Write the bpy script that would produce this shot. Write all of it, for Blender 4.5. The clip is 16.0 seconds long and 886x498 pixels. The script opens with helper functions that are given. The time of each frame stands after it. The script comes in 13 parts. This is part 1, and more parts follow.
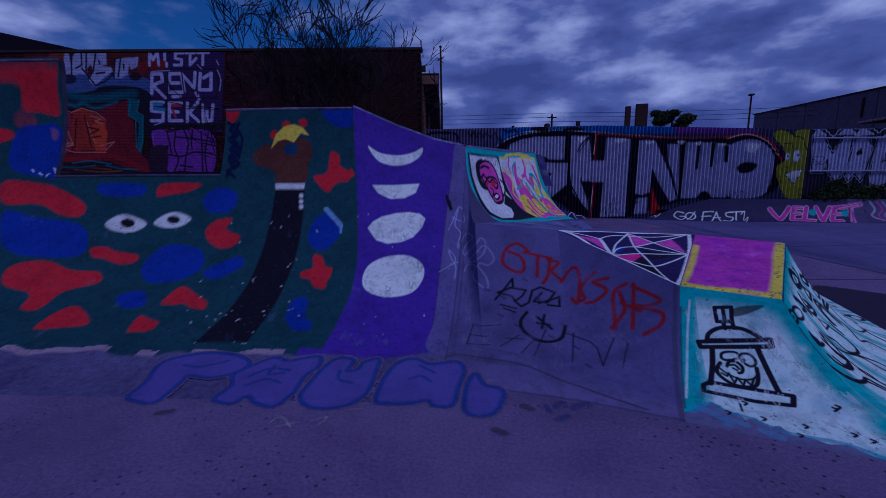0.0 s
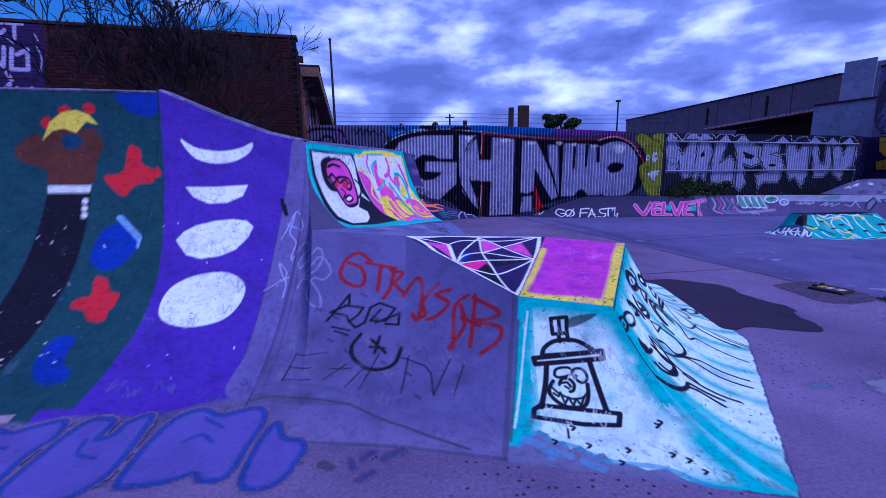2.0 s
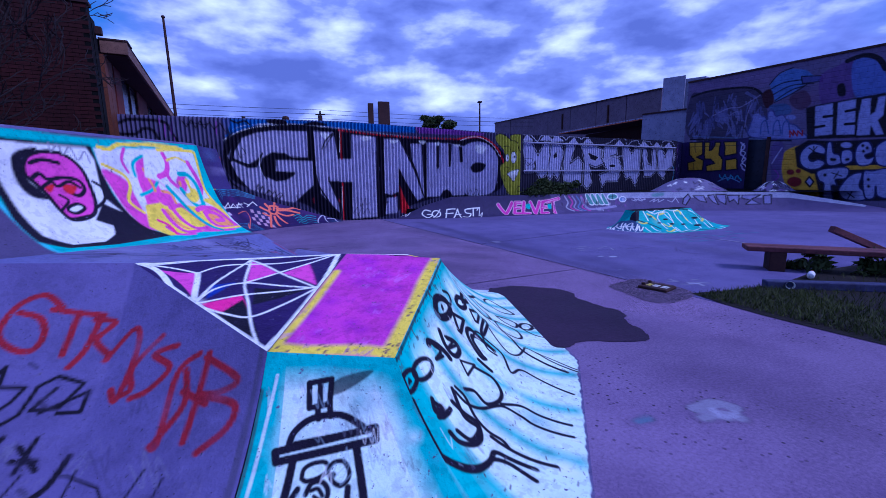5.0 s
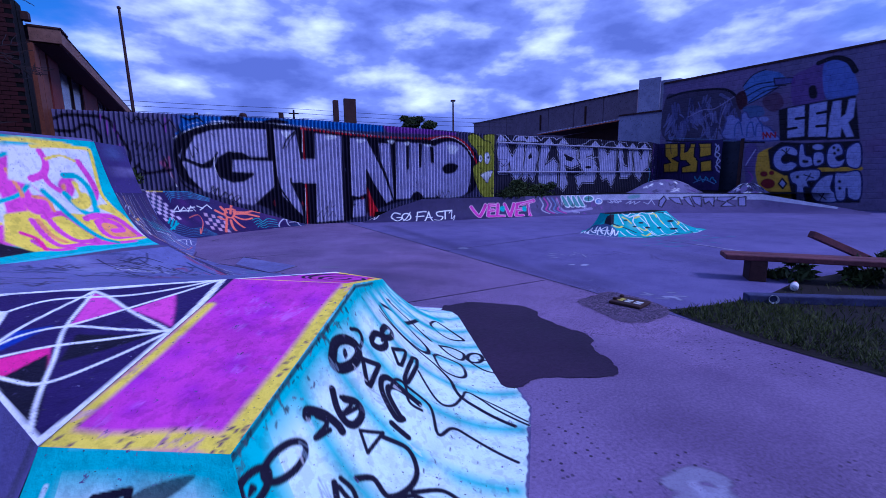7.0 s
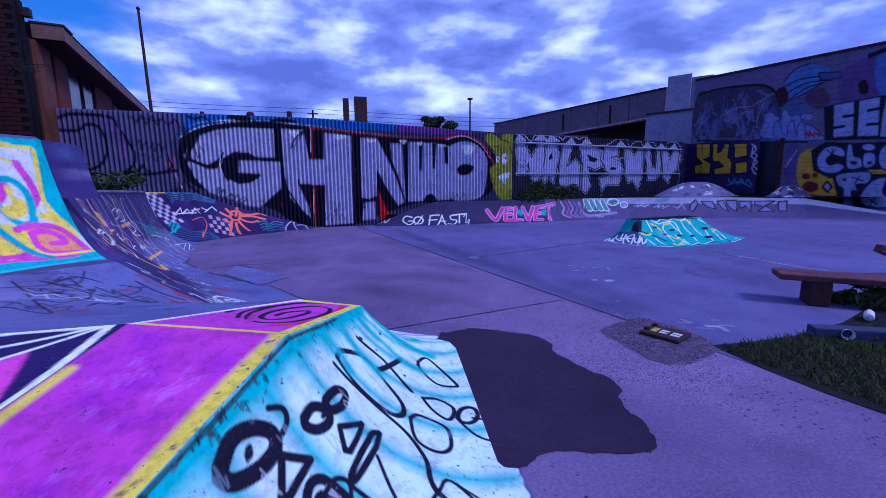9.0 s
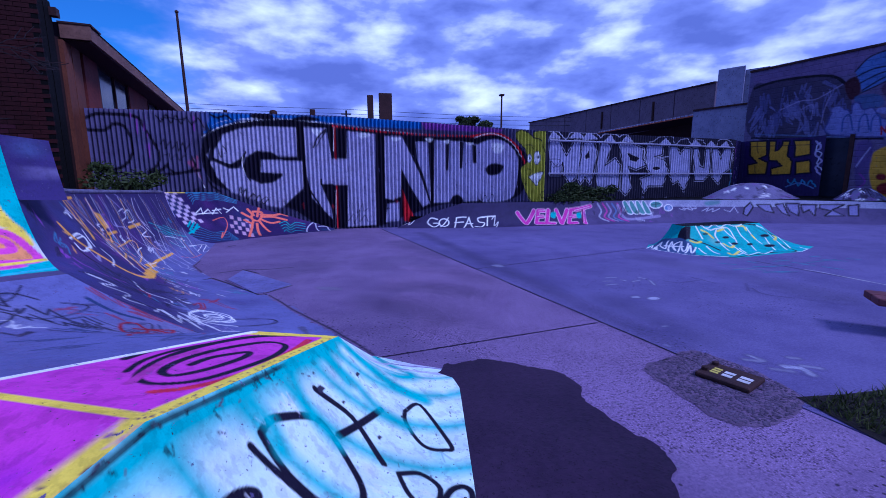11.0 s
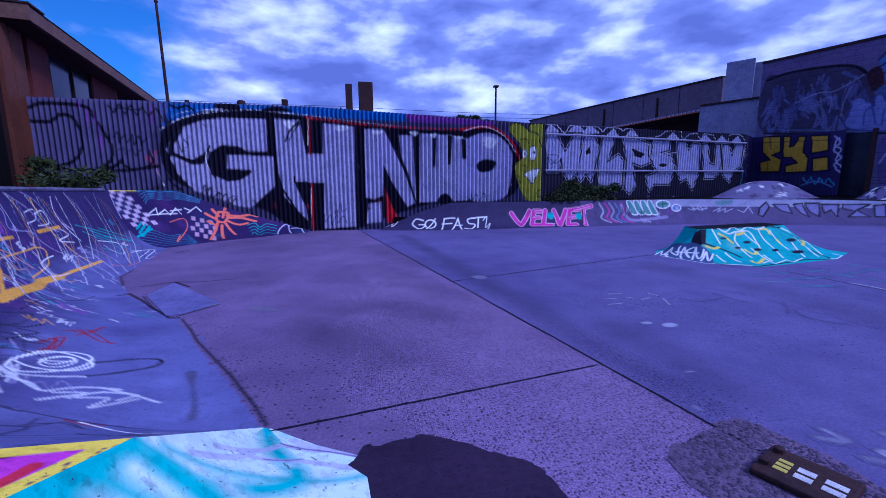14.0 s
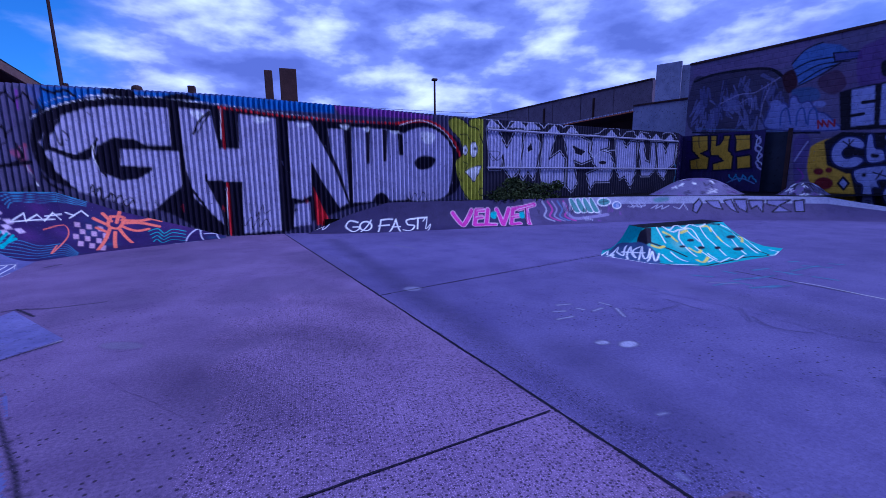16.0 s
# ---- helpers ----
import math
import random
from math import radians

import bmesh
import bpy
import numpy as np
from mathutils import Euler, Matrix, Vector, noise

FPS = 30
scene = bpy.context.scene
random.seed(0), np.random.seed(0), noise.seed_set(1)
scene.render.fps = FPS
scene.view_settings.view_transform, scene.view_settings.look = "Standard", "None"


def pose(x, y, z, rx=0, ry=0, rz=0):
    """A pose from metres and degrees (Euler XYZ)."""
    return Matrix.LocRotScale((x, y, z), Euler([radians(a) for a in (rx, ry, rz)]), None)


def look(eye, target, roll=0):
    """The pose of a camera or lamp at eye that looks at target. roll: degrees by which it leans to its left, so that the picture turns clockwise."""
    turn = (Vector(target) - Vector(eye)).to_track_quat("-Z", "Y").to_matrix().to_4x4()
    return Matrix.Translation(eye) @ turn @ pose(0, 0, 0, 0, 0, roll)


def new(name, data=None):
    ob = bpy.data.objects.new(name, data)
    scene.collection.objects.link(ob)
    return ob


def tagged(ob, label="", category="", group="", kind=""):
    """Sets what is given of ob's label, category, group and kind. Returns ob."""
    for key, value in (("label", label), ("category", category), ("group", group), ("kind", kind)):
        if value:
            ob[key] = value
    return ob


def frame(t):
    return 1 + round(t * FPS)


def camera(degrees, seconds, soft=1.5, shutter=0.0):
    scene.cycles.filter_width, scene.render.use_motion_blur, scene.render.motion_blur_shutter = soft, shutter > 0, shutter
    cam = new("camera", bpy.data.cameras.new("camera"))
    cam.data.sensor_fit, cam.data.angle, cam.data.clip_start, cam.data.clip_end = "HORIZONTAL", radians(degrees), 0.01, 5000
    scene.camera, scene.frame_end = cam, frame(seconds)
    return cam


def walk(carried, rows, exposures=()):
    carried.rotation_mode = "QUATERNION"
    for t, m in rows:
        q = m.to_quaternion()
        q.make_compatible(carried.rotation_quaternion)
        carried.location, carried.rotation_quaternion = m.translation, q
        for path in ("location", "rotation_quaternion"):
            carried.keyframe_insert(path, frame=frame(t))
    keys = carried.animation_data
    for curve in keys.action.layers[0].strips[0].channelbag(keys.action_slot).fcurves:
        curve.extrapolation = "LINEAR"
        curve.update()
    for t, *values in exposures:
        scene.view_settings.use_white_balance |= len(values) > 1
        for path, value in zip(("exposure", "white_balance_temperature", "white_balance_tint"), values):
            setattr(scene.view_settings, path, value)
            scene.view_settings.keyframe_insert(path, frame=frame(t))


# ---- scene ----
cam = camera(92.7, 16.0, soft=0.6)
PATH = [
    (0, (1.782, 0.034, 1.281), (1.363, 1.963, 0.959), -0.4),
    (0.5, (1.898, 0.189, 1.295), (1.584, 2.137, 0.971), -0.4),
    (1, (2.021, 0.327, 1.297), (1.812, 2.289, 0.971), -0.5),
    (1.5, (2.162, 0.462, 1.284), (2.06, 2.432, 0.957), -0.5),
    (2, (2.308, 0.573, 1.289), (2.311, 2.546, 0.959), -0.5),
    (2.5, (2.45, 0.68, 1.289), (2.556, 2.65, 0.958), -0.6),
    (3, (2.577, 0.794, 1.282), (2.785, 2.755, 0.95), -0.6),
    (3.5, (2.7, 0.926, 1.275), (3.005, 2.874, 0.941), -0.6),
    (4, (2.827, 1.062, 1.28), (3.218, 2.995, 0.946), -0.6),
    (4.5, (2.957, 1.19, 1.288), (3.42, 3.106, 0.954), -0.7),
    (5, (3.081, 1.316, 1.281), (3.607, 3.216, 0.947), -0.7),
    (7.5, (3.693, 1.935, 1.295), (4.301, 3.811, 0.964), -0.6),
    (8, (3.792, 2.088, 1.3), (4.377, 3.972, 0.972), -0.5),
    (8.5, (3.884, 2.23, 1.316), (4.439, 4.123, 0.989), -0.5),
    (9, (3.973, 2.372, 1.325), (4.489, 4.276, 0.997), -0.4),
    (11.5, (4.417, 3.093, 1.316), (4.75, 5.038, 0.991), -0.3),
    (12, (4.501, 3.252, 1.297), (4.813, 5.201, 0.972), -0.3),
    (12.5, (4.587, 3.405, 1.295), (4.891, 5.355, 0.969), -0.3),
    (13, (4.679, 3.555, 1.29), (4.989, 5.503, 0.964), -0.3),
    (13.5, (4.793, 3.726, 1.267), (5.118, 5.672, 0.941), -0.3),
    (14, (4.911, 3.89, 1.256), (5.264, 5.832, 0.929), -0.3),
    (14.5, (5.007, 4.037, 1.257), (5.403, 5.97, 0.93), -0.4),
    (15, (5.107, 4.203, 1.246), (5.556, 6.125, 0.919), -0.5),
    (15.5, (5.191, 4.378, 1.232), (5.707, 6.282, 0.904), -0.5),
    (16, (5.277, 4.572, 1.221), (5.87, 6.453, 0.889), -0.5),
]
WB = (4520, 49)
EXPOSURES = [(0, -1.28, *WB), (0.2, -0.76, *WB), (0.5, -0.06, *WB), (1.0, 0.30, *WB), (16, 0.40, *WB)]
walk(cam, [(t, look(eye, target, roll)) for t, eye, target, roll in PATH], EXPOSURES)

# ---- world, sun ----
world = bpy.data.worlds.new("overcast_sky")
scene.world = world
world.use_nodes = True
wt = world.node_tree


def wnode(kind, **inputs):
    n = wt.nodes.new(kind)
    for k, v in inputs.items():
        n.inputs[k.replace("_", " ")].default_value = v
    return n


sky = wnode("ShaderNodeTexSky")
sky.sky_type, sky.sun_disc = "NISHITA", False
sky.sun_elevation, sky.sun_rotation = radians(38), radians(200)
where = wnode("ShaderNodeTexCoord")
split = wnode("ShaderNodeSeparateXYZ")
wt.links.new(where.outputs["Generated"], split.inputs[0])
lift = wnode("ShaderNodeMath")
lift.operation = "ADD"
lift.inputs[1].default_value = 0.40
top = wnode("ShaderNodeMath")
top.operation = "MAXIMUM"
top.inputs[1].default_value = 0.02
wt.links.new(split.outputs["Z"], top.inputs[0])
wt.links.new(top.outputs[0], lift.inputs[0])
flat = []
for axis in "XY":
    d = wnode("ShaderNodeMath")
    d.operation = "DIVIDE"
    wt.links.new(split.outputs[axis], d.inputs[0])
    wt.links.new(lift.outputs[0], d.inputs[1])
    flat.append(d)
plane = wnode("ShaderNodeCombineXYZ")
wt.links.new(flat[0].outputs[0], plane.inputs["X"])
wt.links.new(flat[1].outputs[0], plane.inputs["Y"])
plane.inputs["Z"].default_value = 0.37
clouds = wnode("ShaderNodeTexNoise", Scale=6.4, Detail=9.0, Roughness=0.5, Distortion=0.0)
puffs = wnode("ShaderNodeMapping")
puffs.inputs["Scale"].default_value, puffs.inputs["Location"].default_value = (1.0, 1.0, 2.5), (0.3, 0.7, 0.2)
wt.links.new(where.outputs["Generated"], puffs.inputs["Vector"])
wt.links.new(puffs.outputs[0], clouds.inputs["Vector"])
shade = wnode("ShaderNodeValToRGB")
shade.color_ramp.elements[0].position, shade.color_ramp.elements[0].color = 0.37, (0.15, 0.20, 0.39, 1)
shade.color_ramp.elements[1].position, shade.color_ramp.elements[1].color = 0.73, (1.0, 1.11, 1.09, 1)
mid = shade.color_ramp.elements.new(0.52)
mid.color = (0.27, 0.345, 0.57, 1)
wt.links.new(clouds.outputs["Fac"], shade.inputs[0])
gaps = wnode("ShaderNodeTexNoise", Scale=0.55, Detail=3.0)
wt.links.new(plane.outputs[0], gaps.inputs["Vector"])
thin = wnode("ShaderNodeValToRGB")
thin.color_ramp.elements[0].position, thin.color_ramp.elements[1].position = 0.30, 0.42
wt.links.new(gaps.outputs["Fac"], thin.inputs[0])
clear = wnode("ShaderNodeBackground", Strength=0.07)
azure = wnode("ShaderNodeMix")
azure.data_type, azure.blend_type = "RGBA", "MULTIPLY"
azure.inputs[0].default_value, azure.inputs[7].default_value = 1.0, (0.30, 0.75, 1.0, 1)
wt.links.new(sky.outputs[0], azure.inputs[6])
wt.links.new(azure.outputs[2], clear.inputs["Color"])
cloudy = wnode("ShaderNodeBackground", Strength=0.72)
wt.links.new(shade.outputs[0], cloudy.inputs["Color"])
both = wnode("ShaderNodeMixShader")
# a break in the clouds to the north-west
break_ = wnode("ShaderNodeVectorMath")
break_.operation = "DOT_PRODUCT"
break_.inputs[1].default_value = (-0.56, 0.78, 0.28)
wt.links.new(where.outputs["Generated"], break_.inputs[0])
rim = wnode("ShaderNodeMapRange")
rim.inputs["From Min"].default_value, rim.inputs["From Max"].default_value = 0.985, 0.89
wt.links.new(break_.outputs["Value"], rim.inputs["Value"])
ragged = wnode("ShaderNodeMath")
ragged.operation = "ADD"
wt.links.new(rim.outputs[0], ragged.inputs[0])
wt.links.new(clouds.outputs["Fac"], ragged.inputs[1])
edge_ = wnode("ShaderNodeMapRange")
edge_.inputs["From Min"].default_value, edge_.inputs["From Max"].default_value = 0.55, 1.0
wt.links.new(ragged.outputs[0], edge_.inputs["Value"])
cover_ = wnode("ShaderNodeMath")
cover_.operation = "MULTIPLY"
wt.links.new(edge_.outputs[0], cover_.inputs[0])
wt.links.new(thin.outputs[0], cover_.inputs[1])
wt.links.new(cover_.outputs[0], both.inputs[0])
wt.links.new(clear.outputs[0], both.inputs[1])
wt.links.new(cloudy.outputs[0], both.inputs[2])
wt.links.new(both.outputs[0], wt.nodes["World Output"].inputs["Surface"])

sun = new("sun", bpy.data.lights.new("sun", "SUN"))
sun.data.energy, sun.data.angle, sun.data.color = 1.5, radians(14), (1, 0.97, 0.93)
sun.rotation_euler = (radians(44), 0, radians(52))


# ---- materials ----
def surface(name, light, dark, grain=28.0, blotch=0.9, rough=0.85, bump=0.25, metal=0.0, painted=False, wear=0.25, speck=0.0, vary=0.0, spec=0.2):
    """A procedural surface: blotches and grain between two colours, pits, bump, and paint from the mesh's paint layer, worn through here and there."""
    m = bpy.data.materials.new(name)
    m.use_nodes = True
    nt = m.node_tree
    b = nt.nodes["Principled BSDF"]

    def node(kind, **inputs):
        n = nt.nodes.new(kind)
        for k, v in inputs.items():
            n.inputs[k].default_value = v
        return n

    def mix(a, c, fac, mode="MIX"):
        n = node("ShaderNodeMix")
        n.data_type, n.blend_type = "RGBA", mode
        for i, v in ((0, fac), (6, a), (7, c)):
            if isinstance(v, (int, float, tuple)):
                n.inputs[i].default_value = v if not isinstance(v, tuple) else (*v, 1)
            else:
                nt.links.new(v, n.inputs[i])
        return n.outputs[2]

    def ramp(src, lo, hi):
        n = node("ShaderNodeMapRange", **{"From Min": lo, "From Max": hi})
        nt.links.new(src, n.inputs["Value"])
        return n.outputs["Result"]

    def noise_at(scale, detail=4.0, rough_=0.55):
        n = node("ShaderNodeTexNoise", Scale=scale, Detail=detail, Roughness=rough_)
        nt.links.new(spot.outputs["Position"], n.inputs["Vector"])
        return n.outputs["Fac"]

    spot = node("ShaderNodeNewGeometry")
    big, fine, pits = noise_at(blotch, 5.0), noise_at(grain, 3.0), noise_at(grain * 3.1, 2.0)
    col = mix(dark, light, ramp(big, 0.32, 0.68))
    col = mix(col, mix(dark, light, ramp(fine, 0.36, 0.64)), 0.38)
    stain = ramp(noise_at(1.7, 10.0, 0.68), 0.44, 0.70)
    col = mix(col, mix(col, tuple(0.60 + 0.18 * c / max(light) for c in light), 1.0, "MULTIPLY"), stain)
    col = mix(col, mix(col, (0.55, 0.55, 0.55), 1.0, "MULTIPLY"), ramp(pits, 0.60, 0.68))
    if speck:
        away = node("ShaderNodeMapping")
        away.vector_type = "TEXTURE"
        away.inputs["Location"].default_value, away.inputs["Rotation"].default_value, away.inputs["Scale"].default_value = (5.75, 6.7, 0), (0, 0, radians(-78)), (2.3, 0.85, 1)
        nt.links.new(spot.outputs["Position"], away.inputs["Vector"])
        reach_ = node("ShaderNodeVectorMath")
        reach_.operation = "LENGTH"
        nt.links.new(away.outputs[0], reach_.inputs[0])
        worn_band = node("ShaderNodeMath")
        worn_band.operation = "ADD"
        nt.links.new(noise_at(1.5, 10.0, 0.68), worn_band.inputs[0])
        nt.links.new(ramp(reach_.outputs["Value"], 1.7, 0.3), worn_band.inputs[1])
        patch = ramp(worn_band.outputs[0], 0.82, 0.98)
        for scale, lo, hi, tone, amount in ((48.0, 0.34, 0.24, tuple(c * speck for c in dark), 0.95), (95.0, 0.40, 0.25, tuple(c * speck * 1.6 for c in dark), 0.7), (84.0, 0.30, 0.18, tuple(min(1, c * 1.7) for c in light), 0.55)):
            s = node("ShaderNodeTexVoronoi", Scale=scale)
            s.voronoi_dimensions = "2D"
            nt.links.new(spot.outputs["Position"], s.inputs["Vector"])
            pick = node("ShaderNodeSeparateColor")
            nt.links.new(s.outputs["Color"], pick.inputs[0])
            dots = node("ShaderNodeMath")
            dots.operation = "MULTIPLY"
            nt.links.new(ramp(s.outputs["Distance"], lo, hi), dots.inputs[0])
            nt.links.new(ramp(pick.outputs["Red"], 0.45, 0.55), dots.inputs[1])
            some = node("ShaderNodeMath")
            some.operation = "MULTIPLY"
            nt.links.new(dots.outputs[0], some.inputs[0])
            nt.links.new(patch, some.inputs[1])
            faint = node("ShaderNodeMath")
            faint.operation = "MULTIPLY"
            faint.inputs[1].default_value = amount
            nt.links.new(some.outputs[0], faint.inputs[0])
            col = mix(col, tone, faint.outputs[0])
        col = mix(col, mix(col, (1.24, 1.2, 1.17), 1.0, "MULTIPLY"), patch)
        holes = node("ShaderNodeTexVoronoi", Scale=24.0, Randomness=1.0)
        holes.voronoi_dimensions = "2D"
        nt.links.new(spot.outputs["Position"], holes.inputs["Vector"])
        few = node("ShaderNodeSeparateColor")
        nt.links.new(holes.outputs["Color"], few.inputs[0])
        pit = node("ShaderNodeMath")
        pit.operation = "MULTIPLY"
        nt.links.new(ramp(holes.outputs["Distance"], 0.24, 0.15), pit.inputs[0])
        nt.links.new(ramp(few.outputs["Green"], 0.80, 0.84), pit.inputs[1])
        here = node("ShaderNodeMath")
        here.operation = "MULTIPLY"
        nt.links.new(pit.outputs[0], here.inputs[0])
        nt.links.new(ramp(noise_at(0.7, 6.0, 0.6), 0.47, 0.56), here.inputs[1])
        col = mix(col, tuple(c * speck for c in dark), here.outputs[0])
    if vary:
        info = node("ShaderNodeObjectInfo")
        col = mix(col, tuple(c * vary for c in light), ramp(info.outputs["Random"], 0.2, 1.6))
    if painted:
        layer = node("ShaderNodeAttribute")
        layer.attribute_name = "paint"
        keep = node("ShaderNodeMath")
        keep.operation = "MULTIPLY"
        nt.links.new(layer.outputs["Alpha"], keep.inputs[0])
        nt.links.new(ramp(noise_at(grain * 1.3, 6.0, 0.7), 0.26 + wear * 0.2, 0.31 + wear * 0.2), keep.inputs[1])
        dusty = mix(layer.outputs["Color"], mix(layer.outputs["Color"], (0.82, 0.82, 0.83), 1.0, "MULTIPLY"), ramp(noise_at(3.4, 9.0, 0.68), 0.47, 0.60))
        dusty = mix(dusty, mix(dusty, (0.83, 0.83, 0.84), 1.0, "MULTIPLY"), ramp(fine, 0.52, 0.60))
        dusty = mix(dusty, (0.045, 0.04, 0.05), ramp(pits, 0.70, 0.74))
        col = mix(col, dusty, keep.outputs[0])
    nt.links.new(col, b.inputs["Base Color"])
    b.inputs["Metallic"].default_value = metal
    b.inputs["Specular IOR Level"].default_value = spec
    gloss = node("ShaderNodeMapRange", **{"To Min": max(0.05, rough - 0.12), "To Max": min(1, rough + 0.1)})
    nt.links.new(big, gloss.inputs["Value"])
    nt.links.new(gloss.outputs["Result"], b.inputs["Roughness"])
    if bump:
        n = node("ShaderNodeBump", Strength=bump, Distance=0.01)
        add = node("ShaderNodeMath")
        add.operation = "ADD"
        nt.links.new(fine, add.inputs[0])
        nt.links.new(pits, add.inputs[1])
        nt.links.new(add.outputs[0], n.inputs["Height"])
        nt.links.new(n.outputs["Normal"], b.inputs["Normal"])
    return m


CONCRETE = surface("concrete", (0.245, 0.168, 0.305), (0.108, 0.073, 0.142), 55, 0.5, 0.85, 0.45, speck=0.35)
RAMP = surface("painted_concrete", (0.17, 0.145, 0.27), (0.06, 0.048, 0.115), 22, 1.1, 0.62, 0.35, painted=True, wear=0.3, spec=0.08)
SLAB = surface("smooth_concrete", (0.172, 0.143, 0.30), (0.088, 0.072, 0.17), 50, 0.4, 0.82, 0.35, speck=0.4)
FLOORPAINT = surface("painted_floor", (0.245, 0.168, 0.305), (0.108, 0.073, 0.142), 55, 0.5, 0.85, 0.45, speck=0.35, painted=True, wear=0.45)
SLABPAINT = surface("painted_smooth_floor", (0.172, 0.143, 0.30), (0.088, 0.072, 0.17), 50, 0.4, 0.82, 0.35, speck=0.4, painted=True, wear=0.45)
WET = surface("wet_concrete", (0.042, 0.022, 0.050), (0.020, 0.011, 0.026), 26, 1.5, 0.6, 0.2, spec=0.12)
JOINT = surface("joint_dirt", (0.03, 0.027, 0.03), (0.012, 0.01, 0.012), 30, 2, 0.95)
IRON = surface("painted_corrugated_iron", (0.20, 0.20, 0.30), (0.07, 0.07, 0.11), 14, 1.2, 0.5, 0.1, painted=True, wear=0.12, spec=0.1)
BLOCK = surface("painted_blockwork", (0.20, 0.17, 0.27), (0.08, 0.07, 0.11), 9, 0.6, 0.85, 0.3, painted=True, wear=0.2)
BRICK = surface("dark_brick", (0.044, 0.0085, 0.008), (0.016, 0.004, 0.005), 12, 0.7, 0.9, 0.5, painted=True, wear=0.3, vary=0.5)
MORTAR = surface("mortar", (0.024, 0.012, 0.016), (0.010, 0.006, 0.008), 30, 1, 0.95, painted=True)
METALSHEET = surface("grey_cladding", (0.165, 0.125, 0.165), (0.11, 0.083, 0.11), 3, 0.3, 0.7, 0.05)
WHITEWASH = surface("pale_render", (0.30, 0.30, 0.40), (0.21, 0.21, 0.29), 4, 0.5, 0.8, 0.1)
ORANGE = surface("orange_stain_timber", (0.17, 0.055, 0.025), (0.09, 0.03, 0.016), 16, 1.5, 0.7, 0.2)
BROWNSIDE = surface("dark_brown_boarding", (0.045, 0.016, 0.012), (0.02, 0.008, 0.007), 16, 1.5, 0.8, 0.2)
REDBOARD = surface("faded_red_board", (0.16, 0.035, 0.025), (0.08, 0.018, 0.015), 16, 1.5, 0.8, 0.2)
FASCIA = surface("tan_fascia", (0.22, 0.12, 0.08), (0.13, 0.07, 0.05), 12, 1.5, 0.7, 0.2)
GLASSDARK = surface("dark_window_glass", (0.02, 0.025, 0.04), (0.012, 0.014, 0.02), 3, 0.6, 0.15, 0.0)
RUST = surface("rusted_steel", (0.07, 0.035, 0.03), (0.03, 0.016, 0.016), 26, 3, 0.75, 0.3, metal=0.3)
DARKWOOD = surface("weathered_bench_timber", (0.16, 0.055, 0.06), (0.07, 0.026, 0.03), 18, 2, 0.75, 0.35)
BARK = surface("bark", (0.03, 0.022, 0.022), (0.012, 0.009, 0.009), 40, 4, 0.95, 0.3)
LEAF = surface("leaf", (0.06, 0.085, 0.02), (0.02, 0.035, 0.01), 12, 2, 0.7, 0.0)
BLADE = surface("grass_blade", (0.075, 0.095, 0.018), (0.022, 0.032, 0.008), 8, 1.5, 0.75, 0.0)
SOIL = surface("soil", (0.016, 0.012, 0.011), (0.006, 0.005, 0.005), 26, 2, 0.95, 0.6)
PLASTIC = surface("white_plastic", (0.8, 0.8, 0.78), (0.6, 0.6, 0.6), 10, 3, 0.4, 0.0)
REDPLASTIC = surface("red_plastic", (0.5, 0.05, 0.04), (0.35, 0.03, 0.03), 10, 3, 0.4, 0.0)
STONE = surface("aggregate", (0.16, 0.12, 0.19), (0.025, 0.018, 0.03), 30, 5, 0.85, 0.4, vary=0.3)
WIRE = surface("black_wire", (0.01, 0.01, 0.012), (0.006, 0.006, 0.008), 20, 3, 0.6, 0.0)


# ---- mesh helpers ----
def link(name, bm, material, parent=None, label="", smooth=False):
    me = bpy.data.meshes.new(name)
    if smooth:
        for f in bm.faces:
            f.smooth = True
    bm.to_mesh(me)
    bm.free()
    me.materials.append(material)
    ob = new(name, me)
    ob.parent = parent
    if label:
        ob["label"] = label
    return ob


def part(name, bm, material, parent, label="", smooth=False):
    return link(name, bm, material, parent, label, smooth)


def thing(name, label, category, kind="", group=""):
    return tagged(new(name), label, category, group, kind)


def box_bm(x0, y0, z0, x1, y1, z1, bm=None):
    bm = bm or bmesh.new()
    v = [bm.verts.new((x, y, z)) for z in (z0, z1) for y in (y0, y1) for x in (x0, x1)]
    for q in ((0, 2, 3, 1), (4, 5, 7, 6), (0, 1, 5, 4), (1, 3, 7, 5), (3, 2, 6, 7), (2, 0, 4, 6)):
        bm.faces.new([v[i] for i in q])
    return bm


def bevelled(bm, width, segments=2):
    bmesh.ops.bevel(bm, geom=bm.edges[:], offset=width, segments=segments, affect="EDGES", profile=0.5)
    return bm


def turned(bm, m):
    bmesh.ops.transform(bm, matrix=m, verts=bm.verts)
    return bm


def poly_bm(points, bm=None):
    bm = bm or bmesh.new()
    bm.faces.new([bm.verts.new(p) for p in points])
    return bm


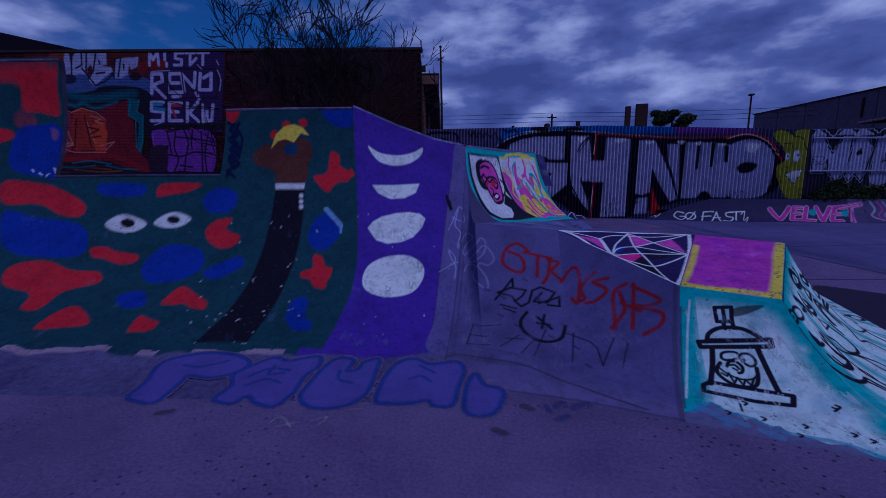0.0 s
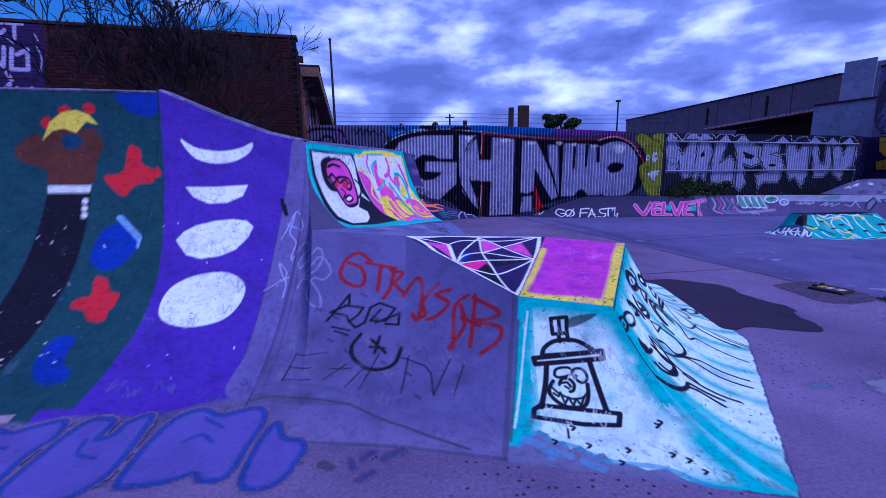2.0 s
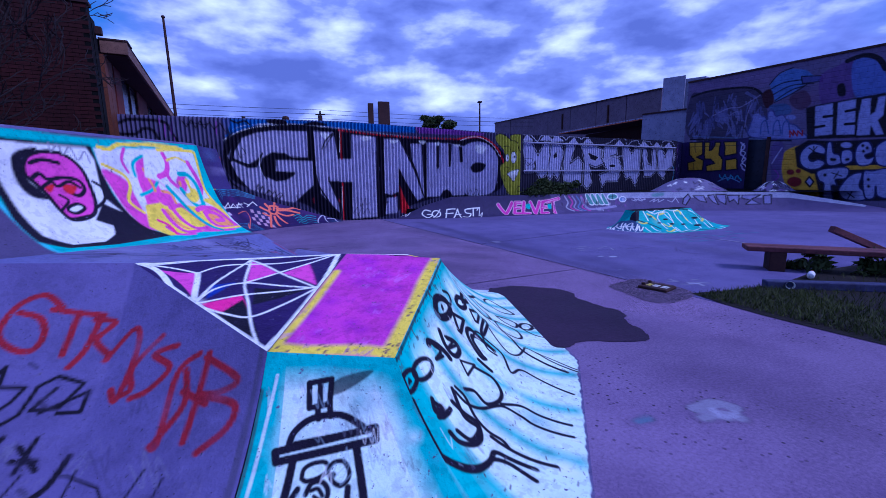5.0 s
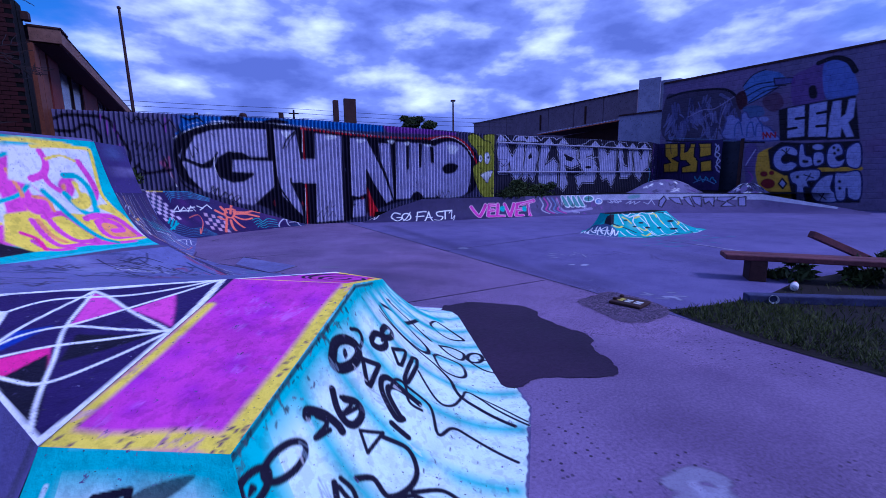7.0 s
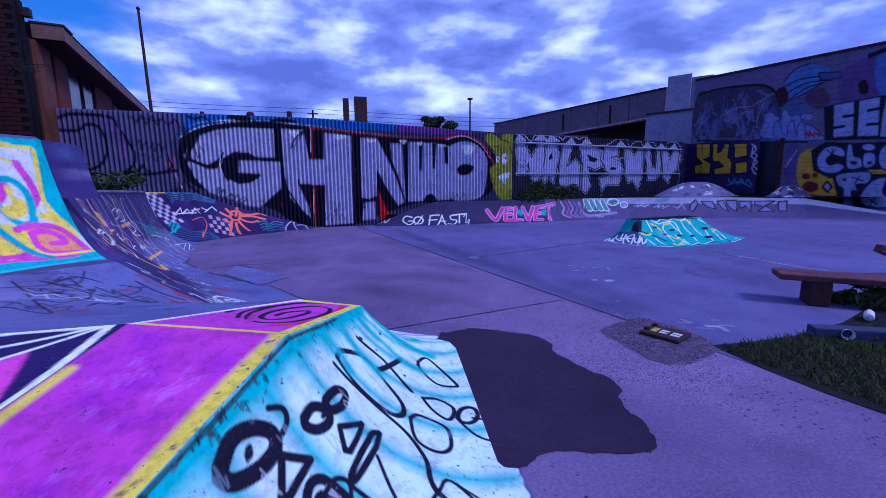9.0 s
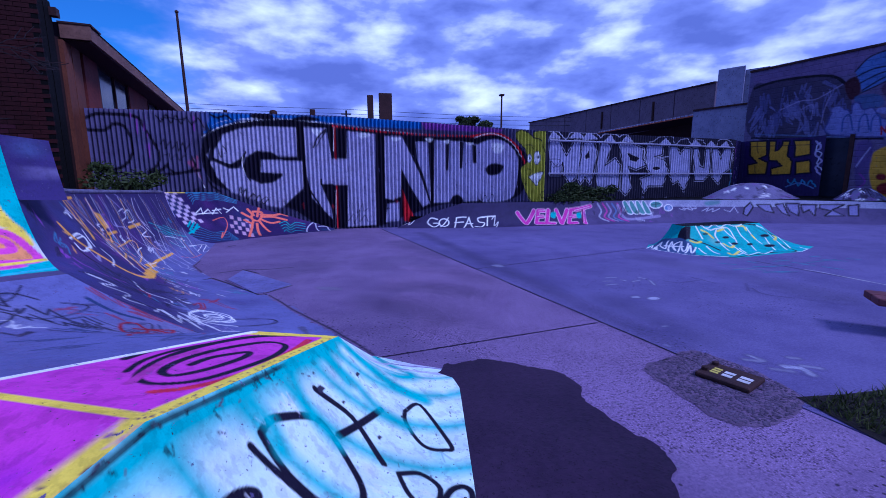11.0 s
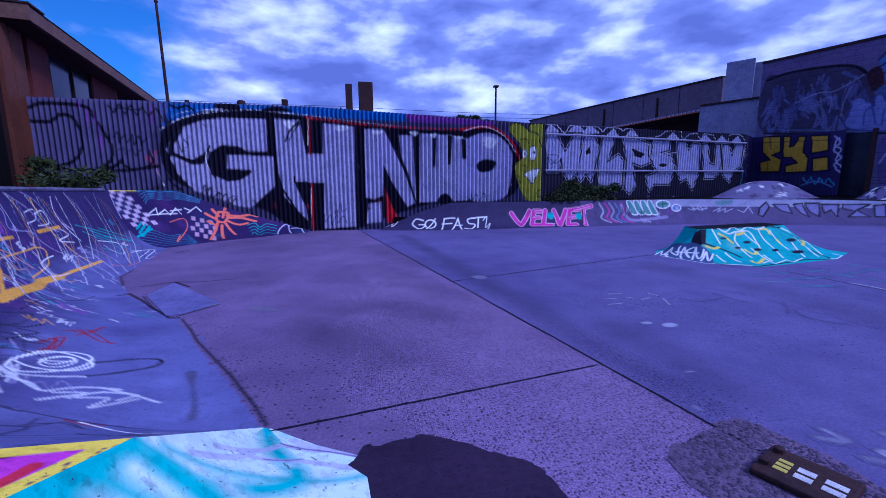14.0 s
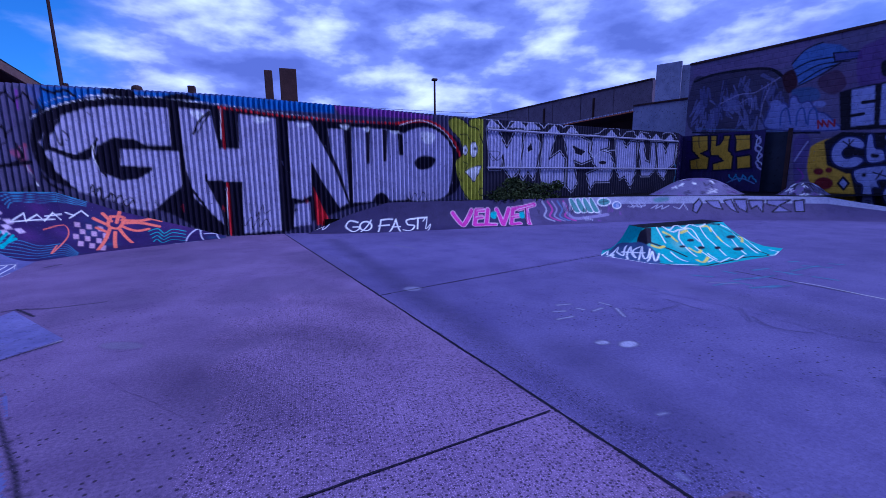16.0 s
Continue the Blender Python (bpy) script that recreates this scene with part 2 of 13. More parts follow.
def tube_bm(points, radii, sides=8, bm=None):
    """A tapering tube along points."""
    bm = bm or bmesh.new()
    rings = []
    for i, p in enumerate(points):
        p = Vector(p)
        way = Vector(points[min(i + 1, len(points) - 1)]) - Vector(points[max(i - 1, 0)])
        q = way.to_track_quat("Z", "Y")
        rings.append([bm.verts.new(p + q @ Vector((radii[i] * math.cos(a), radii[i] * math.sin(a), 0))) for a in (2 * math.pi * k / sides for k in range(sides))])
    for a, b in zip(rings, rings[1:]):
        for k in range(sides):
            bm.faces.new((a[k], a[(k + 1) % sides], b[(k + 1) % sides], b[k]))
    bm.faces.new(rings[0][::-1])
    bm.faces.new(rings[-1])
    return bm


def curve_through(pts, closed=False, steps=6):
    """A smooth line through points (Catmull-Rom)."""
    p = [np.array(q, float) for q in pts]
    n = len(p)
    if n < 3:
        return np.array(p)
    out = []
    for i in range(n if closed else n - 1):
        a, b, c, d = (p[(i + k) % n] if closed else p[min(max(i + k, 0), n - 1)] for k in (-1, 0, 1, 2))
        for s in range(steps):
            t = s / steps
            out.append(0.5 * (2 * b + (c - a) * t + (2 * a - 5 * b + 4 * c - d) * t * t + (3 * b - a - 3 * c + d) * t ** 3))
    if not closed:
        out.append(p[-1])
    return np.array(out)


class Sheet:
    """A surface of rows of points with a layer of paint. u runs along the rows (0 to 1), v across."""

    def __init__(self, rows):
        self.P = np.array([[tuple(p) for p in r] for r in rows], float)
        self.nu, self.nv = self.P.shape[:2]
        self.C = np.zeros((self.nu, self.nv, 4))
        self.U, self.V = np.meshgrid(np.linspace(0, 1, self.nu), np.linspace(0, 1, self.nv), indexing="ij")
        self.cut = None
        self.cell = 0.5 * float(np.median(np.linalg.norm(np.diff(self.P, axis=0), axis=-1)) + np.median(np.linalg.norm(np.diff(self.P, axis=1), axis=-1)))

    def at(self, uv):
        u, v = np.clip(uv[:, 0], 0, 1) * (self.nu - 1), np.clip(uv[:, 1], 0, 1) * (self.nv - 1)
        i, j = np.minimum(u.astype(int), self.nu - 2), np.minimum(v.astype(int), self.nv - 2)
        fu, fv = (u - i)[:, None], (v - j)[:, None]
        P = self.P
        return (P[i, j] * (1 - fu) + P[i + 1, j] * fu) * (1 - fv) + (P[i, j + 1] * (1 - fu) + P[i + 1, j + 1] * fu) * fv

    def lay(self, cover, color, alpha=1.0, window=None):
        C = self.C if window is None else self.C[window]
        on = np.nonzero(cover > 0.001)
        k = (cover[on] * alpha)[:, None]
        c = C[on]
        c[:, :3] = c[:, :3] * (1 - k) + np.array(color) * k
        c[:, 3:] = np.maximum(c[:, 3:], k)
        C[on] = c

    def all(self, color, alpha=1.0):
        self.lay(np.ones((self.nu, self.nv)), color, alpha)

    def inside(self, pts):
        q = np.asarray(pts, float)
        hit = np.zeros((self.nu, self.nv))
        lo, hi = q.min(0), q.max(0)
        i0, i1 = max(0, int(lo[0] * (self.nu - 1)) - 1), min(self.nu, int(hi[0] * (self.nu - 1)) + 3)
        j0, j1 = max(0, int(lo[1] * (self.nv - 1)) - 1), min(self.nv, int(hi[1] * (self.nv - 1)) + 3)
        if i1 <= i0 or j1 <= j0:
            return hit
        U, V = self.U[i0:i1, j0:j1], self.V[i0:i1, j0:j1]
        for a in (-0.6, 0, 0.6):
            for b in (-0.6, 0, 0.6):
                A, B = U + a / (self.nu - 1), V + b / (self.nv - 1)
                h = np.zeros(U.shape, bool)
                for (x0, y0), (x1, y1) in zip(q, np.roll(q, -1, 0)):
                    if y0 != y1:
                        h ^= ((y0 > B) != (y1 > B)) & (A < (x1 - x0) * (B - y0) / (y1 - y0) + x0)
                hit[i0:i1, j0:j1] += h / 9
        return hit

    def fill(self, pts, color, smooth=True, alpha=1.0, edge=None, width=0.02):
        q = curve_through(pts, True) if smooth else np.array(pts, float)
        self.lay(self.inside(q), color, alpha)
        if edge is not None:
            self.line(np.vstack([q, q[:1]]), width, edge, smooth=False)

    def line(self, pts, width, color, smooth=True, alpha=1.0, closed=False, soft=0.006):
        q = curve_through(pts, closed) if smooth else np.array(pts, float)
        if closed:
            q = np.vstack([q, q[:1]])
        last = q[-1:]
        fine = max(2, int(np.ceil(np.abs(np.diff(q, axis=0)).max() / 0.012)))
        q = (q[:-1, None] + (q[1:, None] - q[:-1, None]) * (np.arange(fine) / fine)[None, :, None]).reshape(-1, 2)
        q = np.vstack([q, last])
        w = self.at(q)
        soft = max(soft, 0.8 * self.cell)
        r = width / 2 + soft
        i0, j0 = np.maximum(0, ((q.min(0) - 0.03) * (self.nu - 1, self.nv - 1)).astype(int) - 14)
        i1, j1 = ((q.max(0) + 0.03) * (self.nu - 1, self.nv - 1)).astype(int) + 16
        P = self.P[i0:i1, j0:j1]
        cover = np.zeros(P.shape[:2])
        near = np.nonzero(np.all((P >= w.min(0) - r) & (P <= w.max(0) + r), axis=-1))
        if not len(near[0]):
            return
        p = P[near]
        best = np.full(len(p), 9.0)
        for a, b in zip(w[:-1], w[1:]):
            ok = np.nonzero(np.all((p >= np.minimum(a, b) - r) & (p <= np.maximum(a, b) + r), axis=-1))[0]
            if len(ok):
                d, e = b - a, p[ok] - a
                t = np.clip((e @ d) / max(d @ d, 1e-9), 0, 1)
                best[ok] = np.minimum(best[ok], np.linalg.norm(e - t[:, None] * d, axis=1))
        cover[near] = np.clip((width / 2 - best) / soft + 0.5, 0, 1)
        self.lay(cover, color, alpha, (slice(i0, i1), slice(j0, j1)))

    def lines(self, many, width, color, **more):
        for pts in many:
            self.line(pts, width, color, **more)

    def spray(self, centre, radius, color, alpha=0.7):
        c = self.at(np.array([centre]))[0]
        i, j = np.nonzero(np.all(np.abs(self.P - c) < radius, axis=-1))
        if len(i):
            w = (slice(i.min(), i.max() + 1), slice(j.min(), j.max() + 1))
            self.lay(np.clip(1 - np.linalg.norm(self.P[w] - c, axis=-1) / radius, 0, 1) ** 1.5, color, alpha, w)

    def flecks(self, rng, count, color, size=0.012, u=(0, 1), v=(0, 1)):
        for _ in range(count):
            a = np.array([rng.uniform(*u), rng.uniform(*v)])
            b = a + np.array([rng.uniform(-1, 1), rng.uniform(-1, 1)]) * size
            self.line([a, b], size * rng.uniform(0.5, 1.1), color, smooth=False)

    def scribble(self, rng, count, colors, size, width, u=(0, 1), v=(0, 1), alpha=0.9, lean=0.0, tall=0.5):
        """Quick loose tags: runs of loops and zigzags, size metres long, turned by lean."""
        du = np.linalg.norm(np.diff(self.P, axis=0), axis=-1).sum(0).mean()
        dv = np.linalg.norm(np.diff(self.P, axis=1), axis=-1).sum(1).mean()
        for k in range(count):
            a = lean + rng.normal() * 0.35
            s, n = size * rng.uniform(0.5, 1.4), rng.randint(4, 9)
            x = np.cumsum(rng.uniform(0.2, 1.0, n) * np.where(rng.rand(n) < 0.25, -1, 1)) * s / n
            y = np.where(np.arange(n) % 2, 1, -1) * s * tall * rng.uniform(0.1, 0.6, n)
            pts = np.stack([(x * math.cos(a) - y * math.sin(a)) / du, (x * math.sin(a) + y * math.cos(a)) / dv], -1) + (rng.uniform(*u), rng.uniform(*v))
            self.line(np.clip(pts, 0.004, 0.996), width * rng.uniform(0.7, 1.3), colors[k % len(colors)], smooth=rng.rand() < 0.7, alpha=alpha)

    def mesh(self, name, material, parent=None, label="", flip=False, smooth=True):
        nu, nv = self.nu, self.nv
        me = bpy.data.meshes.new(name)
        k = np.arange(nu * nv).reshape(nu, nv)
        quads = np.stack([k[:-1, :-1], k[1:, :-1], k[1:, 1:], k[:-1, 1:]], -1)
        if flip:
            quads = quads[..., ::-1]
        if self.cut is not None:
            quads = quads[~self.cut]
        quads = quads.reshape(-1, 4)
        used, quads = np.unique(quads, return_inverse=True)
        quads = quads.reshape(-1, 4)
        me.vertices.add(len(used))
        me.vertices.foreach_set("co", self.P.reshape(-1, 3)[used].reshape(-1))
        me.loops.add(quads.size)
        me.loops.foreach_set("vertex_index", quads.reshape(-1).astype(np.int32))
        me.polygons.add(len(quads))
        me.polygons.foreach_set("loop_start", np.arange(0, quads.size, 4, dtype=np.int32))
        me.polygons.foreach_set("use_smooth", np.full(len(quads), smooth))
        me.update(calc_edges=True)
        layer = me.attributes.new("paint", "FLOAT_COLOR", "POINT")
        layer.data.foreach_set("color", self.C.reshape(-1, 4)[used].reshape(-1).astype(np.float32))
        me.materials.append(material)
        ob = new(name, me)
        ob.parent = parent
        if label:
            ob["label"] = label
        return ob


def rib(top, toe, k, n):
    """A concave curve from top to toe, flat at the toe; k: how far out its bend lies, None for an arc of a circle."""
    a, c = Vector(top), Vector(toe)
    if k is None:
        run, rise = (c.xy - a.xy).length, a.z - c.z
        r = (run * run + rise * rise) / (2 * rise)
        full = math.acos(max(-1, 1 - rise / r))
        out = (c.xy - a.xy).normalized()
        return [Vector((*(c.xy - out * r * math.sin(f)), c.z + r * (1 - math.cos(f)))) for f in (full * (1 - i / n) for i in range(n + 1))]
    b = Vector((a.x + (c.x - a.x) * k, a.y + (c.y - a.y) * k, c.z))
    return [a * (1 - t) ** 2 + b * 2 * t * (1 - t) + c * t * t for t in (i / n for i in range(n + 1))]


def between(ribs, counts):
    """Rows between given ribs, as many steps as counts says."""
    out = []
    for a, b, n in zip(ribs, ribs[1:], counts):
        out += [[p.lerp(q, j / n) for p, q in zip(a, b)] for j in range(n)]
    return out + [ribs[-1]]


def resampled(line, n):
    p = np.array([tuple(v) for v in line])
    s = np.concatenate([[0], np.cumsum(np.linalg.norm(np.diff(p, axis=0), axis=1))])
    t = np.linspace(0, s[-1], n + 1)
    return [Vector([float(np.interp(x, s, p[:, k])) for k in range(3)]) for x in t]


def quad_rows(a, b, c, d, nu, nv):
    """Rows over a four-cornered face: a to b along u, at v = 0; d to c at v = 1."""
    a, b, c, d = Vector(a), Vector(b), Vector(c), Vector(d)
    return [[a.lerp(b, i / nu).lerp(d.lerp(c, i / nu), j / nv) for j in range(nv + 1)] for i in range(nu + 1)]


# ---- the surfaces that carry paint ----
# the tall curved ramp with the mural: an arc of a circle, cut off at a height that steps along it
QP, ALONG, OUT = Vector((-0.147, 4.426, 0)), Vector((0.987, 0.158, 0)), Vector((0.158, -0.987, 0))
REACH, ROUND = 2.38, 2.40
steps = np.concatenate([np.linspace(-6.4, -3.25, 170, endpoint=False), np.linspace(-3.25, -1.27, 190, endpoint=False), np.linspace(-1.27, 0, 151)])
lip = [math.acos(1 - h / ROUND) for h in (2.06, 1.36)]
bends = np.concatenate([np.linspace(lip[0], lip[1], 70, endpoint=False), np.linspace(lip[1], 0, 161)])
rows = []
for s in steps:
    o = QP + ALONG * float(s)
    row = [o + OUT * (REACH - ROUND) + Vector((0, 0, z)) for z in (2.637, 2.56, 2.48, 2.40)]
    row += [o + OUT * (REACH - ROUND * math.sin(f)) + Vector((0, 0, ROUND * (1 - math.cos(f)))) for f in np.linspace(math.pi / 2, lip[0], 8, endpoint=False)[1:]]
    row += [o + OUT * (REACH - ROUND * math.sin(f)) + Vector((0, 0, ROUND * (1 - math.cos(f)))) for f in bends]
    rows.append(row)
MURAL = Sheet(rows)
tall = np.where(steps[:-1] < -3.2501, 2.64, np.where(steps[:-1] < -1.40, 1.36, 2.06))
MURAL.cut = MURAL.P[:-1, :-1, 2] > tall[:, None] + 0.001

T0 = (1.035, 4.654, 1.633)
right_rib = rib((-0.147, 4.426, 2.06), (0.229, 2.077, 0), None, 300)
MOON = Sheet(between([right_rib, rib((0.30, 4.52, 1.86), (0.66, 2.15, 0), None, 300), rib((0.7, 4.60, 1.71), (0.97, 2.21, 0), None, 300), rib(T0, (1.24, 2.28, 0), None, 300)], (84, 76, 64)))
art_left = rib(T0, (1.222, 4.064, 0.871), 0.35, 120)
first = rib(T0, (1.24, 2.28, 0), None, 190)
fan = [first]
for j in range(1, 60):
    f = j / 60
    bent = rib(art_left[2 * j], Vector((1.24, 2.28, 0)).lerp(Vector((1.55, 2.48, 0)), f), 0.3 + 0.12 * f, 190)
    fan.append([a.lerp(b, min(1, j / 14)) for a, b in zip([p + (art_left[2 * j] - art_left[0]) * (1 - k / 190) for k, p in enumerate(first)], bent)])
GREY = Sheet(fan + between([rib((1.222, 4.064, 0.871), (1.55, 2.48, 0), 0.42, 190), rib((2.0, 4.117, 0.812), (2.1, 2.42, 0), 0.55, 190), rib((2.8, 3.228, 0.531), (2.6, 2.33, 0), 0.5, 190)], (70, 80)))
art_right = rib((1.769, 6.593, 1.655), (2.42, 6.03, 0.725), 0.35, 120)
ART = Sheet(between([art_left, art_right], (200,)))

BL, BR, FL, FR = (3.198, 4.205, 0.78), (3.799, 3.986, 0.751), (2.799, 3.228, 0.531), (3.334, 3.031, 0.516)
FAR, TL, Q = (4.165, 5.263, 0.457), (1.998, 4.117, 0.812), (3.777, 5.045, 0.595)
low_last = rib((2.42, 6.03, 0.725), (4.35, 6.02, 0), 0.5, 140)
LOW = Sheet(between([rib((1.222, 4.064, 0.871), TL, 0.5, 140), rib((1.50, 4.52, 0.84), BL, 0.45, 140), rib((1.9, 5.18, 0.79), Q, 0.4, 140), rib((2.05, 5.42, 0.77), FAR, 0.4, 140), low_last], (50, 110, 45, 110)))
edge_rib = resampled([p for p in art_right if p.z < 1.26][:-1] + low_last, 180)
SIDE = Sheet(between([edge_rib, rib((1.42, 7.5, 1.24), (3.55, 7.5, 0), 0.4, 180), rib((1.2, 8.1, 1.22), (3.0, 8.3, 0), 0.36, 180), rib((0.955, 8.66, 1.2), (2.2, 9.15, 0), 0.3, 180), rib((0.8, 9.6, 1.17), (1.7, 9.94, 0), 0.25, 180), rib((0.263, 12.7, 1.087), (1.2, 12.6, 0), 0.25, 180)], (120, 100, 80, 90, 180)))
BACK = Sheet(between([rib((0.263, 12.7, 1.087), (1.2, 12.6, 0), 0.25, 90), rib((0.69, 14.5, 1.02), (1.75, 13.2, 0), 0.3, 90), rib((1.66, 14.6, 0.62), (2.5, 13.75, 0), 0.35, 90), rib((3.52, 14.68, 0.02), (3.55, 14.45, 0), 0.4, 90)], (110, 70, 90)))

PURPLE = Sheet(quad_rows(BL, BR, FR, FL, 70, 120))
tl, fl, bl = Vector(TL), Vector(FL), Vector(BL)
TRI = Sheet([[tl.lerp(bl.lerp(fl, j / 120), i / 140) for j in range(121)] for i in range(141)])
SWIRL = Sheet(quad_rows(BL, BR, FAR, Q, 90, 120))
can_left, can_right = rib(FL, (2.6, 2.33, 0), 0.45, 230), rib(FR, (3.75, 2.08, 0), 0.4, 230)
CAN = Sheet(between([can_left, can_right], (200,)))
EAST = Sheet(between([can_right, rib(BR, (4.74, 3.76, 0), 0.38, 230), rib(FAR, (4.995, 5.42, 0), 0.4, 230), rib((4.189, 5.36, 0.398), (4.99, 5.57, 0), 0.36, 230), rib((4.223, 5.50, 0.314), (4.90, 5.665, 0), 0.34, 230), rib((4.277, 5.72, 0.181), (4.67, 5.80, 0), 0.34, 230), rib((4.35, 6.02, 0), (4.40, 6.0, 0), 0.4, 230)], (310, 250, 25, 25, 25, 25)))

RIGHT = Sheet(between([rib((5.3, 14.7, 0.02), (5.16, 14.48, 0), 0.4, 44), rib((6.2, 14.68, 0.4), (6.1, 14.25, 0), 0.4, 44), rib((7.08, 14.65, 0.65), (7.0, 14.12, 0), 0.4, 44), rib((10, 14.65, 0.65), (10, 14.12, 0), 0.4, 44), rib((13.8, 14.6, 0.65), (13.5, 14.0, 0), 0.4, 44), rib((17.0, 13.75, 0.64), (16.6, 13.1, 0), 0.4, 44), rib((19.2, 12.75, 0.6), (18.6, 12.2, 0), 0.4, 44), rib((20.6, 11.6, 0.25), (19.6, 11.2, 0), 0.4, 44), rib((21.2, 10.6, 0.02), (20.6, 10.4, 0), 0.4, 44)], (40, 50, 180, 180, 120, 70, 50, 30)))
MINI = Sheet(between([rib((10.28, 10.25, 0.43), (9.94, 10.44, 0), 0.45, 70), rib((10.2, 9.85, 0.43), (9.59, 10.04, 0), 0.45, 70), rib((10.26, 9.85, 0.43), (9.84, 9.26, 0), 0.45, 70), rib((10.95, 9.93, 0.43), (10.42, 8.86, 0), 0.45, 70), rib((12.07, 10.04, 0.43), (12.08, 9.13, 0), 0.45, 70), rib((12.13, 10.1, 0.43), (12.85, 9.54, 0), 0.45, 70), rib((12.13, 10.49, 0.43), (12.75, 10.29, 0), 0.45, 70)], (25, 45, 60, 90, 45, 40)))


def corrugated(corners, pitch, depth, cols, heights, rows_):
    """A corrugated sheet along corners in plan, heights at the corners."""
    c = np.array(corners, float)
    run = np.concatenate([[0], np.cumsum(np.linalg.norm(np.diff(c, axis=0), axis=1))])
    out = []
    for s in np.linspace(0, run[-1], cols + 1):
        x, y, h = np.interp(s, run, c[:, 0]), np.interp(s, run, c[:, 1]), np.interp(s, run, heights)
        y -= depth * math.sin(2 * math.pi * s / pitch)
        out.append([(x, y, h * (1 - j / rows_)) for j in range(rows_ + 1)])
    return Sheet(out)


FENCE = corrugated([(-2.4, 14.5), (3.7, 14.73), (9.6, 14.8)], 0.103, 0.034, 936, (3.0, 2.97, 2.68), 120)
FENCE_R = corrugated([(9.6, 14.8), (17.9, 16.8), (19.95, 18.5), (20.75, 15.75)], 0.11, 0.018, 1030, (2.68, 2.72, 2.8, 2.8), 150)
WALL = Sheet(quad_rows((20.3, 18.75, 5.6), (22.8, 9.6, 5.6), (22.8, 9.6, 0), (20.3, 18.75, 0), 380, 225))
BW0, BW1 = Vector((-1.23, 10.57, 0)), Vector((-1.23 - 15 * 0.977, 10.57 - 15 * 0.212, 0))


def floor_rows(x0, y0, x1, y1, step, toe=False):
    """A level sheet just over the floor, to carry marks; toe: it climbs the foot of the tall ramp."""
    out = []
    for x in np.arange(x0, x1, step):
        row = []
        for y in np.arange(y1, y0, -step):
            rise = max(0.0, REACH - (Vector((float(x), float(y), 0)) - QP).dot(OUT)) if toe else 0.0
            row.append((x, y, 0.0015 + (0.006 + ROUND - math.sqrt(ROUND ** 2 - rise ** 2) if rise else 0)))
        out.append(row)
    return out


FLOOR = Sheet(floor_rows(1.6, 2.4, 15.0, 14.5, 0.02))
FOOT = Sheet(floor_rows(-1.4, 1.0, 2.9, 2.75, 0.012, True))

# block courses: joints pressed into the wall
inward = Vector((9.15, 2.5, 0)).normalized()
run_, up_z = np.linspace(0, 9.49, WALL.nu)[:, None], WALL.P[..., 2]
course = np.floor(up_z / 0.2)
joint = (np.mod(up_z, 0.2) < 0.024) | (np.mod(run_ + 0.2 * np.mod(course, 2), 0.4) < 0.026)
WALL.P[..., :2] += joint[..., None] * 0.012 * np.array(inward.xy)

# painted part of the brick wall, its brick joints pressed in
def brick_front(a, b, z):
    return Vector((-1.65, 12.9, z)) + Vector((0.977, 0.212, 0)) * a + Vector((-0.212, 0.977, 0)) * b


rows = []
for a in np.arange(-13.0, -5.7, 0.02):
    row = []
    for z in np.arange(5.06, 1.3, -0.0143):
        j = int(z / 0.086)
        deep = (z % 0.086) < 0.0143 or ((-a - (0.12 if j % 2 else 0)) % 0.24) < 0.02
        row.append(brick_front(float(a), -0.0055 if deep else -0.012, float(z)))
    rows.append(row)
BRICKART = Sheet(rows)


# ---- paint ----
TEAL, BLUE, RED, VIOLET = (0.017, 0.064, 0.074), (0.022, 0.045, 0.30), (0.62, 0.022, 0.03), (0.085, 0.035, 0.32)
WHITE, SNOW, MOONWHITE, GREYPAINT = (0.72, 0.74, 0.66), (0.86, 0.88, 0.82), (0.82, 0.87, 0.76), (0.28, 0.28, 0.33)
BLACK, INK, BROWN, YELLOW, SKY = (0.012, 0.010, 0.018), (0.012, 0.010, 0.022), (0.11, 0.035, 0.022), (0.90, 0.70, 0.05), (0.20, 0.36, 0.55)
LILAC, OXBLOOD, CYAN, PANEL, PINK = (0.38, 0.34, 0.52), (0.30, 0.018, 0.03), (0.035, 0.48, 0.42), (0.74, 0.76, 0.74), (0.72, 0.08, 0.42)
HOTPINK, MAGENTA, ICE, ORANGEPAINT = (0.85, 0.03, 0.26), (0.58, 0.06, 0.43), (0.66, 0.84, 0.73), (0.85, 0.32, 0.10)
DARKBLUE, DARKGREY, SHADOWBLUE, TURQUOISE = (0.03, 0.05, 0.12), (0.05, 0.05, 0.06), (0.040, 0.032, 0.085), (0.035, 0.44, 0.40)
PURPLELINE, CHECK, WAVE, CORAL = (0.22, 0.06, 0.30), (0.72, 0.58, 0.70), (0.07, 0.26, 0.40), (0.85, 0.18, 0.10)
OLDIRON, SKYBLUE, SILVER, PICKLE = (0.075, 0.06, 0.14), (0.04, 0.15, 0.42), (0.42, 0.40, 0.55), (0.40, 0.42, 0.03)
PINKWHITE, SEAGREEN, YELLOWOCHRE = (0.7, 0.45, 0.55), (0.10, 0.30, 0.26), (0.52, 0.31, 0.02)
DULLBLUE, POWDER, SNOWBLUE = (0.17, 0.135, 0.245), (0.14, 0.24, 0.44), (0.50, 0.50, 0.60)
BUBBLE, EDGEBLUE, SCUFF, CYANMARK = (0.13, 0.10, 0.42), (0.035, 0.06, 0.26), (0.36, 0.36, 0.46), (0.08, 0.32, 0.42)
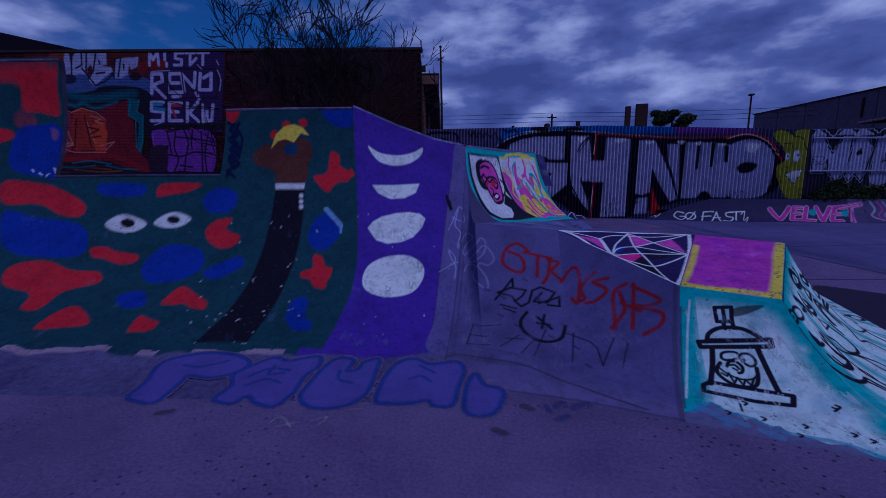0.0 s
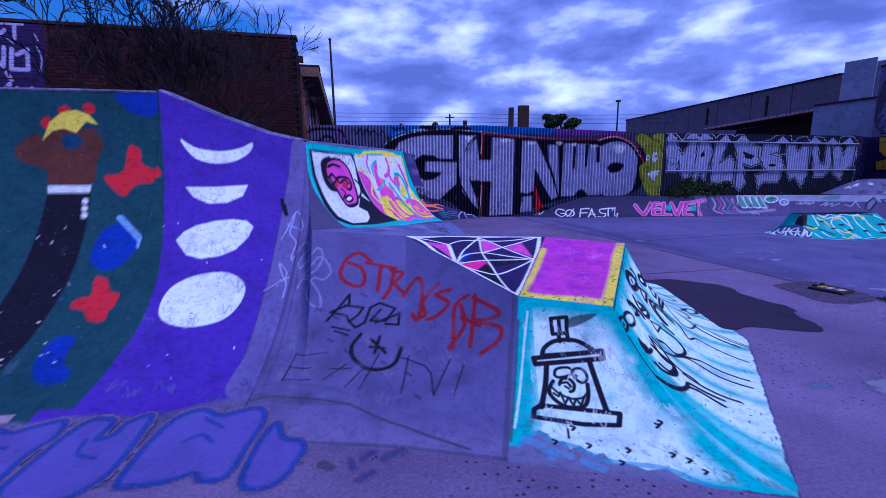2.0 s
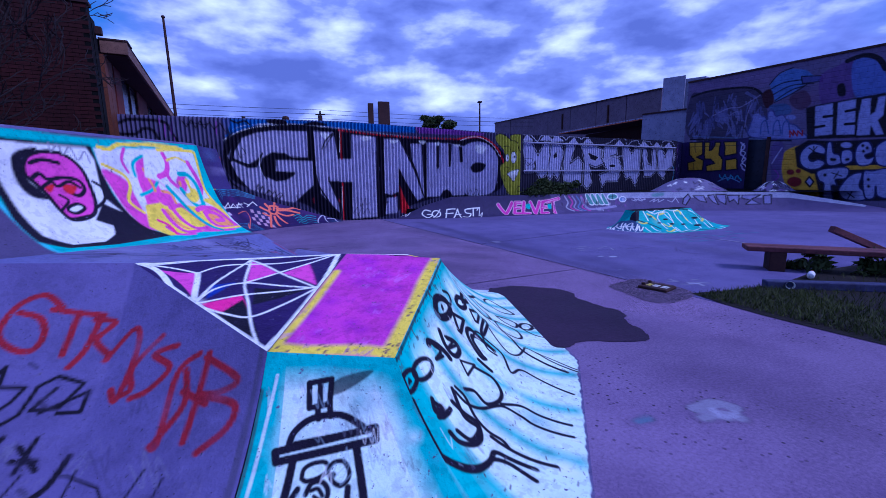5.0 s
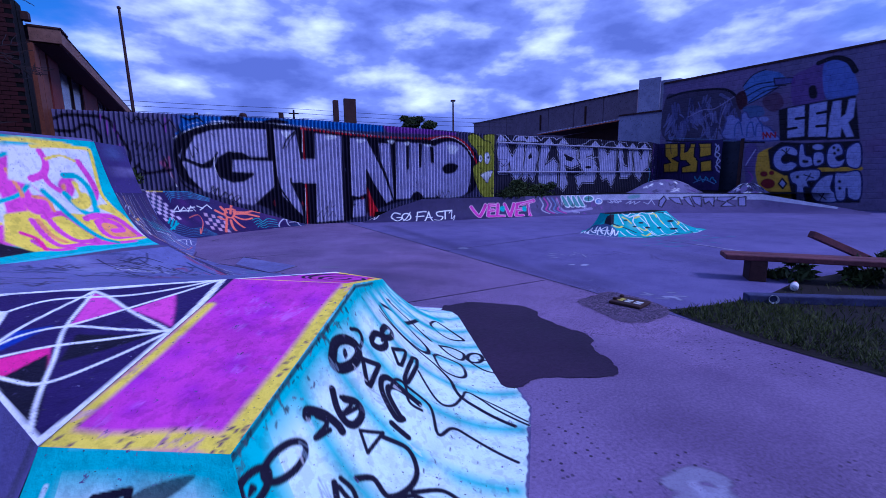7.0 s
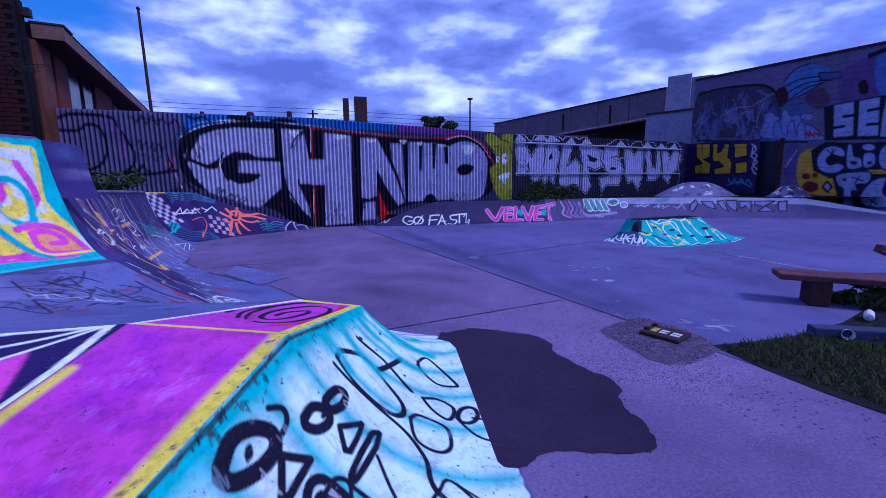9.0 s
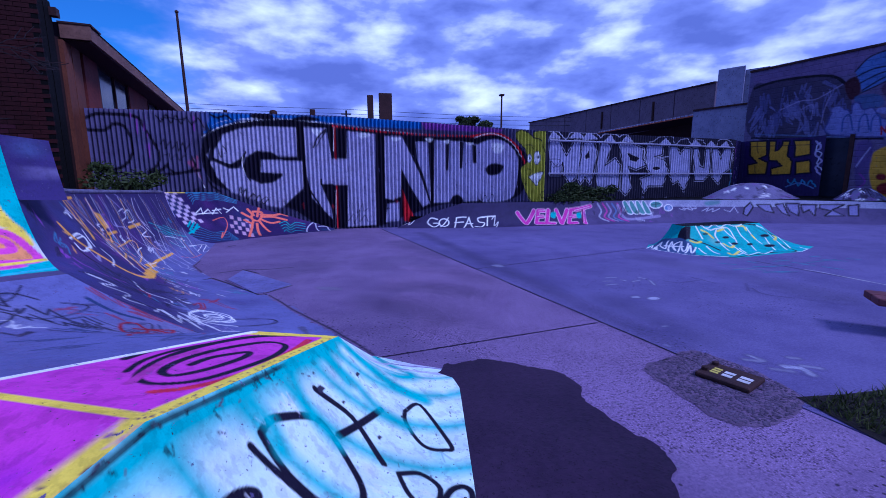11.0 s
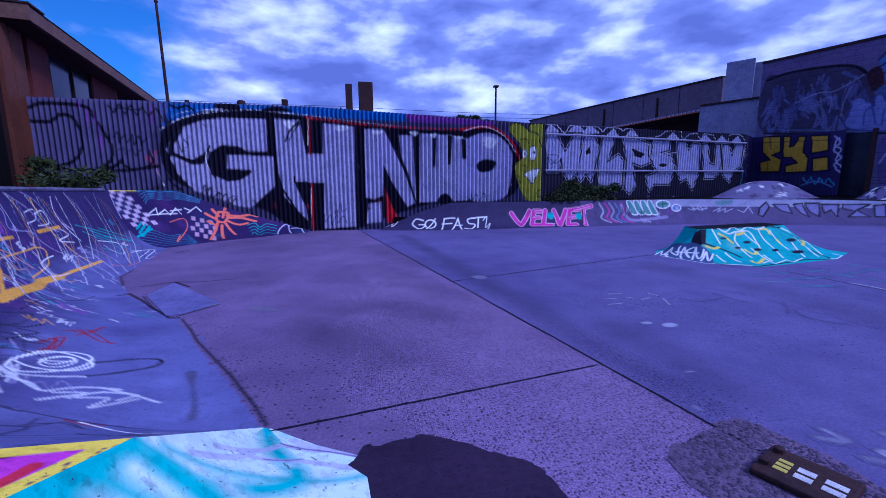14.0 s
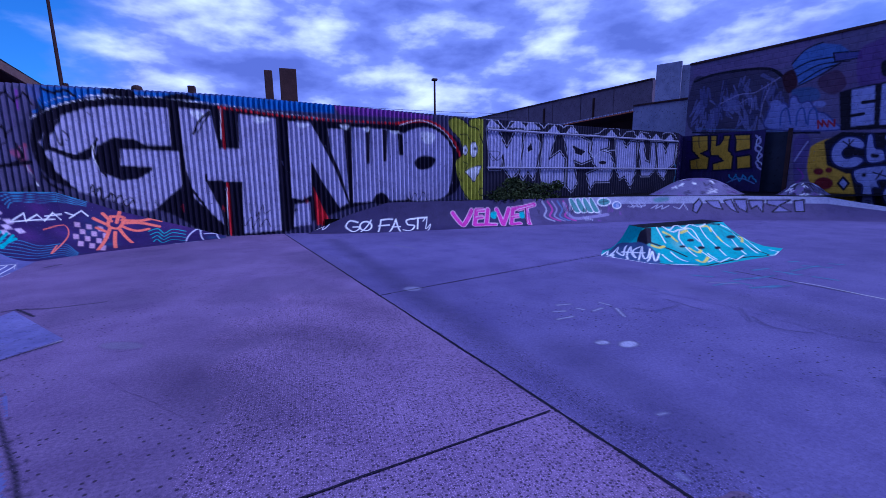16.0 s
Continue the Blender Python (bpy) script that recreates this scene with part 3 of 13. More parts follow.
AMBER, NAVY, GREYBANK, PERI = (0.80, 0.40, 0.04), (0.030, 0.016, 0.085), (0.105, 0.085, 0.18), (0.20, 0.21, 0.46)
FLOORTONE = (0.165, 0.118, 0.235)
PINKMAG = (0.62, 0.05, 0.34)
DULLSILVER, LETTERSILVER = (0.21, 0.20, 0.32), (0.34, 0.34, 0.50)
# ---- the mural ----
MURAL.all(TEAL)
MURAL.fill([(0.434, 0.364), (0.527, 0.365), (0.528, 0.397), (0.453, 0.396)], BLUE)
MURAL.fill([(0.659, 0.404), (0.688, 0.375), (0.730, 0.396), (0.726, 0.441), (0.679, 0.448)], BLUE)
MURAL.fill([(0.291, 0.444), (0.337, 0.462), (0.437, 0.488), (0.472, 0.574), (0.392, 0.583), (0.322, 0.557)], BLUE)
MURAL.fill([(0.601, 0.608), (0.620, 0.548), (0.686, 0.556), (0.713, 0.607), (0.688, 0.650), (0.633, 0.659)], BLUE)
MURAL.fill([(0.721, 0.624), (0.780, 0.581), (0.801, 0.607), (0.756, 0.649)], BLUE)
MURAL.fill([(0.600, 0.703), (0.635, 0.685), (0.659, 0.728), (0.627, 0.737)], BLUE)
MURAL.fill([(0.925, 0.522), (0.934, 0.464), (0.973, 0.455), (0.996, 0.505), (0.976, 0.555), (0.945, 0.555)], BLUE)
MURAL.fill([(0.942, 0.757), (0.942, 0.707), (0.970, 0.706), (0.979, 0.756), (1.010, 0.789), (0.972, 0.798)], BLUE)
MURAL.fill([(0.923, 0.060), (1.000, 0.059), (0.994, 0.131), (0.952, 0.123)], BLUE)
MURAL.fill([(0.273, 0.354), (0.316, 0.359), (0.383, 0.394), (0.423, 0.428), (0.421, 0.459), (0.379, 0.453), (0.327, 0.422), (0.285, 0.418)], RED)
MURAL.fill([(0.481, 0.557), (0.505, 0.551), (0.532, 0.565), (0.579, 0.577), (0.582, 0.599), (0.553, 0.603), (0.521, 0.588), (0.497, 0.583)], RED)
MURAL.fill([(0.354, 0.627), (0.370, 0.601), (0.420, 0.597), (0.475, 0.623), (0.529, 0.629), (0.547, 0.660), (0.515, 0.678), (0.496, 0.696), (0.489, 0.745), (0.457, 0.740), (0.443, 0.696), (0.381, 0.671)], RED)
MURAL.fill([(0.522, 0.800), (0.524, 0.756), (0.546, 0.733), (0.585, 0.764), (0.598, 0.789), (0.561, 0.799), (0.538, 0.804)], RED)
MURAL.fill([(0.683, 0.719), (0.696, 0.672), (0.733, 0.692), (0.769, 0.717), (0.774, 0.739), (0.749, 0.735), (0.725, 0.723), (0.700, 0.727)], RED)
MURAL.fill([(0.672, 0.804), (0.667, 0.762), (0.689, 0.770), (0.708, 0.781), (0.706, 0.804), (0.683, 0.809)], RED)
MURAL.fill([(0.685, 0.497), (0.701, 0.471), (0.735, 0.468), (0.727, 0.497), (0.768, 0.522), (0.757, 0.551), (0.725, 0.553), (0.697, 0.531)], RED)
MURAL.fill([(0.948, 0.242), (0.969, 0.255), (0.976, 0.306), (1.007, 0.332), (1.000, 0.357), (0.969, 0.365), (0.951, 0.390), (0.923, 0.365), (0.912, 0.344), (0.942, 0.331)], RED)
MURAL.fill([(0.949, 0.576), (0.969, 0.581), (0.985, 0.609), (1.026, 0.622), (1.024, 0.639), (0.996, 0.647), (0.996, 0.673), (0.972, 0.669), (0.958, 0.648), (0.936, 0.640), (0.936, 0.623), (0.955, 0.614)], RED)
MURAL.fill([(0.563, 0.399), (0.567, 0.364), (0.647, 0.364), (0.623, 0.387), (0.590, 0.395)], RED)
MURAL.fill([(0.480, 0.481), (0.494, 0.459), (0.515, 0.454), (0.547, 0.468), (0.564, 0.483), (0.552, 0.502), (0.527, 0.508), (0.496, 0.498)], WHITE)
MURAL.fill([(0.539, 0.479), (0.538, 0.489), (0.529, 0.493), (0.518, 0.489), (0.510, 0.479), (0.512, 0.470), (0.521, 0.466), (0.532, 0.470)], BLACK)
MURAL.fill([(0.577, 0.481), (0.588, 0.458), (0.608, 0.447), (0.631, 0.454), (0.648, 0.468), (0.635, 0.488), (0.609, 0.495)], WHITE)
MURAL.fill([(0.626, 0.469), (0.625, 0.478), (0.616, 0.481), (0.606, 0.478), (0.600, 0.469), (0.602, 0.461), (0.610, 0.458), (0.620, 0.461)], BLACK)
MURAL.fill([(0.821, 0.381), (0.894, 0.381), (0.904, 0.489), (0.911, 0.589), (0.910, 0.707), (0.901, 0.835), (0.809, 0.837), (0.824, 0.751), (0.832, 0.657), (0.830, 0.556), (0.825, 0.455)], BLACK, smooth=False)
MURAL.fill([(0.822, 0.359), (0.892, 0.360), (0.894, 0.305), (0.902, 0.236), (0.882, 0.178), (0.853, 0.190), (0.824, 0.177), (0.800, 0.209), (0.782, 0.201), (0.753, 0.251), (0.766, 0.295), (0.803, 0.316), (0.816, 0.340)], BROWN)
MURAL.fill([(0.792, 0.164), (0.802, 0.139), (0.812, 0.159), (0.804, 0.184)], RED)
MURAL.fill([(0.820, 0.120), (0.833, 0.101), (0.844, 0.116), (0.835, 0.135)], RED)
MURAL.fill([(0.863, 0.106), (0.876, 0.092), (0.887, 0.112), (0.876, 0.131)], RED)
MURAL.fill([(0.797, 0.224), (0.807, 0.159), (0.827, 0.125), (0.852, 0.116), (0.875, 0.131), (0.891, 0.166), (0.870, 0.156), (0.854, 0.195), (0.832, 0.180), (0.813, 0.189)], YELLOW, smooth=False)
MURAL.fill([(0.866, 0.225), (0.862, 0.245), (0.849, 0.253), (0.835, 0.244), (0.829, 0.225), (0.834, 0.205), (0.847, 0.197), (0.860, 0.206)], (0.014, 0.052, 0.105))
MURAL.fill([(0.818, 0.364), (0.892, 0.365), (0.892, 0.381), (0.822, 0.381)], WHITE, smooth=False)
MURAL.fill([(0.893, 0.401), (0.892, 0.405), (0.888, 0.407), (0.884, 0.405), (0.882, 0.401), (0.883, 0.396), (0.886, 0.394), (0.891, 0.396)], WHITE)
MURAL.fill([(0.895, 0.417), (0.894, 0.422), (0.891, 0.424), (0.887, 0.422), (0.884, 0.417), (0.885, 0.413), (0.889, 0.411), (0.893, 0.413)], WHITE)
MURAL.fill([(0.898, 0.432), (0.897, 0.437), (0.893, 0.439), (0.889, 0.437), (0.887, 0.432), (0.888, 0.427), (0.891, 0.425), (0.895, 0.427)], WHITE)
MURAL.line([(0.953, 0.439), (0.982, 0.472), (1.009, 0.505)], .05, SKY)
MURAL.fill([(0.246, 0.003), (0.326, 0.005), (0.327, 0.017), (0.327, 0.065), (0.304, 0.049), (0.283, 0.044), (0.282, 0.022), (0.274, 0.014), (0.241, 0.011)], RED)
MURAL.fill([(0.274, 0.048), (0.295, 0.054), (0.299, 0.104), (0.287, 0.124), (0.273, 0.097)], (0.20, 0.05, 0.07))
MURAL.fill([(0.279, 0.118), (0.301, 0.104), (0.330, 0.116), (0.351, 0.324), (0.313, 0.338), (0.279, 0.306), (0.270, 0.226)], BLUE)
MURAL.fill([(0.319, 0.115), (0.328, 0.136), (0.326, 0.176), (0.320, 0.156)], (0.20, 0.10, 0.22))
MURAL.fill([(0.244, 0.116), (0.269, 0.128), (0.271, 0.164), (0.246, 0.183)], RED)
MURAL.line([(0.313, 0.323), (0.317, 0.333)], 0.014, SNOW)
MURAL.line([(0.323, 0.338), (0.325, 0.328)], 0.014, SNOW)
MURAL.line([(0.330, 0.302), (0.334, 0.323)], 0.014, SNOW)
MURAL.line([(0.342, 0.308), (0.348, 0.318)], 0.014, SNOW)
MURAL.line([(0.303, 0.306), (0.306, 0.317)], 0.014, SNOW)
MURAL.fill([(0.684, 0.042), (0.716, 0.041), (0.713, 0.063), (0.699, 0.105), (0.686, 0.091)], RED)
MURAL.line([(0.701, 0.114), (0.693, 0.138), (0.704, 0.157), (0.692, 0.181), (0.708, 0.200), (0.696, 0.224), (0.713, 0.244), (0.700, 0.268), (0.714, 0.293), (0.701, 0.313), (0.697, 0.340)], 0.045, (0.006, 0.012, 0.05))
MURAL.line([(0.688, 0.105), (0.711, 0.148), (0.696, 0.190), (0.717, 0.220), (0.701, 0.254), (0.719, 0.293), (0.695, 0.322), (0.714, 0.346)], 0.035, (0.006, 0.012, 0.05))
MURAL.line([(0.711, 0.110), (0.698, 0.167), (0.711, 0.210), (0.695, 0.263), (0.710, 0.313)], 0.035, (0.006, 0.012, 0.05))
MURAL.line([(0.704, 0.133), (0.721, 0.176), (0.717, 0.264)], 0.03, (0.006, 0.012, 0.05))
rng = np.random.RandomState(3)
MURAL.flecks(rng, 24, SNOW, 0.006, (0.72, 0.97), (0.45, 0.9))
MURAL.flecks(rng, 12, SNOW, 0.004, (0.80, 0.92), (0.5, 0.85))
foot = 0.055 + 0.006 * np.sin(MURAL.U * 41) + 0.003 * np.sin(MURAL.U * 97)
MURAL.lay(((MURAL.P[..., 2] < foot + 0.014) & (np.sin(MURAL.U * 23) + np.sin(MURAL.U * 61) > -0.4)).astype(float), PINKWHITE, 0.5)
MURAL.C[..., 3] *= np.clip((MURAL.P[..., 2] - foot) * 150 + 0.5, 0, 1)
# ---- the moons ----
MOON.all(VIOLET)
MOON.fill([(-0.147, -0.005), (-0.001, -0.005), (0.023, 0.121), (0.077, 0.279), (0.166, 0.491), (0.187, 0.607), (0.169, 0.687), (0.141, 0.822), (-0.161, 0.819), (-0.263, 0.401)], TEAL, smooth=False)
MOON.fill([(-0.114, 0.219), (-0.040, 0.194), (0.035, 0.209), (0.008, 0.229), (-0.084, 0.251)], RED)
MOON.fill([(0.137, 0.105), (0.246, 0.113), (0.408, 0.098), (0.532, 0.072), (0.615, 0.043), (0.597, 0.076), (0.495, 0.117), (0.352, 0.141), (0.230, 0.141)], MOONWHITE)
MOON.fill([(0.197, 0.231), (0.386, 0.207), (0.604, 0.177), (0.578, 0.214), (0.480, 0.245), (0.359, 0.260), (0.256, 0.253)], MOONWHITE, smooth=False)
MOON.fill([(0.202, 0.383), (0.236, 0.357), (0.304, 0.331), (0.416, 0.307), (0.537, 0.291), (0.629, 0.288), (0.680, 0.302), (0.659, 0.338), (0.593, 0.381), (0.500, 0.407), (0.385, 0.423), (0.287, 0.419)], MOONWHITE, smooth=False)
MOON.fill([(0.249, 0.579), (0.256, 0.520), (0.374, 0.474), (0.566, 0.454), (0.701, 0.478), (0.723, 0.533), (0.650, 0.591), (0.479, 0.617), (0.326, 0.610)], MOONWHITE)
white = MOON.C[..., 0] > 0.5
scratched = MOON.C.copy()
MOON.scribble(rng, 90, (GREYPAINT, LILAC), 0.16, 0.006, (0.2, 0.95), (0.2, 0.85), 0.55)
MOON.C[~white] = scratched[~white]
MOON.fill([(0.924, -0.017), (0.885, 0.099), (0.864, 0.225), (0.853, 0.332), (0.852, 0.419), (0.851, 0.504), (0.857, 0.602), (0.864, 0.709), (0.851, 0.797), (1.037, 0.856), (1.150, 0.894), (1.150, 0.444), (1.150, 0.069), (1.114, -0.037)], (0.15, 0.122, 0.29), alpha=0.95)
MOON.line([(0.885, 0.099), (0.864, 0.225), (0.853, 0.332), (0.852, 0.419), (0.851, 0.504), (0.857, 0.602), (0.864, 0.709)], 0.012, (0.06, 0.04, 0.14), alpha=0.6)
MOON.flecks(rng, 14, SNOW, 0.006, (0.1, 0.95), (0.3, 0.9))
MOON.C[..., 3] *= np.clip((MOON.P[..., 2] - 0.055 - 0.006 * np.sin(MOON.U * 9)) * 150 + 0.5, 0, 1)
# ---- tags on the grey bank ----
GREY.all((0.17, 0.142, 0.34), 0.78)
GREY.lay(np.clip((GREY.V - 0.78) / 0.15, 0, 1), (0.20, 0.15, 0.31), 0.85)
# darker lines along the bank's toe and its edge at the box
GREY.line([(0.02, 0.985), (0.3, 0.99), (0.6, 0.985), (1, 0.985)], 0.03, DARKGREY, alpha=0.6)
GREY.line([(0.99, 0.0), (0.985, 0.5), (0.99, 1)], 0.03, DARKGREY, alpha=0.6)
GREY.scribble(rng, 60, (BLACK, GREYPAINT, (0.2, 0.17, 0.28)), 0.25, 0.006, (0.05, 0.95), (0.3, 0.98), 0.35)
GREY.line([(0.497, 0.125), (0.460, 0.090), (0.419, 0.110), (0.396, 0.156), (0.394, 0.202), (0.428, 0.236), (0.463, 0.241), (0.477, 0.200), (0.461, 0.154), (0.420, 0.137)], .034, OXBLOOD)
GREY.line([(0.480, 0.130), (0.533, 0.142), (0.583, 0.150)], .034, OXBLOOD)
GREY.line([(0.533, 0.140), (0.528, 0.198), (0.524, 0.256)], .034, OXBLOOD)
GREY.line([(0.578, 0.162), (0.566, 0.243), (0.544, 0.290)], .034, OXBLOOD)
GREY.line([(0.569, 0.162), (0.609, 0.172), (0.582, 0.219), (0.614, 0.260)], .034, OXBLOOD)
GREY.line([(0.612, 0.276), (0.669, 0.164), (0.690, 0.205), (0.672, 0.354), (0.649, 0.342)], .034, OXBLOOD)
GREY.line([(0.672, 0.349), (0.701, 0.316), (0.691, 0.262), (0.750, 0.141)], .034, OXBLOOD)
GREY.line([(0.794, 0.142), (0.740, 0.200), (0.787, 0.210), (0.746, 0.297), (0.707, 0.337)], .034, OXBLOOD)
GREY.line([(0.854, 0.126), (0.809, 0.218), (0.804, 0.406), (0.790, 0.425)], .034, OXBLOOD)
GREY.line([(0.798, 0.409), (0.842, 0.283), (0.830, 0.191)], .034, OXBLOOD)
GREY.line([(0.833, 0.251), (0.891, 0.250)], .034, OXBLOOD)
GREY.line([(0.876, 0.109), (0.872, 0.225), (0.862, 0.377)], .034, OXBLOOD)
GREY.line([(0.871, 0.125), (0.949, 0.131), (0.914, 0.201), (0.873, 0.237), (0.953, 0.207), (0.947, 0.286), (0.898, 0.387)], .034, OXBLOOD)
GREY.line([(0.351, 0.412), (0.387, 0.352), (0.426, 0.282), (0.427, 0.328), (0.363, 0.370), (0.419, 0.381), (0.429, 0.409)], .022, BLACK, smooth=False)
GREY.line([(0.411, 0.335), (0.476, 0.338), (0.459, 0.375), (0.429, 0.409), (0.452, 0.435), (0.483, 0.407), (0.500, 0.337)], .022, BLACK, smooth=False)
GREY.line([(0.500, 0.337), (0.532, 0.313), (0.585, 0.334), (0.553, 0.395), (0.502, 0.397), (0.535, 0.345)], .022, BLACK, smooth=False)
GREY.line([(0.520, 0.405), (0.600, 0.356), (0.597, 0.407), (0.554, 0.408)], .022, BLACK, smooth=False)
GREY.line([(0.371, 0.439), (0.431, 0.450)], .018, BLACK, smooth=False)
GREY.line([(0.381, 0.457), (0.426, 0.473)], .018, BLACK, smooth=False)
GREY.line([(0.472, 0.464), (0.443, 0.523), (0.451, 0.579), (0.494, 0.620), (0.543, 0.622), (0.588, 0.588), (0.608, 0.515)], .03, BLACK)
GREY.line([(0.505, 0.520), (0.551, 0.522)], .024, BLACK, smooth=False)
GREY.line([(0.521, 0.546), (0.536, 0.468)], .024, BLACK, smooth=False)
GREY.line([(0.511, 0.488), (0.557, 0.544)], .024, BLACK, smooth=False)
GREY.line([(0.206, 0.611), (0.362, 0.561)], .011, BLACK, smooth=False)
GREY.line([(0.206, 0.611), (0.149, 0.741)], .011, BLACK, smooth=False)
GREY.line([(0.170, 0.680), (0.309, 0.643)], .011, BLACK, smooth=False)
GREY.line([(0.146, 0.738), (0.311, 0.699)], .011, BLACK, smooth=False)
GREY.line([(0.352, 0.697), (0.430, 0.610)], .011, BLACK, smooth=False)
GREY.line([(0.374, 0.640), (0.446, 0.629)], .011, BLACK, smooth=False)
GREY.line([(0.493, 0.611), (0.429, 0.721)], .011, BLACK, smooth=False)
GREY.line([(0.535, 0.552), (0.477, 0.723)], .011, BLACK, smooth=False)
GREY.line([(0.636, 0.542), (0.611, 0.727)], .011, BLACK, smooth=False)
GREY.line([(0.609, 0.560), (0.701, 0.562), (0.724, 0.589), (0.735, 0.692)], .011, BLACK, smooth=False)
GREY.line([(0.794, 0.485), (0.735, 0.692)], .011, BLACK, smooth=False)
GREY.line([(0.808, 0.666), (0.841, 0.486)], .011, BLACK, smooth=False)
GREY.line([(0.001, 0.247), (0.029, 0.217), (0.051, 0.203), (0.040, 0.228), (0.002, 0.288)], 0.012, (0.36, 0.36, 0.56), smooth=False, alpha=0.85)
MOON.line([(0.889, 0.331), (0.897, 0.322), (0.908, 0.309), (0.920, 0.294), (0.933, 0.274), (0.948, 0.253), (0.962, 0.238), (0.973, 0.233), (0.983, 0.236), (0.994, 0.243)], 0.012, (0.36, 0.36, 0.56), smooth=False, alpha=0.85)
MOON.line([(0.987, 0.291), (0.962, 0.288), (0.943, 0.286), (0.926, 0.282), (0.915, 0.280)], 0.012, (0.36, 0.36, 0.56), smooth=False, alpha=0.85)
GREY.line([(0.013, 0.352), (0.049, 0.279), (0.083, 0.227), (0.111, 0.190), (0.137, 0.162), (0.166, 0.134), (0.206, 0.104), (0.239, 0.091), (0.204, 0.126), (0.148, 0.191), (0.105, 0.249), (0.081, 0.285), (0.065, 0.312), (0.055, 0.331), (0.055, 0.339), (0.063, 0.340), (0.078, 0.330), (0.104, 0.299), (0.152, 0.233), (0.242, 0.138), (0.293, 0.102), (0.298, 0.088), (0.303, 0.078), (0.309, 0.075), (0.317, 0.079), (0.323, 0.088), (0.326, 0.101), (0.326, 0.119), (0.322, 0.139), (0.317, 0.155), (0.308, 0.170), (0.297, 0.183), (0.287, 0.194), (0.191, 0.258), (0.146, 0.301), (0.140, 0.302), (0.169, 0.261), (0.236, 0.191), (0.292, 0.150), (0.302, 0.131), (0.313, 0.116), (0.324, 0.115), (0.336, 0.127), (0.346, 0.144), (0.353, 0.157), (0.356, 0.171), (0.357, 0.184), (0.353, 0.196), (0.345, 0.208), (0.336, 0.218), (0.326, 0.221), (0.315, 0.217), (0.305, 0.212), (0.297, 0.214), (0.291, 0.221), (0.285, 0.232), (0.246, 0.264), (0.223, 0.298), (0.217, 0.323), (0.234, 0.331), (0.277, 0.327), (0.293, 0.337), (0.302, 0.346), (0.312, 0.352), (0.321, 0.353), (0.326, 0.346), (0.327, 0.332), (0.326, 0.314), (0.323, 0.297), (0.316, 0.278), (0.307, 0.260), (0.298, 0.245), (0.289, 0.231), (0.225, 0.251), (0.178, 0.282), (0.149, 0.308), (0.128, 0.332), (0.111, 0.354), (0.098, 0.377), (0.089, 0.396), (0.086, 0.402)], 0.012, (0.36, 0.36, 0.56), smooth=False, alpha=0.85)
MOON.line([(0.962, 0.238), (0.959, 0.247), (0.954, 0.261), (0.950, 0.275), (0.945, 0.287), (0.939, 0.300), (0.941, 0.311), (0.957, 0.320), (0.980, 0.328), (0.995, 0.338), (0.995, 0.350), (0.987, 0.362), (0.981, 0.374), (0.979, 0.386), (0.979, 0.397), (0.985, 0.399), (1.000, 0.385)], 0.012, (0.36, 0.36, 0.56), smooth=False, alpha=0.85)
MOON.line([(0.846, 0.501), (0.859, 0.496), (0.879, 0.490), (0.896, 0.484), (0.907, 0.480), (0.915, 0.477), (0.924, 0.473), (0.936, 0.470), (0.950, 0.467), (0.960, 0.463), (0.967, 0.456), (0.971, 0.447), (0.968, 0.438), (0.948, 0.427), (0.920, 0.415), (0.905, 0.411), (0.911, 0.421), (0.930, 0.437), (0.947, 0.452), (0.961, 0.461), (0.973, 0.467), (0.981, 0.476), (0.983, 0.491), (0.981, 0.509), (0.980, 0.521)], 0.012, (0.36, 0.36, 0.56), smooth=False, alpha=0.85)
MOON.line([(0.960, 0.463), (0.991, 0.455)], 0.012, (0.36, 0.36, 0.56), smooth=False, alpha=0.85)
MOON.line([(0.853, 0.201), (0.856, 0.206), (0.860, 0.214), (0.866, 0.222), (0.877, 0.232), (0.890, 0.244), (0.897, 0.249), (0.892, 0.241), (0.881, 0.228), (0.873, 0.218)], 0.03, INK, smooth=False)
GREY.line([(0.031, 0.760), (0.028, 0.744), (0.026, 0.722), (0.032, 0.695), (0.052, 0.664), (0.086, 0.626), (0.118, 0.589)], 0.01, (0.05, 0.04, 0.12), smooth=False, alpha=0.4)
GREY.line([(0.001, 0.800), (0.042, 0.781), (0.092, 0.767), (0.151, 0.742), (0.202, 0.721), (0.250, 0.701), (0.284, 0.687)], 0.01, (0.05, 0.04, 0.12), smooth=False, alpha=0.4)
MOON.line([(0.972, 0.683), (0.961, 0.651), (0.951, 0.620)], 0.01, (0.05, 0.04, 0.12), smooth=False, alpha=0.4)
GREY.line([(0.137, 0.536), (0.181, 0.473), (0.245, 0.397), (0.287, 0.358)], 0.01, (0.05, 0.04, 0.12), smooth=False, alpha=0.4)
for _ in range(90):
    GREY.spray((rng.uniform(0.02, 0.98), rng.uniform(0.25, 0.97)), rng.uniform(0.03, 0.11), (0.05, 0.04, 0.11), rng.uniform(0.12, 0.34))
for _ in range(40):
    GREY.spray((rng.uniform(0.02, 0.98), rng.uniform(0.1, 0.9)), rng.uniform(0.04, 0.12), (0.22, 0.19, 0.40), 0.25)
for a, b, r in ((0.35, 0.62, 0.22), (0.5, 0.7, 0.2), (0.2, 0.8, 0.25), (0.42, 0.5, 0.15)):
    GREY.spray((a, b), r, (0.03, 0.025, 0.05), 0.35)
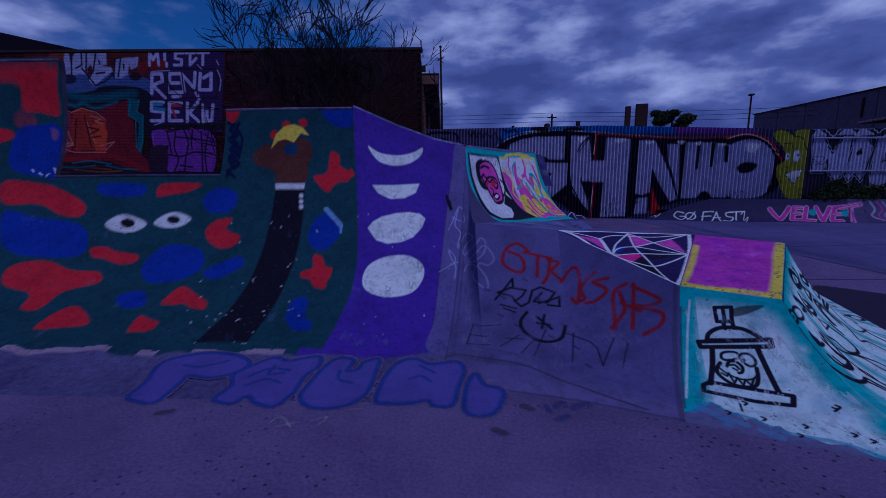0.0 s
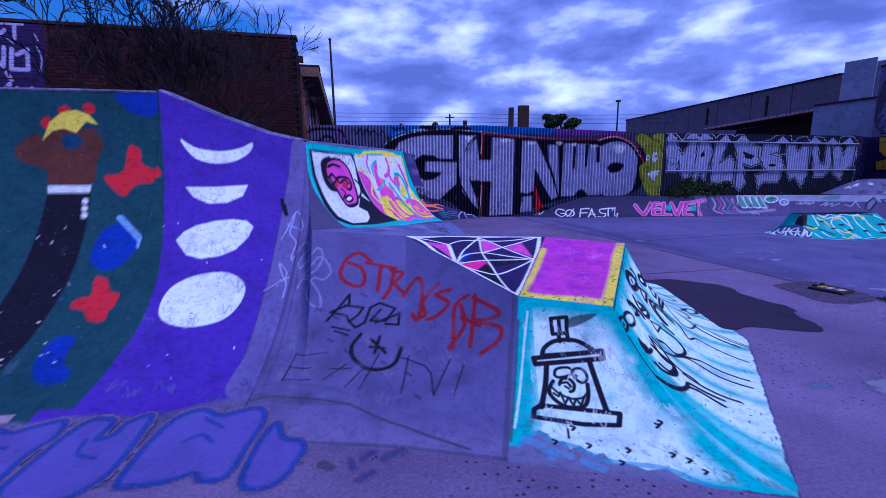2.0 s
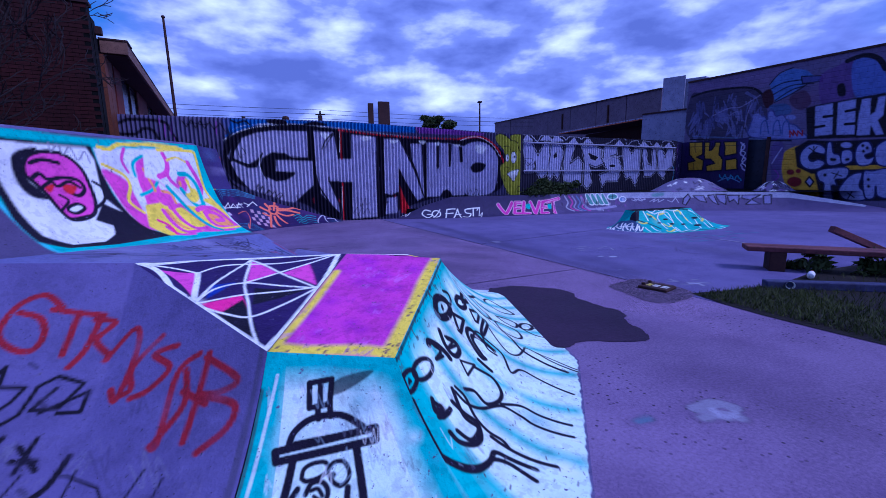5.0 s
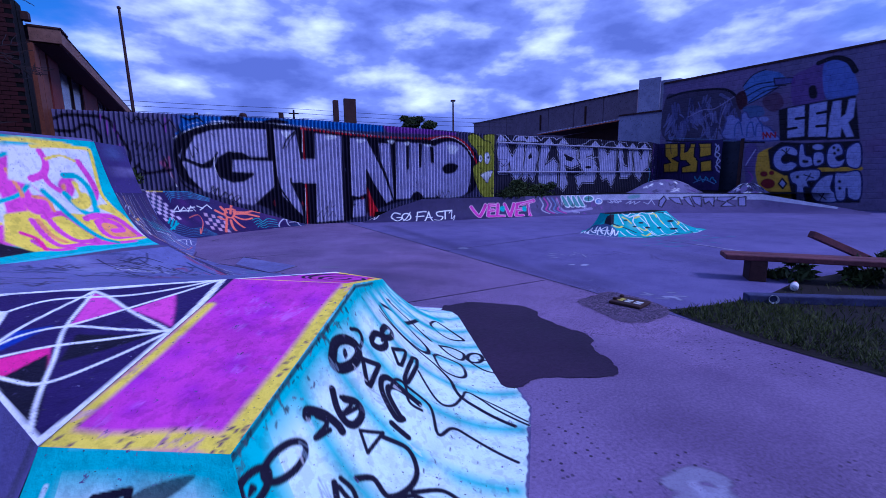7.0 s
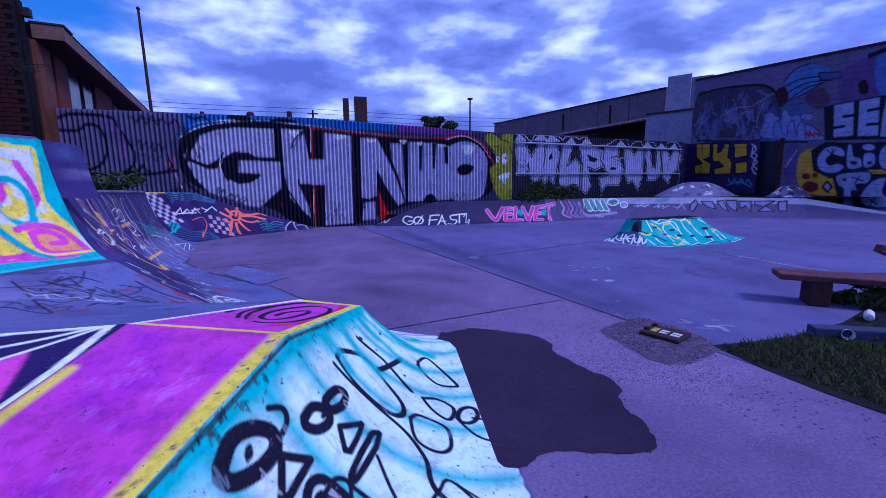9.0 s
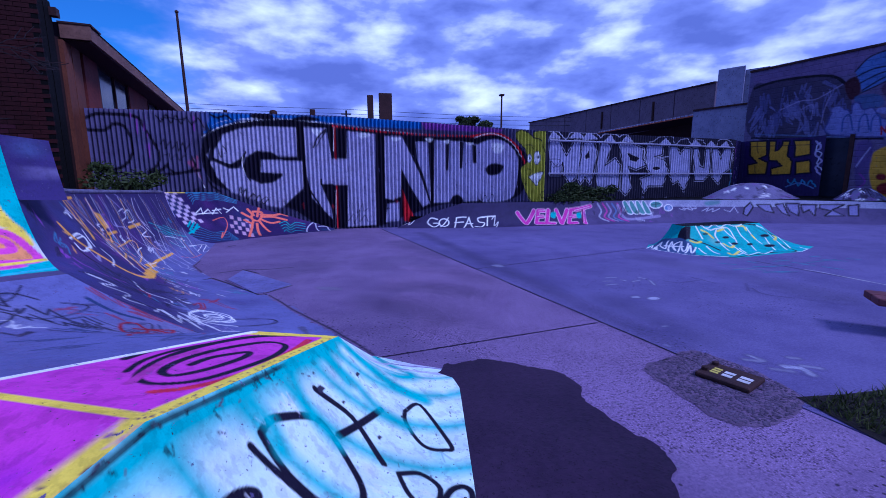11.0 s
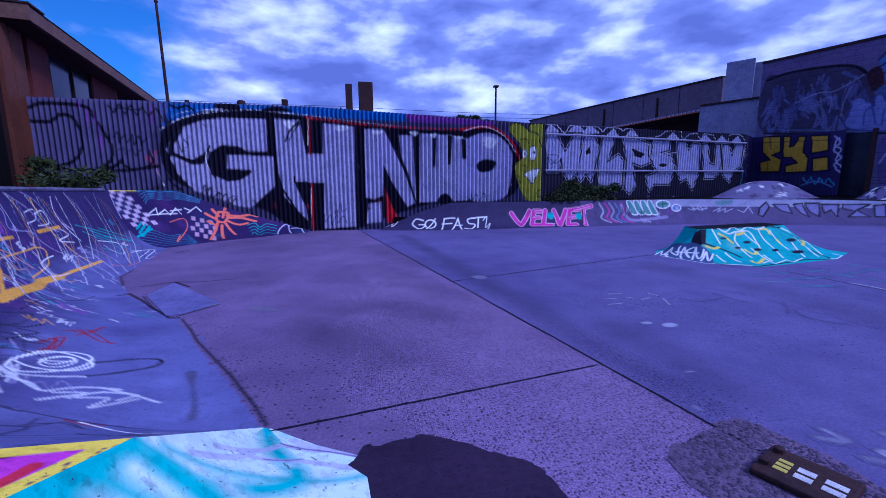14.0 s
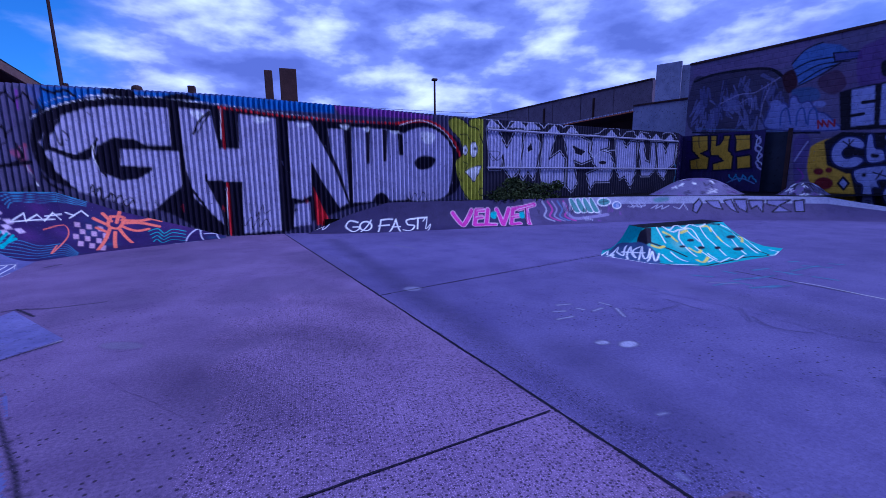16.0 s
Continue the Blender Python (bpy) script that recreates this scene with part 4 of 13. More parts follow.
for sheet, low in ((MURAL, 0.13), (MOON, 0.12)):
    sheet.scribble(rng, 40, (TEAL, DARKBLUE, (0.14, 0.16, 0.26)), 0.18, 0.008, (0.05, 0.98), (0.45, 0.95), 0.4)
# ---- the art panel ----
ART.all(GREYBANK, 0.75)
ART.fill([(-0.016, -0.001), (0.164, 0.002), (0.430, 0.009), (1.049, -0.016), (1.038, 0.115), (1.008, 0.288), (1.011, 0.494), (1.071, 0.706), (1.112, 0.888), (0.848, 0.885), (0.564, 0.996), (0.347, 1.150), (0.247, 1.150), (0.199, 0.937), (0.139, 0.687), (0.075, 0.457), (0.028, 0.328), (-0.001, 0.171), (-0.012, 0.061)], CYAN)
ART.line([(-0.009, 0.009), (0.010, 0.164), (0.040, 0.328), (0.088, 0.482), (0.154, 0.714), (0.208, 0.972), (0.249, 1.150), (0.356, 1.150), (0.580, 0.934), (1.059, 0.831)], 0.03, (0.10, 0.55, 0.60), alpha=0.8)
ART.fill([(0.386, 0.060), (0.888, 0.029), (0.935, 0.149), (0.940, 0.321), (0.988, 0.501), (1.020, 0.740), (0.595, 0.742), (0.534, 0.657), (0.465, 0.507), (0.428, 0.331), (0.397, 0.172)], PANEL, smooth=False)
ART.fill([(0.019, 0.039), (0.168, 0.045), (0.376, 0.046), (0.397, 0.172), (0.426, 0.339), (0.471, 0.518), (0.529, 0.680), (0.598, 0.786), (0.365, 0.879), (0.233, 0.868), (0.150, 0.723), (0.088, 0.490), (0.033, 0.221)], INK, smooth=False)
ART.fill([(0.037, 0.054), (0.166, 0.061), (0.356, 0.063), (0.380, 0.125), (0.380, 0.279), (0.390, 0.368), (0.441, 0.473), (0.370, 0.393), (0.330, 0.535), (0.387, 0.602), (0.381, 0.699), (0.338, 0.801), (0.244, 0.806), (0.166, 0.661), (0.105, 0.437), (0.054, 0.226)], PANEL, smooth=False)
ART.fill([(0.093, 0.159), (0.111, 0.101), (0.174, 0.076), (0.161, 0.111), (0.130, 0.162), (0.137, 0.242), (0.169, 0.299), (0.194, 0.362), (0.144, 0.346), (0.111, 0.276)], INK)
ART.fill([(0.130, 0.156), (0.152, 0.112), (0.212, 0.092), (0.273, 0.111), (0.320, 0.176), (0.340, 0.280), (0.346, 0.401), (0.324, 0.493), (0.261, 0.526), (0.228, 0.460), (0.190, 0.335), (0.158, 0.265), (0.131, 0.217)], PINK, edge=INK, width=0.03)
ART.line([(0.148, 0.155), (0.188, 0.135), (0.240, 0.149)], .03, INK)
ART.line([(0.145, 0.242), (0.172, 0.209), (0.197, 0.240), (0.248, 0.229), (0.300, 0.244), (0.317, 0.299), (0.290, 0.341), (0.251, 0.302)], .03, INK)
ART.fill([(0.181, 0.281), (0.216, 0.271), (0.200, 0.321)], RED)
ART.fill([(0.244, 0.270), (0.291, 0.280), (0.273, 0.329), (0.249, 0.317)], RED)
ART.line([(0.169, 0.299), (0.206, 0.254), (0.227, 0.281), (0.266, 0.252), (0.301, 0.287)], .025, INK)
ART.fill([(0.250, 0.422), (0.282, 0.398), (0.304, 0.429), (0.275, 0.469), (0.251, 0.453)], PANEL, edge=INK, width=0.025)
ART.line([(0.228, 0.336), (0.254, 0.376), (0.229, 0.446), (0.252, 0.510), (0.314, 0.492)], .02, INK)
ART.line([(0.355, 0.250), (0.385, 0.291), (0.385, 0.367), (0.349, 0.428)], .025, INK)
ART.line([(0.217, 0.050), (0.222, 0.091), (0.248, 0.055), (0.263, 0.103), (0.291, 0.063), (0.315, 0.129), (0.346, 0.081), (0.360, 0.142)], .012, GREYPAINT)
ART.fill([(0.402, 0.172), (0.498, 0.240), (0.520, 0.362), (0.542, 0.514), (0.611, 0.699), (0.529, 0.680), (0.467, 0.496), (0.430, 0.318)], PINK)
ART.fill([(0.571, 0.113), (0.627, 0.083), (0.665, 0.125), (0.650, 0.236), (0.669, 0.342), (0.690, 0.442), (0.571, 0.488), (0.561, 0.341), (0.556, 0.238)], PINK)
ART.line([(0.548, 0.208), (0.554, 0.130), (0.627, 0.083), (0.678, 0.117), (0.666, 0.216), (0.617, 0.298), (0.547, 0.341)], .03, CYAN)
ART.line([(0.406, 0.053), (0.452, 0.061), (0.500, 0.033), (0.568, 0.027), (0.697, 0.017), (0.885, 0.036), (0.929, 0.142)], .035, YELLOW)
ART.line([(0.409, 0.145), (0.492, 0.203), (0.509, 0.278), (0.483, 0.384), (0.530, 0.485)], .03, YELLOW)
ART.line([(0.599, 0.163), (0.623, 0.277), (0.634, 0.413), (0.713, 0.635), (0.741, 0.730)], .03, ORANGEPAINT)
ART.line([(0.525, 0.052), (0.502, 0.117), (0.518, 0.184)], .03, PINK)
ART.line([(0.718, 0.087), (0.718, 0.158), (0.666, 0.216), (0.710, 0.320), (0.707, 0.396)], .03, PINK)
ART.line([(0.897, 0.113), (0.914, 0.231), (0.857, 0.321)], .025, PINK)
ART.fill([(0.780, 0.213), (0.846, 0.191), (0.875, 0.275), (0.870, 0.370), (0.801, 0.368), (0.770, 0.298)], YELLOW, edge=CYAN, width=0.02)
ART.fill([(0.674, 0.441), (0.789, 0.505), (0.877, 0.662), (0.939, 0.784), (0.737, 0.762), (0.678, 0.593)], PINK)
ART.fill([(0.894, 0.380), (0.974, 0.438), (0.987, 0.593), (0.919, 0.515)], YELLOW)
ART.fill([(0.859, 0.517), (0.961, 0.560), (0.969, 0.719), (0.873, 0.671)], ORANGEPAINT)
ART.line([(0.558, 0.545), (0.643, 0.663), (0.770, 0.760)], .02, PINK)
ART.line([(0.663, 0.478), (0.735, 0.565), (0.819, 0.718)], .02, ORANGEPAINT)
ART.line([(0.847, 0.529), (0.875, 0.620), (0.935, 0.723)], .02, PINK)
# ---- the box with its hips ----
TRI.all(NAVY)
TRI.fill([(0.148, 0.674), (0.348, 0.510), (0.466, 0.948)], PINK, smooth=False)
TRI.fill([(0.535, 0.098), (0.735, 0.322), (0.638, 0.525)], PINK, smooth=False)
TRI.fill([(0.760, 0.316), (0.846, 0.150), (0.980, 0.425)], PINK, smooth=False)
TRI.fill([(0.548, 0.971), (0.675, 0.692), (0.805, 0.847), (0.658, 0.955)], HOTPINK, smooth=False)
TRI.fill([(0.497, 0.676), (0.587, 0.534), (0.546, 0.905)], BLUE, smooth=False)
TRI.fill([(0.700, 0.573), (0.955, 0.478), (0.769, 0.759)], INK, smooth=False)
TRI.fill([(0.704, 0.735), (0.814, 0.852), (0.972, 1.012), (0.665, 0.998)], INK, smooth=False)
TRI.line([(-0.005, 0.421), (0.311, 0.982), (0.518, 1.016), (0.763, 1.028), (0.982, 1.027)], 0.03, SNOW)
TRI.line([(-0.005, 0.421), (0.268, 0.002), (0.517, 0.021), (0.781, -0.006), (0.958, -0.017)], 0.03, SNOW)
TRI.line([(0.958, -0.017), (0.989, 0.264), (1.003, 0.524), (0.998, 0.834), (0.982, 1.027)], 0.03, SNOW)
TRI.line([(0.358, 0.500), (0.446, 0.829), (0.518, 1.016)], 0.03, SNOW)
TRI.line([(0.518, 1.016), (0.497, 0.589), (0.528, 0.068)], 0.014, SNOW)
TRI.line([(0.518, 1.016), (0.529, 0.725), (0.627, 0.531), (0.820, 0.484), (1.004, 0.451)], 0.014, SNOW)
TRI.line([(0.518, 1.016), (0.701, 0.930), (0.812, 0.859), (0.901, 0.675), (0.991, 0.455)], 0.014, SNOW)
TRI.line([(0.528, 0.068), (0.627, 0.521), (0.755, 0.770), (0.860, 0.925), (0.982, 1.027)], 0.014, SNOW)
TRI.line([(0.528, 0.068), (0.762, 0.325), (1.009, 0.462)], 0.014, SNOW)
TRI.line([(0.358, 0.500), (0.438, 0.210), (0.705, 0.141), (0.954, -0.009)], 0.014, SNOW)
TRI.line([(-0.005, 0.421), (0.191, 0.446), (0.358, 0.500)], 0.014, SNOW)
TRI.line([(0.627, 0.531), (0.770, 0.258), (0.950, -0.000)], 0.014, SNOW)
TRI.line([(0.518, 1.016), (0.683, 0.687), (0.986, 0.443)], 0.014, SNOW)
TRI.spray((0.518, 1.016), 0.07, SNOW, 0.9)
PURPLE.all(MAGENTA)
for k in range(40):
    PURPLE.spray((rng.uniform(0.1, 0.8), rng.uniform(0.05, 0.9)), rng.uniform(0.05, 0.14), (0.30, 0.022, 0.42) if k % 2 else (0.70, 0.07, 0.47), 0.6)
PURPLE.line([(0.97, 0), (0.95, 0.3), (0.96, 0.6), (0.94, 1)], 0.075, YELLOW, soft=0.03)
PURPLE.line([(0.02, 0.97), (0.3, 0.98), (0.7, 0.96), (1, 0.98)], 0.075, YELLOW, soft=0.035)
PURPLE.line([(0.05, 0.25), (0.06, 0.6), (0.03, 1)], 0.045, YELLOW, soft=0.025)
PURPLE.line([(0, 0), (0, 1)], 0.012, DARKGREY)
SWIRL.all(MAGENTA)
SWIRL.line([(0.641, 0.974), (0.235, 0.880), (0.173, 0.653), (0.280, 0.428), (0.470, 0.253), (0.639, 0.202), (0.794, 0.246), (0.853, 0.374), (0.861, 0.570), (0.730, 0.742), (0.485, 0.780), (0.367, 0.622), (0.394, 0.445), (0.501, 0.312), (0.630, 0.279), (0.695, 0.369), (0.691, 0.522), (0.609, 0.600), (0.507, 0.500), (0.535, 0.393)], 0.03, INK)
SWIRL.line([(0.102, 0.398), (0.012, 0.574), (0.025, 0.799)], 0.03, INK)
SWIRL.line([(0.361, 0.274), (0.207, 0.416), (0.137, 0.592), (0.179, 0.782)], 0.022, INK)
SWIRL.line([(0.796, 0.873), (0.917, 0.626), (0.941, 0.339), (0.863, 0.207), (0.754, 0.148)], 0.035, (0.62, 0.03, 0.06))
SWIRL.line([(0.553, 0.187), (0.317, 0.434), (0.296, 0.562)], 0.03, (0.45, 0.05, 0.30))
SWIRL.line([(0, 0.02), (0.5, 0.02), (1, 0.02)], 0.04, YELLOW)
SWIRL.line([(0.98, 0), (0.98, 0.5), (0.97, 1)], 0.07, YELLOW)
SWIRL.line([(0, 0.97), (0.5, 0.98), (1, 0.98)], 0.06, YELLOW)
SWIRL.line([(0.02, 0), (0.02, 1)], 0.03, SNOW)
CAN.all(ICE)
CAN.line([(0.02, 0), (0.05, 0.5), (0.03, 1)], 0.20, CYAN, soft=0.1)
CAN.line([(0, 0.03), (0.5, 0.02), (1, 0.03)], 0.16, CYAN, soft=0.12)
CAN.line([(0.97, 0), (0.95, 0.4), (0.9, 1)], 0.15, CYAN, soft=0.1)
CAN.line([(0, 0.99), (0.5, 0.99), (1, 0.99)], 0.10, CYAN, soft=0.08)
CAN.line([(0.331, 0.099), (0.489, 0.083), (0.456, 0.168), (0.327, 0.183), (0.331, 0.099)], 0.026, INK, smooth=False)
CAN.line([(0.409, 0.095), (0.395, 0.171)], 0.026, INK, smooth=False)
CAN.line([(0.378, 0.178), (0.380, 0.219)], 0.026, INK, smooth=False)
CAN.line([(0.458, 0.162), (0.455, 0.209)], 0.026, INK, smooth=False)
CAN.fill([(0.482, 0.100), (0.605, 0.068), (0.810, 0.047), (0.608, 0.113), (0.478, 0.138)], INK, alpha=0.8)
CAN.line([(0.211, 0.313), (0.240, 0.263), (0.343, 0.218), (0.514, 0.205), (0.615, 0.235), (0.646, 0.259)], 0.029, INK)
CAN.line([(0.144, 0.329), (0.707, 0.247), (0.689, 0.289), (0.155, 0.362), (0.144, 0.329)], 0.032, INK, smooth=False)
CAN.line([(0.247, 0.304), (0.554, 0.268)], 0.026, INK, smooth=False)
CAN.line([(0.239, 0.357), (0.211, 0.477), (0.167, 0.615)], 0.032, INK)
CAN.line([(0.574, 0.314), (0.560, 0.451), (0.539, 0.591)], 0.032, INK)
CAN.line([(0.125, 0.635), (0.165, 0.605), (0.605, 0.604), (0.561, 0.676), (0.372, 0.695), (0.118, 0.682), (0.125, 0.635)], 0.029, INK, smooth=False)
CAN.line([(0.285, 0.416), (0.296, 0.386), (0.340, 0.368), (0.401, 0.364), (0.411, 0.390), (0.366, 0.414), (0.308, 0.425), (0.285, 0.416)], 0.018, INK)
CAN.line([(0.411, 0.390), (0.443, 0.366), (0.494, 0.362), (0.514, 0.394), (0.499, 0.424), (0.462, 0.442), (0.427, 0.425), (0.411, 0.390)], 0.018, INK)
CAN.line([(0.304, 0.468), (0.331, 0.433), (0.379, 0.428), (0.404, 0.455), (0.389, 0.491), (0.365, 0.503)], 0.02, INK)
CAN.line([(0.328, 0.456), (0.359, 0.450), (0.378, 0.473)], 0.016, INK)
CAN.line([(0.340, 0.474), (0.361, 0.485)], 0.014, INK)
CAN.line([(0.267, 0.451), (0.232, 0.499), (0.240, 0.545), (0.298, 0.591), (0.362, 0.596), (0.425, 0.578), (0.469, 0.519), (0.495, 0.448)], 0.024, INK)
CAN.line([(0.250, 0.487), (0.291, 0.521), (0.358, 0.544), (0.430, 0.531), (0.476, 0.495)], 0.014, INK)
CAN.line([(0.255, 0.522), (0.282, 0.539), (0.299, 0.515), (0.312, 0.579), (0.342, 0.538), (0.358, 0.585), (0.386, 0.543), (0.405, 0.578), (0.437, 0.531)], 0.014, INK, smooth=False)
CAN.fill([(0.448, 0.407), (0.442, 0.415), (0.432, 0.419), (0.424, 0.416), (0.422, 0.407), (0.428, 0.399), (0.438, 0.395), (0.447, 0.398)], INK)
CAN.flecks(rng, 50, (0.1, 0.09, 0.12), 0.008, (0.05, 0.95), (0.75, 1.0))
EAST.all(ICE)
for u in (0.04, 0.16, 0.27, 0.38, 0.47, 0.56, 0.64, 0.72, 0.80):
    EAST.line([(u, 0.0), (u + 0.01, 0.4), (u + 0.035, 0.95)], 0.075, CYAN, soft=0.07, alpha=0.9)
EAST.line([(0, 0.02), (0.4, 0.03), (0.8, 0.02)], 0.14, CYAN, soft=0.12)
EAST.line([(0.02, 0), (0.02, 1)], 0.22, CYAN, soft=0.15)
EAST.line([(0.85, 0.3), (0.9, 0.6), (1.0, 0.5)], 0.10, CYAN, soft=0.08)
EAST.line([(0.273, 0.085), (0.301, 0.065), (0.333, 0.085), (0.353, 0.125), (0.345, 0.156), (0.314, 0.157), (0.280, 0.132), (0.268, 0.103), (0.273, 0.085)], 0.054, INK)
EAST.fill([(0.312, 0.099), (0.320, 0.105), (0.315, 0.125), (0.303, 0.126), (0.304, 0.110)], INK)
EAST.line([(0.369, 0.083), (0.388, 0.109), (0.383, 0.137), (0.360, 0.147), (0.349, 0.133)], 0.024, INK)
EAST.line([(0.410, 0.167), (0.434, 0.168), (0.451, 0.204), (0.440, 0.228), (0.417, 0.216), (0.404, 0.185), (0.410, 0.167)], 0.041, INK)
EAST.fill([(0.444, 0.211), (0.440, 0.213), (0.435, 0.210), (0.433, 0.204), (0.435, 0.199), (0.440, 0.197), (0.444, 0.200), (0.446, 0.206)], INK)
EAST.line([(0.463, 0.184), (0.496, 0.192), (0.510, 0.222), (0.485, 0.234), (0.459, 0.216), (0.456, 0.192), (0.463, 0.184)], 0.041, INK)
EAST.line([(0.347, 0.178), (0.377, 0.244), (0.319, 0.253), (0.316, 0.238), (0.347, 0.178)], 0.031, INK, smooth=False)
EAST.line([(0.449, 0.260), (0.487, 0.318), (0.433, 0.326), (0.428, 0.310), (0.449, 0.260)], 0.027, INK, smooth=False)
EAST.line([(0.498, 0.390), (0.478, 0.358), (0.411, 0.362), (0.411, 0.383), (0.494, 0.390)], 0.029, INK)
EAST.line([(0.559, 0.130), (0.590, 0.125), (0.641, 0.224), (0.607, 0.434), (0.576, 0.480), (0.554, 0.421), (0.550, 0.250), (0.559, 0.130)], 0.034, INK)
EAST.line([(0.539, 0.136), (0.545, 0.321), (0.537, 0.488), (0.505, 0.590), (0.467, 0.622), (0.447, 0.749), (0.422, 0.924)], 0.029, INK)
EAST.line([(0.681, 0.135), (0.690, 0.314), (0.646, 0.512)], 0.036, INK)
EAST.line([(0.644, 0.307), (0.744, 0.422)], 0.036, INK)
EAST.line([(0.325, 0.427), (0.315, 0.399), (0.332, 0.311), (0.353, 0.281), (0.372, 0.298), (0.379, 0.357), (0.382, 0.465)], 0.037, INK)
EAST.line([(0.324, 0.416), (0.339, 0.342), (0.354, 0.319), (0.372, 0.352), (0.380, 0.422), (0.380, 0.467)], 0.034, INK)
EAST.line([(0.231, 0.144), (0.218, 0.192), (0.219, 0.245), (0.234, 0.275), (0.259, 0.276), (0.264, 0.240), (0.244, 0.196)], 0.037, INK)
EAST.line([(0.152, 0.120), (0.161, 0.116), (0.187, 0.166), (0.200, 0.219), (0.201, 0.244)], 0.041, INK)
EAST.line([(0.298, 0.394), (0.301, 0.475)], 0.034, INK)
EAST.line([(0.764, 0.548), (0.791, 0.632), (0.712, 0.814), (0.700, 0.784), (0.702, 0.675), (0.738, 0.569), (0.764, 0.548)], 0.026, INK)
EAST.line([(0.641, 0.582), (0.652, 0.675), (0.636, 0.765), (0.605, 0.728), (0.617, 0.642), (0.641, 0.582)], 0.026, INK)
EAST.line([(0.573, 0.515), (0.532, 0.551), (0.528, 0.658), (0.548, 0.717), (0.585, 0.700), (0.590, 0.562), (0.571, 0.515)], 0.024, INK)
EAST.line([(0.624, 0.895), (0.610, 0.868), (0.604, 0.825), (0.607, 0.790), (0.620, 0.783), (0.636, 0.810), (0.643, 0.856), (0.638, 0.891)], .03, INK, closed=True)
EAST.line([(0.613, 0.769), (0.577, 0.862), (0.565, 0.978)], 0.020, INK)
EAST.line([(0.617, 0.863), (0.611, 0.980)], 0.020, INK)
EAST.line([(0.042, 0.133), (0.020, 0.135), (0.000, 0.122), (-0.016, 0.093), (-0.010, 0.073), (0.011, 0.070), (0.037, 0.087), (0.050, 0.113)], .026, INK, closed=True)
EAST.line([(0.117, 0.180), (0.091, 0.178), (0.060, 0.154), (0.042, 0.122), (0.046, 0.100), (0.072, 0.101), (0.105, 0.125), (0.124, 0.158)], .026, INK, closed=True)
EAST.fill([(0.018, 0.091), (0.026, 0.115), (0.008, 0.109)], INK)
EAST.line([(-0.012, 0.149), (-0.024, 0.239), (0.007, 0.369), (0.050, 0.492), (0.088, 0.557), (0.114, 0.574), (0.128, 0.651), (0.144, 0.767)], .028, INK)
EAST.line([(0.139, 0.304), (0.116, 0.395), (0.127, 0.478), (0.091, 0.461), (0.074, 0.386)], .028, INK)
EAST.line([(0.058, 0.238), (0.073, 0.294), (0.049, 0.286), (0.082, 0.318), (0.094, 0.325)], .028, INK)
EAST.flecks(rng, 90, (0.08, 0.07, 0.1), 0.007, (0.0, 1.0), (0.55, 1.0))
EAST.flecks(rng, 30, (0.1, 0.09, 0.12), 0.008, (0.0, 0.85), (0.0, 0.1))
# scratches, grime and chipped paint on the box
for sheet in (CAN, EAST):
    sheet.scribble(rng, 70, ((0.3, 0.4, 0.45), (0.12, 0.12, 0.16), SNOW), 0.14, 0.005, (0.02, 0.98), (0.1, 0.98), 0.5)
    drawn = sheet.C.copy()
    for _ in range(26):
        sheet.spray((rng.uniform(0, 1), rng.uniform(0.05, 1)), rng.uniform(0.04, 0.13), ((0.08, 0.45, 0.45), SNOW, (0.45, 0.62, 0.62))[_ % 3], 0.55)
    inked = drawn[..., 1] < 0.3
    sheet.C[inked] = drawn[inked]
    ragged = np.array([0.988 + 0.012 * noise.noise((u * 23, 1, 0)) + 0.008 * noise.noise((u * 90, 2, 0)) for u in sheet.U[:, 0]])[:, None]
    sheet.C[..., 3] *= np.clip((ragged - sheet.V) * 160 + 0.5, 0, 1)
EAST.flecks(rng, 60, INK, 0.006, (0.0, 0.8), (0.0, 0.03))
EAST.line([(0.0, 0.012), (0.2, 0.009), (0.3, 0.013), (0.47, 0.010), (0.60, 0.014), (0.84, 0.012)], 0.018, INK, alpha=0.8)
EAST.scribble(rng, 40, (INK, DARKGREY), 0.08, 0.006, (0.0, 0.84), (0.0, 0.06), 0.8, 0.0, 0.3)
PURPLE.flecks(rng, 24, (0.12, 0.05, 0.1), 0.012, (0.0, 1.0), (0.9, 1.0))
PURPLE.flecks(rng, 14, (0.12, 0.05, 0.1), 0.012, (0.93, 1.0), (0.0, 1.0))
PURPLE.scribble(rng, 40, ((0.62, 0.2, 0.66), (0.36, 0.04, 0.42)), 0.12, 0.006, alpha=0.5)
SWIRL.flecks(rng, 60, (0.12, 0.05, 0.1), 0.008, (0.94, 1.0), (0.0, 1.0))
ART.fill([(0.623, 0.058), (0.708, 0.048), (0.949, 0.043), (0.942, 0.166), (0.941, 0.359), (0.970, 0.449), (0.869, 0.454), (0.716, 0.415), (0.698, 0.295), (0.667, 0.245), (0.596, 0.212)], PANEL, smooth=False)
ART.fill([(0.548, 0.421), (0.639, 0.401), (0.716, 0.415), (0.821, 0.449), (0.855, 0.508), (0.856, 0.725), (0.805, 0.713), (0.668, 0.805), (0.586, 0.789), (0.525, 0.635)], YELLOW, smooth=False)
ART.line([(0.709, 0.043), (0.828, 0.038), (0.945, 0.041), (0.960, 0.061), (0.950, 0.154), (0.934, 0.291), (0.950, 0.392), (0.977, 0.488)], .035, YELLOW)
ART.line([(0.737, 0.067), (0.747, 0.118), (0.724, 0.180), (0.674, 0.210)], .055, PINK)
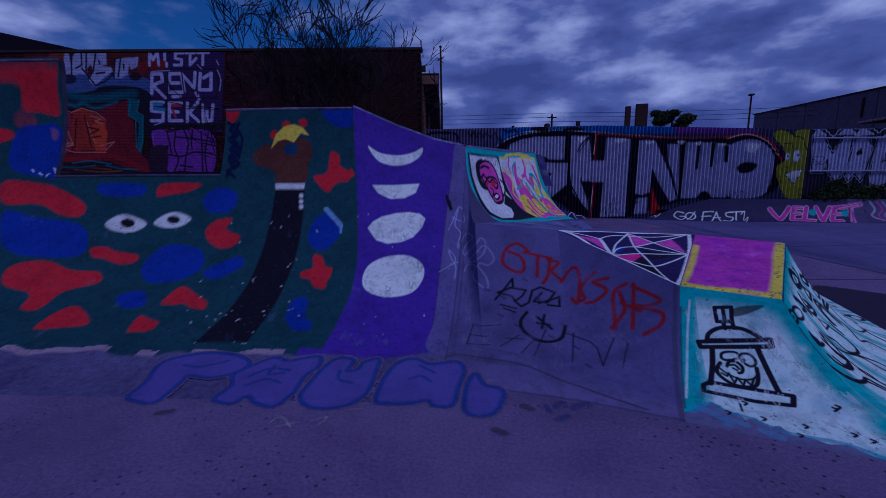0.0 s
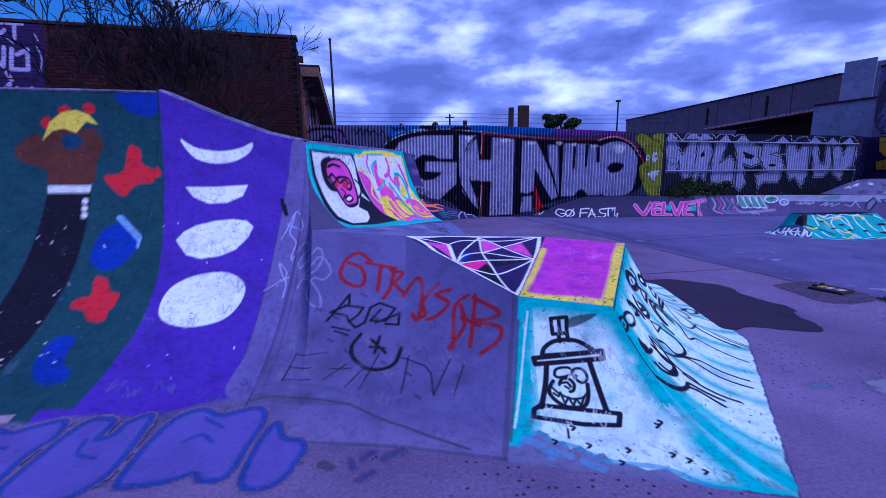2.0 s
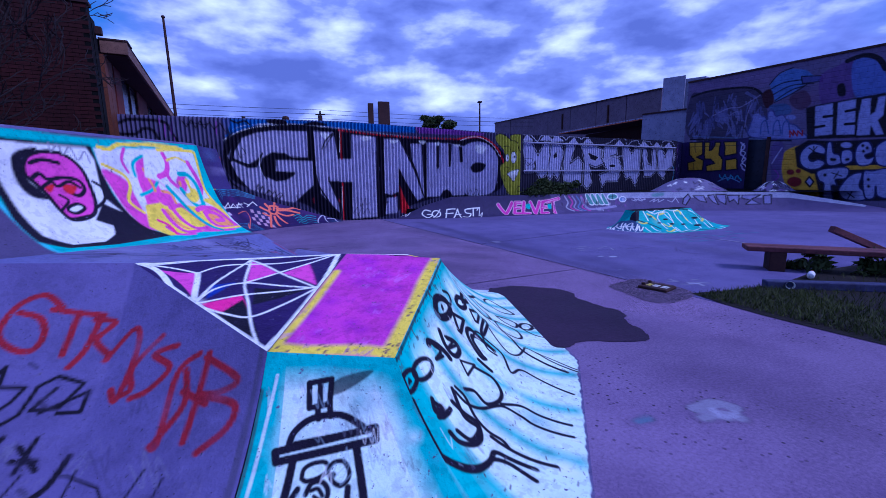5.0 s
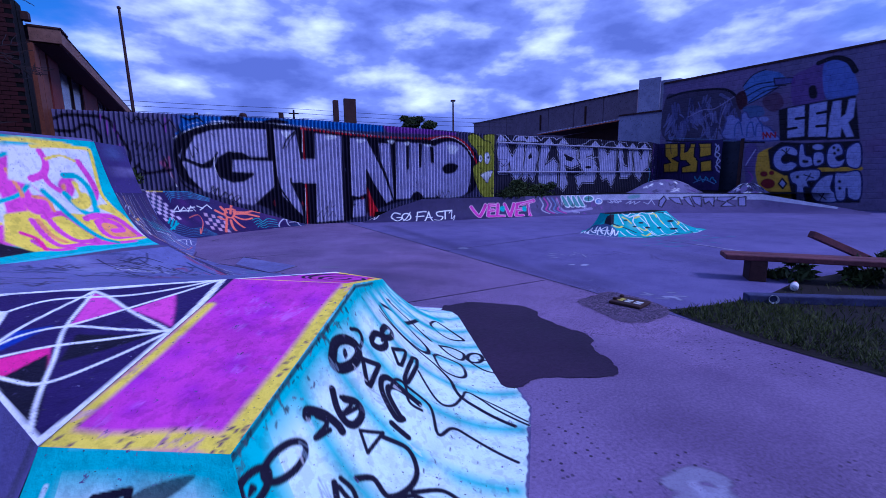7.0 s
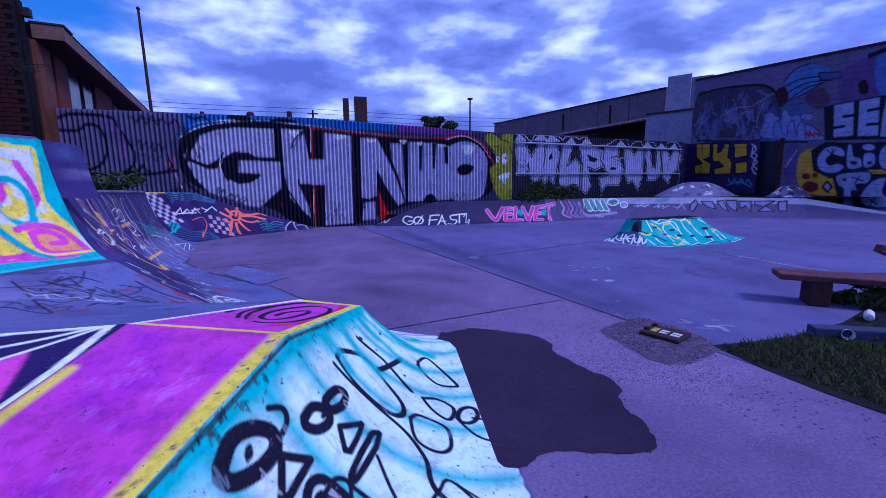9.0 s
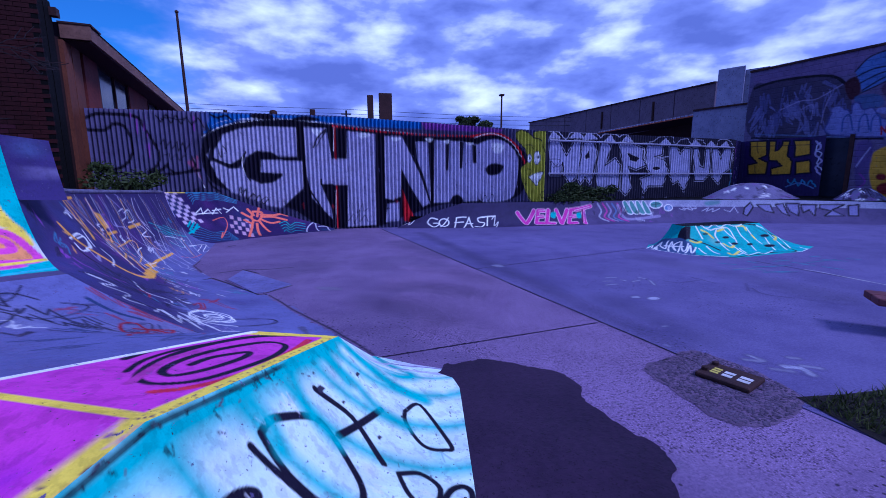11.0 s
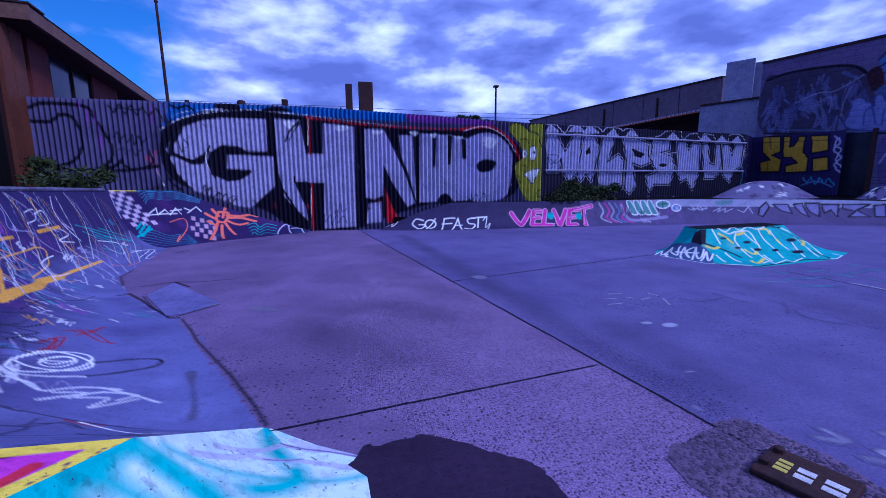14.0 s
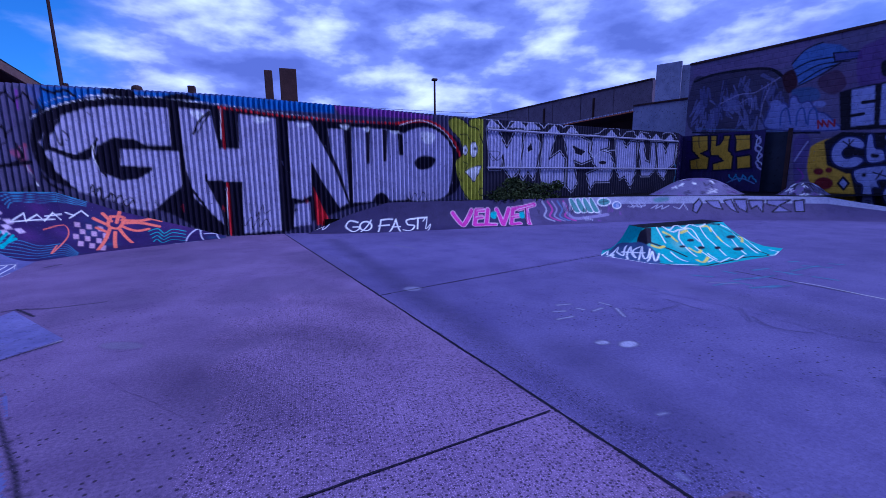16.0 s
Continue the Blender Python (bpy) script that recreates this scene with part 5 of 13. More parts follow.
ART.line([(0.724, 0.180), (0.733, 0.232), (0.761, 0.276)], .05, PINK)
ART.line([(0.886, 0.110), (0.908, 0.192), (0.914, 0.270), (0.894, 0.327)], .06, PINK)
ART.line([(0.751, 0.102), (0.816, 0.082), (0.870, 0.106)], .025, YELLOW)
ART.fill([(0.764, 0.244), (0.795, 0.195), (0.833, 0.191), (0.834, 0.244), (0.802, 0.317), (0.775, 0.296)], PINK)
ART.fill([(0.776, 0.244), (0.793, 0.238), (0.788, 0.276), (0.776, 0.270)], ORANGEPAINT)
ART.line([(0.801, 0.189), (0.854, 0.193), (0.887, 0.263), (0.881, 0.372), (0.869, 0.440), (0.831, 0.442), (0.801, 0.368), (0.780, 0.299)], .055, TURQUOISE)
ART.fill([(0.825, 0.225), (0.848, 0.231), (0.846, 0.286), (0.871, 0.298), (0.868, 0.371), (0.830, 0.412), (0.801, 0.386), (0.793, 0.335), (0.829, 0.314)], YELLOW)
ART.fill([(0.887, 0.388), (0.946, 0.375), (0.971, 0.461), (0.926, 0.442)], YELLOW)
ART.line([(0.669, 0.453), (0.734, 0.433), (0.778, 0.535), (0.811, 0.686), (0.742, 0.707), (0.702, 0.602), (0.679, 0.467)], .05, PINK)
ART.line([(0.627, 0.477), (0.649, 0.654), (0.677, 0.750), (0.741, 0.748)], .05, PINK)
ART.line([(0.645, 0.479), (0.666, 0.625), (0.692, 0.693)], .04, ORANGEPAINT)
ART.fill([(0.613, 0.331), (0.654, 0.313), (0.696, 0.308), (0.714, 0.392), (0.672, 0.434), (0.636, 0.419)], PINK)
ART.line([(0.661, 0.313), (0.704, 0.335), (0.712, 0.410)], .03, ORANGEPAINT)
ART.fill([(0.833, 0.468), (0.912, 0.458), (0.974, 0.524), (0.986, 0.706), (0.919, 0.733), (0.855, 0.695), (0.827, 0.586)], ORANGEPAINT, smooth=False)
ART.line([(0.814, 0.484), (0.867, 0.461), (0.945, 0.500), (0.980, 0.710), (0.914, 0.721), (0.859, 0.681), (0.845, 0.547), (0.875, 0.503), (0.923, 0.542), (0.930, 0.608), (0.893, 0.614)], .055, PINK)
ART.line([(0.831, 0.505), (0.831, 0.634), (0.870, 0.731), (0.994, 0.725)], .03, YELLOW)
ART.line([(0.701, 0.282), (0.729, 0.352), (0.742, 0.394), (0.784, 0.540), (0.825, 0.691), (0.862, 0.762)], .05, TURQUOISE)
ART.line([(0.601, 0.661), (0.636, 0.786), (0.700, 0.795)], .04, PINK)
ART.line([(0.579, 0.572), (0.615, 0.643), (0.620, 0.776)], .035, HOTPINK)
# ---- marks on the low slope and the side bank ----
LOW.all(PERI, 0.75)
for k in range(30):
    LOW.spray((rng.uniform(0, 1), rng.uniform(0, 1)), rng.uniform(0.12, 0.45), ((0.10, 0.09, 0.2), (0.34, 0.34, 0.5), (0.16, 0.13, 0.28))[k % 3], 0.5)
LOW.scribble(rng, 40, (INK, INK, DARKBLUE), 0.45, 0.016, (0.1, 0.8), (0.05, 0.6), 0.9, 0.4)
LOW.scribble(rng, 34, (INK, DARKBLUE, INK, OXBLOOD, SNOW), 0.5, 0.012, (0.35, 1.0), (0.05, 0.95), 0.8, 1.2)
LOW.scribble(rng, 12, (INK, DARKBLUE), 1.1, 0.014, (0.45, 1.0), (0.2, 0.8), 0.85, 1.4, 0.15)
LOW.scribble(rng, 8, (OXBLOOD,), 0.4, 0.016, (0.8, 1.0), (0.1, 0.5), 0.8)
LOW.line([(0.490, 0.767), (0.600, 0.618), (0.764, 0.441), (0.835, 0.440), (0.930, 0.376), (0.860, 0.372), (0.887, 0.311), (0.840, 0.319), (0.736, 0.442), (0.783, 0.441), (0.851, 0.382)], .022, OXBLOOD)
LOW.line([(0.936, 0.121), (0.921, 0.217), (0.939, 0.276)], .03, DARKBLUE)
LOW.line([(0.388, 0.413), (0.325, 0.597), (0.494, 0.318), (0.484, 0.420), (0.691, 0.222), (0.666, 0.156)], .014, INK)
LOW.line([(0.581, 0.105), (0.680, 0.108), (0.801, 0.057), (0.830, 0.111)], .014, INK)
LOW.line([(0.651, 0.048), (0.576, 0.205), (0.671, 0.181)], .014, INK)
LOW.line([(0.698, 0.183), (0.715, 0.262), (0.890, 0.176), (0.855, 0.139)], .012, INK)
LOW.line([(0.862, 0.028), (0.775, 0.101), (0.700, 0.133)], .012, INK)
LOW.line([(0.989, 0.592), (0.959, 0.675), (0.874, 0.847)], .018, SNOW)
SIDE.all(PERI, 0.75)
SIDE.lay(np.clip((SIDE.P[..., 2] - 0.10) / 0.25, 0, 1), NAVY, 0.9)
for k in range(46):
    SIDE.spray((rng.uniform(0.0, 0.75), rng.uniform(0.02, 0.5)), rng.uniform(0.12, 0.4), ((0.09, 0.03, 0.18), (0.02, 0.02, 0.09), (0.13, 0.03, 0.17), (0.05, 0.06, 0.22))[k % 4], 0.5)
SIDE.scribble(rng, 130, (LILAC, PURPLELINE, SNOW, INK, (0.35, 0.08, 0.45), WAVE, AMBER, SNOW), 0.45, 0.014, (0.02, 0.62), (0.03, 0.62), 0.8, 1.5, 0.35)
SIDE.scribble(rng, 26, (LILAC, SNOW, TURQUOISE), 0.4, 0.014, (0.28, 0.62), (0.3, 0.95), 0.75, 1.2, 0.4)
for k in range(26):
    SIDE.spray((rng.uniform(0.0, 0.6), rng.uniform(0.45, 0.95)), rng.uniform(0.12, 0.35), ((0.06, 0.05, 0.16), (0.26, 0.28, 0.55), (0.10, 0.08, 0.26))[k % 3], 0.55)
SIDE.scribble(rng, 14, (LILAC, INK, WAVE, SNOW), 0.3, 0.02, (0.5, 0.98), (0.03, 0.6), 0.8, 1.4, 0.5)
SIDE.line([(0.435, 0.039), (0.412, 0.139), (0.321, 0.268), (0.205, 0.356)], .04, AMBER)
SIDE.line([(0.736, 0.049), (0.738, 0.202), (0.748, 0.425), (0.751, 0.648)], .025, AMBER)
SIDE.line([(0.116, 0.174), (0.169, 0.172), (0.157, 0.228), (0.115, 0.232), (0.116, 0.196)], .02, SNOW)
SIDE.line([(0.787, 0.045), (0.778, 0.171), (0.795, 0.401)], .018, SNOW)
SIDE.line([(0.573, 0.041), (0.573, 0.126), (0.550, 0.303), (0.389, 0.361), (0.204, 0.427)], .035, AMBER)
SIDE.line([(0.218, 0.330), (0.573, 0.360), (0.689, 0.371), (0.652, 0.500), (0.491, 0.528)], .02, AMBER)
SIDE.line([(0.343, 0.038), (0.319, 0.111), (0.211, 0.199)], .03, AMBER)
SIDE.line([(0.125, 0.117), (0.134, 0.193), (0.146, 0.263), (0.147, 0.355), (0.162, 0.411), (0.198, 0.441)], .05, AMBER)
SIDE.line([(0.192, 0.425), (0.344, 0.472), (0.608, 0.619)], .10, AMBER)
SIDE.line([(0.608, 0.619), (0.720, 0.664), (0.775, 0.675)], .05, AMBER)
SIDE.fill([(0.574, 0.110), (0.600, 0.130), (0.606, 0.222), (0.570, 0.223)], AMBER, smooth=False)
SIDE.line([(0.561, 0.259), (0.629, 0.262)], .04, AMBER)
SIDE.line([(0.712, 0.260), (0.767, 0.253)], .05, AMBER)
SIDE.line([(0.240, 0.012), (0.310, 0.022), (0.295, 0.077), (0.252, 0.132), (0.201, 0.208)], .03, AMBER)
SIDE.line([(0.323, 0.037), (0.479, 0.029)], .03, AMBER)
SIDE.line([(0.332, 0.245), (0.477, 0.256), (0.561, 0.330), (0.576, 0.484)], .02, ORANGEPAINT)
SIDE.line([(0.573, 0.041), (0.574, 0.110), (0.590, 0.199), (0.588, 0.320), (0.577, 0.505)], .014, LILAC)
SIDE.line([(0.646, 0.022), (0.657, 0.121), (0.642, 0.212), (0.696, 0.251), (0.702, 0.328), (0.721, 0.466), (0.774, 0.612)], .014, LILAC)
SIDE.line([(0.691, 0.022), (0.721, 0.114), (0.732, 0.223), (0.758, 0.285)], .014, LILAC)
SIDE.line([(0.522, 0.039), (0.528, 0.135), (0.463, 0.256)], .014, LILAC)
SIDE.line([(0.718, 0.006), (0.748, 0.080), (0.761, 0.235)], .014, LILAC)
SIDE.line([(0.141, 0.184), (0.175, 0.186), (0.151, 0.225), (0.132, 0.228)], .014, SNOW)
SIDE.line([(0.200, 0.159), (0.181, 0.200), (0.169, 0.234)], .012, SNOW)
SIDE.line([(0.180, 0.252), (0.168, 0.308), (0.133, 0.332)], .012, SNOW)
SIDE.line([(0.599, 0.490), (0.582, 0.586), (0.668, 0.649)], .012, SNOW)
SIDE.line([(0.785, 0.231), (0.799, 0.309)], .012, SNOW)
SIDE.line([(0.708, 0.130), (0.730, 0.116), (0.725, 0.176), (0.701, 0.197)], .012, SNOW)
SIDE.line([(0.197, 0.092), (0.239, 0.085), (0.209, 0.111)], .012, SNOW)
SIDE.line([(0.814, 0.260), (0.892, 0.390), (0.964, 0.598)], .016, TURQUOISE)
SIDE.line([(0.822, 0.323), (0.875, 0.521), (0.873, 0.702), (0.833, 0.537)], .016, TURQUOISE)
SIDE.line([(0.881, 0.326), (0.960, 0.511), (0.944, 0.681)], .016, TURQUOISE)
SIDE.line([(0.888, 0.737), (0.952, 0.835), (0.867, 0.879)], .014, SNOW)
SIDE.line([(0.065, 0.240), (0.068, 0.333), (0.086, 0.396)], .016, PURPLELINE)
SIDE.line([(0.028, 0.309), (0.055, 0.347), (0.070, 0.422), (0.118, 0.489)], .014, INK)
SIDE.line([(0.105, 0.191), (0.104, 0.284), (0.101, 0.367)], .02, INK)
SIDE.line([(0.161, 0.464), (0.193, 0.521), (0.145, 0.524)], .012, INK)
SIDE.line([(0.075, 0.580), (0.108, 0.615), (0.115, 0.673), (0.103, 0.717), (0.082, 0.688), (0.069, 0.624), (0.072, 0.582)], .02, SNOW)
SIDE.line([(0.087, 0.620), (0.105, 0.653), (0.105, 0.678), (0.085, 0.647), (0.085, 0.625)], .016, SNOW)
SIDE.line([(0.108, 0.723), (0.131, 0.801), (0.135, 0.864), (0.119, 0.855), (0.098, 0.784), (0.076, 0.718)], .018, INK)
SIDE.line([(0.182, 0.633), (0.185, 0.672), (0.226, 0.716)], .018, OXBLOOD)
SIDE.line([(0.190, 0.653), (0.169, 0.709), (0.170, 0.754)], .018, OXBLOOD)
SIDE.line([(0.115, 0.623), (0.132, 0.633), (0.155, 0.630), (0.141, 0.607)], .018, OXBLOOD)
SIDE.line([(0.136, 0.498), (0.149, 0.538), (0.176, 0.567)], .016, INK)
SIDE.line([(0.119, 0.514), (0.127, 0.545), (0.147, 0.575), (0.141, 0.533)], .016, INK)
SIDE.line([(0.108, 0.537), (0.132, 0.566), (0.131, 0.607), (0.143, 0.626)], .016, INK)
SIDE.line([(0.087, 0.545), (0.095, 0.572), (0.094, 0.642)], .016, INK)
SIDE.line([(0.194, 0.489), (0.266, 0.509), (0.352, 0.583), (0.497, 0.810)], .012, INK)
SIDE.line([(0.697, 0.458), (0.621, 0.483), (0.596, 0.602)], .016, SNOW)
SIDE.line([(0.765, 0.267), (0.776, 0.326), (0.742, 0.356), (0.774, 0.399)], .016, SNOW)
SIDE.line([(0.728, 0.144), (0.749, 0.130), (0.749, 0.213), (0.721, 0.222)], .016, SNOW)
SIDE.line([(0.845, 0.329), (0.902, 0.466), (0.955, 0.576), (0.877, 0.422)], .02, TURQUOISE)
SIDE.line([(0.852, 0.383), (0.899, 0.557), (0.907, 0.803)], .02, TURQUOISE)
SIDE.line([(0.844, 0.448), (0.899, 0.557), (0.859, 0.711), (0.846, 0.514)], .016, SNOW)
SIDE.line([(0.896, 0.717), (0.963, 0.885), (0.860, 0.953), (0.891, 1.066)], .016, SNOW)
SIDE.line([(0.779, 0.780), (0.785, 0.907), (0.829, 0.958)], .018, CORAL)
SIDE.line([(0.460, 0.983), (0.398, 0.952), (0.347, 0.962), (0.326, 0.982), (0.337, 1.155)], .035, INK)
SIDE.line([(0.504, 0.922), (0.507, 1.000), (0.474, 1.000), (0.447, 0.992)], .03, INK)
SIDE.fill([(0.103, 0.910), (0.107, 0.937), (0.074, 0.921), (0.036, 0.912), (0.017, 0.902), (0.016, 0.888), (0.041, 0.903), (0.074, 0.912)], DARKGREY, alpha=0.7)
BACK.all(NAVY, 0.95)
for k in range(16):
    BACK.spray((rng.uniform(0, 1), rng.uniform(0, 1)), rng.uniform(0.2, 0.5), ((0.10, 0.03, 0.16), (0.02, 0.04, 0.13), (0.03, 0.09, 0.18))[k % 3], 0.6)
BACK.fill([(-0.053, 0.007), (-0.029, 0.004), (-0.017, 0.035), (-0.041, 0.040)], CHECK, smooth=False, alpha=0.85)
BACK.fill([(-0.001, -0.002), (0.022, -0.006), (0.036, 0.026), (0.011, 0.032)], CHECK, smooth=False, alpha=0.85)
BACK.fill([(0.051, -0.012), (0.076, -0.016), (0.090, 0.017), (0.064, 0.023)], CHECK, smooth=False, alpha=0.85)
BACK.fill([(-0.014, 0.036), (0.009, 0.033), (0.022, 0.067), (-0.003, 0.072)], CHECK, smooth=False, alpha=0.85)
BACK.fill([(0.038, 0.028), (0.063, 0.025), (0.077, 0.059), (0.050, 0.064)], CHECK, smooth=False, alpha=0.85)
BACK.fill([(-0.028, 0.076), (-0.004, 0.073), (0.008, 0.108), (-0.017, 0.113)], CHECK, smooth=False, alpha=0.85)
BACK.fill([(0.024, 0.068), (0.049, 0.066), (0.062, 0.101), (0.036, 0.106)], CHECK, smooth=False, alpha=0.85)
BACK.fill([(0.079, 0.060), (0.105, 0.058), (0.119, 0.094), (0.092, 0.099)], CHECK, smooth=False, alpha=0.85)
BACK.fill([(0.010, 0.110), (0.035, 0.108), (0.046, 0.145), (0.020, 0.150)], CHECK, smooth=False, alpha=0.85)
BACK.fill([(0.064, 0.103), (0.090, 0.101), (0.104, 0.139), (0.076, 0.144)], CHECK, smooth=False, alpha=0.85)
BACK.fill([(-0.005, 0.153), (0.019, 0.152), (0.030, 0.191), (0.004, 0.195)], CHECK, smooth=False, alpha=0.85)
BACK.fill([(0.049, 0.147), (0.075, 0.146), (0.087, 0.186), (0.060, 0.191)], CHECK, smooth=False, alpha=0.85)
BACK.fill([(0.106, 0.141), (0.133, 0.140), (0.147, 0.181), (0.118, 0.186)], CHECK, smooth=False, alpha=0.85)
BACK.fill([(0.032, 0.193), (0.058, 0.192), (0.069, 0.235), (0.042, 0.239)], CHECK, smooth=False, alpha=0.85)
BACK.fill([(0.089, 0.188), (0.117, 0.188), (0.129, 0.231), (0.100, 0.235)], CHECK, smooth=False, alpha=0.85)
BACK.fill([(0.015, 0.241), (0.040, 0.241), (0.050, 0.286), (0.022, 0.289)], CHECK, smooth=False, alpha=0.85)
BACK.fill([(0.071, 0.237), (0.098, 0.237), (0.109, 0.284), (0.080, 0.287)], CHECK, smooth=False, alpha=0.85)
BACK.fill([(0.131, 0.234), (0.160, 0.234), (0.172, 0.281), (0.142, 0.285)], CHECK, smooth=False, alpha=0.85)
BACK.fill([(0.052, 0.288), (0.079, 0.289), (0.088, 0.339), (0.059, 0.341)], CHECK, smooth=False, alpha=0.85)
BACK.fill([(0.112, 0.286), (0.140, 0.287), (0.150, 0.338), (0.120, 0.341)], CHECK, smooth=False, alpha=0.85)
BACK.fill([(0.031, 0.342), (0.057, 0.343), (0.064, 0.397), (0.035, 0.399)], CHECK, smooth=False, alpha=0.85)
BACK.fill([(0.090, 0.341), (0.118, 0.343), (0.126, 0.398), (0.096, 0.400)], CHECK, smooth=False, alpha=0.85)
BACK.fill([(0.153, 0.341), (0.183, 0.342), (0.192, 0.399), (0.160, 0.401)], CHECK, smooth=False, alpha=0.85)
BACK.line([(0.145, -0.014), (0.234, -0.036), (0.346, -0.012), (0.455, -0.028), (0.536, -0.042)], 0.014, WAVE)
BACK.line([(0.067, 0.428), (0.141, 0.495), (0.201, 0.611), (0.327, 0.648), (0.321, 0.896)], 0.014, WAVE)
BACK.line([(0.151, 0.014), (0.229, -0.013), (0.342, 0.009), (0.452, -0.006), (0.533, -0.022)], 0.014, WAVE)
BACK.line([(0.054, 0.467), (0.126, 0.539), (0.185, 0.652), (0.313, 0.685), (0.307, 0.923)], 0.014, WAVE)
BACK.line([(0.158, 0.042), (0.225, 0.010), (0.337, 0.030), (0.449, 0.015), (0.531, -0.001)], 0.014, WAVE)
BACK.line([(0.039, 0.508), (0.108, 0.587), (0.167, 0.696), (0.297, 0.725), (0.290, 0.955)], 0.014, WAVE)
BACK.line([(0.164, 0.072), (0.220, 0.033), (0.333, 0.052), (0.446, 0.037), (0.528, 0.020)], 0.014, WAVE)
BACK.line([(0.022, 0.551), (0.087, 0.638), (0.145, 0.745), (0.279, 0.769), (0.268, 0.994)], 0.014, WAVE)
BACK.line([(0.170, 0.103), (0.215, 0.057), (0.328, 0.073), (0.443, 0.060), (0.525, 0.040)], 0.014, WAVE)
BACK.line([(0.003, 0.598), (0.061, 0.695), (0.118, 0.801), (0.257, 0.817), (0.241, 1.040)], 0.014, WAVE)
BACK.line([(0.175, 0.136), (0.210, 0.081), (0.323, 0.096), (0.440, 0.082), (0.522, 0.061)], 0.014, WAVE)
BACK.line([(-0.020, 0.649), (0.029, 0.761), (0.082, 0.869), (0.229, 0.874), (0.209, 1.091)], 0.014, WAVE)
BACK.line([(0.169, 0.251), (0.230, 0.190), (0.221, 0.272), (0.284, 0.212), (0.304, 0.285), (0.363, 0.204), (0.387, 0.289)], 0.022, SNOW, smooth=False)
BACK.line([(0.422, 0.200), (0.454, 0.220), (0.430, 0.262), (0.493, 0.139), (0.511, 0.197)], 0.022, SNOW, smooth=False)
BACK.line([(0.155, 0.262), (0.358, 0.275)], 0.022, SNOW, smooth=False)
BACK.line([(0.317, 0.233), (0.403, 0.226)], 0.022, SNOW, smooth=False)
BACK.line([(0.044, 0.431), (0.094, 0.356)], 0.04, TURQUOISE)
BACK.line([(0.039, 0.496), (0.114, 0.380)], 0.04, TURQUOISE)
BACK.line([(0.038, 0.558), (0.131, 0.414)], 0.04, TURQUOISE)
BACK.line([(-0.007, 0.566), (0.131, 0.457)], 0.04, TURQUOISE)
BACK.fill([(0.440, 0.308), (0.462, 0.309), (0.453, 0.381), (0.432, 0.382)], PINKWHITE, smooth=False, alpha=0.8)
BACK.fill([(0.409, 0.490), (0.428, 0.499), (0.416, 0.585), (0.390, 0.572)], PINKWHITE, smooth=False, alpha=0.8)
BACK.fill([(0.447, 0.406), (0.467, 0.412), (0.456, 0.494), (0.435, 0.491)], PINKWHITE, smooth=False, alpha=0.8)
BACK.fill([(0.408, 0.616), (0.426, 0.632), (0.406, 0.739), (0.377, 0.716)], PINKWHITE, smooth=False, alpha=0.8)
BACK.fill([(0.485, 0.322), (0.506, 0.324), (0.496, 0.403), (0.474, 0.404)], PINKWHITE, smooth=False, alpha=0.8)
BACK.fill([(0.449, 0.523), (0.468, 0.535), (0.452, 0.633), (0.433, 0.624)], PINKWHITE, smooth=False, alpha=0.8)
BACK.fill([(0.489, 0.431), (0.509, 0.439), (0.496, 0.531), (0.475, 0.527)], PINKWHITE, smooth=False, alpha=0.8)
BACK.fill([(0.443, 0.669), (0.461, 0.690), (0.435, 0.819), (0.418, 0.799)], PINKWHITE, smooth=False, alpha=0.8)
BACK.fill([(0.529, 0.338), (0.550, 0.341), (0.538, 0.430), (0.517, 0.430)], PINKWHITE, smooth=False, alpha=0.8)
BACK.fill([(0.488, 0.564), (0.507, 0.580), (0.487, 0.694), (0.468, 0.681)], PINKWHITE, smooth=False, alpha=0.8)
BACK.fill([(0.531, 0.462), (0.551, 0.472), (0.535, 0.578), (0.514, 0.571)], PINKWHITE, smooth=False, alpha=0.8)
BACK.fill([(0.476, 0.736), (0.492, 0.764), (0.455, 0.934), (0.441, 0.901)], PINKWHITE, smooth=False, alpha=0.8)
BACK.line([(0.581, 0.115), (0.602, 0.219)], 0.06, CORAL)
BACK.line([(0.665, 0.012), (0.623, 0.231)], 0.06, CORAL)
BACK.line([(0.655, 0.165), (0.722, 0.103), (0.790, -0.087)], 0.06, CORAL)
BACK.line([(0.658, 0.219), (0.718, 0.158), (0.773, 0.178)], 0.06, CORAL)
BACK.line([(0.636, 0.287), (0.682, 0.367), (0.730, 0.290)], 0.06, CORAL)
BACK.line([(0.573, 0.290), (0.530, 0.219)], 0.06, CORAL)
BACK.line([(0.577, 0.357), (0.514, 0.616), (0.437, 0.880)], 0.06, CORAL)
BACK.line([(0.617, 0.336), (0.613, 0.571), (0.609, 0.720)], 0.06, CORAL)
BACK.line([(0.611, 0.137), (0.669, 0.110), (0.617, 0.336), (0.576, 0.315), (0.611, 0.137)], 0.06, CORAL)
BACK.line([(0.520, 0.368), (0.555, 0.440)], 0.06, CORAL)
BACK.line([(0.587, 0.429), (0.511, 0.865)], 0.06, CORAL)
BACK.line([(0.275, 0.387), (0.390, 0.360), (0.368, 0.530), (0.191, 0.799), (0.277, 0.643)], 0.02, CORAL)
BACK.line([(0.723, 0.358), (0.764, 0.254), (0.774, 0.389), (0.817, 0.205), (0.858, 0.220)], 0.018, TURQUOISE)
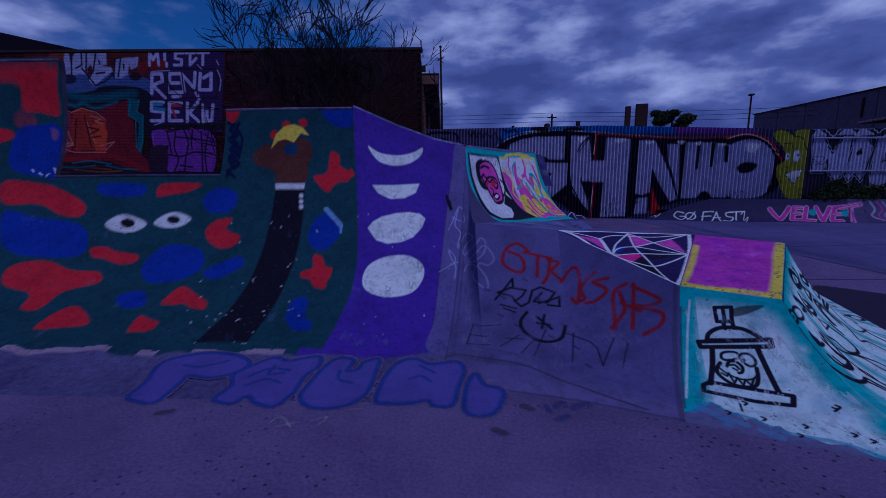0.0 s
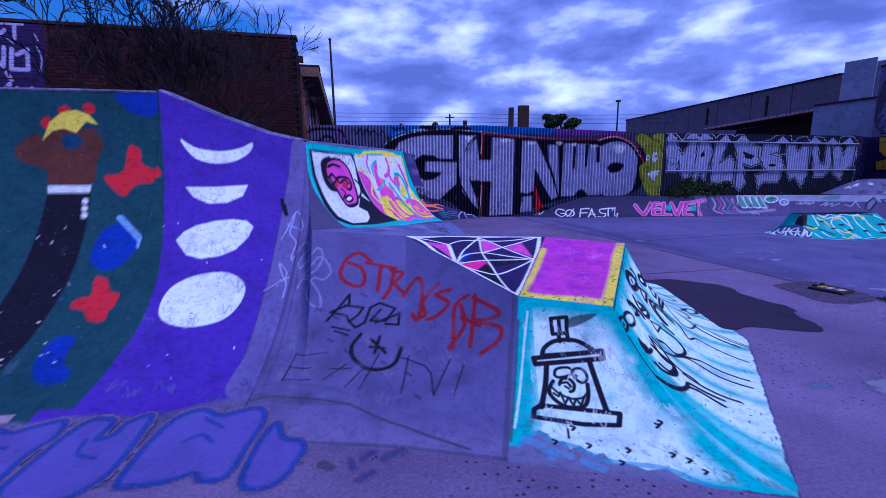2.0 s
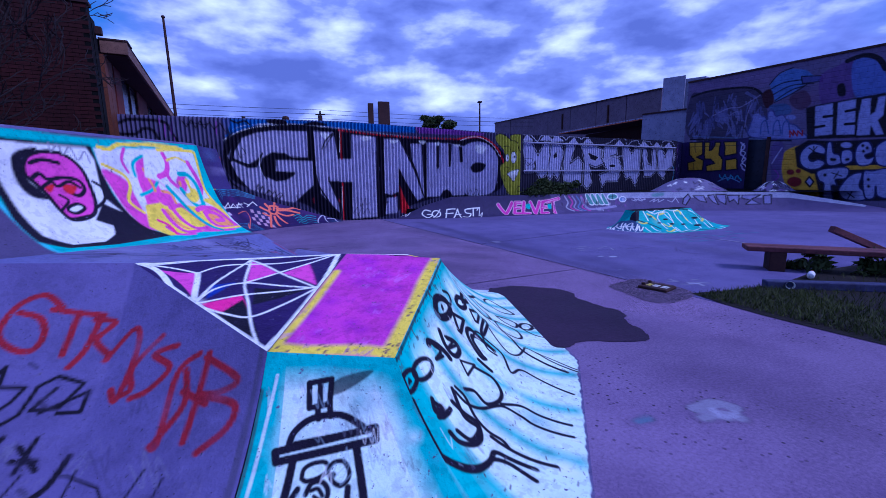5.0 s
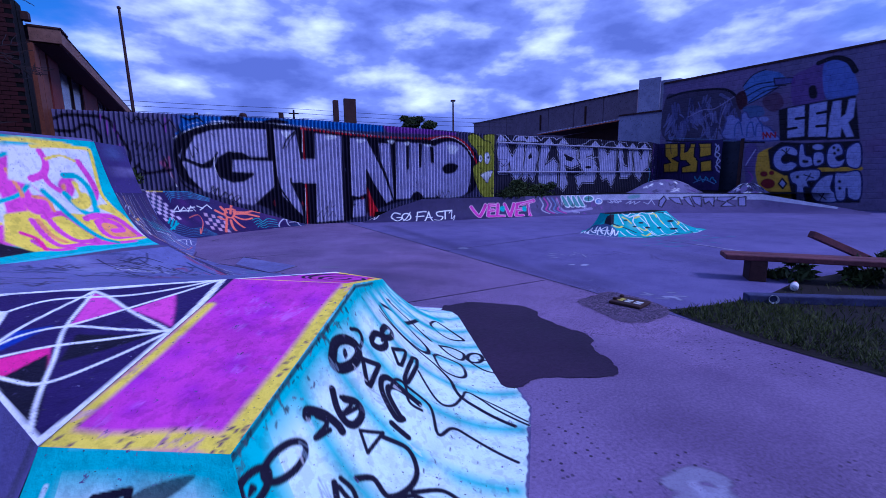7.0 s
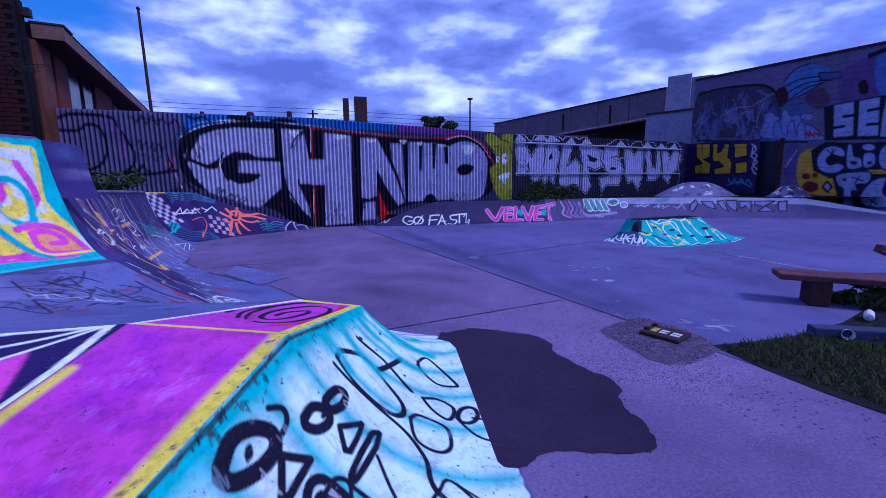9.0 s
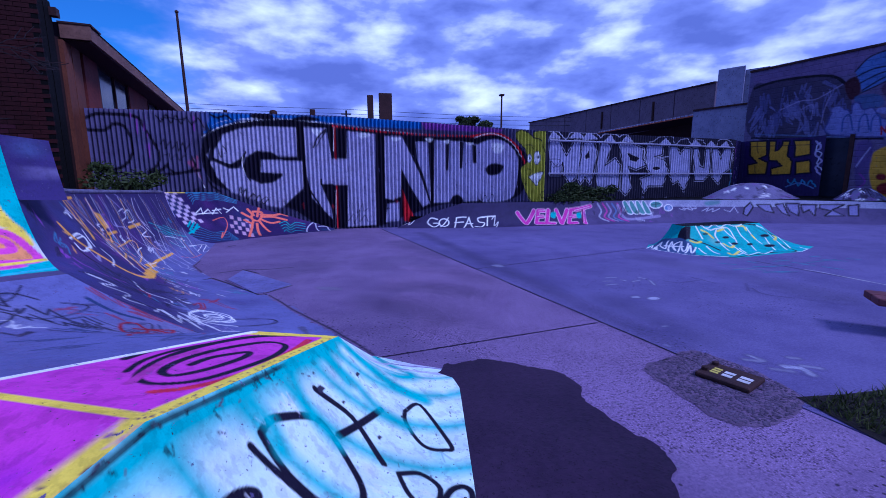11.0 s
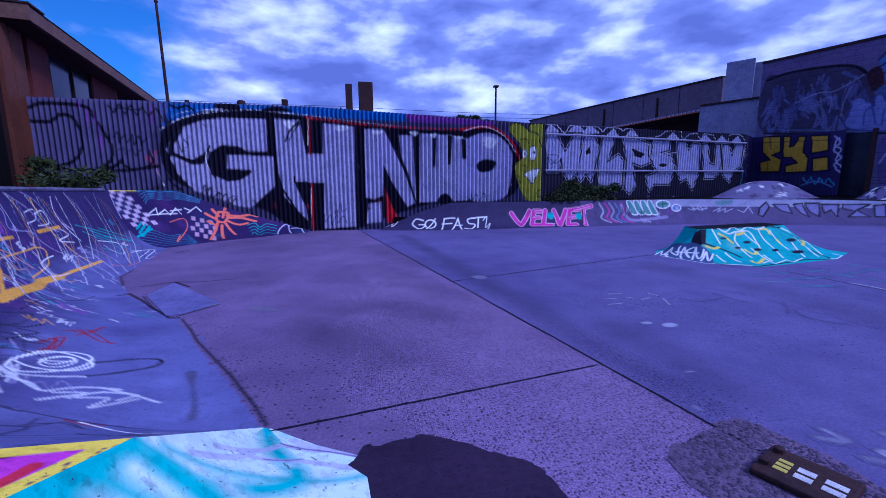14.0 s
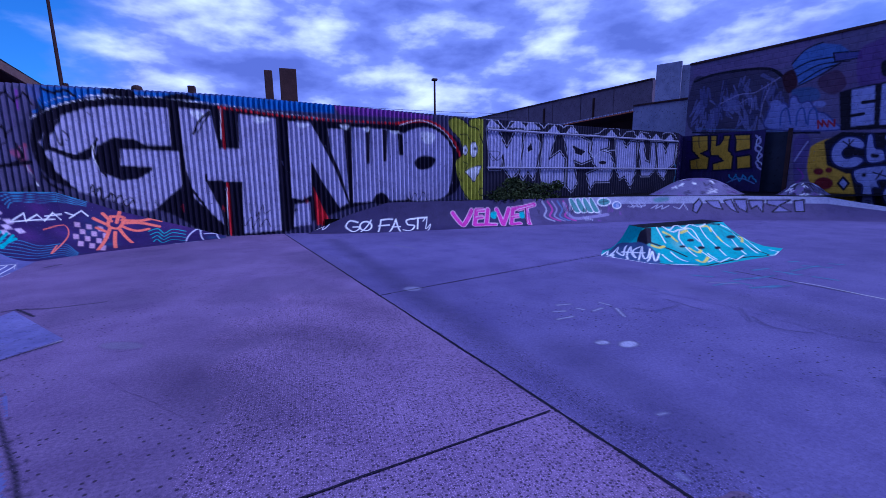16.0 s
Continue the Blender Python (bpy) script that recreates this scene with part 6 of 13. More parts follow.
BACK.line([(0.719, 0.463), (0.754, 0.367), (0.762, 0.512), (0.807, 0.343), (0.849, 0.379)], 0.018, TURQUOISE)
BACK.line([(0.711, 0.585), (0.741, 0.491), (0.746, 0.649), (0.794, 0.497), (0.837, 0.558)], 0.018, TURQUOISE)
BACK.line([(0.697, 0.731), (0.724, 0.630), (0.722, 0.813), (0.776, 0.674), (0.816, 0.775)], 0.018, TURQUOISE)
BACK.line([(0.816, 0.852), (0.919, -0.150), (0.895, 0.833)], 0.03, SNOWBLUE, smooth=False)
BACK.line([(0.922, 0.237), (0.969, -0.020), (0.967, 1.150)], 0.03, SNOWBLUE, smooth=False)
BACK.line([(0.731, 1.150), (0.858, 1.150)], 0.03, SNOWBLUE, smooth=False)
BACK.line([(0.011, -0.011), (0.070, -0.030), (0.146, -0.020)], 0.04, YELLOW)
BACK.line([(-0.141, 0.070), (-0.150, 0.156), (-0.150, 0.260)], 0.025, LILAC)
BACK.line([(-0.129, 0.071), (-0.147, 0.157), (-0.150, 0.263)], 0.025, INK)
BACK.line([(-0.117, 0.071), (-0.136, 0.158), (-0.150, 0.266)], 0.025, POWDER)
BACK.line([(-0.104, 0.072), (-0.126, 0.159), (-0.150, 0.270)], 0.025, LILAC)
BACK.line([(-0.092, 0.073), (-0.115, 0.161), (-0.150, 0.273)], 0.025, INK)
BACK.line([(-0.080, 0.073), (-0.104, 0.162), (-0.137, 0.275)], 0.025, POWDER)
BACK.line([(-0.067, 0.074), (-0.094, 0.163), (-0.123, 0.279)], 0.025, LILAC)
# ---- the fence ----
FENCE.all(OLDIRON, 0.75)
FENCE.fill([(0.236, 0.007), (0.349, 0.003), (0.470, 0.005), (0.695, -0.004), (0.696, 0.069), (0.557, 0.079), (0.512, 0.071), (0.389, 0.035), (0.312, 0.063), (0.252, 0.158)], SKYBLUE, smooth=False)
FENCE.fill([(0.695, -0.000), (0.813, 0.002), (0.893, 0.017), (0.882, 0.048), (0.813, 0.058), (0.704, 0.070)], PURPLELINE, smooth=False)
FENCE.fill([(0.237, 0.257), (0.266, 0.133), (0.312, 0.070), (0.389, 0.039), (0.452, 0.054), (0.512, 0.083), (0.604, 0.104), (0.724, 0.125), (0.813, 0.095), (0.865, 0.054), (0.919, 0.135), (0.951, 0.276), (0.949, 0.576), (0.929, 0.707), (0.879, 0.762), (0.807, 0.772), (0.739, 0.791), (0.652, 0.903), (0.589, 0.992), (0.493, 0.992), (0.449, 0.933), (0.408, 0.819), (0.330, 0.709), (0.271, 0.631), (0.242, 0.516)], INK)
FENCE.fill([(0.205, 0.406), (0.227, 0.357), (0.227, 0.499), (0.235, 0.593), (0.219, 0.488)], RED, smooth=False)
FENCE.fill([(0.244, 0.349), (0.258, 0.258), (0.279, 0.179), (0.309, 0.132), (0.350, 0.105), (0.424, 0.106), (0.423, 0.356), (0.385, 0.354), (0.370, 0.316), (0.341, 0.310), (0.319, 0.364), (0.311, 0.451), (0.321, 0.538), (0.346, 0.590), (0.370, 0.579), (0.391, 0.523), (0.391, 0.500), (0.347, 0.490), (0.349, 0.383), (0.433, 0.393), (0.432, 0.632), (0.415, 0.689), (0.385, 0.800), (0.359, 0.781), (0.330, 0.728), (0.286, 0.661), (0.261, 0.534)], SILVER, smooth=False)
FENCE.fill([(0.254, 0.258), (0.280, 0.178), (0.260, 0.307), (0.255, 0.368), (0.286, 0.430), (0.307, 0.378), (0.323, 0.319), (0.315, 0.363), (0.305, 0.458), (0.285, 0.459), (0.255, 0.396), (0.245, 0.418)], INK, smooth=False)
FENCE.fill([(0.440, 0.104), (0.487, 0.107), (0.495, 0.372), (0.528, 0.368), (0.530, 0.123), (0.592, 0.136), (0.590, 0.507), (0.589, 0.973), (0.523, 0.982), (0.528, 0.603), (0.470, 0.602), (0.490, 0.813), (0.492, 0.912), (0.450, 0.720), (0.441, 0.515)], SILVER, smooth=False)
FENCE.fill([(0.612, 0.147), (0.651, 0.146), (0.646, 0.704), (0.628, 0.739), (0.610, 0.721)], SILVER, smooth=False)
FENCE.fill([(0.651, 0.146), (0.663, 0.242), (0.691, 0.489), (0.714, 0.771), (0.697, 0.806), (0.667, 0.598), (0.647, 0.425)], SILVER, smooth=False)
FENCE.fill([(0.682, 0.184), (0.711, 0.180), (0.716, 0.752), (0.700, 0.506), (0.686, 0.366)], SILVER, smooth=False)
FENCE.fill([(0.615, 0.774), (0.643, 0.758), (0.643, 0.938), (0.610, 0.949)], SILVER, smooth=False)
FENCE.fill([(0.650, 0.634), (0.666, 0.814), (0.685, 0.964), (0.652, 0.939)], RED, smooth=False)
FENCE.fill([(0.726, 0.162), (0.789, 0.158), (0.827, 0.181), (0.832, 0.749), (0.723, 0.767)], SILVER, smooth=False)
FENCE.fill([(0.753, 0.159), (0.762, 0.156), (0.758, 0.450), (0.753, 0.450)], INK, smooth=False)
FENCE.fill([(0.786, 0.158), (0.796, 0.164), (0.791, 0.423), (0.786, 0.423)], INK, smooth=False)
FENCE.fill([(0.764, 0.774), (0.767, 0.712), (0.780, 0.684), (0.791, 0.718), (0.796, 0.782)], INK)
FENCE.fill([(0.817, 0.249), (0.851, 0.136), (0.893, 0.133), (0.926, 0.262), (0.929, 0.475), (0.917, 0.707), (0.869, 0.761), (0.833, 0.729), (0.822, 0.534)], SILVER)
FENCE.fill([(0.849, 0.419), (0.866, 0.363), (0.893, 0.384), (0.883, 0.464), (0.858, 0.482)], INK)
FENCE.fill([(0.815, 0.179), (0.825, 0.191), (0.826, 0.366), (0.817, 0.367)], INK, smooth=False)
FENCE.line([(0.505, 0.084), (0.504, 0.364)], .07, RED, smooth=False)
FENCE.line([(0.503, 0.616), (0.502, 0.990)], .06, RED, smooth=False)
FENCE.line([(0.238, 0.205), (0.272, 0.124), (0.319, 0.072), (0.398, 0.040), (0.452, 0.054), (0.512, 0.071), (0.604, 0.096), (0.704, 0.113)], .03, SNOW)
FENCE.line([(0.500, 0.088), (0.604, 0.113), (0.704, 0.117), (0.812, 0.104)], .06, RED, smooth=False)
FENCE.line([(0.812, 0.104), (0.882, 0.067), (0.929, 0.192), (0.951, 0.394)], .07, RED)
FENCE.line([(0.821, 0.115), (0.865, 0.063), (0.911, 0.138), (0.937, 0.281)], .025, SNOW)
FENCE.line([(0.220, 0.384), (0.226, 0.516), (0.235, 0.615)], .03, SNOW)
FENCE.fill([(0.455, 0.126), (0.468, 0.115), (0.477, 0.143), (0.467, 0.177)], SNOW, alpha=0.8)
FENCE.fill([(0.554, 0.139), (0.575, 0.133), (0.582, 0.154), (0.560, 0.179)], SNOW, alpha=0.8)
FENCE.fill([(0.627, 0.159), (0.650, 0.158), (0.642, 0.186), (0.630, 0.187)], SNOW, alpha=0.8)
FENCE.fill([(0.703, 0.152), (0.722, 0.148), (0.715, 0.185)], SNOW, alpha=0.8)
FENCE.fill([(0.746, 0.166), (0.762, 0.152), (0.756, 0.191)], SNOW, alpha=0.8)
FENCE.fill([(0.798, 0.170), (0.818, 0.165), (0.812, 0.193)], SNOW, alpha=0.8)
FENCE.fill([(0.864, 0.159), (0.893, 0.172), (0.886, 0.252), (0.869, 0.247)], SNOW, alpha=0.8)
FENCE.line([(0.465, 0.264), (0.476, 0.186), (0.489, 0.127)], .03, INK)
FENCE.line([(0.296, 0.680), (0.313, 0.644), (0.314, 0.719), (0.331, 0.683), (0.337, 0.747), (0.355, 0.703), (0.360, 0.773)], .02, INK)
FENCE.line([(0.527, 0.768), (0.546, 0.761)], .018, INK)
FENCE.line([(0.537, 0.760), (0.536, 0.835)], .018, INK)
FENCE.line([(0.549, 0.769), (0.551, 0.837), (0.559, 0.770), (0.561, 0.838), (0.571, 0.814)], .018, INK)
FENCE.line([(0.526, 0.863), (0.526, 0.926), (0.538, 0.866), (0.539, 0.939), (0.550, 0.871), (0.551, 0.939), (0.563, 0.882), (0.570, 0.943)], .02, INK)
FENCE.line([(0.838, 0.680), (0.841, 0.740), (0.849, 0.690), (0.856, 0.751), (0.866, 0.681), (0.874, 0.752)], .02, INK)
FENCE.fill([(0.922, 0.042), (0.936, 0.008), (0.955, 0.031), (0.969, 0.078), (0.968, 0.024), (0.987, -0.004), (1.014, -0.002), (1.018, 0.375), (1.017, 0.757), (0.970, 0.761), (0.951, 0.652), (0.936, 0.421), (0.953, 0.332), (0.947, 0.206), (0.927, 0.119)], PICKLE)
FENCE.line([(0.922, 0.042), (0.936, 0.008), (0.955, 0.031), (0.969, 0.078), (0.988, 0.101), (1.000, 0.242), (1.015, 0.327)], .03, INK)
FENCE.line([(0.968, 0.064), (0.969, 0.018), (0.987, 0.000), (1.017, -0.005)], .03, INK)
FENCE.line([(0.922, 0.042), (0.927, 0.119), (0.947, 0.206), (0.953, 0.332), (0.936, 0.421), (0.951, 0.652), (0.970, 0.761)], .03, INK)
FENCE.fill([(0.964, 0.294), (0.962, 0.328), (0.960, 0.341), (0.954, 0.330), (0.953, 0.297), (0.954, 0.264), (0.960, 0.248), (0.962, 0.262)], SNOW)
FENCE.fill([(0.987, 0.285), (0.985, 0.335), (0.978, 0.358), (0.971, 0.338), (0.970, 0.288), (0.971, 0.239), (0.978, 0.216), (0.985, 0.234)], SNOW)
FENCE.line([(0.964, 0.294), (0.962, 0.328), (0.960, 0.341), (0.954, 0.330), (0.953, 0.297), (0.954, 0.264), (0.960, 0.248), (0.962, 0.262)], .018, INK, closed=True)
FENCE.line([(0.987, 0.285), (0.985, 0.335), (0.978, 0.358), (0.971, 0.338), (0.970, 0.288), (0.971, 0.239), (0.978, 0.216), (0.985, 0.234)], .018, INK, closed=True)
FENCE.fill([(0.962, 0.295), (0.961, 0.305), (0.960, 0.309), (0.959, 0.304), (0.959, 0.294), (0.959, 0.284), (0.960, 0.280), (0.961, 0.285)], INK)
FENCE.fill([(0.985, 0.277), (0.984, 0.289), (0.980, 0.296), (0.979, 0.291), (0.978, 0.279), (0.979, 0.268), (0.980, 0.263), (0.984, 0.266)], INK)
FENCE.line([(0.947, 0.160), (0.962, 0.155), (0.969, 0.194)], .025, INK)
FENCE.line([(0.970, 0.223), (0.987, 0.218)], .025, INK)
FENCE.line([(0.954, 0.402), (0.964, 0.424), (0.960, 0.472)], .02, INK)
FENCE.fill([(0.960, 0.484), (0.995, 0.432), (0.986, 0.535), (0.979, 0.584), (0.968, 0.536)], SNOW, edge=INK, width=0.025)
FENCE.line([(0.970, 0.478), (0.971, 0.550)], .015, INK, smooth=False)
FENCE.line([(0.979, 0.463), (0.979, 0.574)], .015, INK, smooth=False)
FENCE.line([(0.987, 0.447), (0.986, 0.530)], .015, INK, smooth=False)
FENCE.line([(1.000, 0.683), (1.000, 0.708), (0.996, 0.716), (0.993, 0.706), (0.989, 0.681), (0.993, 0.657), (0.996, 0.647), (1.000, 0.658)], .02, INK, closed=True)
FENCE.line([(0.945, 0.509), (0.952, 0.580), (0.945, 0.556)], .02, INK)
FENCE.line([(0.272, 0.089), (0.251, 0.165), (0.237, 0.297), (0.237, 0.455), (0.246, 0.584), (0.263, 0.650)], .06, INK)
FENCE.line([(0.255, 0.374), (0.271, 0.406), (0.289, 0.429), (0.305, 0.412), (0.320, 0.322)], .05, INK)
FENCE.line([(0.316, 0.337), (0.313, 0.420), (0.317, 0.502), (0.326, 0.569)], .04, INK)
FENCE.line([(0.313, 0.362), (0.312, 0.437), (0.316, 0.519)], .02, SNOW)
FENCE.line([(0.458, 0.273), (0.467, 0.193), (0.485, 0.120), (0.480, 0.164)], .05, INK)
FENCE.line([(0.471, 0.555), (0.472, 0.600), (0.494, 0.601)], .06, INK)
FENCE.line([(0.440, 0.554), (0.443, 0.626), (0.466, 0.791), (0.476, 0.886)], .06, INK)
FENCE.line([(0.301, 0.652), (0.305, 0.619), (0.306, 0.687), (0.314, 0.637), (0.315, 0.722), (0.329, 0.671), (0.330, 0.732), (0.341, 0.690), (0.347, 0.759), (0.357, 0.726)], .035, INK)
FENCE.line([(0.254, 0.132), (0.281, 0.074), (0.337, 0.046), (0.360, 0.046)], .03, SNOW)
FENCE.line([(0.244, 0.166), (0.269, 0.100), (0.303, 0.062)], .06, SKYBLUE)
FENCE.line([(0.502, 0.647), (0.497, 0.986)], .02, SNOW, smooth=False)
FENCE.line([(0.503, 0.090), (0.500, 0.303)], .02, SNOW, smooth=False)
FENCE.fill([(0.339, 0.000), (0.372, -0.004), (0.378, 0.051), (0.337, 0.038)], INK)
FENCE.fill([(0.415, 0.043), (0.444, 0.008), (0.475, 0.038), (0.443, 0.054)], INK)
FENCE.scribble(rng, 40, (INK, PURPLELINE, INK, (0.1, 0.1, 0.24)), 0.6, 0.03, (0.0, 0.26), (0.05, 0.8), 0.8)
FENCE.scribble(rng, 60, (INK, (0.22, 0.20, 0.34), INK), 0.12, 0.014, (0.25, 0.93), (0.12, 0.85), 0.8, 1.57, 0.3)
FENCE.scribble(rng, 26, (INK, INK, OXBLOOD), 0.3, 0.02, (0.28, 0.9), (0.72, 0.97), 0.85)
# ---- the far fence ----
FENCE_R.all(INK, 0.92)
FENCE_R.lay((FENCE_R.U > 0.66).astype(float), NAVY, 0.9)
FENCE_R.fill([(0.009, 0.088), (0.034, 0.087), (0.046, 0.195), (0.055, 0.259), (0.065, 0.182), (0.075, 0.092), (0.094, 0.094), (0.093, 0.254), (0.089, 0.467), (0.068, 0.567), (0.050, 0.467), (0.046, 0.330), (0.040, 0.467), (0.015, 0.467)], INK, smooth=False, edge=SNOWBLUE, width=0.075)
FENCE_R.fill([(0.009, 0.088), (0.034, 0.087), (0.046, 0.195), (0.055, 0.259), (0.065, 0.182), (0.075, 0.092), (0.094, 0.094), (0.093, 0.254), (0.089, 0.467), (0.068, 0.567), (0.050, 0.467), (0.046, 0.330), (0.040, 0.467), (0.015, 0.467)], LETTERSILVER, smooth=False, edge=INK, width=0.04)
FENCE_R.fill([(0.101, 0.098), (0.130, 0.102), (0.139, 0.208), (0.132, 0.455), (0.124, 0.571), (0.109, 0.490), (0.097, 0.569), (0.087, 0.501), (0.095, 0.254)], INK, smooth=False, edge=SNOWBLUE, width=0.075)
FENCE_R.fill([(0.101, 0.098), (0.130, 0.102), (0.139, 0.208), (0.132, 0.455), (0.124, 0.571), (0.109, 0.490), (0.097, 0.569), (0.087, 0.501), (0.095, 0.254)], LETTERSILVER, smooth=False, edge=INK, width=0.04)
FENCE_R.fill([(0.148, 0.099), (0.180, 0.104), (0.173, 0.244), (0.165, 0.361), (0.194, 0.276), (0.211, 0.358), (0.210, 0.649), (0.188, 0.586), (0.147, 0.655), (0.142, 0.455)], INK, smooth=False, edge=SNOWBLUE, width=0.075)
FENCE_R.fill([(0.148, 0.099), (0.180, 0.104), (0.173, 0.244), (0.165, 0.361), (0.194, 0.276), (0.211, 0.358), (0.210, 0.649), (0.188, 0.586), (0.147, 0.655), (0.142, 0.455)], LETTERSILVER, smooth=False, edge=INK, width=0.04)
FENCE_R.fill([(0.204, 0.099), (0.243, 0.103), (0.281, 0.156), (0.281, 0.280), (0.293, 0.354), (0.261, 0.405), (0.236, 0.369), (0.248, 0.622), (0.232, 0.713), (0.218, 0.650), (0.218, 0.346)], INK, smooth=False, edge=SNOWBLUE, width=0.075)
FENCE_R.fill([(0.204, 0.099), (0.243, 0.103), (0.281, 0.156), (0.281, 0.280), (0.293, 0.354), (0.261, 0.405), (0.236, 0.369), (0.248, 0.622), (0.232, 0.713), (0.218, 0.650), (0.218, 0.346)], LETTERSILVER, smooth=False, edge=INK, width=0.04)
FENCE_R.fill([(0.294, 0.111), (0.345, 0.115), (0.344, 0.222), (0.319, 0.250), (0.352, 0.285), (0.367, 0.414), (0.353, 0.610), (0.305, 0.607), (0.291, 0.689), (0.277, 0.517), (0.313, 0.467), (0.297, 0.391), (0.289, 0.229)], INK, smooth=False, edge=SNOWBLUE, width=0.075)
FENCE_R.fill([(0.294, 0.111), (0.345, 0.115), (0.344, 0.222), (0.319, 0.250), (0.352, 0.285), (0.367, 0.414), (0.353, 0.610), (0.305, 0.607), (0.291, 0.689), (0.277, 0.517), (0.313, 0.467), (0.297, 0.391), (0.289, 0.229)], LETTERSILVER, smooth=False, edge=INK, width=0.04)
FENCE_R.fill([(0.368, 0.117), (0.392, 0.119), (0.407, 0.214), (0.422, 0.133), (0.444, 0.142), (0.448, 0.467), (0.431, 0.684), (0.406, 0.547), (0.390, 0.586), (0.375, 0.466)], INK, smooth=False, edge=SNOWBLUE, width=0.075)
FENCE_R.fill([(0.368, 0.117), (0.392, 0.119), (0.407, 0.214), (0.422, 0.133), (0.444, 0.142), (0.448, 0.467), (0.431, 0.684), (0.406, 0.547), (0.390, 0.586), (0.375, 0.466)], LETTERSILVER, smooth=False, edge=INK, width=0.04)
FENCE_R.fill([(0.453, 0.141), (0.471, 0.126), (0.483, 0.362), (0.500, 0.383), (0.500, 0.134), (0.516, 0.132), (0.524, 0.466), (0.500, 0.550), (0.469, 0.549)], INK, smooth=False, edge=SNOWBLUE, width=0.075)
FENCE_R.fill([(0.453, 0.141), (0.471, 0.126), (0.483, 0.362), (0.500, 0.383), (0.500, 0.134), (0.516, 0.132), (0.524, 0.466), (0.500, 0.550), (0.469, 0.549)], LETTERSILVER, smooth=False, edge=INK, width=0.04)
FENCE_R.fill([(0.525, 0.130), (0.547, 0.127), (0.563, 0.266), (0.572, 0.123), (0.603, 0.118), (0.601, 0.393), (0.572, 0.466), (0.562, 0.596), (0.534, 0.502)], INK, smooth=False, edge=SNOWBLUE, width=0.075)
FENCE_R.fill([(0.525, 0.130), (0.547, 0.127), (0.563, 0.266), (0.572, 0.123), (0.603, 0.118), (0.601, 0.393), (0.572, 0.466), (0.562, 0.596), (0.534, 0.502)], LETTERSILVER, smooth=False, edge=INK, width=0.04)
FENCE_R.fill([(0.106, 0.253), (0.116, 0.184), (0.120, 0.274), (0.108, 0.297)], INK, smooth=False, edge=SNOWBLUE, width=0.02)
FENCE_R.fill([(0.228, 0.201), (0.272, 0.268), (0.260, 0.319), (0.241, 0.302)], INK, smooth=False, edge=SNOWBLUE, width=0.02)
FENCE_R.fill([(0.062, 0.063), (0.081, -0.021), (0.102, 0.059)], LETTERSILVER, smooth=False, edge=SNOWBLUE, width=0.025)
FENCE_R.fill([(0.097, 0.077), (0.112, -0.014), (0.139, 0.061)], LETTERSILVER, smooth=False, edge=SNOWBLUE, width=0.025)
FENCE_R.fill([(0.159, 0.086), (0.177, 0.012), (0.190, 0.085)], LETTERSILVER, smooth=False, edge=SNOWBLUE, width=0.025)
FENCE_R.fill([(0.212, 0.080), (0.224, 0.018), (0.243, 0.079)], LETTERSILVER, smooth=False, edge=SNOWBLUE, width=0.025)
FENCE_R.fill([(0.008, 0.067), (0.018, 0.002), (0.037, 0.064)], LETTERSILVER, smooth=False, edge=SNOWBLUE, width=0.025)
FENCE_R.fill([(0.335, 0.090), (0.352, 0.024), (0.373, 0.096)], LETTERSILVER, smooth=False, edge=SNOWBLUE, width=0.025)
FENCE_R.fill([(0.438, 0.097), (0.460, 0.033), (0.485, 0.102)], LETTERSILVER, smooth=False, edge=SNOWBLUE, width=0.025)
FENCE_R.fill([(0.501, 0.100), (0.518, 0.035), (0.539, 0.100)], LETTERSILVER, smooth=False, edge=SNOWBLUE, width=0.025)
FENCE_R.fill([(0.554, 0.104), (0.577, 0.029), (0.595, 0.105)], LETTERSILVER, smooth=False, edge=SNOWBLUE, width=0.025)
FENCE_R.line([(0.007, -0.027), (0.031, -0.002), (0.052, 0.087), (0.070, -0.042), (0.100, -0.045), (0.109, -0.003), (0.125, -0.040), (0.148, 0.048), (0.165, -0.027), (0.184, -0.018), (0.203, 0.029), (0.222, -0.022), (0.258, 0.136), (0.284, 0.169), (0.284, 0.267), (0.299, 0.341)], 0.028, SNOWBLUE, smooth=False)
FENCE_R.line([(0.299, 0.341), (0.319, 0.263), (0.343, 0.260), (0.354, 0.337), (0.346, 0.467), (0.337, 0.544)], 0.028, SNOWBLUE)
FENCE_R.fill([(0.341, 0.389), (0.337, 0.408), (0.328, 0.415), (0.319, 0.408), (0.313, 0.390), (0.319, 0.372), (0.328, 0.364), (0.336, 0.371)], INK, edge=SNOWBLUE, width=0.02)
FENCE_R.line([(0.312, 0.327), (0.343, 0.260), (0.368, 0.245)], 0.024, SNOWBLUE)
FENCE_R.line([(0.275, 0.097), (0.312, 0.064), (0.329, 0.011), (0.375, -0.013), (0.383, 0.075)], 0.024, SNOWBLUE, smooth=False)
FENCE_R.line([(0.389, 0.093), (0.404, 0.031), (0.429, 0.013), (0.446, 0.103), (0.455, 0.015), (0.486, 0.028), (0.499, 0.093)], 0.022, SNOWBLUE, smooth=False)
FENCE_R.line([(0.540, 0.114), (0.549, 0.015), (0.588, 0.014), (0.611, 0.102), (0.650, 0.280)], 0.022, SNOWBLUE)
FENCE_R.line([(0.024, 0.180), (0.027, 0.295), (0.025, 0.424)], 0.016, INK, alpha=0.75)
FENCE_R.line([(0.065, 0.179), (0.069, 0.290), (0.069, 0.422)], 0.016, INK, alpha=0.75)
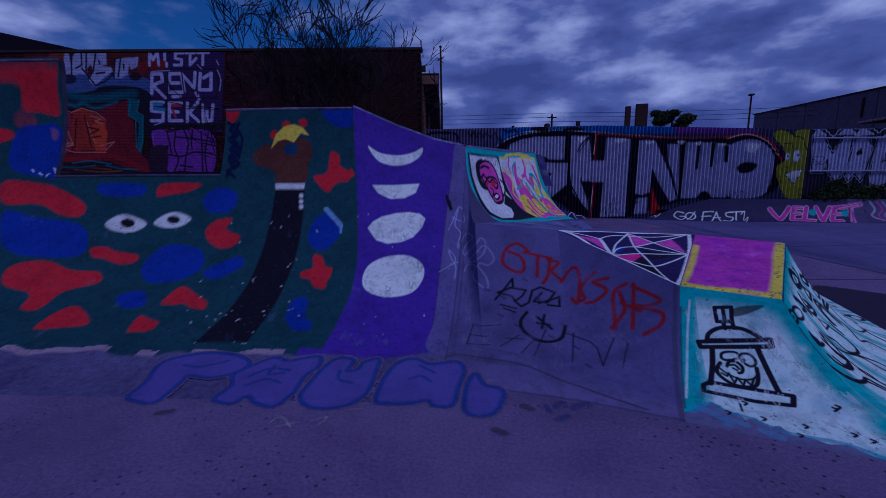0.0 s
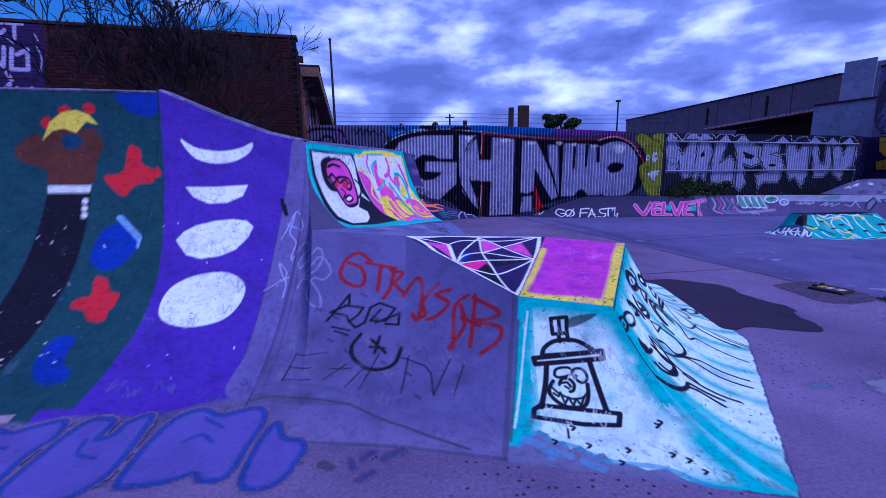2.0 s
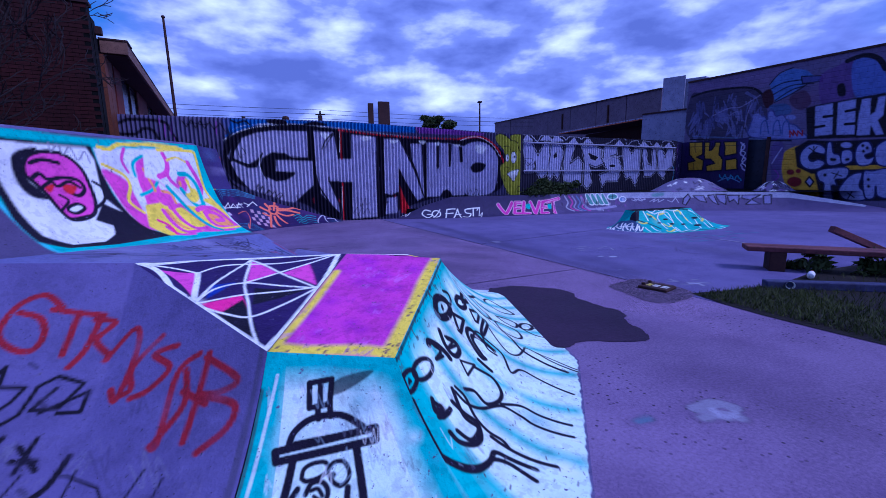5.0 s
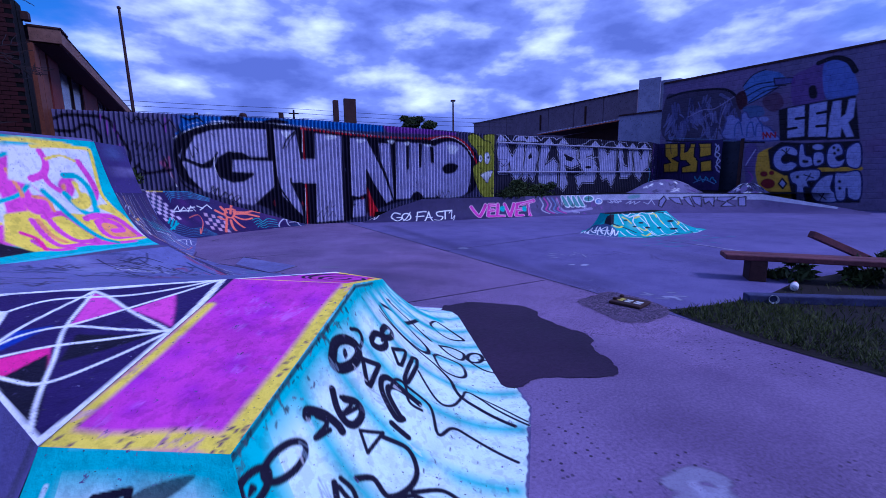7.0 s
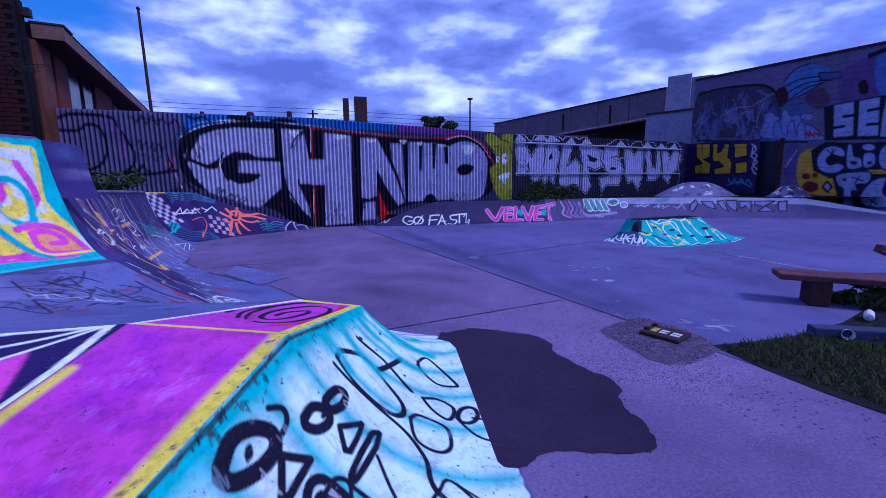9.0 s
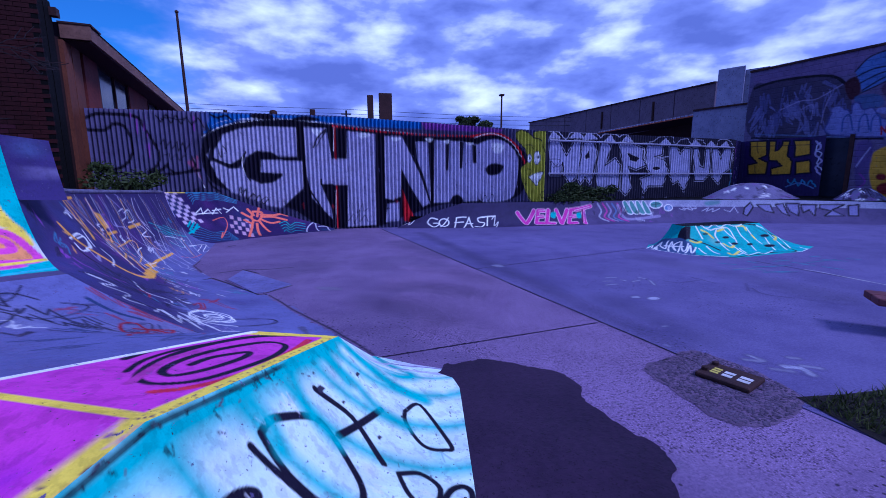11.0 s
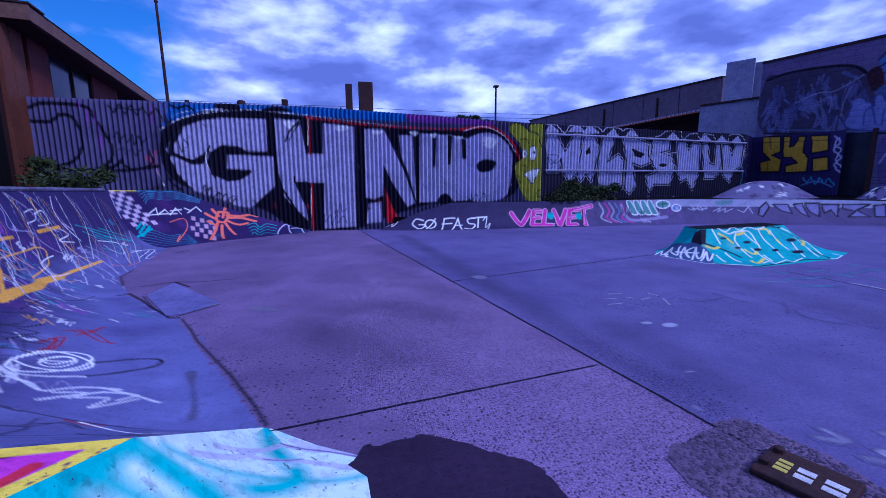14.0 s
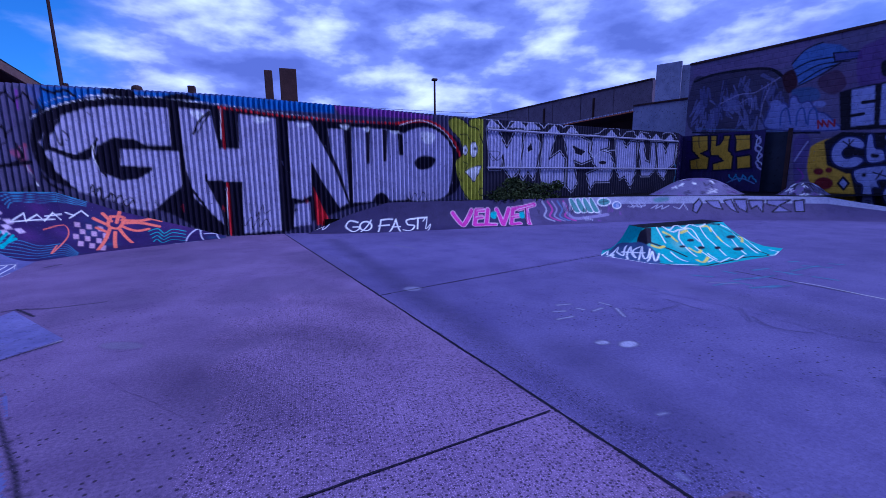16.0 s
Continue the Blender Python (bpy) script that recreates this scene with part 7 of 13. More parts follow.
FENCE_R.line([(0.095, 0.177), (0.099, 0.287), (0.098, 0.422)], 0.016, INK, alpha=0.75)
FENCE_R.line([(0.125, 0.175), (0.130, 0.283), (0.129, 0.421)], 0.016, INK, alpha=0.75)
FENCE_R.line([(0.157, 0.173), (0.162, 0.280), (0.162, 0.420)], 0.016, INK, alpha=0.75)
FENCE_R.line([(0.209, 0.169), (0.212, 0.275), (0.212, 0.419)], 0.016, INK, alpha=0.75)
FENCE_R.line([(0.275, 0.166), (0.281, 0.267), (0.282, 0.417)], 0.016, INK, alpha=0.75)
FENCE_R.line([(0.315, 0.164), (0.321, 0.263), (0.321, 0.416)], 0.016, INK, alpha=0.75)
FENCE_R.line([(0.369, 0.161), (0.375, 0.257), (0.376, 0.414)], 0.016, INK, alpha=0.75)
FENCE_R.line([(0.436, 0.156), (0.439, 0.251), (0.440, 0.412)], 0.016, INK, alpha=0.75)
FENCE_R.line([(0.492, 0.153), (0.498, 0.244), (0.500, 0.410)], 0.016, INK, alpha=0.75)
FENCE_R.line([(0.500, 0.153), (0.507, 0.243), (0.508, 0.410)], 0.016, INK, alpha=0.75)
FENCE_R.line([(0.546, 0.150), (0.554, 0.238), (0.555, 0.409)], 0.016, INK, alpha=0.75)
FENCE_R.line([(0.008, 0.297), (0.039, 0.304), (0.022, 0.386), (0.015, 0.317), (0.032, 0.380), (0.046, 0.336)], 0.02, INK)
FENCE_R.scribble(rng, 30, (SNOWBLUE, INK, SNOWBLUE, DULLSILVER), 0.35, 0.02, (0.03, 0.60), (0.70, 0.97), 0.75, 1.57, 0.5)
FENCE_R.scribble(rng, 20, (WAVE, PURPLELINE, INK, SNOWBLUE), 0.5, 0.03, (0.60, 0.74), (0.1, 0.98), 0.75)
FENCE_R.fill([(0.805, -0.042), (0.971, 0.012), (0.982, 0.526), (0.812, 0.520)], NAVY, smooth=False)
FENCE_R.fill([(0.821, 0.004), (0.866, 0.016), (0.868, 0.215), (0.850, 0.256), (0.872, 0.316), (0.870, 0.478), (0.823, 0.481), (0.821, 0.345), (0.845, 0.318), (0.823, 0.202)], YELLOWOCHRE, edge=INK, width=0.06, smooth=False)
FENCE_R.fill([(0.869, 0.018), (0.886, 0.025), (0.889, 0.160), (0.898, 0.141), (0.905, 0.032), (0.922, 0.040), (0.917, 0.215), (0.931, 0.307), (0.931, 0.485), (0.884, 0.495), (0.883, 0.402), (0.908, 0.369), (0.893, 0.298), (0.876, 0.294)], YELLOWOCHRE, edge=INK, width=0.06, smooth=False)
FENCE_R.fill([(0.930, 0.036), (0.968, 0.045), (0.970, 0.230), (0.937, 0.257)], YELLOWOCHRE, edge=INK, width=0.06, smooth=False)
FENCE_R.fill([(0.939, 0.323), (0.970, 0.302), (0.977, 0.468), (0.941, 0.486)], YELLOWOCHRE, edge=INK, width=0.06, smooth=False)
FENCE_R.line([(0.839, 0.028), (0.845, 0.177)], 0.05, INK, alpha=0.6)
FENCE_R.line([(0.897, 0.051), (0.894, 0.148)], 0.05, INK, alpha=0.6)
FENCE_R.line([(0.839, 0.356), (0.844, 0.459)], 0.04, INK, alpha=0.6)
FENCE_R.line([(0.808, 0.079), (0.972, 0.104)], 0.03, INK, alpha=0.8, smooth=False)
FENCE_R.line([(0.978, 0.064), (0.991, 0.138), (0.979, 0.219), (0.995, 0.315), (0.985, 0.405), (0.996, 0.491)], 0.06, LILAC)
FENCE_R.line([(0.987, 0.082), (0.980, 0.177), (0.994, 0.224), (0.986, 0.348), (1.001, 0.435)], 0.04, SNOWBLUE)
FENCE_R.line([(0.925, 0.559), (0.936, 0.634), (0.941, 0.552), (0.953, 0.641), (0.960, 0.561), (0.970, 0.634), (0.978, 0.569), (0.991, 0.648)], 0.05, WAVE, smooth=False)
FENCE_R.line([(0.923, 0.657), (0.954, 0.604), (0.986, 0.670)], 0.04, POWDER)
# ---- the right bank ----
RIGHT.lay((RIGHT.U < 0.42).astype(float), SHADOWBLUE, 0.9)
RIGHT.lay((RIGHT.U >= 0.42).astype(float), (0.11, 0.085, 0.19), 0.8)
RIGHT.line([(0.069, 0.312), (0.054, 0.211), (0.050, 0.435), (0.062, 0.759), (0.073, 0.533), (0.061, 0.476)], .035, SNOW)
RIGHT.line([(0.094, 0.515), (0.091, 0.661), (0.084, 0.735), (0.076, 0.640), (0.073, 0.473), (0.076, 0.354), (0.083, 0.328), (0.091, 0.390)], .035, SNOW, closed=True)
RIGHT.line([(0.076, 0.776), (0.093, 0.311)], .03, SNOW, smooth=False)
RIGHT.line([(0.106, 0.865), (0.111, 0.351), (0.133, 0.363)], .035, SNOW, smooth=False)
RIGHT.line([(0.107, 0.536), (0.126, 0.539)], .035, SNOW, smooth=False)
RIGHT.line([(0.126, 0.879), (0.140, 0.364), (0.147, 0.908)], .035, SNOW, smooth=False)
RIGHT.line([(0.132, 0.616), (0.148, 0.623)], .03, SNOW, smooth=False)
RIGHT.line([(0.178, 0.374), (0.162, 0.407), (0.164, 0.554), (0.177, 0.610), (0.167, 0.864), (0.153, 0.799)], .035, SNOW)
RIGHT.line([(0.170, 0.372), (0.205, 0.346)], .035, SNOW, smooth=False)
RIGHT.line([(0.186, 0.359), (0.182, 0.777)], .035, SNOW, smooth=False)
RIGHT.line([(0.196, 0.455), (0.205, 0.346), (0.199, 0.790), (0.211, 0.573), (0.201, 1.000)], .02, SNOW)
RIGHT.line([(0.006, 0.000), (0.017, -0.313), (0.017, 0.282), (0.025, 0.025)], .02, SNOW)
RIGHT.lay(((RIGHT.U > 0.52) & (RIGHT.U < 0.97) & (RIGHT.V < 0.16)).astype(float), (0.42, 0.44, 0.55), 0.85)
RIGHT.line([(0.263, 0.265), (0.272, 0.474), (0.280, 0.703), (0.294, 0.442), (0.306, 0.216)], 0.14, PINKWHITE, smooth=False)
RIGHT.line([(0.333, 0.221), (0.317, 0.218), (0.306, 0.688), (0.325, 0.699)], 0.14, PINKWHITE, smooth=False)
RIGHT.line([(0.312, 0.410), (0.327, 0.396)], 0.14, PINKWHITE, smooth=False)
RIGHT.line([(0.344, 0.209), (0.332, 0.704), (0.352, 0.717)], 0.14, PINKWHITE, smooth=False)
RIGHT.line([(0.365, 0.213), (0.370, 0.428), (0.370, 0.768), (0.382, 0.432), (0.390, 0.205)], 0.14, PINKWHITE, smooth=False)
RIGHT.line([(0.411, 0.195), (0.398, 0.206), (0.387, 0.742), (0.404, 0.718)], 0.14, PINKWHITE, smooth=False)
RIGHT.line([(0.394, 0.418), (0.406, 0.403)], 0.14, PINKWHITE, smooth=False)
RIGHT.line([(0.408, 0.209), (0.440, 0.120)], 0.14, PINKWHITE, smooth=False)
RIGHT.line([(0.424, 0.170), (0.422, 0.770)], 0.14, PINKWHITE, smooth=False)
RIGHT.line([(0.263, 0.265), (0.272, 0.474), (0.280, 0.703), (0.294, 0.442), (0.306, 0.216)], 0.1, PINKMAG, smooth=False)
RIGHT.line([(0.333, 0.221), (0.317, 0.218), (0.306, 0.688), (0.325, 0.699)], 0.1, PINKMAG, smooth=False)
RIGHT.line([(0.312, 0.410), (0.327, 0.396)], 0.1, PINKMAG, smooth=False)
RIGHT.line([(0.344, 0.209), (0.332, 0.704), (0.352, 0.717)], 0.1, PINKMAG, smooth=False)
RIGHT.line([(0.365, 0.213), (0.370, 0.428), (0.370, 0.768), (0.382, 0.432), (0.390, 0.205)], 0.1, PINKMAG, smooth=False)
RIGHT.line([(0.411, 0.195), (0.398, 0.206), (0.387, 0.742), (0.404, 0.718)], 0.1, PINKMAG, smooth=False)
RIGHT.line([(0.394, 0.418), (0.406, 0.403)], 0.1, PINKMAG, smooth=False)
RIGHT.line([(0.408, 0.209), (0.440, 0.120)], 0.1, PINKMAG, smooth=False)
RIGHT.line([(0.424, 0.170), (0.422, 0.770)], 0.1, PINKMAG, smooth=False)
RIGHT.line([(0.422, 0.212), (0.417, 0.694)], 0.03, INK, smooth=False)
RIGHT.line([(0.425, 0.213), (0.421, 0.696)], 0.018, PINKWHITE, smooth=False)
RIGHT.line([(0.313, 0.392), (0.330, 0.379)], 0.022, PINKWHITE, smooth=False)
RIGHT.line([(0.393, 0.417), (0.413, 0.387)], 0.022, PINKWHITE, smooth=False)
RIGHT.line([(0.318, 0.218), (0.338, 0.208)], 0.022, PINKWHITE, smooth=False)
RIGHT.line([(0.344, 0.649), (0.360, 0.658)], 0.022, PINKWHITE, smooth=False)
RIGHT.line([(0.406, 0.223), (0.438, 0.132)], 0.022, PINKWHITE, smooth=False)
RIGHT.fill([(0.350, 0.285), (0.364, 0.273), (0.358, 0.464), (0.348, 0.421)], TURQUOISE)
RIGHT.fill([(0.409, 0.317), (0.418, 0.303), (0.416, 0.486), (0.408, 0.462)], TURQUOISE)
RIGHT.line([(0.456, 0.059), (0.463, 0.252), (0.457, 0.460), (0.474, 0.666)], 0.05, SNOWBLUE, alpha=0.8)
RIGHT.line([(0.467, 0.061), (0.475, 0.255), (0.468, 0.465), (0.486, 0.673)], 0.05, PINKMAG, alpha=0.8)
RIGHT.line([(0.476, 0.062), (0.484, 0.257), (0.477, 0.468), (0.495, 0.678)], 0.05, LILAC, alpha=0.8)
RIGHT.line([(0.487, 0.064), (0.495, 0.260), (0.488, 0.473), (0.506, 0.685)], 0.05, POWDER, alpha=0.8)
RIGHT.line([(0.499, 0.066), (0.506, 0.263), (0.499, 0.477), (0.518, 0.693)], 0.05, PINKMAG, alpha=0.8)
RIGHT.line([(0.500, 0.118), (0.505, 0.363), (0.519, 0.578), (0.554, 0.545), (0.590, 0.470)], 0.1, LILAC, alpha=0.7)
RIGHT.fill([(0.511, 0.031), (0.519, 0.020), (0.532, 0.336), (0.522, 0.368), (0.516, 0.235)], SEAGREEN, edge=SNOW, width=0.03)
RIGHT.fill([(0.525, 0.034), (0.533, 0.023), (0.546, 0.340), (0.536, 0.373), (0.529, 0.238)], SEAGREEN, edge=SNOW, width=0.03)
RIGHT.fill([(0.539, 0.036), (0.547, 0.025), (0.560, 0.344), (0.550, 0.377), (0.543, 0.242)], SEAGREEN, edge=SNOW, width=0.03)
RIGHT.fill([(0.553, 0.038), (0.560, 0.027), (0.573, 0.348), (0.563, 0.381), (0.557, 0.245)], SEAGREEN, edge=SNOW, width=0.03)
RIGHT.fill([(0.599, 0.111), (0.594, 0.178), (0.584, 0.206), (0.574, 0.174), (0.571, 0.105), (0.575, 0.042), (0.585, 0.019), (0.595, 0.046)], SEAGREEN, edge=SNOW, width=0.035)
RIGHT.fill([(0.622, 0.200), (0.619, 0.264), (0.612, 0.291), (0.605, 0.261), (0.603, 0.196), (0.606, 0.136), (0.613, 0.113), (0.619, 0.139)], POWDER, edge=SNOW, width=0.03)
RIGHT.line([(0.575, 0.106), (0.593, 0.096)], 0.025, INK, smooth=False)
RIGHT.line([(0.585, 0.031), (0.584, 0.191)], 0.025, INK, smooth=False)
RIGHT.line([(0.636, 0.115), (0.642, 0.261), (0.633, 0.230)], 0.025, SNOWBLUE)
RIGHT.line([(0.642, 0.142), (0.648, 0.214), (0.639, 0.230)], 0.025, SNOWBLUE)
RIGHT.line([(0.647, 0.115), (0.653, 0.261), (0.645, 0.230)], 0.025, SNOWBLUE)
RIGHT.line([(0.653, 0.142), (0.659, 0.214), (0.652, 0.229)], 0.025, SNOWBLUE)
RIGHT.line([(0.667, 0.292), (0.677, 0.198), (0.673, 0.309), (0.684, 0.213), (0.682, 0.325), (0.693, 0.227)], 0.025, SNOWBLUE, smooth=False)
RIGHT.line([(0.700, 0.258), (0.708, 0.323), (0.715, 0.168), (0.720, 0.358)], 0.025, SNOWBLUE, smooth=False)
RIGHT.fill([(0.672, 0.049), (0.691, 0.011), (0.694, 0.087), (0.675, 0.141)], SEAGREEN, alpha=0.8)
RIGHT.fill([(0.730, 0.196), (0.739, 0.060), (0.743, 0.167), (0.732, 0.473), (0.727, 0.394)], (0.20, 0.19, 0.36), smooth=False, edge=INK, width=0.045)
RIGHT.fill([(0.748, 0.111), (0.768, 0.111), (0.772, 0.354), (0.759, 0.287)], (0.20, 0.19, 0.36), smooth=False, edge=INK, width=0.045)
RIGHT.fill([(0.775, 0.110), (0.787, 0.084), (0.793, 0.467), (0.784, 0.353)], (0.20, 0.19, 0.36), smooth=False, edge=INK, width=0.045)
RIGHT.fill([(0.790, 0.084), (0.805, 0.078), (0.803, 0.460), (0.795, 0.316)], (0.20, 0.19, 0.36), smooth=False, edge=INK, width=0.045)
RIGHT.fill([(0.807, 0.103), (0.823, 0.095), (0.820, 0.448), (0.815, 0.241), (0.808, 0.343)], (0.20, 0.19, 0.36), smooth=False, edge=INK, width=0.045)
RIGHT.fill([(0.826, 0.094), (0.852, 0.081), (0.839, 0.228), (0.851, 0.427), (0.830, 0.441), (0.838, 0.260), (0.827, 0.205)], (0.20, 0.19, 0.36), smooth=False, edge=INK, width=0.045)
RIGHT.fill([(0.855, 0.106), (0.866, 0.074), (0.865, 0.417), (0.855, 0.424)], (0.20, 0.19, 0.36), smooth=False, edge=INK, width=0.045)
RIGHT.scribble(rng, 16, (INK, SNOWBLUE, PURPLELINE), 0.35, 0.02, (0.42, 0.62), (0.15, 0.9), 0.7)
# ---- the small box ----
MINI.all((0.04, 0.42, 0.36))
for k in range(26):
    MINI.spray((rng.uniform(0.2, 0.95), rng.uniform(0, 1)), rng.uniform(0.1, 0.28), ((0.03, 0.25, 0.34), (0.05, 0.36, 0.46), (0.07, 0.5, 0.5), (0.22, 0.48, 0.30))[k % 4], 0.6)
MINI.fill([(0.155, 0.374), (0.081, 0.055), (0.196, -0.010), (0.259, 0.005), (0.251, 0.281), (0.205, 0.354)], INK, smooth=False)
MINI.line([(0.243, 0.280), (0.286, 0.349), (0.353, 0.492), (0.392, 0.648)], 0.035, INK)
MINI.fill([(0.091, 1.149), (0.009, 0.502), (0.129, 0.293), (0.251, 0.402), (0.262, 0.946), (0.169, 1.150)], (0.06, 0.10, 0.20))
MINI.line([(0.080, 0.993), (0.023, 0.819), (0.103, 0.853), (0.046, 0.573)], 0.026, SNOW)
MINI.line([(0.132, 1.025), (0.041, 0.532), (0.130, 0.757), (0.082, 0.412)], 0.026, SNOW)
MINI.line([(0.161, 0.928), (0.117, 0.427), (0.179, 0.772), (0.148, 0.520), (0.175, 0.397)], 0.026, SNOW)
MINI.line([(0.193, 0.878), (0.190, 0.389), (0.213, 0.758), (0.240, 0.431)], 0.026, SNOW)
MINI.line([(0.220, 0.861), (0.249, 0.493), (0.250, 0.821), (0.278, 0.558)], 0.026, SNOW)
MINI.line([(0.104, 0.616), (0.210, 0.542)], 0.026, SNOW)
MINI.line([(0.100, 1.150), (0.169, 1.150), (0.260, 0.994), (0.397, 0.945)], 0.03, SNOW)
MINI.line([(0.293, 0.010), (0.312, 0.159), (0.325, 0.301)], 0.024, SNOW)
MINI.line([(0.345, 0.037), (0.386, 0.104), (0.428, 0.079), (0.407, 0.215), (0.414, 0.358), (0.434, 0.647)], 0.024, SNOW)
MINI.line([(0.428, 0.079), (0.500, 0.081), (0.510, 0.310), (0.504, 0.439)], 0.024, SNOW)
MINI.line([(0.473, 0.118), (0.506, 0.334)], 0.024, SNOW)
MINI.line([(0.556, 0.070), (0.556, 0.249), (0.567, 0.464), (0.556, 0.730)], 0.024, SNOW)
MINI.line([(0.619, 0.080), (0.620, 0.343), (0.627, 0.521)], 0.024, SNOW)
MINI.line([(0.692, 0.049), (0.739, 0.195), (0.725, 0.468), (0.694, 0.804)], 0.024, SNOW)
MINI.line([(0.335, 0.522), (0.357, 0.730), (0.376, 0.808)], 0.024, SNOW)
MINI.line([(0.465, 0.424), (0.479, 0.607), (0.486, 0.798)], 0.024, SNOW)
MINI.line([(0.291, 0.591), (0.314, 0.840)], 0.024, SNOW)
MINI.line([(0.493, 0.615), (0.498, 0.809)], 0.024, SNOW)
MINI.line([(0.681, 0.362), (0.642, 0.780)], 0.024, SNOW)
MINI.line([(0.860, 0.396), (0.720, 0.777)], 0.024, SNOW)
MINI.line([(0.328, 0.097), (0.362, 0.165), (0.388, 0.283)], 0.045, YELLOW, alpha=0.85)
MINI.line([(0.253, 0.347), (0.284, 0.404), (0.312, 0.378)], 0.045, YELLOW, alpha=0.85)
MINI.line([(0.432, 0.438), (0.456, 0.563), (0.478, 0.514)], 0.045, YELLOW, alpha=0.85)
MINI.line([(0.421, 0.750), (0.435, 0.837), (0.477, 0.711)], 0.045, YELLOW, alpha=0.85)
MINI.line([(0.559, 0.049), (0.604, 0.057), (0.606, 0.144)], 0.045, YELLOW, alpha=0.85)
MINI.line([(0.619, 0.265), (0.620, 0.370)], 0.045, YELLOW, alpha=0.85)
MINI.line([(0.717, 0.433), (0.838, 0.368), (0.795, 0.334)], 0.045, YELLOW, alpha=0.85)
MINI.line([(0.429, 0.131), (0.470, 0.097)], 0.045, YELLOW, alpha=0.85)
MINI.fill([(0.717, 0.305), (0.703, 0.329), (0.682, 0.335), (0.666, 0.319), (0.665, 0.290), (0.679, 0.267), (0.700, 0.261), (0.716, 0.277)], INK)
MINI.fill([(0.727, 0.182), (0.775, 0.262), (0.822, 0.340), (0.843, 0.354), (0.841, 0.325), (0.816, 0.272), (0.776, 0.214), (0.731, 0.169)], INK)
MINI.fill([(0.976, 1.150), (0.952, 1.150), (0.937, 1.150), (0.853, 0.653), (0.830, 0.547), (0.759, 0.365), (0.674, 0.052), (0.995, 1.150)], INK)
MINI.fill([(0.678, 0.617), (0.661, 0.647), (0.640, 0.650), (0.625, 0.625), (0.625, 0.587), (0.641, 0.558), (0.663, 0.555), (0.679, 0.578)], INK)
MINI.fill([(0.482, 0.290), (0.473, 0.309), (0.459, 0.313), (0.446, 0.301), (0.443, 0.279), (0.452, 0.261), (0.466, 0.256), (0.479, 0.268)], INK)
MINI.fill([(0.366, 0.188), (0.360, 0.203), (0.346, 0.208), (0.334, 0.200), (0.330, 0.184), (0.336, 0.169), (0.349, 0.164), (0.362, 0.172)], INK)
MINI.fill([(0.507, 0.468), (0.498, 0.490), (0.484, 0.494), (0.473, 0.479), (0.472, 0.454), (0.480, 0.433), (0.494, 0.428), (0.505, 0.442)], INK)
MINI.fill([(0.579, 0.514), (0.570, 0.538), (0.557, 0.543), (0.549, 0.528), (0.549, 0.501), (0.558, 0.478), (0.571, 0.473), (0.580, 0.487)], INK)
MINI.fill([(0.421, 0.397), (0.414, 0.415), (0.401, 0.422), (0.391, 0.414), (0.388, 0.395), (0.395, 0.377), (0.407, 0.370), (0.418, 0.378)], INK)
MINI.line([(0.300, 0.001), (0.396, 0.005), (0.495, -0.001), (0.600, 0.004), (0.688, 0.038)], 0.03, INK)
MINI.line([(0.327, -0.005), (0.370, 0.061), (0.418, -0.011), (0.456, 0.053), (0.502, 0.000), (0.553, 0.048), (0.599, 0.014)], 0.018, SNOW)
MINI.line([(0.262, 0.946), (0.351, 1.031), (0.434, 0.960), (0.515, 0.928), (0.616, 0.884), (0.708, 0.947), (0.722, 0.604)], 0.035, INK)
MINI.line([(0.451, 0.853), (0.486, 0.798), (0.488, 0.920), (0.553, 0.816), (0.558, 0.927), (0.622, 0.810)], 0.02, SNOW, smooth=False)
MINI.line([(0.708, 0.947), (0.781, 1.073), (0.806, 0.856)], 0.03, SNOW)
# ---- the block wall ----
WALL.all(DULLBLUE, 0.8)
for k in range(46):
    WALL.spray((rng.uniform(0, 1), rng.uniform(0, 1)), rng.uniform(0.4, 1.1), ((0.12, 0.09, 0.2), (0.05, 0.04, 0.11), (0.16, 0.12, 0.24), (0.15, 0.07, 0.17))[k % 4], 0.6)
WALL.fill([(0.010, 0.021), (0.213, 0.011), (0.430, -0.001), (0.365, 0.114), (0.312, 0.138), (0.024, 0.127)], (0.17, 0.11, 0.23), smooth=False, alpha=0.7)
WALL.fill([(0.015, 0.115), (0.091, 0.100), (0.218, 0.106), (0.303, 0.127), (0.343, 0.216), (0.360, 0.512), (0.032, 0.467)], INK, alpha=0.8)
WALL.scribble(rng, 60, ((0.13, 0.13, 0.27), (0.02, 0.02, 0.06), (0.09, 0.09, 0.22), (0.16, 0.16, 0.32)), 0.8, 0.06, (0.03, 0.33), (0.19, 0.46), 0.8, 0.0, 0.8)
WALL.line([(0.133, 0.294), (0.202, 0.252), (0.250, 0.255), (0.316, 0.197), (0.336, 0.174)], 0.04, LILAC, alpha=0.6)
WALL.line([(0.296, 0.245), (0.282, 0.326), (0.278, 0.410)], 0.04, LILAC, alpha=0.5)
WALL.line([(0.205, 0.310), (0.242, 0.288), (0.243, 0.383)], 0.03, LILAC, alpha=0.5)
WALL.line([(0.023, 0.117), (0.091, 0.095), (0.193, 0.098), (0.289, 0.123), (0.337, 0.186)], 0.1, BLACK)
WALL.fill([(0.359, 0.120), (0.389, 0.058), (0.431, 0.031), (0.487, 0.062), (0.517, 0.117), (0.486, 0.159), (0.442, 0.208), (0.388, 0.256)], (0.10, 0.17, 0.38), smooth=False)
WALL.line([(0.365, 0.154), (0.417, 0.122), (0.506, 0.128)], 0.045, INK)
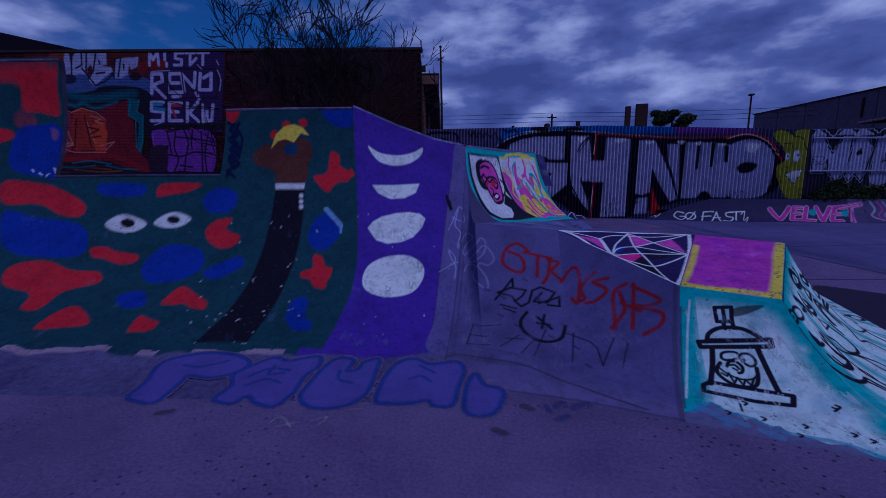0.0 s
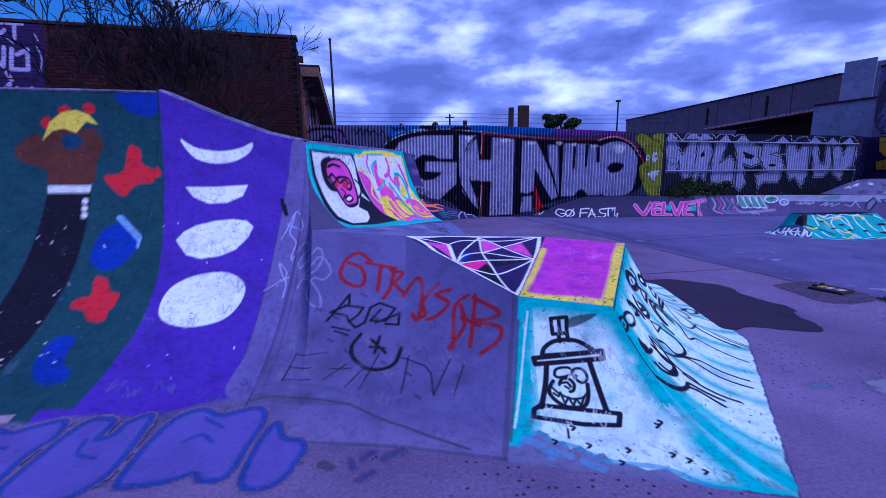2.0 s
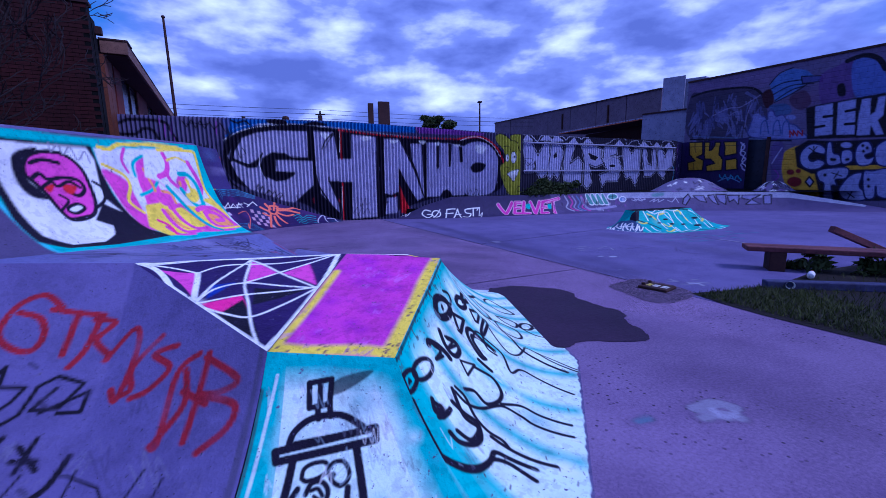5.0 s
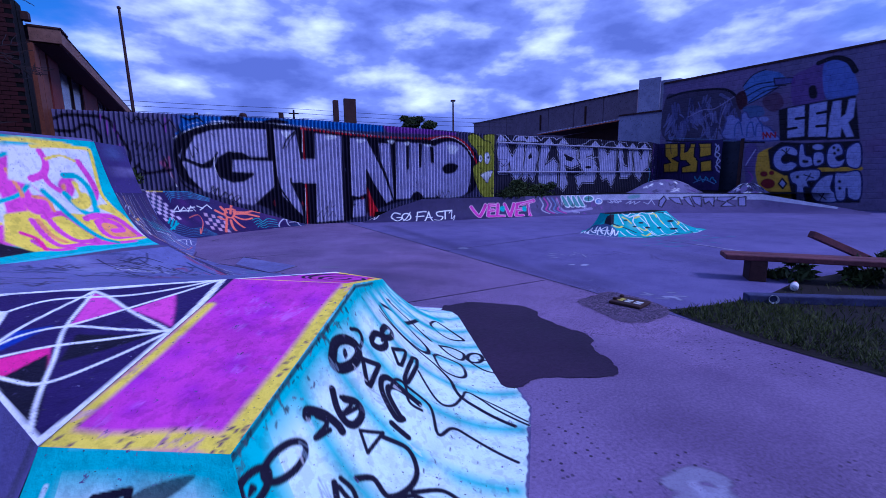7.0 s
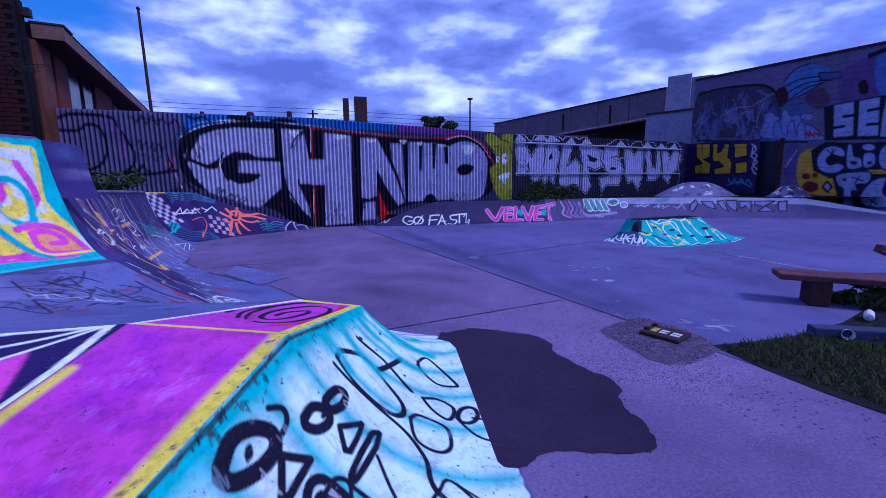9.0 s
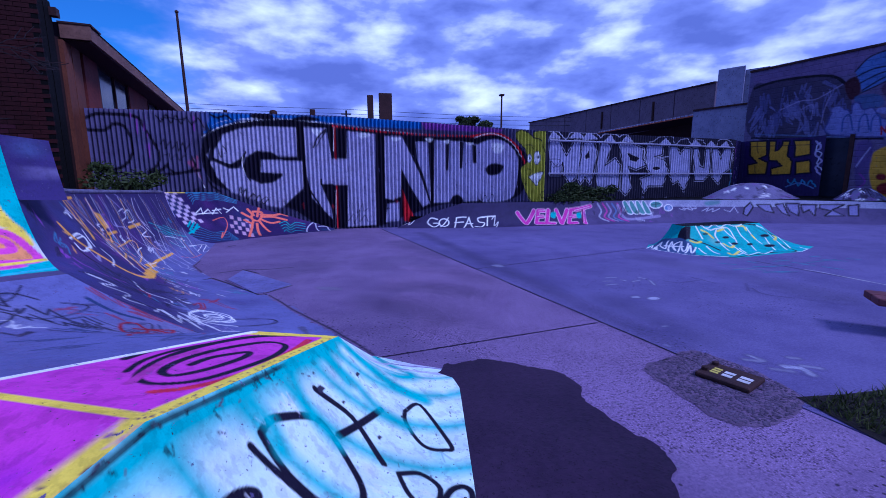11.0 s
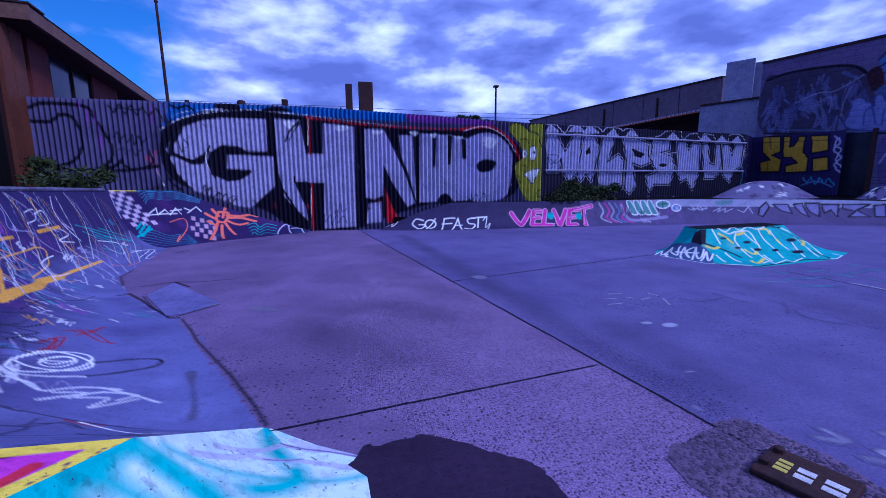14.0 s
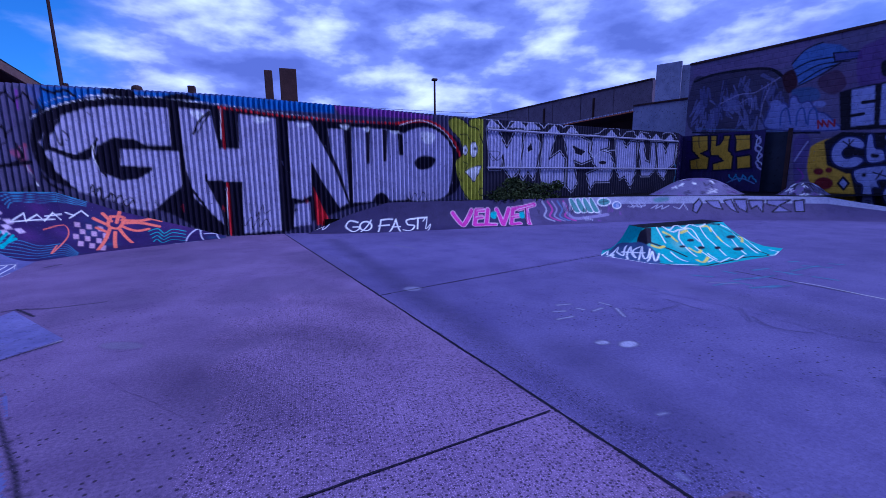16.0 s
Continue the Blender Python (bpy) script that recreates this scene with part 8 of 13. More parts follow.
WALL.line([(0.376, 0.197), (0.439, 0.152), (0.516, 0.161)], 0.045, INK)
WALL.line([(0.387, 0.240), (0.441, 0.184), (0.488, 0.167)], 0.045, INK)
WALL.line([(0.359, 0.120), (0.393, 0.052), (0.439, 0.030)], 0.045, INK)
WALL.line([(0.384, 0.255), (0.446, 0.209), (0.493, 0.162)], 0.045, INK)
WALL.fill([(0.471, 0.101), (0.540, 0.117), (0.544, 0.155), (0.478, 0.149)], (0.08, 0.08, 0.22), edge=INK, width=0.04, smooth=False)
WALL.fill([(0.333, 0.185), (0.365, 0.154), (0.383, 0.247), (0.356, 0.289)], (0.04, 0.012, 0.02))
WALL.fill([(0.440, 0.230), (0.488, 0.198), (0.516, 0.281), (0.489, 0.331), (0.452, 0.296)], (0.06, 0.012, 0.03), alpha=0.8)
WALL.fill([(0.368, 0.275), (0.430, 0.275), (0.451, 0.342), (0.394, 0.354)], (0.05, 0.12, 0.26), alpha=0.8)
WALL.fill([(0.310, 0.492), (0.300, 0.402), (0.315, 0.346), (0.351, 0.345), (0.365, 0.372), (0.366, 0.315), (0.383, 0.311), (0.398, 0.355), (0.423, 0.352), (0.447, 0.412), (0.472, 0.433), (0.498, 0.484), (0.505, 0.532)], (0.20, 0.21, 0.42), edge=(0.07, 0.07, 0.2), width=0.05)
WALL.fill([(0.470, 0.378), (0.466, 0.390), (0.454, 0.394), (0.440, 0.386), (0.434, 0.370), (0.438, 0.357), (0.451, 0.354), (0.464, 0.363)], (0.22, 0.23, 0.45))
WALL.fill([(0.342, 0.351), (0.338, 0.371), (0.326, 0.377), (0.313, 0.366), (0.306, 0.344), (0.310, 0.324), (0.322, 0.318), (0.336, 0.329)], (0.22, 0.23, 0.45))
WALL.line([(0.345, 0.476), (0.345, 0.401), (0.361, 0.380), (0.376, 0.473)], 0.05, (0.07, 0.10, 0.26))
WALL.line([(0.393, 0.484), (0.393, 0.410), (0.408, 0.389), (0.422, 0.480)], 0.05, (0.07, 0.10, 0.26))
WALL.line([(0.427, 0.489), (0.427, 0.417), (0.442, 0.396), (0.455, 0.485)], 0.05, (0.07, 0.10, 0.26))
WALL.line([(0.457, 0.513), (0.454, 0.469), (0.468, 0.503), (0.466, 0.467), (0.482, 0.509), (0.482, 0.474), (0.500, 0.508), (0.498, 0.472)], 0.05, OXBLOOD, smooth=False)
WALL.fill([(0.535, 0.123), (0.581, 0.074), (0.633, 0.058), (0.648, 0.280), (0.554, 0.313)], (0.11, 0.045, 0.19), alpha=0.85)
WALL.fill([(0.628, 0.084), (0.658, 0.048), (0.697, 0.076), (0.723, 0.153), (0.738, 0.284), (0.655, 0.295)], (0.11, 0.16, 0.42), alpha=0.9)
WALL.line([(0.613, 0.051), (0.660, 0.035), (0.701, 0.071), (0.725, 0.140)], 0.16, BLACK)
WALL.fill([(0.592, 0.199), (0.612, 0.191), (0.622, 0.265), (0.600, 0.266)], BLACK)
WALL.fill([(0.500, 0.322), (0.534, 0.308), (0.735, 0.283), (0.764, 0.557), (0.517, 0.537)], BLACK, smooth=False)
WALL.fill([(0.531, 0.318), (0.586, 0.310), (0.597, 0.515), (0.542, 0.518)], (0.30, 0.31, 0.52), smooth=False)
WALL.line([(0.563, 0.393), (0.593, 0.392)], 0.1, BLACK, smooth=False)
WALL.line([(0.536, 0.460), (0.567, 0.454)], 0.1, BLACK, smooth=False)
WALL.fill([(0.602, 0.310), (0.654, 0.302), (0.664, 0.525), (0.610, 0.520)], (0.30, 0.31, 0.52), smooth=False)
WALL.line([(0.630, 0.372), (0.662, 0.366)], 0.1, BLACK, smooth=False)
WALL.line([(0.633, 0.455), (0.667, 0.455)], 0.1, BLACK, smooth=False)
WALL.fill([(0.672, 0.307), (0.696, 0.306), (0.701, 0.412), (0.714, 0.393), (0.717, 0.305), (0.736, 0.304), (0.737, 0.419), (0.724, 0.447), (0.746, 0.537), (0.725, 0.538), (0.707, 0.472), (0.708, 0.535), (0.671, 0.533), (0.669, 0.408)], (0.30, 0.31, 0.52), smooth=False)
WALL.fill([(0.437, 0.660), (0.458, 0.597), (0.512, 0.580), (0.497, 0.705), (0.561, 0.766), (0.582, 0.927), (0.493, 0.898), (0.451, 0.817)], YELLOWOCHRE)
WALL.fill([(0.478, 0.592), (0.521, 0.542), (0.613, 0.561), (0.765, 0.564), (0.778, 0.755), (0.547, 0.778), (0.494, 0.728)], BLACK, smooth=False)
WALL.line([(0.658, 0.740), (0.777, 0.738)], 0.14, YELLOWOCHRE)
WALL.fill([(0.552, 0.747), (0.778, 0.762), (0.791, 0.952), (0.589, 0.966)], BLACK, smooth=False)
WALL.fill([(0.488, 0.764), (0.485, 0.779), (0.475, 0.784), (0.465, 0.778), (0.460, 0.764), (0.463, 0.749), (0.473, 0.744), (0.483, 0.750)], (0.16, 0.012, 0.016))
WALL.fill([(0.511, 0.757), (0.509, 0.768), (0.503, 0.773), (0.495, 0.768), (0.492, 0.756), (0.494, 0.745), (0.501, 0.741), (0.508, 0.746)], (0.16, 0.012, 0.016))
WALL.fill([(0.518, 0.833), (0.512, 0.859), (0.495, 0.870), (0.476, 0.859), (0.466, 0.833), (0.473, 0.807), (0.490, 0.797), (0.509, 0.808)], (0.16, 0.012, 0.016))
WALL.fill([(0.541, 0.797), (0.558, 0.833), (0.547, 0.869), (0.530, 0.833)], (0.30, 0.31, 0.52), smooth=False, edge=BLACK, width=0.06)
WALL.fill([(0.582, 0.610), (0.560, 0.578), (0.527, 0.577), (0.503, 0.626), (0.504, 0.697), (0.529, 0.742), (0.567, 0.743), (0.587, 0.706), (0.567, 0.682), (0.542, 0.692), (0.530, 0.659), (0.545, 0.630), (0.579, 0.644)], (0.30, 0.31, 0.52), edge=(0.02, 0.02, 0.08), width=0.05)
WALL.fill([(0.586, 0.581), (0.599, 0.571), (0.609, 0.639), (0.629, 0.656), (0.636, 0.709), (0.594, 0.714)], (0.30, 0.31, 0.52), edge=(0.02, 0.02, 0.08), width=0.05)
WALL.fill([(0.634, 0.631), (0.663, 0.630), (0.669, 0.696), (0.640, 0.713)], (0.30, 0.31, 0.52), edge=(0.02, 0.02, 0.08), width=0.05)
WALL.fill([(0.676, 0.613), (0.690, 0.579), (0.711, 0.581), (0.723, 0.639), (0.704, 0.662), (0.713, 0.685), (0.731, 0.675), (0.722, 0.721), (0.691, 0.726), (0.676, 0.678)], (0.30, 0.31, 0.52), edge=(0.02, 0.02, 0.08), width=0.05)
WALL.fill([(0.732, 0.612), (0.766, 0.581), (0.776, 0.724), (0.739, 0.715)], (0.30, 0.31, 0.52), edge=(0.02, 0.02, 0.08), width=0.05)
WALL.fill([(0.570, 0.755), (0.655, 0.739), (0.659, 0.806), (0.627, 0.818), (0.633, 0.855), (0.617, 0.863), (0.626, 0.948), (0.597, 0.949), (0.592, 0.848), (0.574, 0.821)], (0.30, 0.31, 0.52), edge=(0.02, 0.02, 0.08), width=0.05)
WALL.fill([(0.649, 0.848), (0.670, 0.792), (0.703, 0.774), (0.701, 0.862), (0.729, 0.916), (0.715, 0.953), (0.664, 0.949), (0.642, 0.901)], (0.30, 0.31, 0.52), edge=(0.02, 0.02, 0.08), width=0.05)
WALL.fill([(0.707, 0.774), (0.733, 0.764), (0.778, 0.759), (0.789, 0.920), (0.756, 0.922), (0.747, 0.861), (0.746, 0.933), (0.720, 0.927)], (0.30, 0.31, 0.52), edge=(0.02, 0.02, 0.08), width=0.05)
WALL.fill([(0.662, 0.593), (0.658, 0.606), (0.647, 0.610), (0.634, 0.603), (0.628, 0.589), (0.632, 0.577), (0.644, 0.573), (0.656, 0.580)], (0.30, 0.31, 0.52))
WALL.fill([(0.698, 0.601), (0.697, 0.609), (0.694, 0.611), (0.690, 0.608), (0.689, 0.600), (0.690, 0.592), (0.693, 0.590), (0.696, 0.593)], BLACK)
WALL.fill([(0.712, 0.617), (0.711, 0.624), (0.708, 0.627), (0.704, 0.624), (0.702, 0.616), (0.703, 0.608), (0.706, 0.606), (0.710, 0.609)], BLACK)
WALL.fill([(0.702, 0.637), (0.701, 0.645), (0.698, 0.647), (0.695, 0.644), (0.693, 0.636), (0.694, 0.629), (0.697, 0.626), (0.700, 0.629)], BLACK)
WALL.fill([(0.728, 0.818), (0.728, 0.825), (0.725, 0.829), (0.721, 0.825), (0.719, 0.818), (0.720, 0.810), (0.723, 0.807), (0.727, 0.810)], BLACK)
WALL.fill([(0.732, 0.861), (0.731, 0.869), (0.728, 0.872), (0.724, 0.869), (0.722, 0.861), (0.723, 0.854), (0.726, 0.850), (0.729, 0.854)], BLACK)
WALL.fill([(0.597, 0.787), (0.596, 0.795), (0.593, 0.798), (0.589, 0.795), (0.586, 0.786), (0.588, 0.778), (0.591, 0.775), (0.595, 0.778)], BLACK)
WALL.line([(0.528, 0.597), (0.557, 0.638)], 0.035, BLACK, smooth=False)
WALL.line([(0.554, 0.592), (0.535, 0.644)], 0.035, BLACK, smooth=False)
WALL.line([(0.543, 0.587), (0.547, 0.653)], 0.035, BLACK, smooth=False)
WALL.line([(0.612, 0.772), (0.645, 0.795)], 0.035, BLACK, smooth=False)
WALL.line([(0.633, 0.765), (0.622, 0.810)], 0.035, BLACK, smooth=False)
WALL.line([(0.670, 0.907), (0.691, 0.936)], 0.035, BLACK, smooth=False)
WALL.line([(0.682, 0.899), (0.672, 0.945)], 0.035, BLACK, smooth=False)
WALL.fill([(0.648, 0.680), (0.659, 0.677), (0.660, 0.692), (0.649, 0.695)], BLACK)
WALL.fill([(0.602, 0.673), (0.620, 0.678), (0.618, 0.693), (0.604, 0.692)], BLACK)
WALL.fill([(0.394, 0.566), (0.435, 0.555), (0.440, 0.701), (0.420, 0.867), (0.400, 0.741)], (0.09, 0.05, 0.2), alpha=0.8)
WALL.line([(0.433, 0.587), (0.412, 0.658), (0.402, 0.699)], 0.05, LILAC)
WALL.line([(0.413, 0.741), (0.433, 0.792), (0.414, 0.834)], 0.05, PURPLELINE)
WALL.line([(0.033, 0.472), (0.240, 0.509), (0.462, 0.538)], 0.07, INK)
WALL.line([(0.043, 0.449), (0.214, 0.483), (0.356, 0.516)], 0.05, POWDER, alpha=0.5)
# ---- loops on the old end of the fence ----
FENCE.fill([(0.003, -0.014), (0.073, -0.033), (0.228, -0.017), (0.255, 0.062), (0.221, 0.275), (0.223, 0.620), (-0.034, 0.614)], (0.12, 0.10, 0.215), alpha=0.7)
FENCE.line([(0.022, 0.130), (0.020, 0.290), (0.030, 0.442), (0.065, 0.474), (0.093, 0.436), (0.108, 0.345), (0.109, 0.221), (0.099, 0.130), (0.082, 0.116), (0.063, 0.166), (0.021, 0.158)], 0.085, INK)
FENCE.line([(0.021, 0.115), (0.053, 0.045), (0.098, 0.043), (0.125, 0.062), (0.135, 0.141), (0.156, 0.331), (0.150, 0.440), (0.133, 0.490), (0.155, 0.478), (0.171, 0.422)], 0.085, INK)
FENCE.line([(0.029, 0.450), (0.073, 0.495), (0.119, 0.503), (0.178, 0.503), (0.228, 0.472)], 0.085, INK)
FENCE.line([(0.011, 0.016), (0.021, -0.010), (0.012, 0.092)], 0.05, INK)
FENCE.line([(0.166, 0.439), (0.186, 0.498), (0.218, 0.455), (0.216, 0.362)], 0.06, INK)
FENCE.line([(0.114, 0.033), (0.110, 0.136)], 0.05, PURPLELINE)
FENCE.line([(0.124, 0.080), (0.122, 0.185)], 0.05, PURPLELINE)
FENCE.line([(0.139, 0.192), (0.135, 0.298)], 0.05, PURPLELINE)
FENCE.line([(0.141, 0.265), (0.139, 0.373)], 0.05, PURPLELINE)
FENCE.line([(0.138, 0.054), (0.134, 0.158)], 0.05, PURPLELINE)
FENCE.line([(0.227, 0.042), (0.226, 0.151)], 0.05, PURPLELINE)
FENCE.line([(0.158, 0.043), (0.166, 0.091), (0.176, 0.032), (0.184, 0.097), (0.194, 0.037), (0.202, 0.102), (0.213, 0.046), (0.221, 0.108), (0.235, 0.054), (0.244, 0.124)], 0.045, INK, smooth=False)
FENCE.line([(0.167, 0.066), (0.182, 0.057), (0.195, 0.069), (0.211, 0.059)], 0.035, INK)
FENCE.line([(0.160, 0.263), (0.168, 0.229), (0.168, 0.304), (0.180, 0.237), (0.180, 0.312), (0.192, 0.245), (0.192, 0.320), (0.202, 0.252), (0.204, 0.327), (0.214, 0.259)], 0.04, INK, smooth=False)
FENCE.line([(0.161, 0.363), (0.175, 0.338), (0.176, 0.388), (0.190, 0.337), (0.192, 0.396), (0.203, 0.353)], 0.03, INK, smooth=False)
FENCE.line([(0.257, 0.021), (0.271, 0.044), (0.287, 0.026), (0.297, 0.057)], 0.05, INK)
# ---- the painted brick wall ----
BRICKART.fill([(0.179, -0.053), (0.994, -0.032), (0.983, 0.202), (0.154, 0.207)], (0.075, 0.012, 0.012), smooth=False)
BRICKART.fill([(0.678, -0.027), (0.988, -0.023), (0.950, 0.613), (0.635, 0.612)], (0.035, 0.014, 0.075), smooth=False)
BRICKART.fill([(0.167, 0.066), (0.291, 0.098), (0.372, 0.137), (0.455, 0.169), (0.585, 0.152), (0.677, 0.217), (0.671, 0.308), (0.490, 0.276), (0.359, 0.301), (0.149, 0.269)], (0.06, 0.10, 0.24))
BRICKART.fill([(0.278, 0.001), (0.333, -0.007), (0.330, 0.085), (0.290, 0.114), (0.267, 0.082)], (0.20, 0.035, 0.01))
BRICKART.fill([(0.510, -0.001), (0.681, -0.003), (0.678, 0.045), (0.572, 0.030)], (0.10, 0.014, 0.012))
BRICKART.fill([(0.637, 0.078), (0.737, 0.053), (0.741, 0.126), (0.662, 0.151), (0.628, 0.200)], (0.17, 0.012, 0.014))
BRICKART.fill([(0.337, 0.001), (0.354, 0.001), (0.356, 0.081), (0.374, 0.008), (0.391, 0.008), (0.379, 0.162), (0.320, 0.154)], LETTERSILVER, smooth=False)
BRICKART.fill([(0.379, 0.000), (0.459, -0.001), (0.454, 0.063), (0.421, 0.112), (0.417, 0.161), (0.375, 0.153)], LETTERSILVER, smooth=False)
BRICKART.fill([(0.433, 0.007), (0.507, -0.009), (0.503, 0.087), (0.469, 0.096), (0.520, 0.104), (0.525, 0.136), (0.479, 0.193), (0.440, 0.251), (0.419, 0.194), (0.444, 0.137)], LETTERSILVER, smooth=False)
BRICKART.fill([(0.545, 0.047), (0.602, 0.030), (0.584, 0.160), (0.552, 0.193), (0.526, 0.185)], LETTERSILVER, smooth=False)
BRICKART.fill([(0.593, 0.038), (0.636, 0.030), (0.627, 0.103), (0.599, 0.127)], LETTERSILVER, smooth=False)
BRICKART.line([(0.366, 0.000), (0.354, 0.154)], 0.05, INK, smooth=False)
BRICKART.line([(0.405, -0.000), (0.401, 0.088), (0.374, 0.113)], 0.05, INK, smooth=False)
BRICKART.line([(0.426, -0.000), (0.414, 0.145)], 0.05, INK, smooth=False)
BRICKART.line([(0.463, 0.007), (0.444, 0.137), (0.419, 0.194)], 0.05, INK, smooth=False)
BRICKART.line([(0.472, 0.055), (0.475, 0.080)], 0.05, INK, smooth=False)
BRICKART.line([(0.456, 0.153), (0.491, 0.144)], 0.05, INK, smooth=False)
BRICKART.line([(0.399, 0.112), (0.424, 0.177), (0.445, 0.243), (0.490, 0.210), (0.529, 0.152)], 0.05, INK, smooth=False)
BRICKART.line([(0.562, 0.046), (0.544, 0.177)], 0.05, INK, smooth=False)
BRICKART.line([(0.572, 0.087), (0.570, 0.119)], 0.05, INK, smooth=False)
BRICKART.line([(0.537, 0.047), (0.526, 0.185)], 0.05, INK, smooth=False)
BRICKART.fill([(0.372, 0.194), (0.361, 0.220), (0.339, 0.231), (0.318, 0.220), (0.312, 0.195), (0.323, 0.169), (0.345, 0.157), (0.365, 0.168)], (0.02, 0.015, 0.05))
BRICKART.fill([(0.641, 0.176), (0.631, 0.199), (0.613, 0.209), (0.595, 0.199), (0.589, 0.176), (0.598, 0.153), (0.617, 0.143), (0.635, 0.153)], (0.02, 0.01, 0.02))
BRICKART.fill([(0.150, 0.261), (0.276, 0.277), (0.401, 0.309), (0.470, 0.251), (0.577, 0.250), (0.641, 0.275), (0.670, 0.350), (0.651, 0.646), (0.630, 0.629), (0.627, 0.475), (0.592, 0.358), (0.482, 0.375), (0.309, 0.392), (0.136, 0.409)], INK)
BRICKART.line([(0.143, 0.335), (0.294, 0.309), (0.420, 0.342), (0.551, 0.316), (0.599, 0.308)], 0.22, (0.012, 0.09, 0.11), soft=0.15)
BRICKART.line([(0.138, 0.392), (0.243, 0.417), (0.296, 0.384), (0.351, 0.400), (0.384, 0.383), (0.436, 0.417), (0.525, 0.375)], 0.12, (0.02, 0.13, 0.15), soft=0.1)
BRICKART.fill([(0.571, 0.341), (0.618, 0.358), (0.606, 0.459), (0.627, 0.484), (0.620, 0.646), (0.602, 0.784), (0.583, 0.740), (0.605, 0.543), (0.586, 0.501), (0.561, 0.475)], (0.012, 0.11, 0.13), smooth=False)
BRICKART.line([(0.618, 0.358), (0.603, 0.450), (0.627, 0.475), (0.613, 0.689), (0.589, 0.775)], 0.035, (0.03, 0.20, 0.22), smooth=False)
BRICKART.line([(0.582, 0.375), (0.565, 0.475), (0.594, 0.509), (0.583, 0.732)], 0.035, (0.03, 0.20, 0.22), smooth=False)
BRICKART.fill([(0.134, 0.442), (0.236, 0.434), (0.290, 0.408), (0.330, 0.442), (0.375, 0.408), (0.434, 0.442), (0.503, 0.392), (0.570, 0.358), (0.565, 0.484), (0.585, 0.518), (0.583, 0.740), (0.635, 0.854), (0.629, 0.951), (0.087, 0.953)], (0.16, 0.010, 0.018), smooth=False)
BRICKART.fill([(0.132, 0.459), (0.283, 0.433), (0.327, 0.475), (0.306, 0.738), (0.233, 0.781), (0.104, 0.771)], (0.24, 0.025, 0.045))
BRICKART.fill([(0.339, 0.442), (0.388, 0.417), (0.444, 0.475), (0.472, 0.501), (0.459, 0.740), (0.322, 0.756), (0.317, 0.602)], (0.33, 0.030, 0.016), smooth=False)
BRICKART.fill([(0.409, 0.543), (0.453, 0.526), (0.470, 0.602), (0.454, 0.757), (0.410, 0.756)], (0.55, 0.060, 0.018), smooth=False)
BRICKART.line([(0.223, 0.442), (0.290, 0.408), (0.330, 0.450), (0.376, 0.417), (0.433, 0.450), (0.464, 0.501)], 0.032, (0.62, 0.20, 0.13), smooth=False, alpha=0.8)
BRICKART.line([(0.240, 0.492), (0.277, 0.517), (0.297, 0.696), (0.263, 0.678), (0.250, 0.526)], 0.032, (0.62, 0.20, 0.13), smooth=False, alpha=0.8)
BRICKART.line([(0.292, 0.492), (0.318, 0.696), (0.300, 0.713)], 0.032, (0.62, 0.20, 0.13), smooth=False, alpha=0.8)
BRICKART.line([(0.409, 0.475), (0.451, 0.501), (0.424, 0.518), (0.461, 0.543)], 0.032, (0.62, 0.20, 0.13), smooth=False, alpha=0.8)
BRICKART.line([(0.235, 0.746), (0.306, 0.687), (0.326, 0.704), (0.236, 0.738)], 0.032, (0.62, 0.20, 0.13), smooth=False, alpha=0.8)
BRICKART.line([(0.247, 0.721), (0.322, 0.764), (0.453, 0.765)], 0.032, (0.62, 0.20, 0.13), smooth=False, alpha=0.8)
BRICKART.line([(0.431, 0.714), (0.495, 0.680), (0.454, 0.748)], 0.032, (0.62, 0.20, 0.13), smooth=False, alpha=0.8)
BRICKART.line([(0.389, 0.518), (0.411, 0.688)], 0.032, (0.62, 0.20, 0.13), smooth=False, alpha=0.8)
BRICKART.line([(0.279, 0.492), (0.293, 0.687)], 0.045, (0.06, 0.006, 0.01), smooth=False)
BRICKART.line([(0.347, 0.500), (0.325, 0.721)], 0.045, (0.06, 0.006, 0.01), smooth=False)
BRICKART.line([(0.383, 0.475), (0.395, 0.722)], 0.045, (0.06, 0.006, 0.01), smooth=False)
BRICKART.line([(0.393, 0.568), (0.436, 0.585), (0.399, 0.619)], 0.045, (0.06, 0.006, 0.01), smooth=False)
BRICKART.line([(0.405, 0.645), (0.440, 0.636)], 0.045, (0.06, 0.006, 0.01), smooth=False)
BRICKART.line([(0.100, 0.806), (0.317, 0.816), (0.429, 0.791), (0.515, 0.818), (0.630, 0.924)], 0.14, (0.25, 0.012, 0.016))
BRICKART.fill([(0.097, 0.849), (0.315, 0.842), (0.448, 0.835), (0.532, 0.897), (0.629, 0.942), (0.625, 1.004), (0.083, 0.997)], (0.02, 0.012, 0.02))
BRICKART.line([(0.306, 0.851), (0.382, 0.834), (0.468, 0.861)], 0.045, (0.02, 0.14, 0.17))
BRICKART.line([(0.225, 0.876), (0.333, 0.886), (0.400, 0.869)], 0.045, (0.02, 0.10, 0.12))
BRICKART.line([(0.445, 0.870), (0.510, 0.897), (0.576, 0.906)], 0.045, (0.02, 0.12, 0.15))
BRICKART.line([(0.310, 0.903), (0.419, 0.922), (0.508, 0.914)], 0.045, (0.16, 0.06, 0.02))
BRICKART.line([(0.378, 0.886), (0.465, 0.905)], 0.045, (0.20, 0.03, 0.02))
BRICKART.line([(0.178, 0.910), (0.286, 0.929)], 0.045, (0.10, 0.02, 0.02))
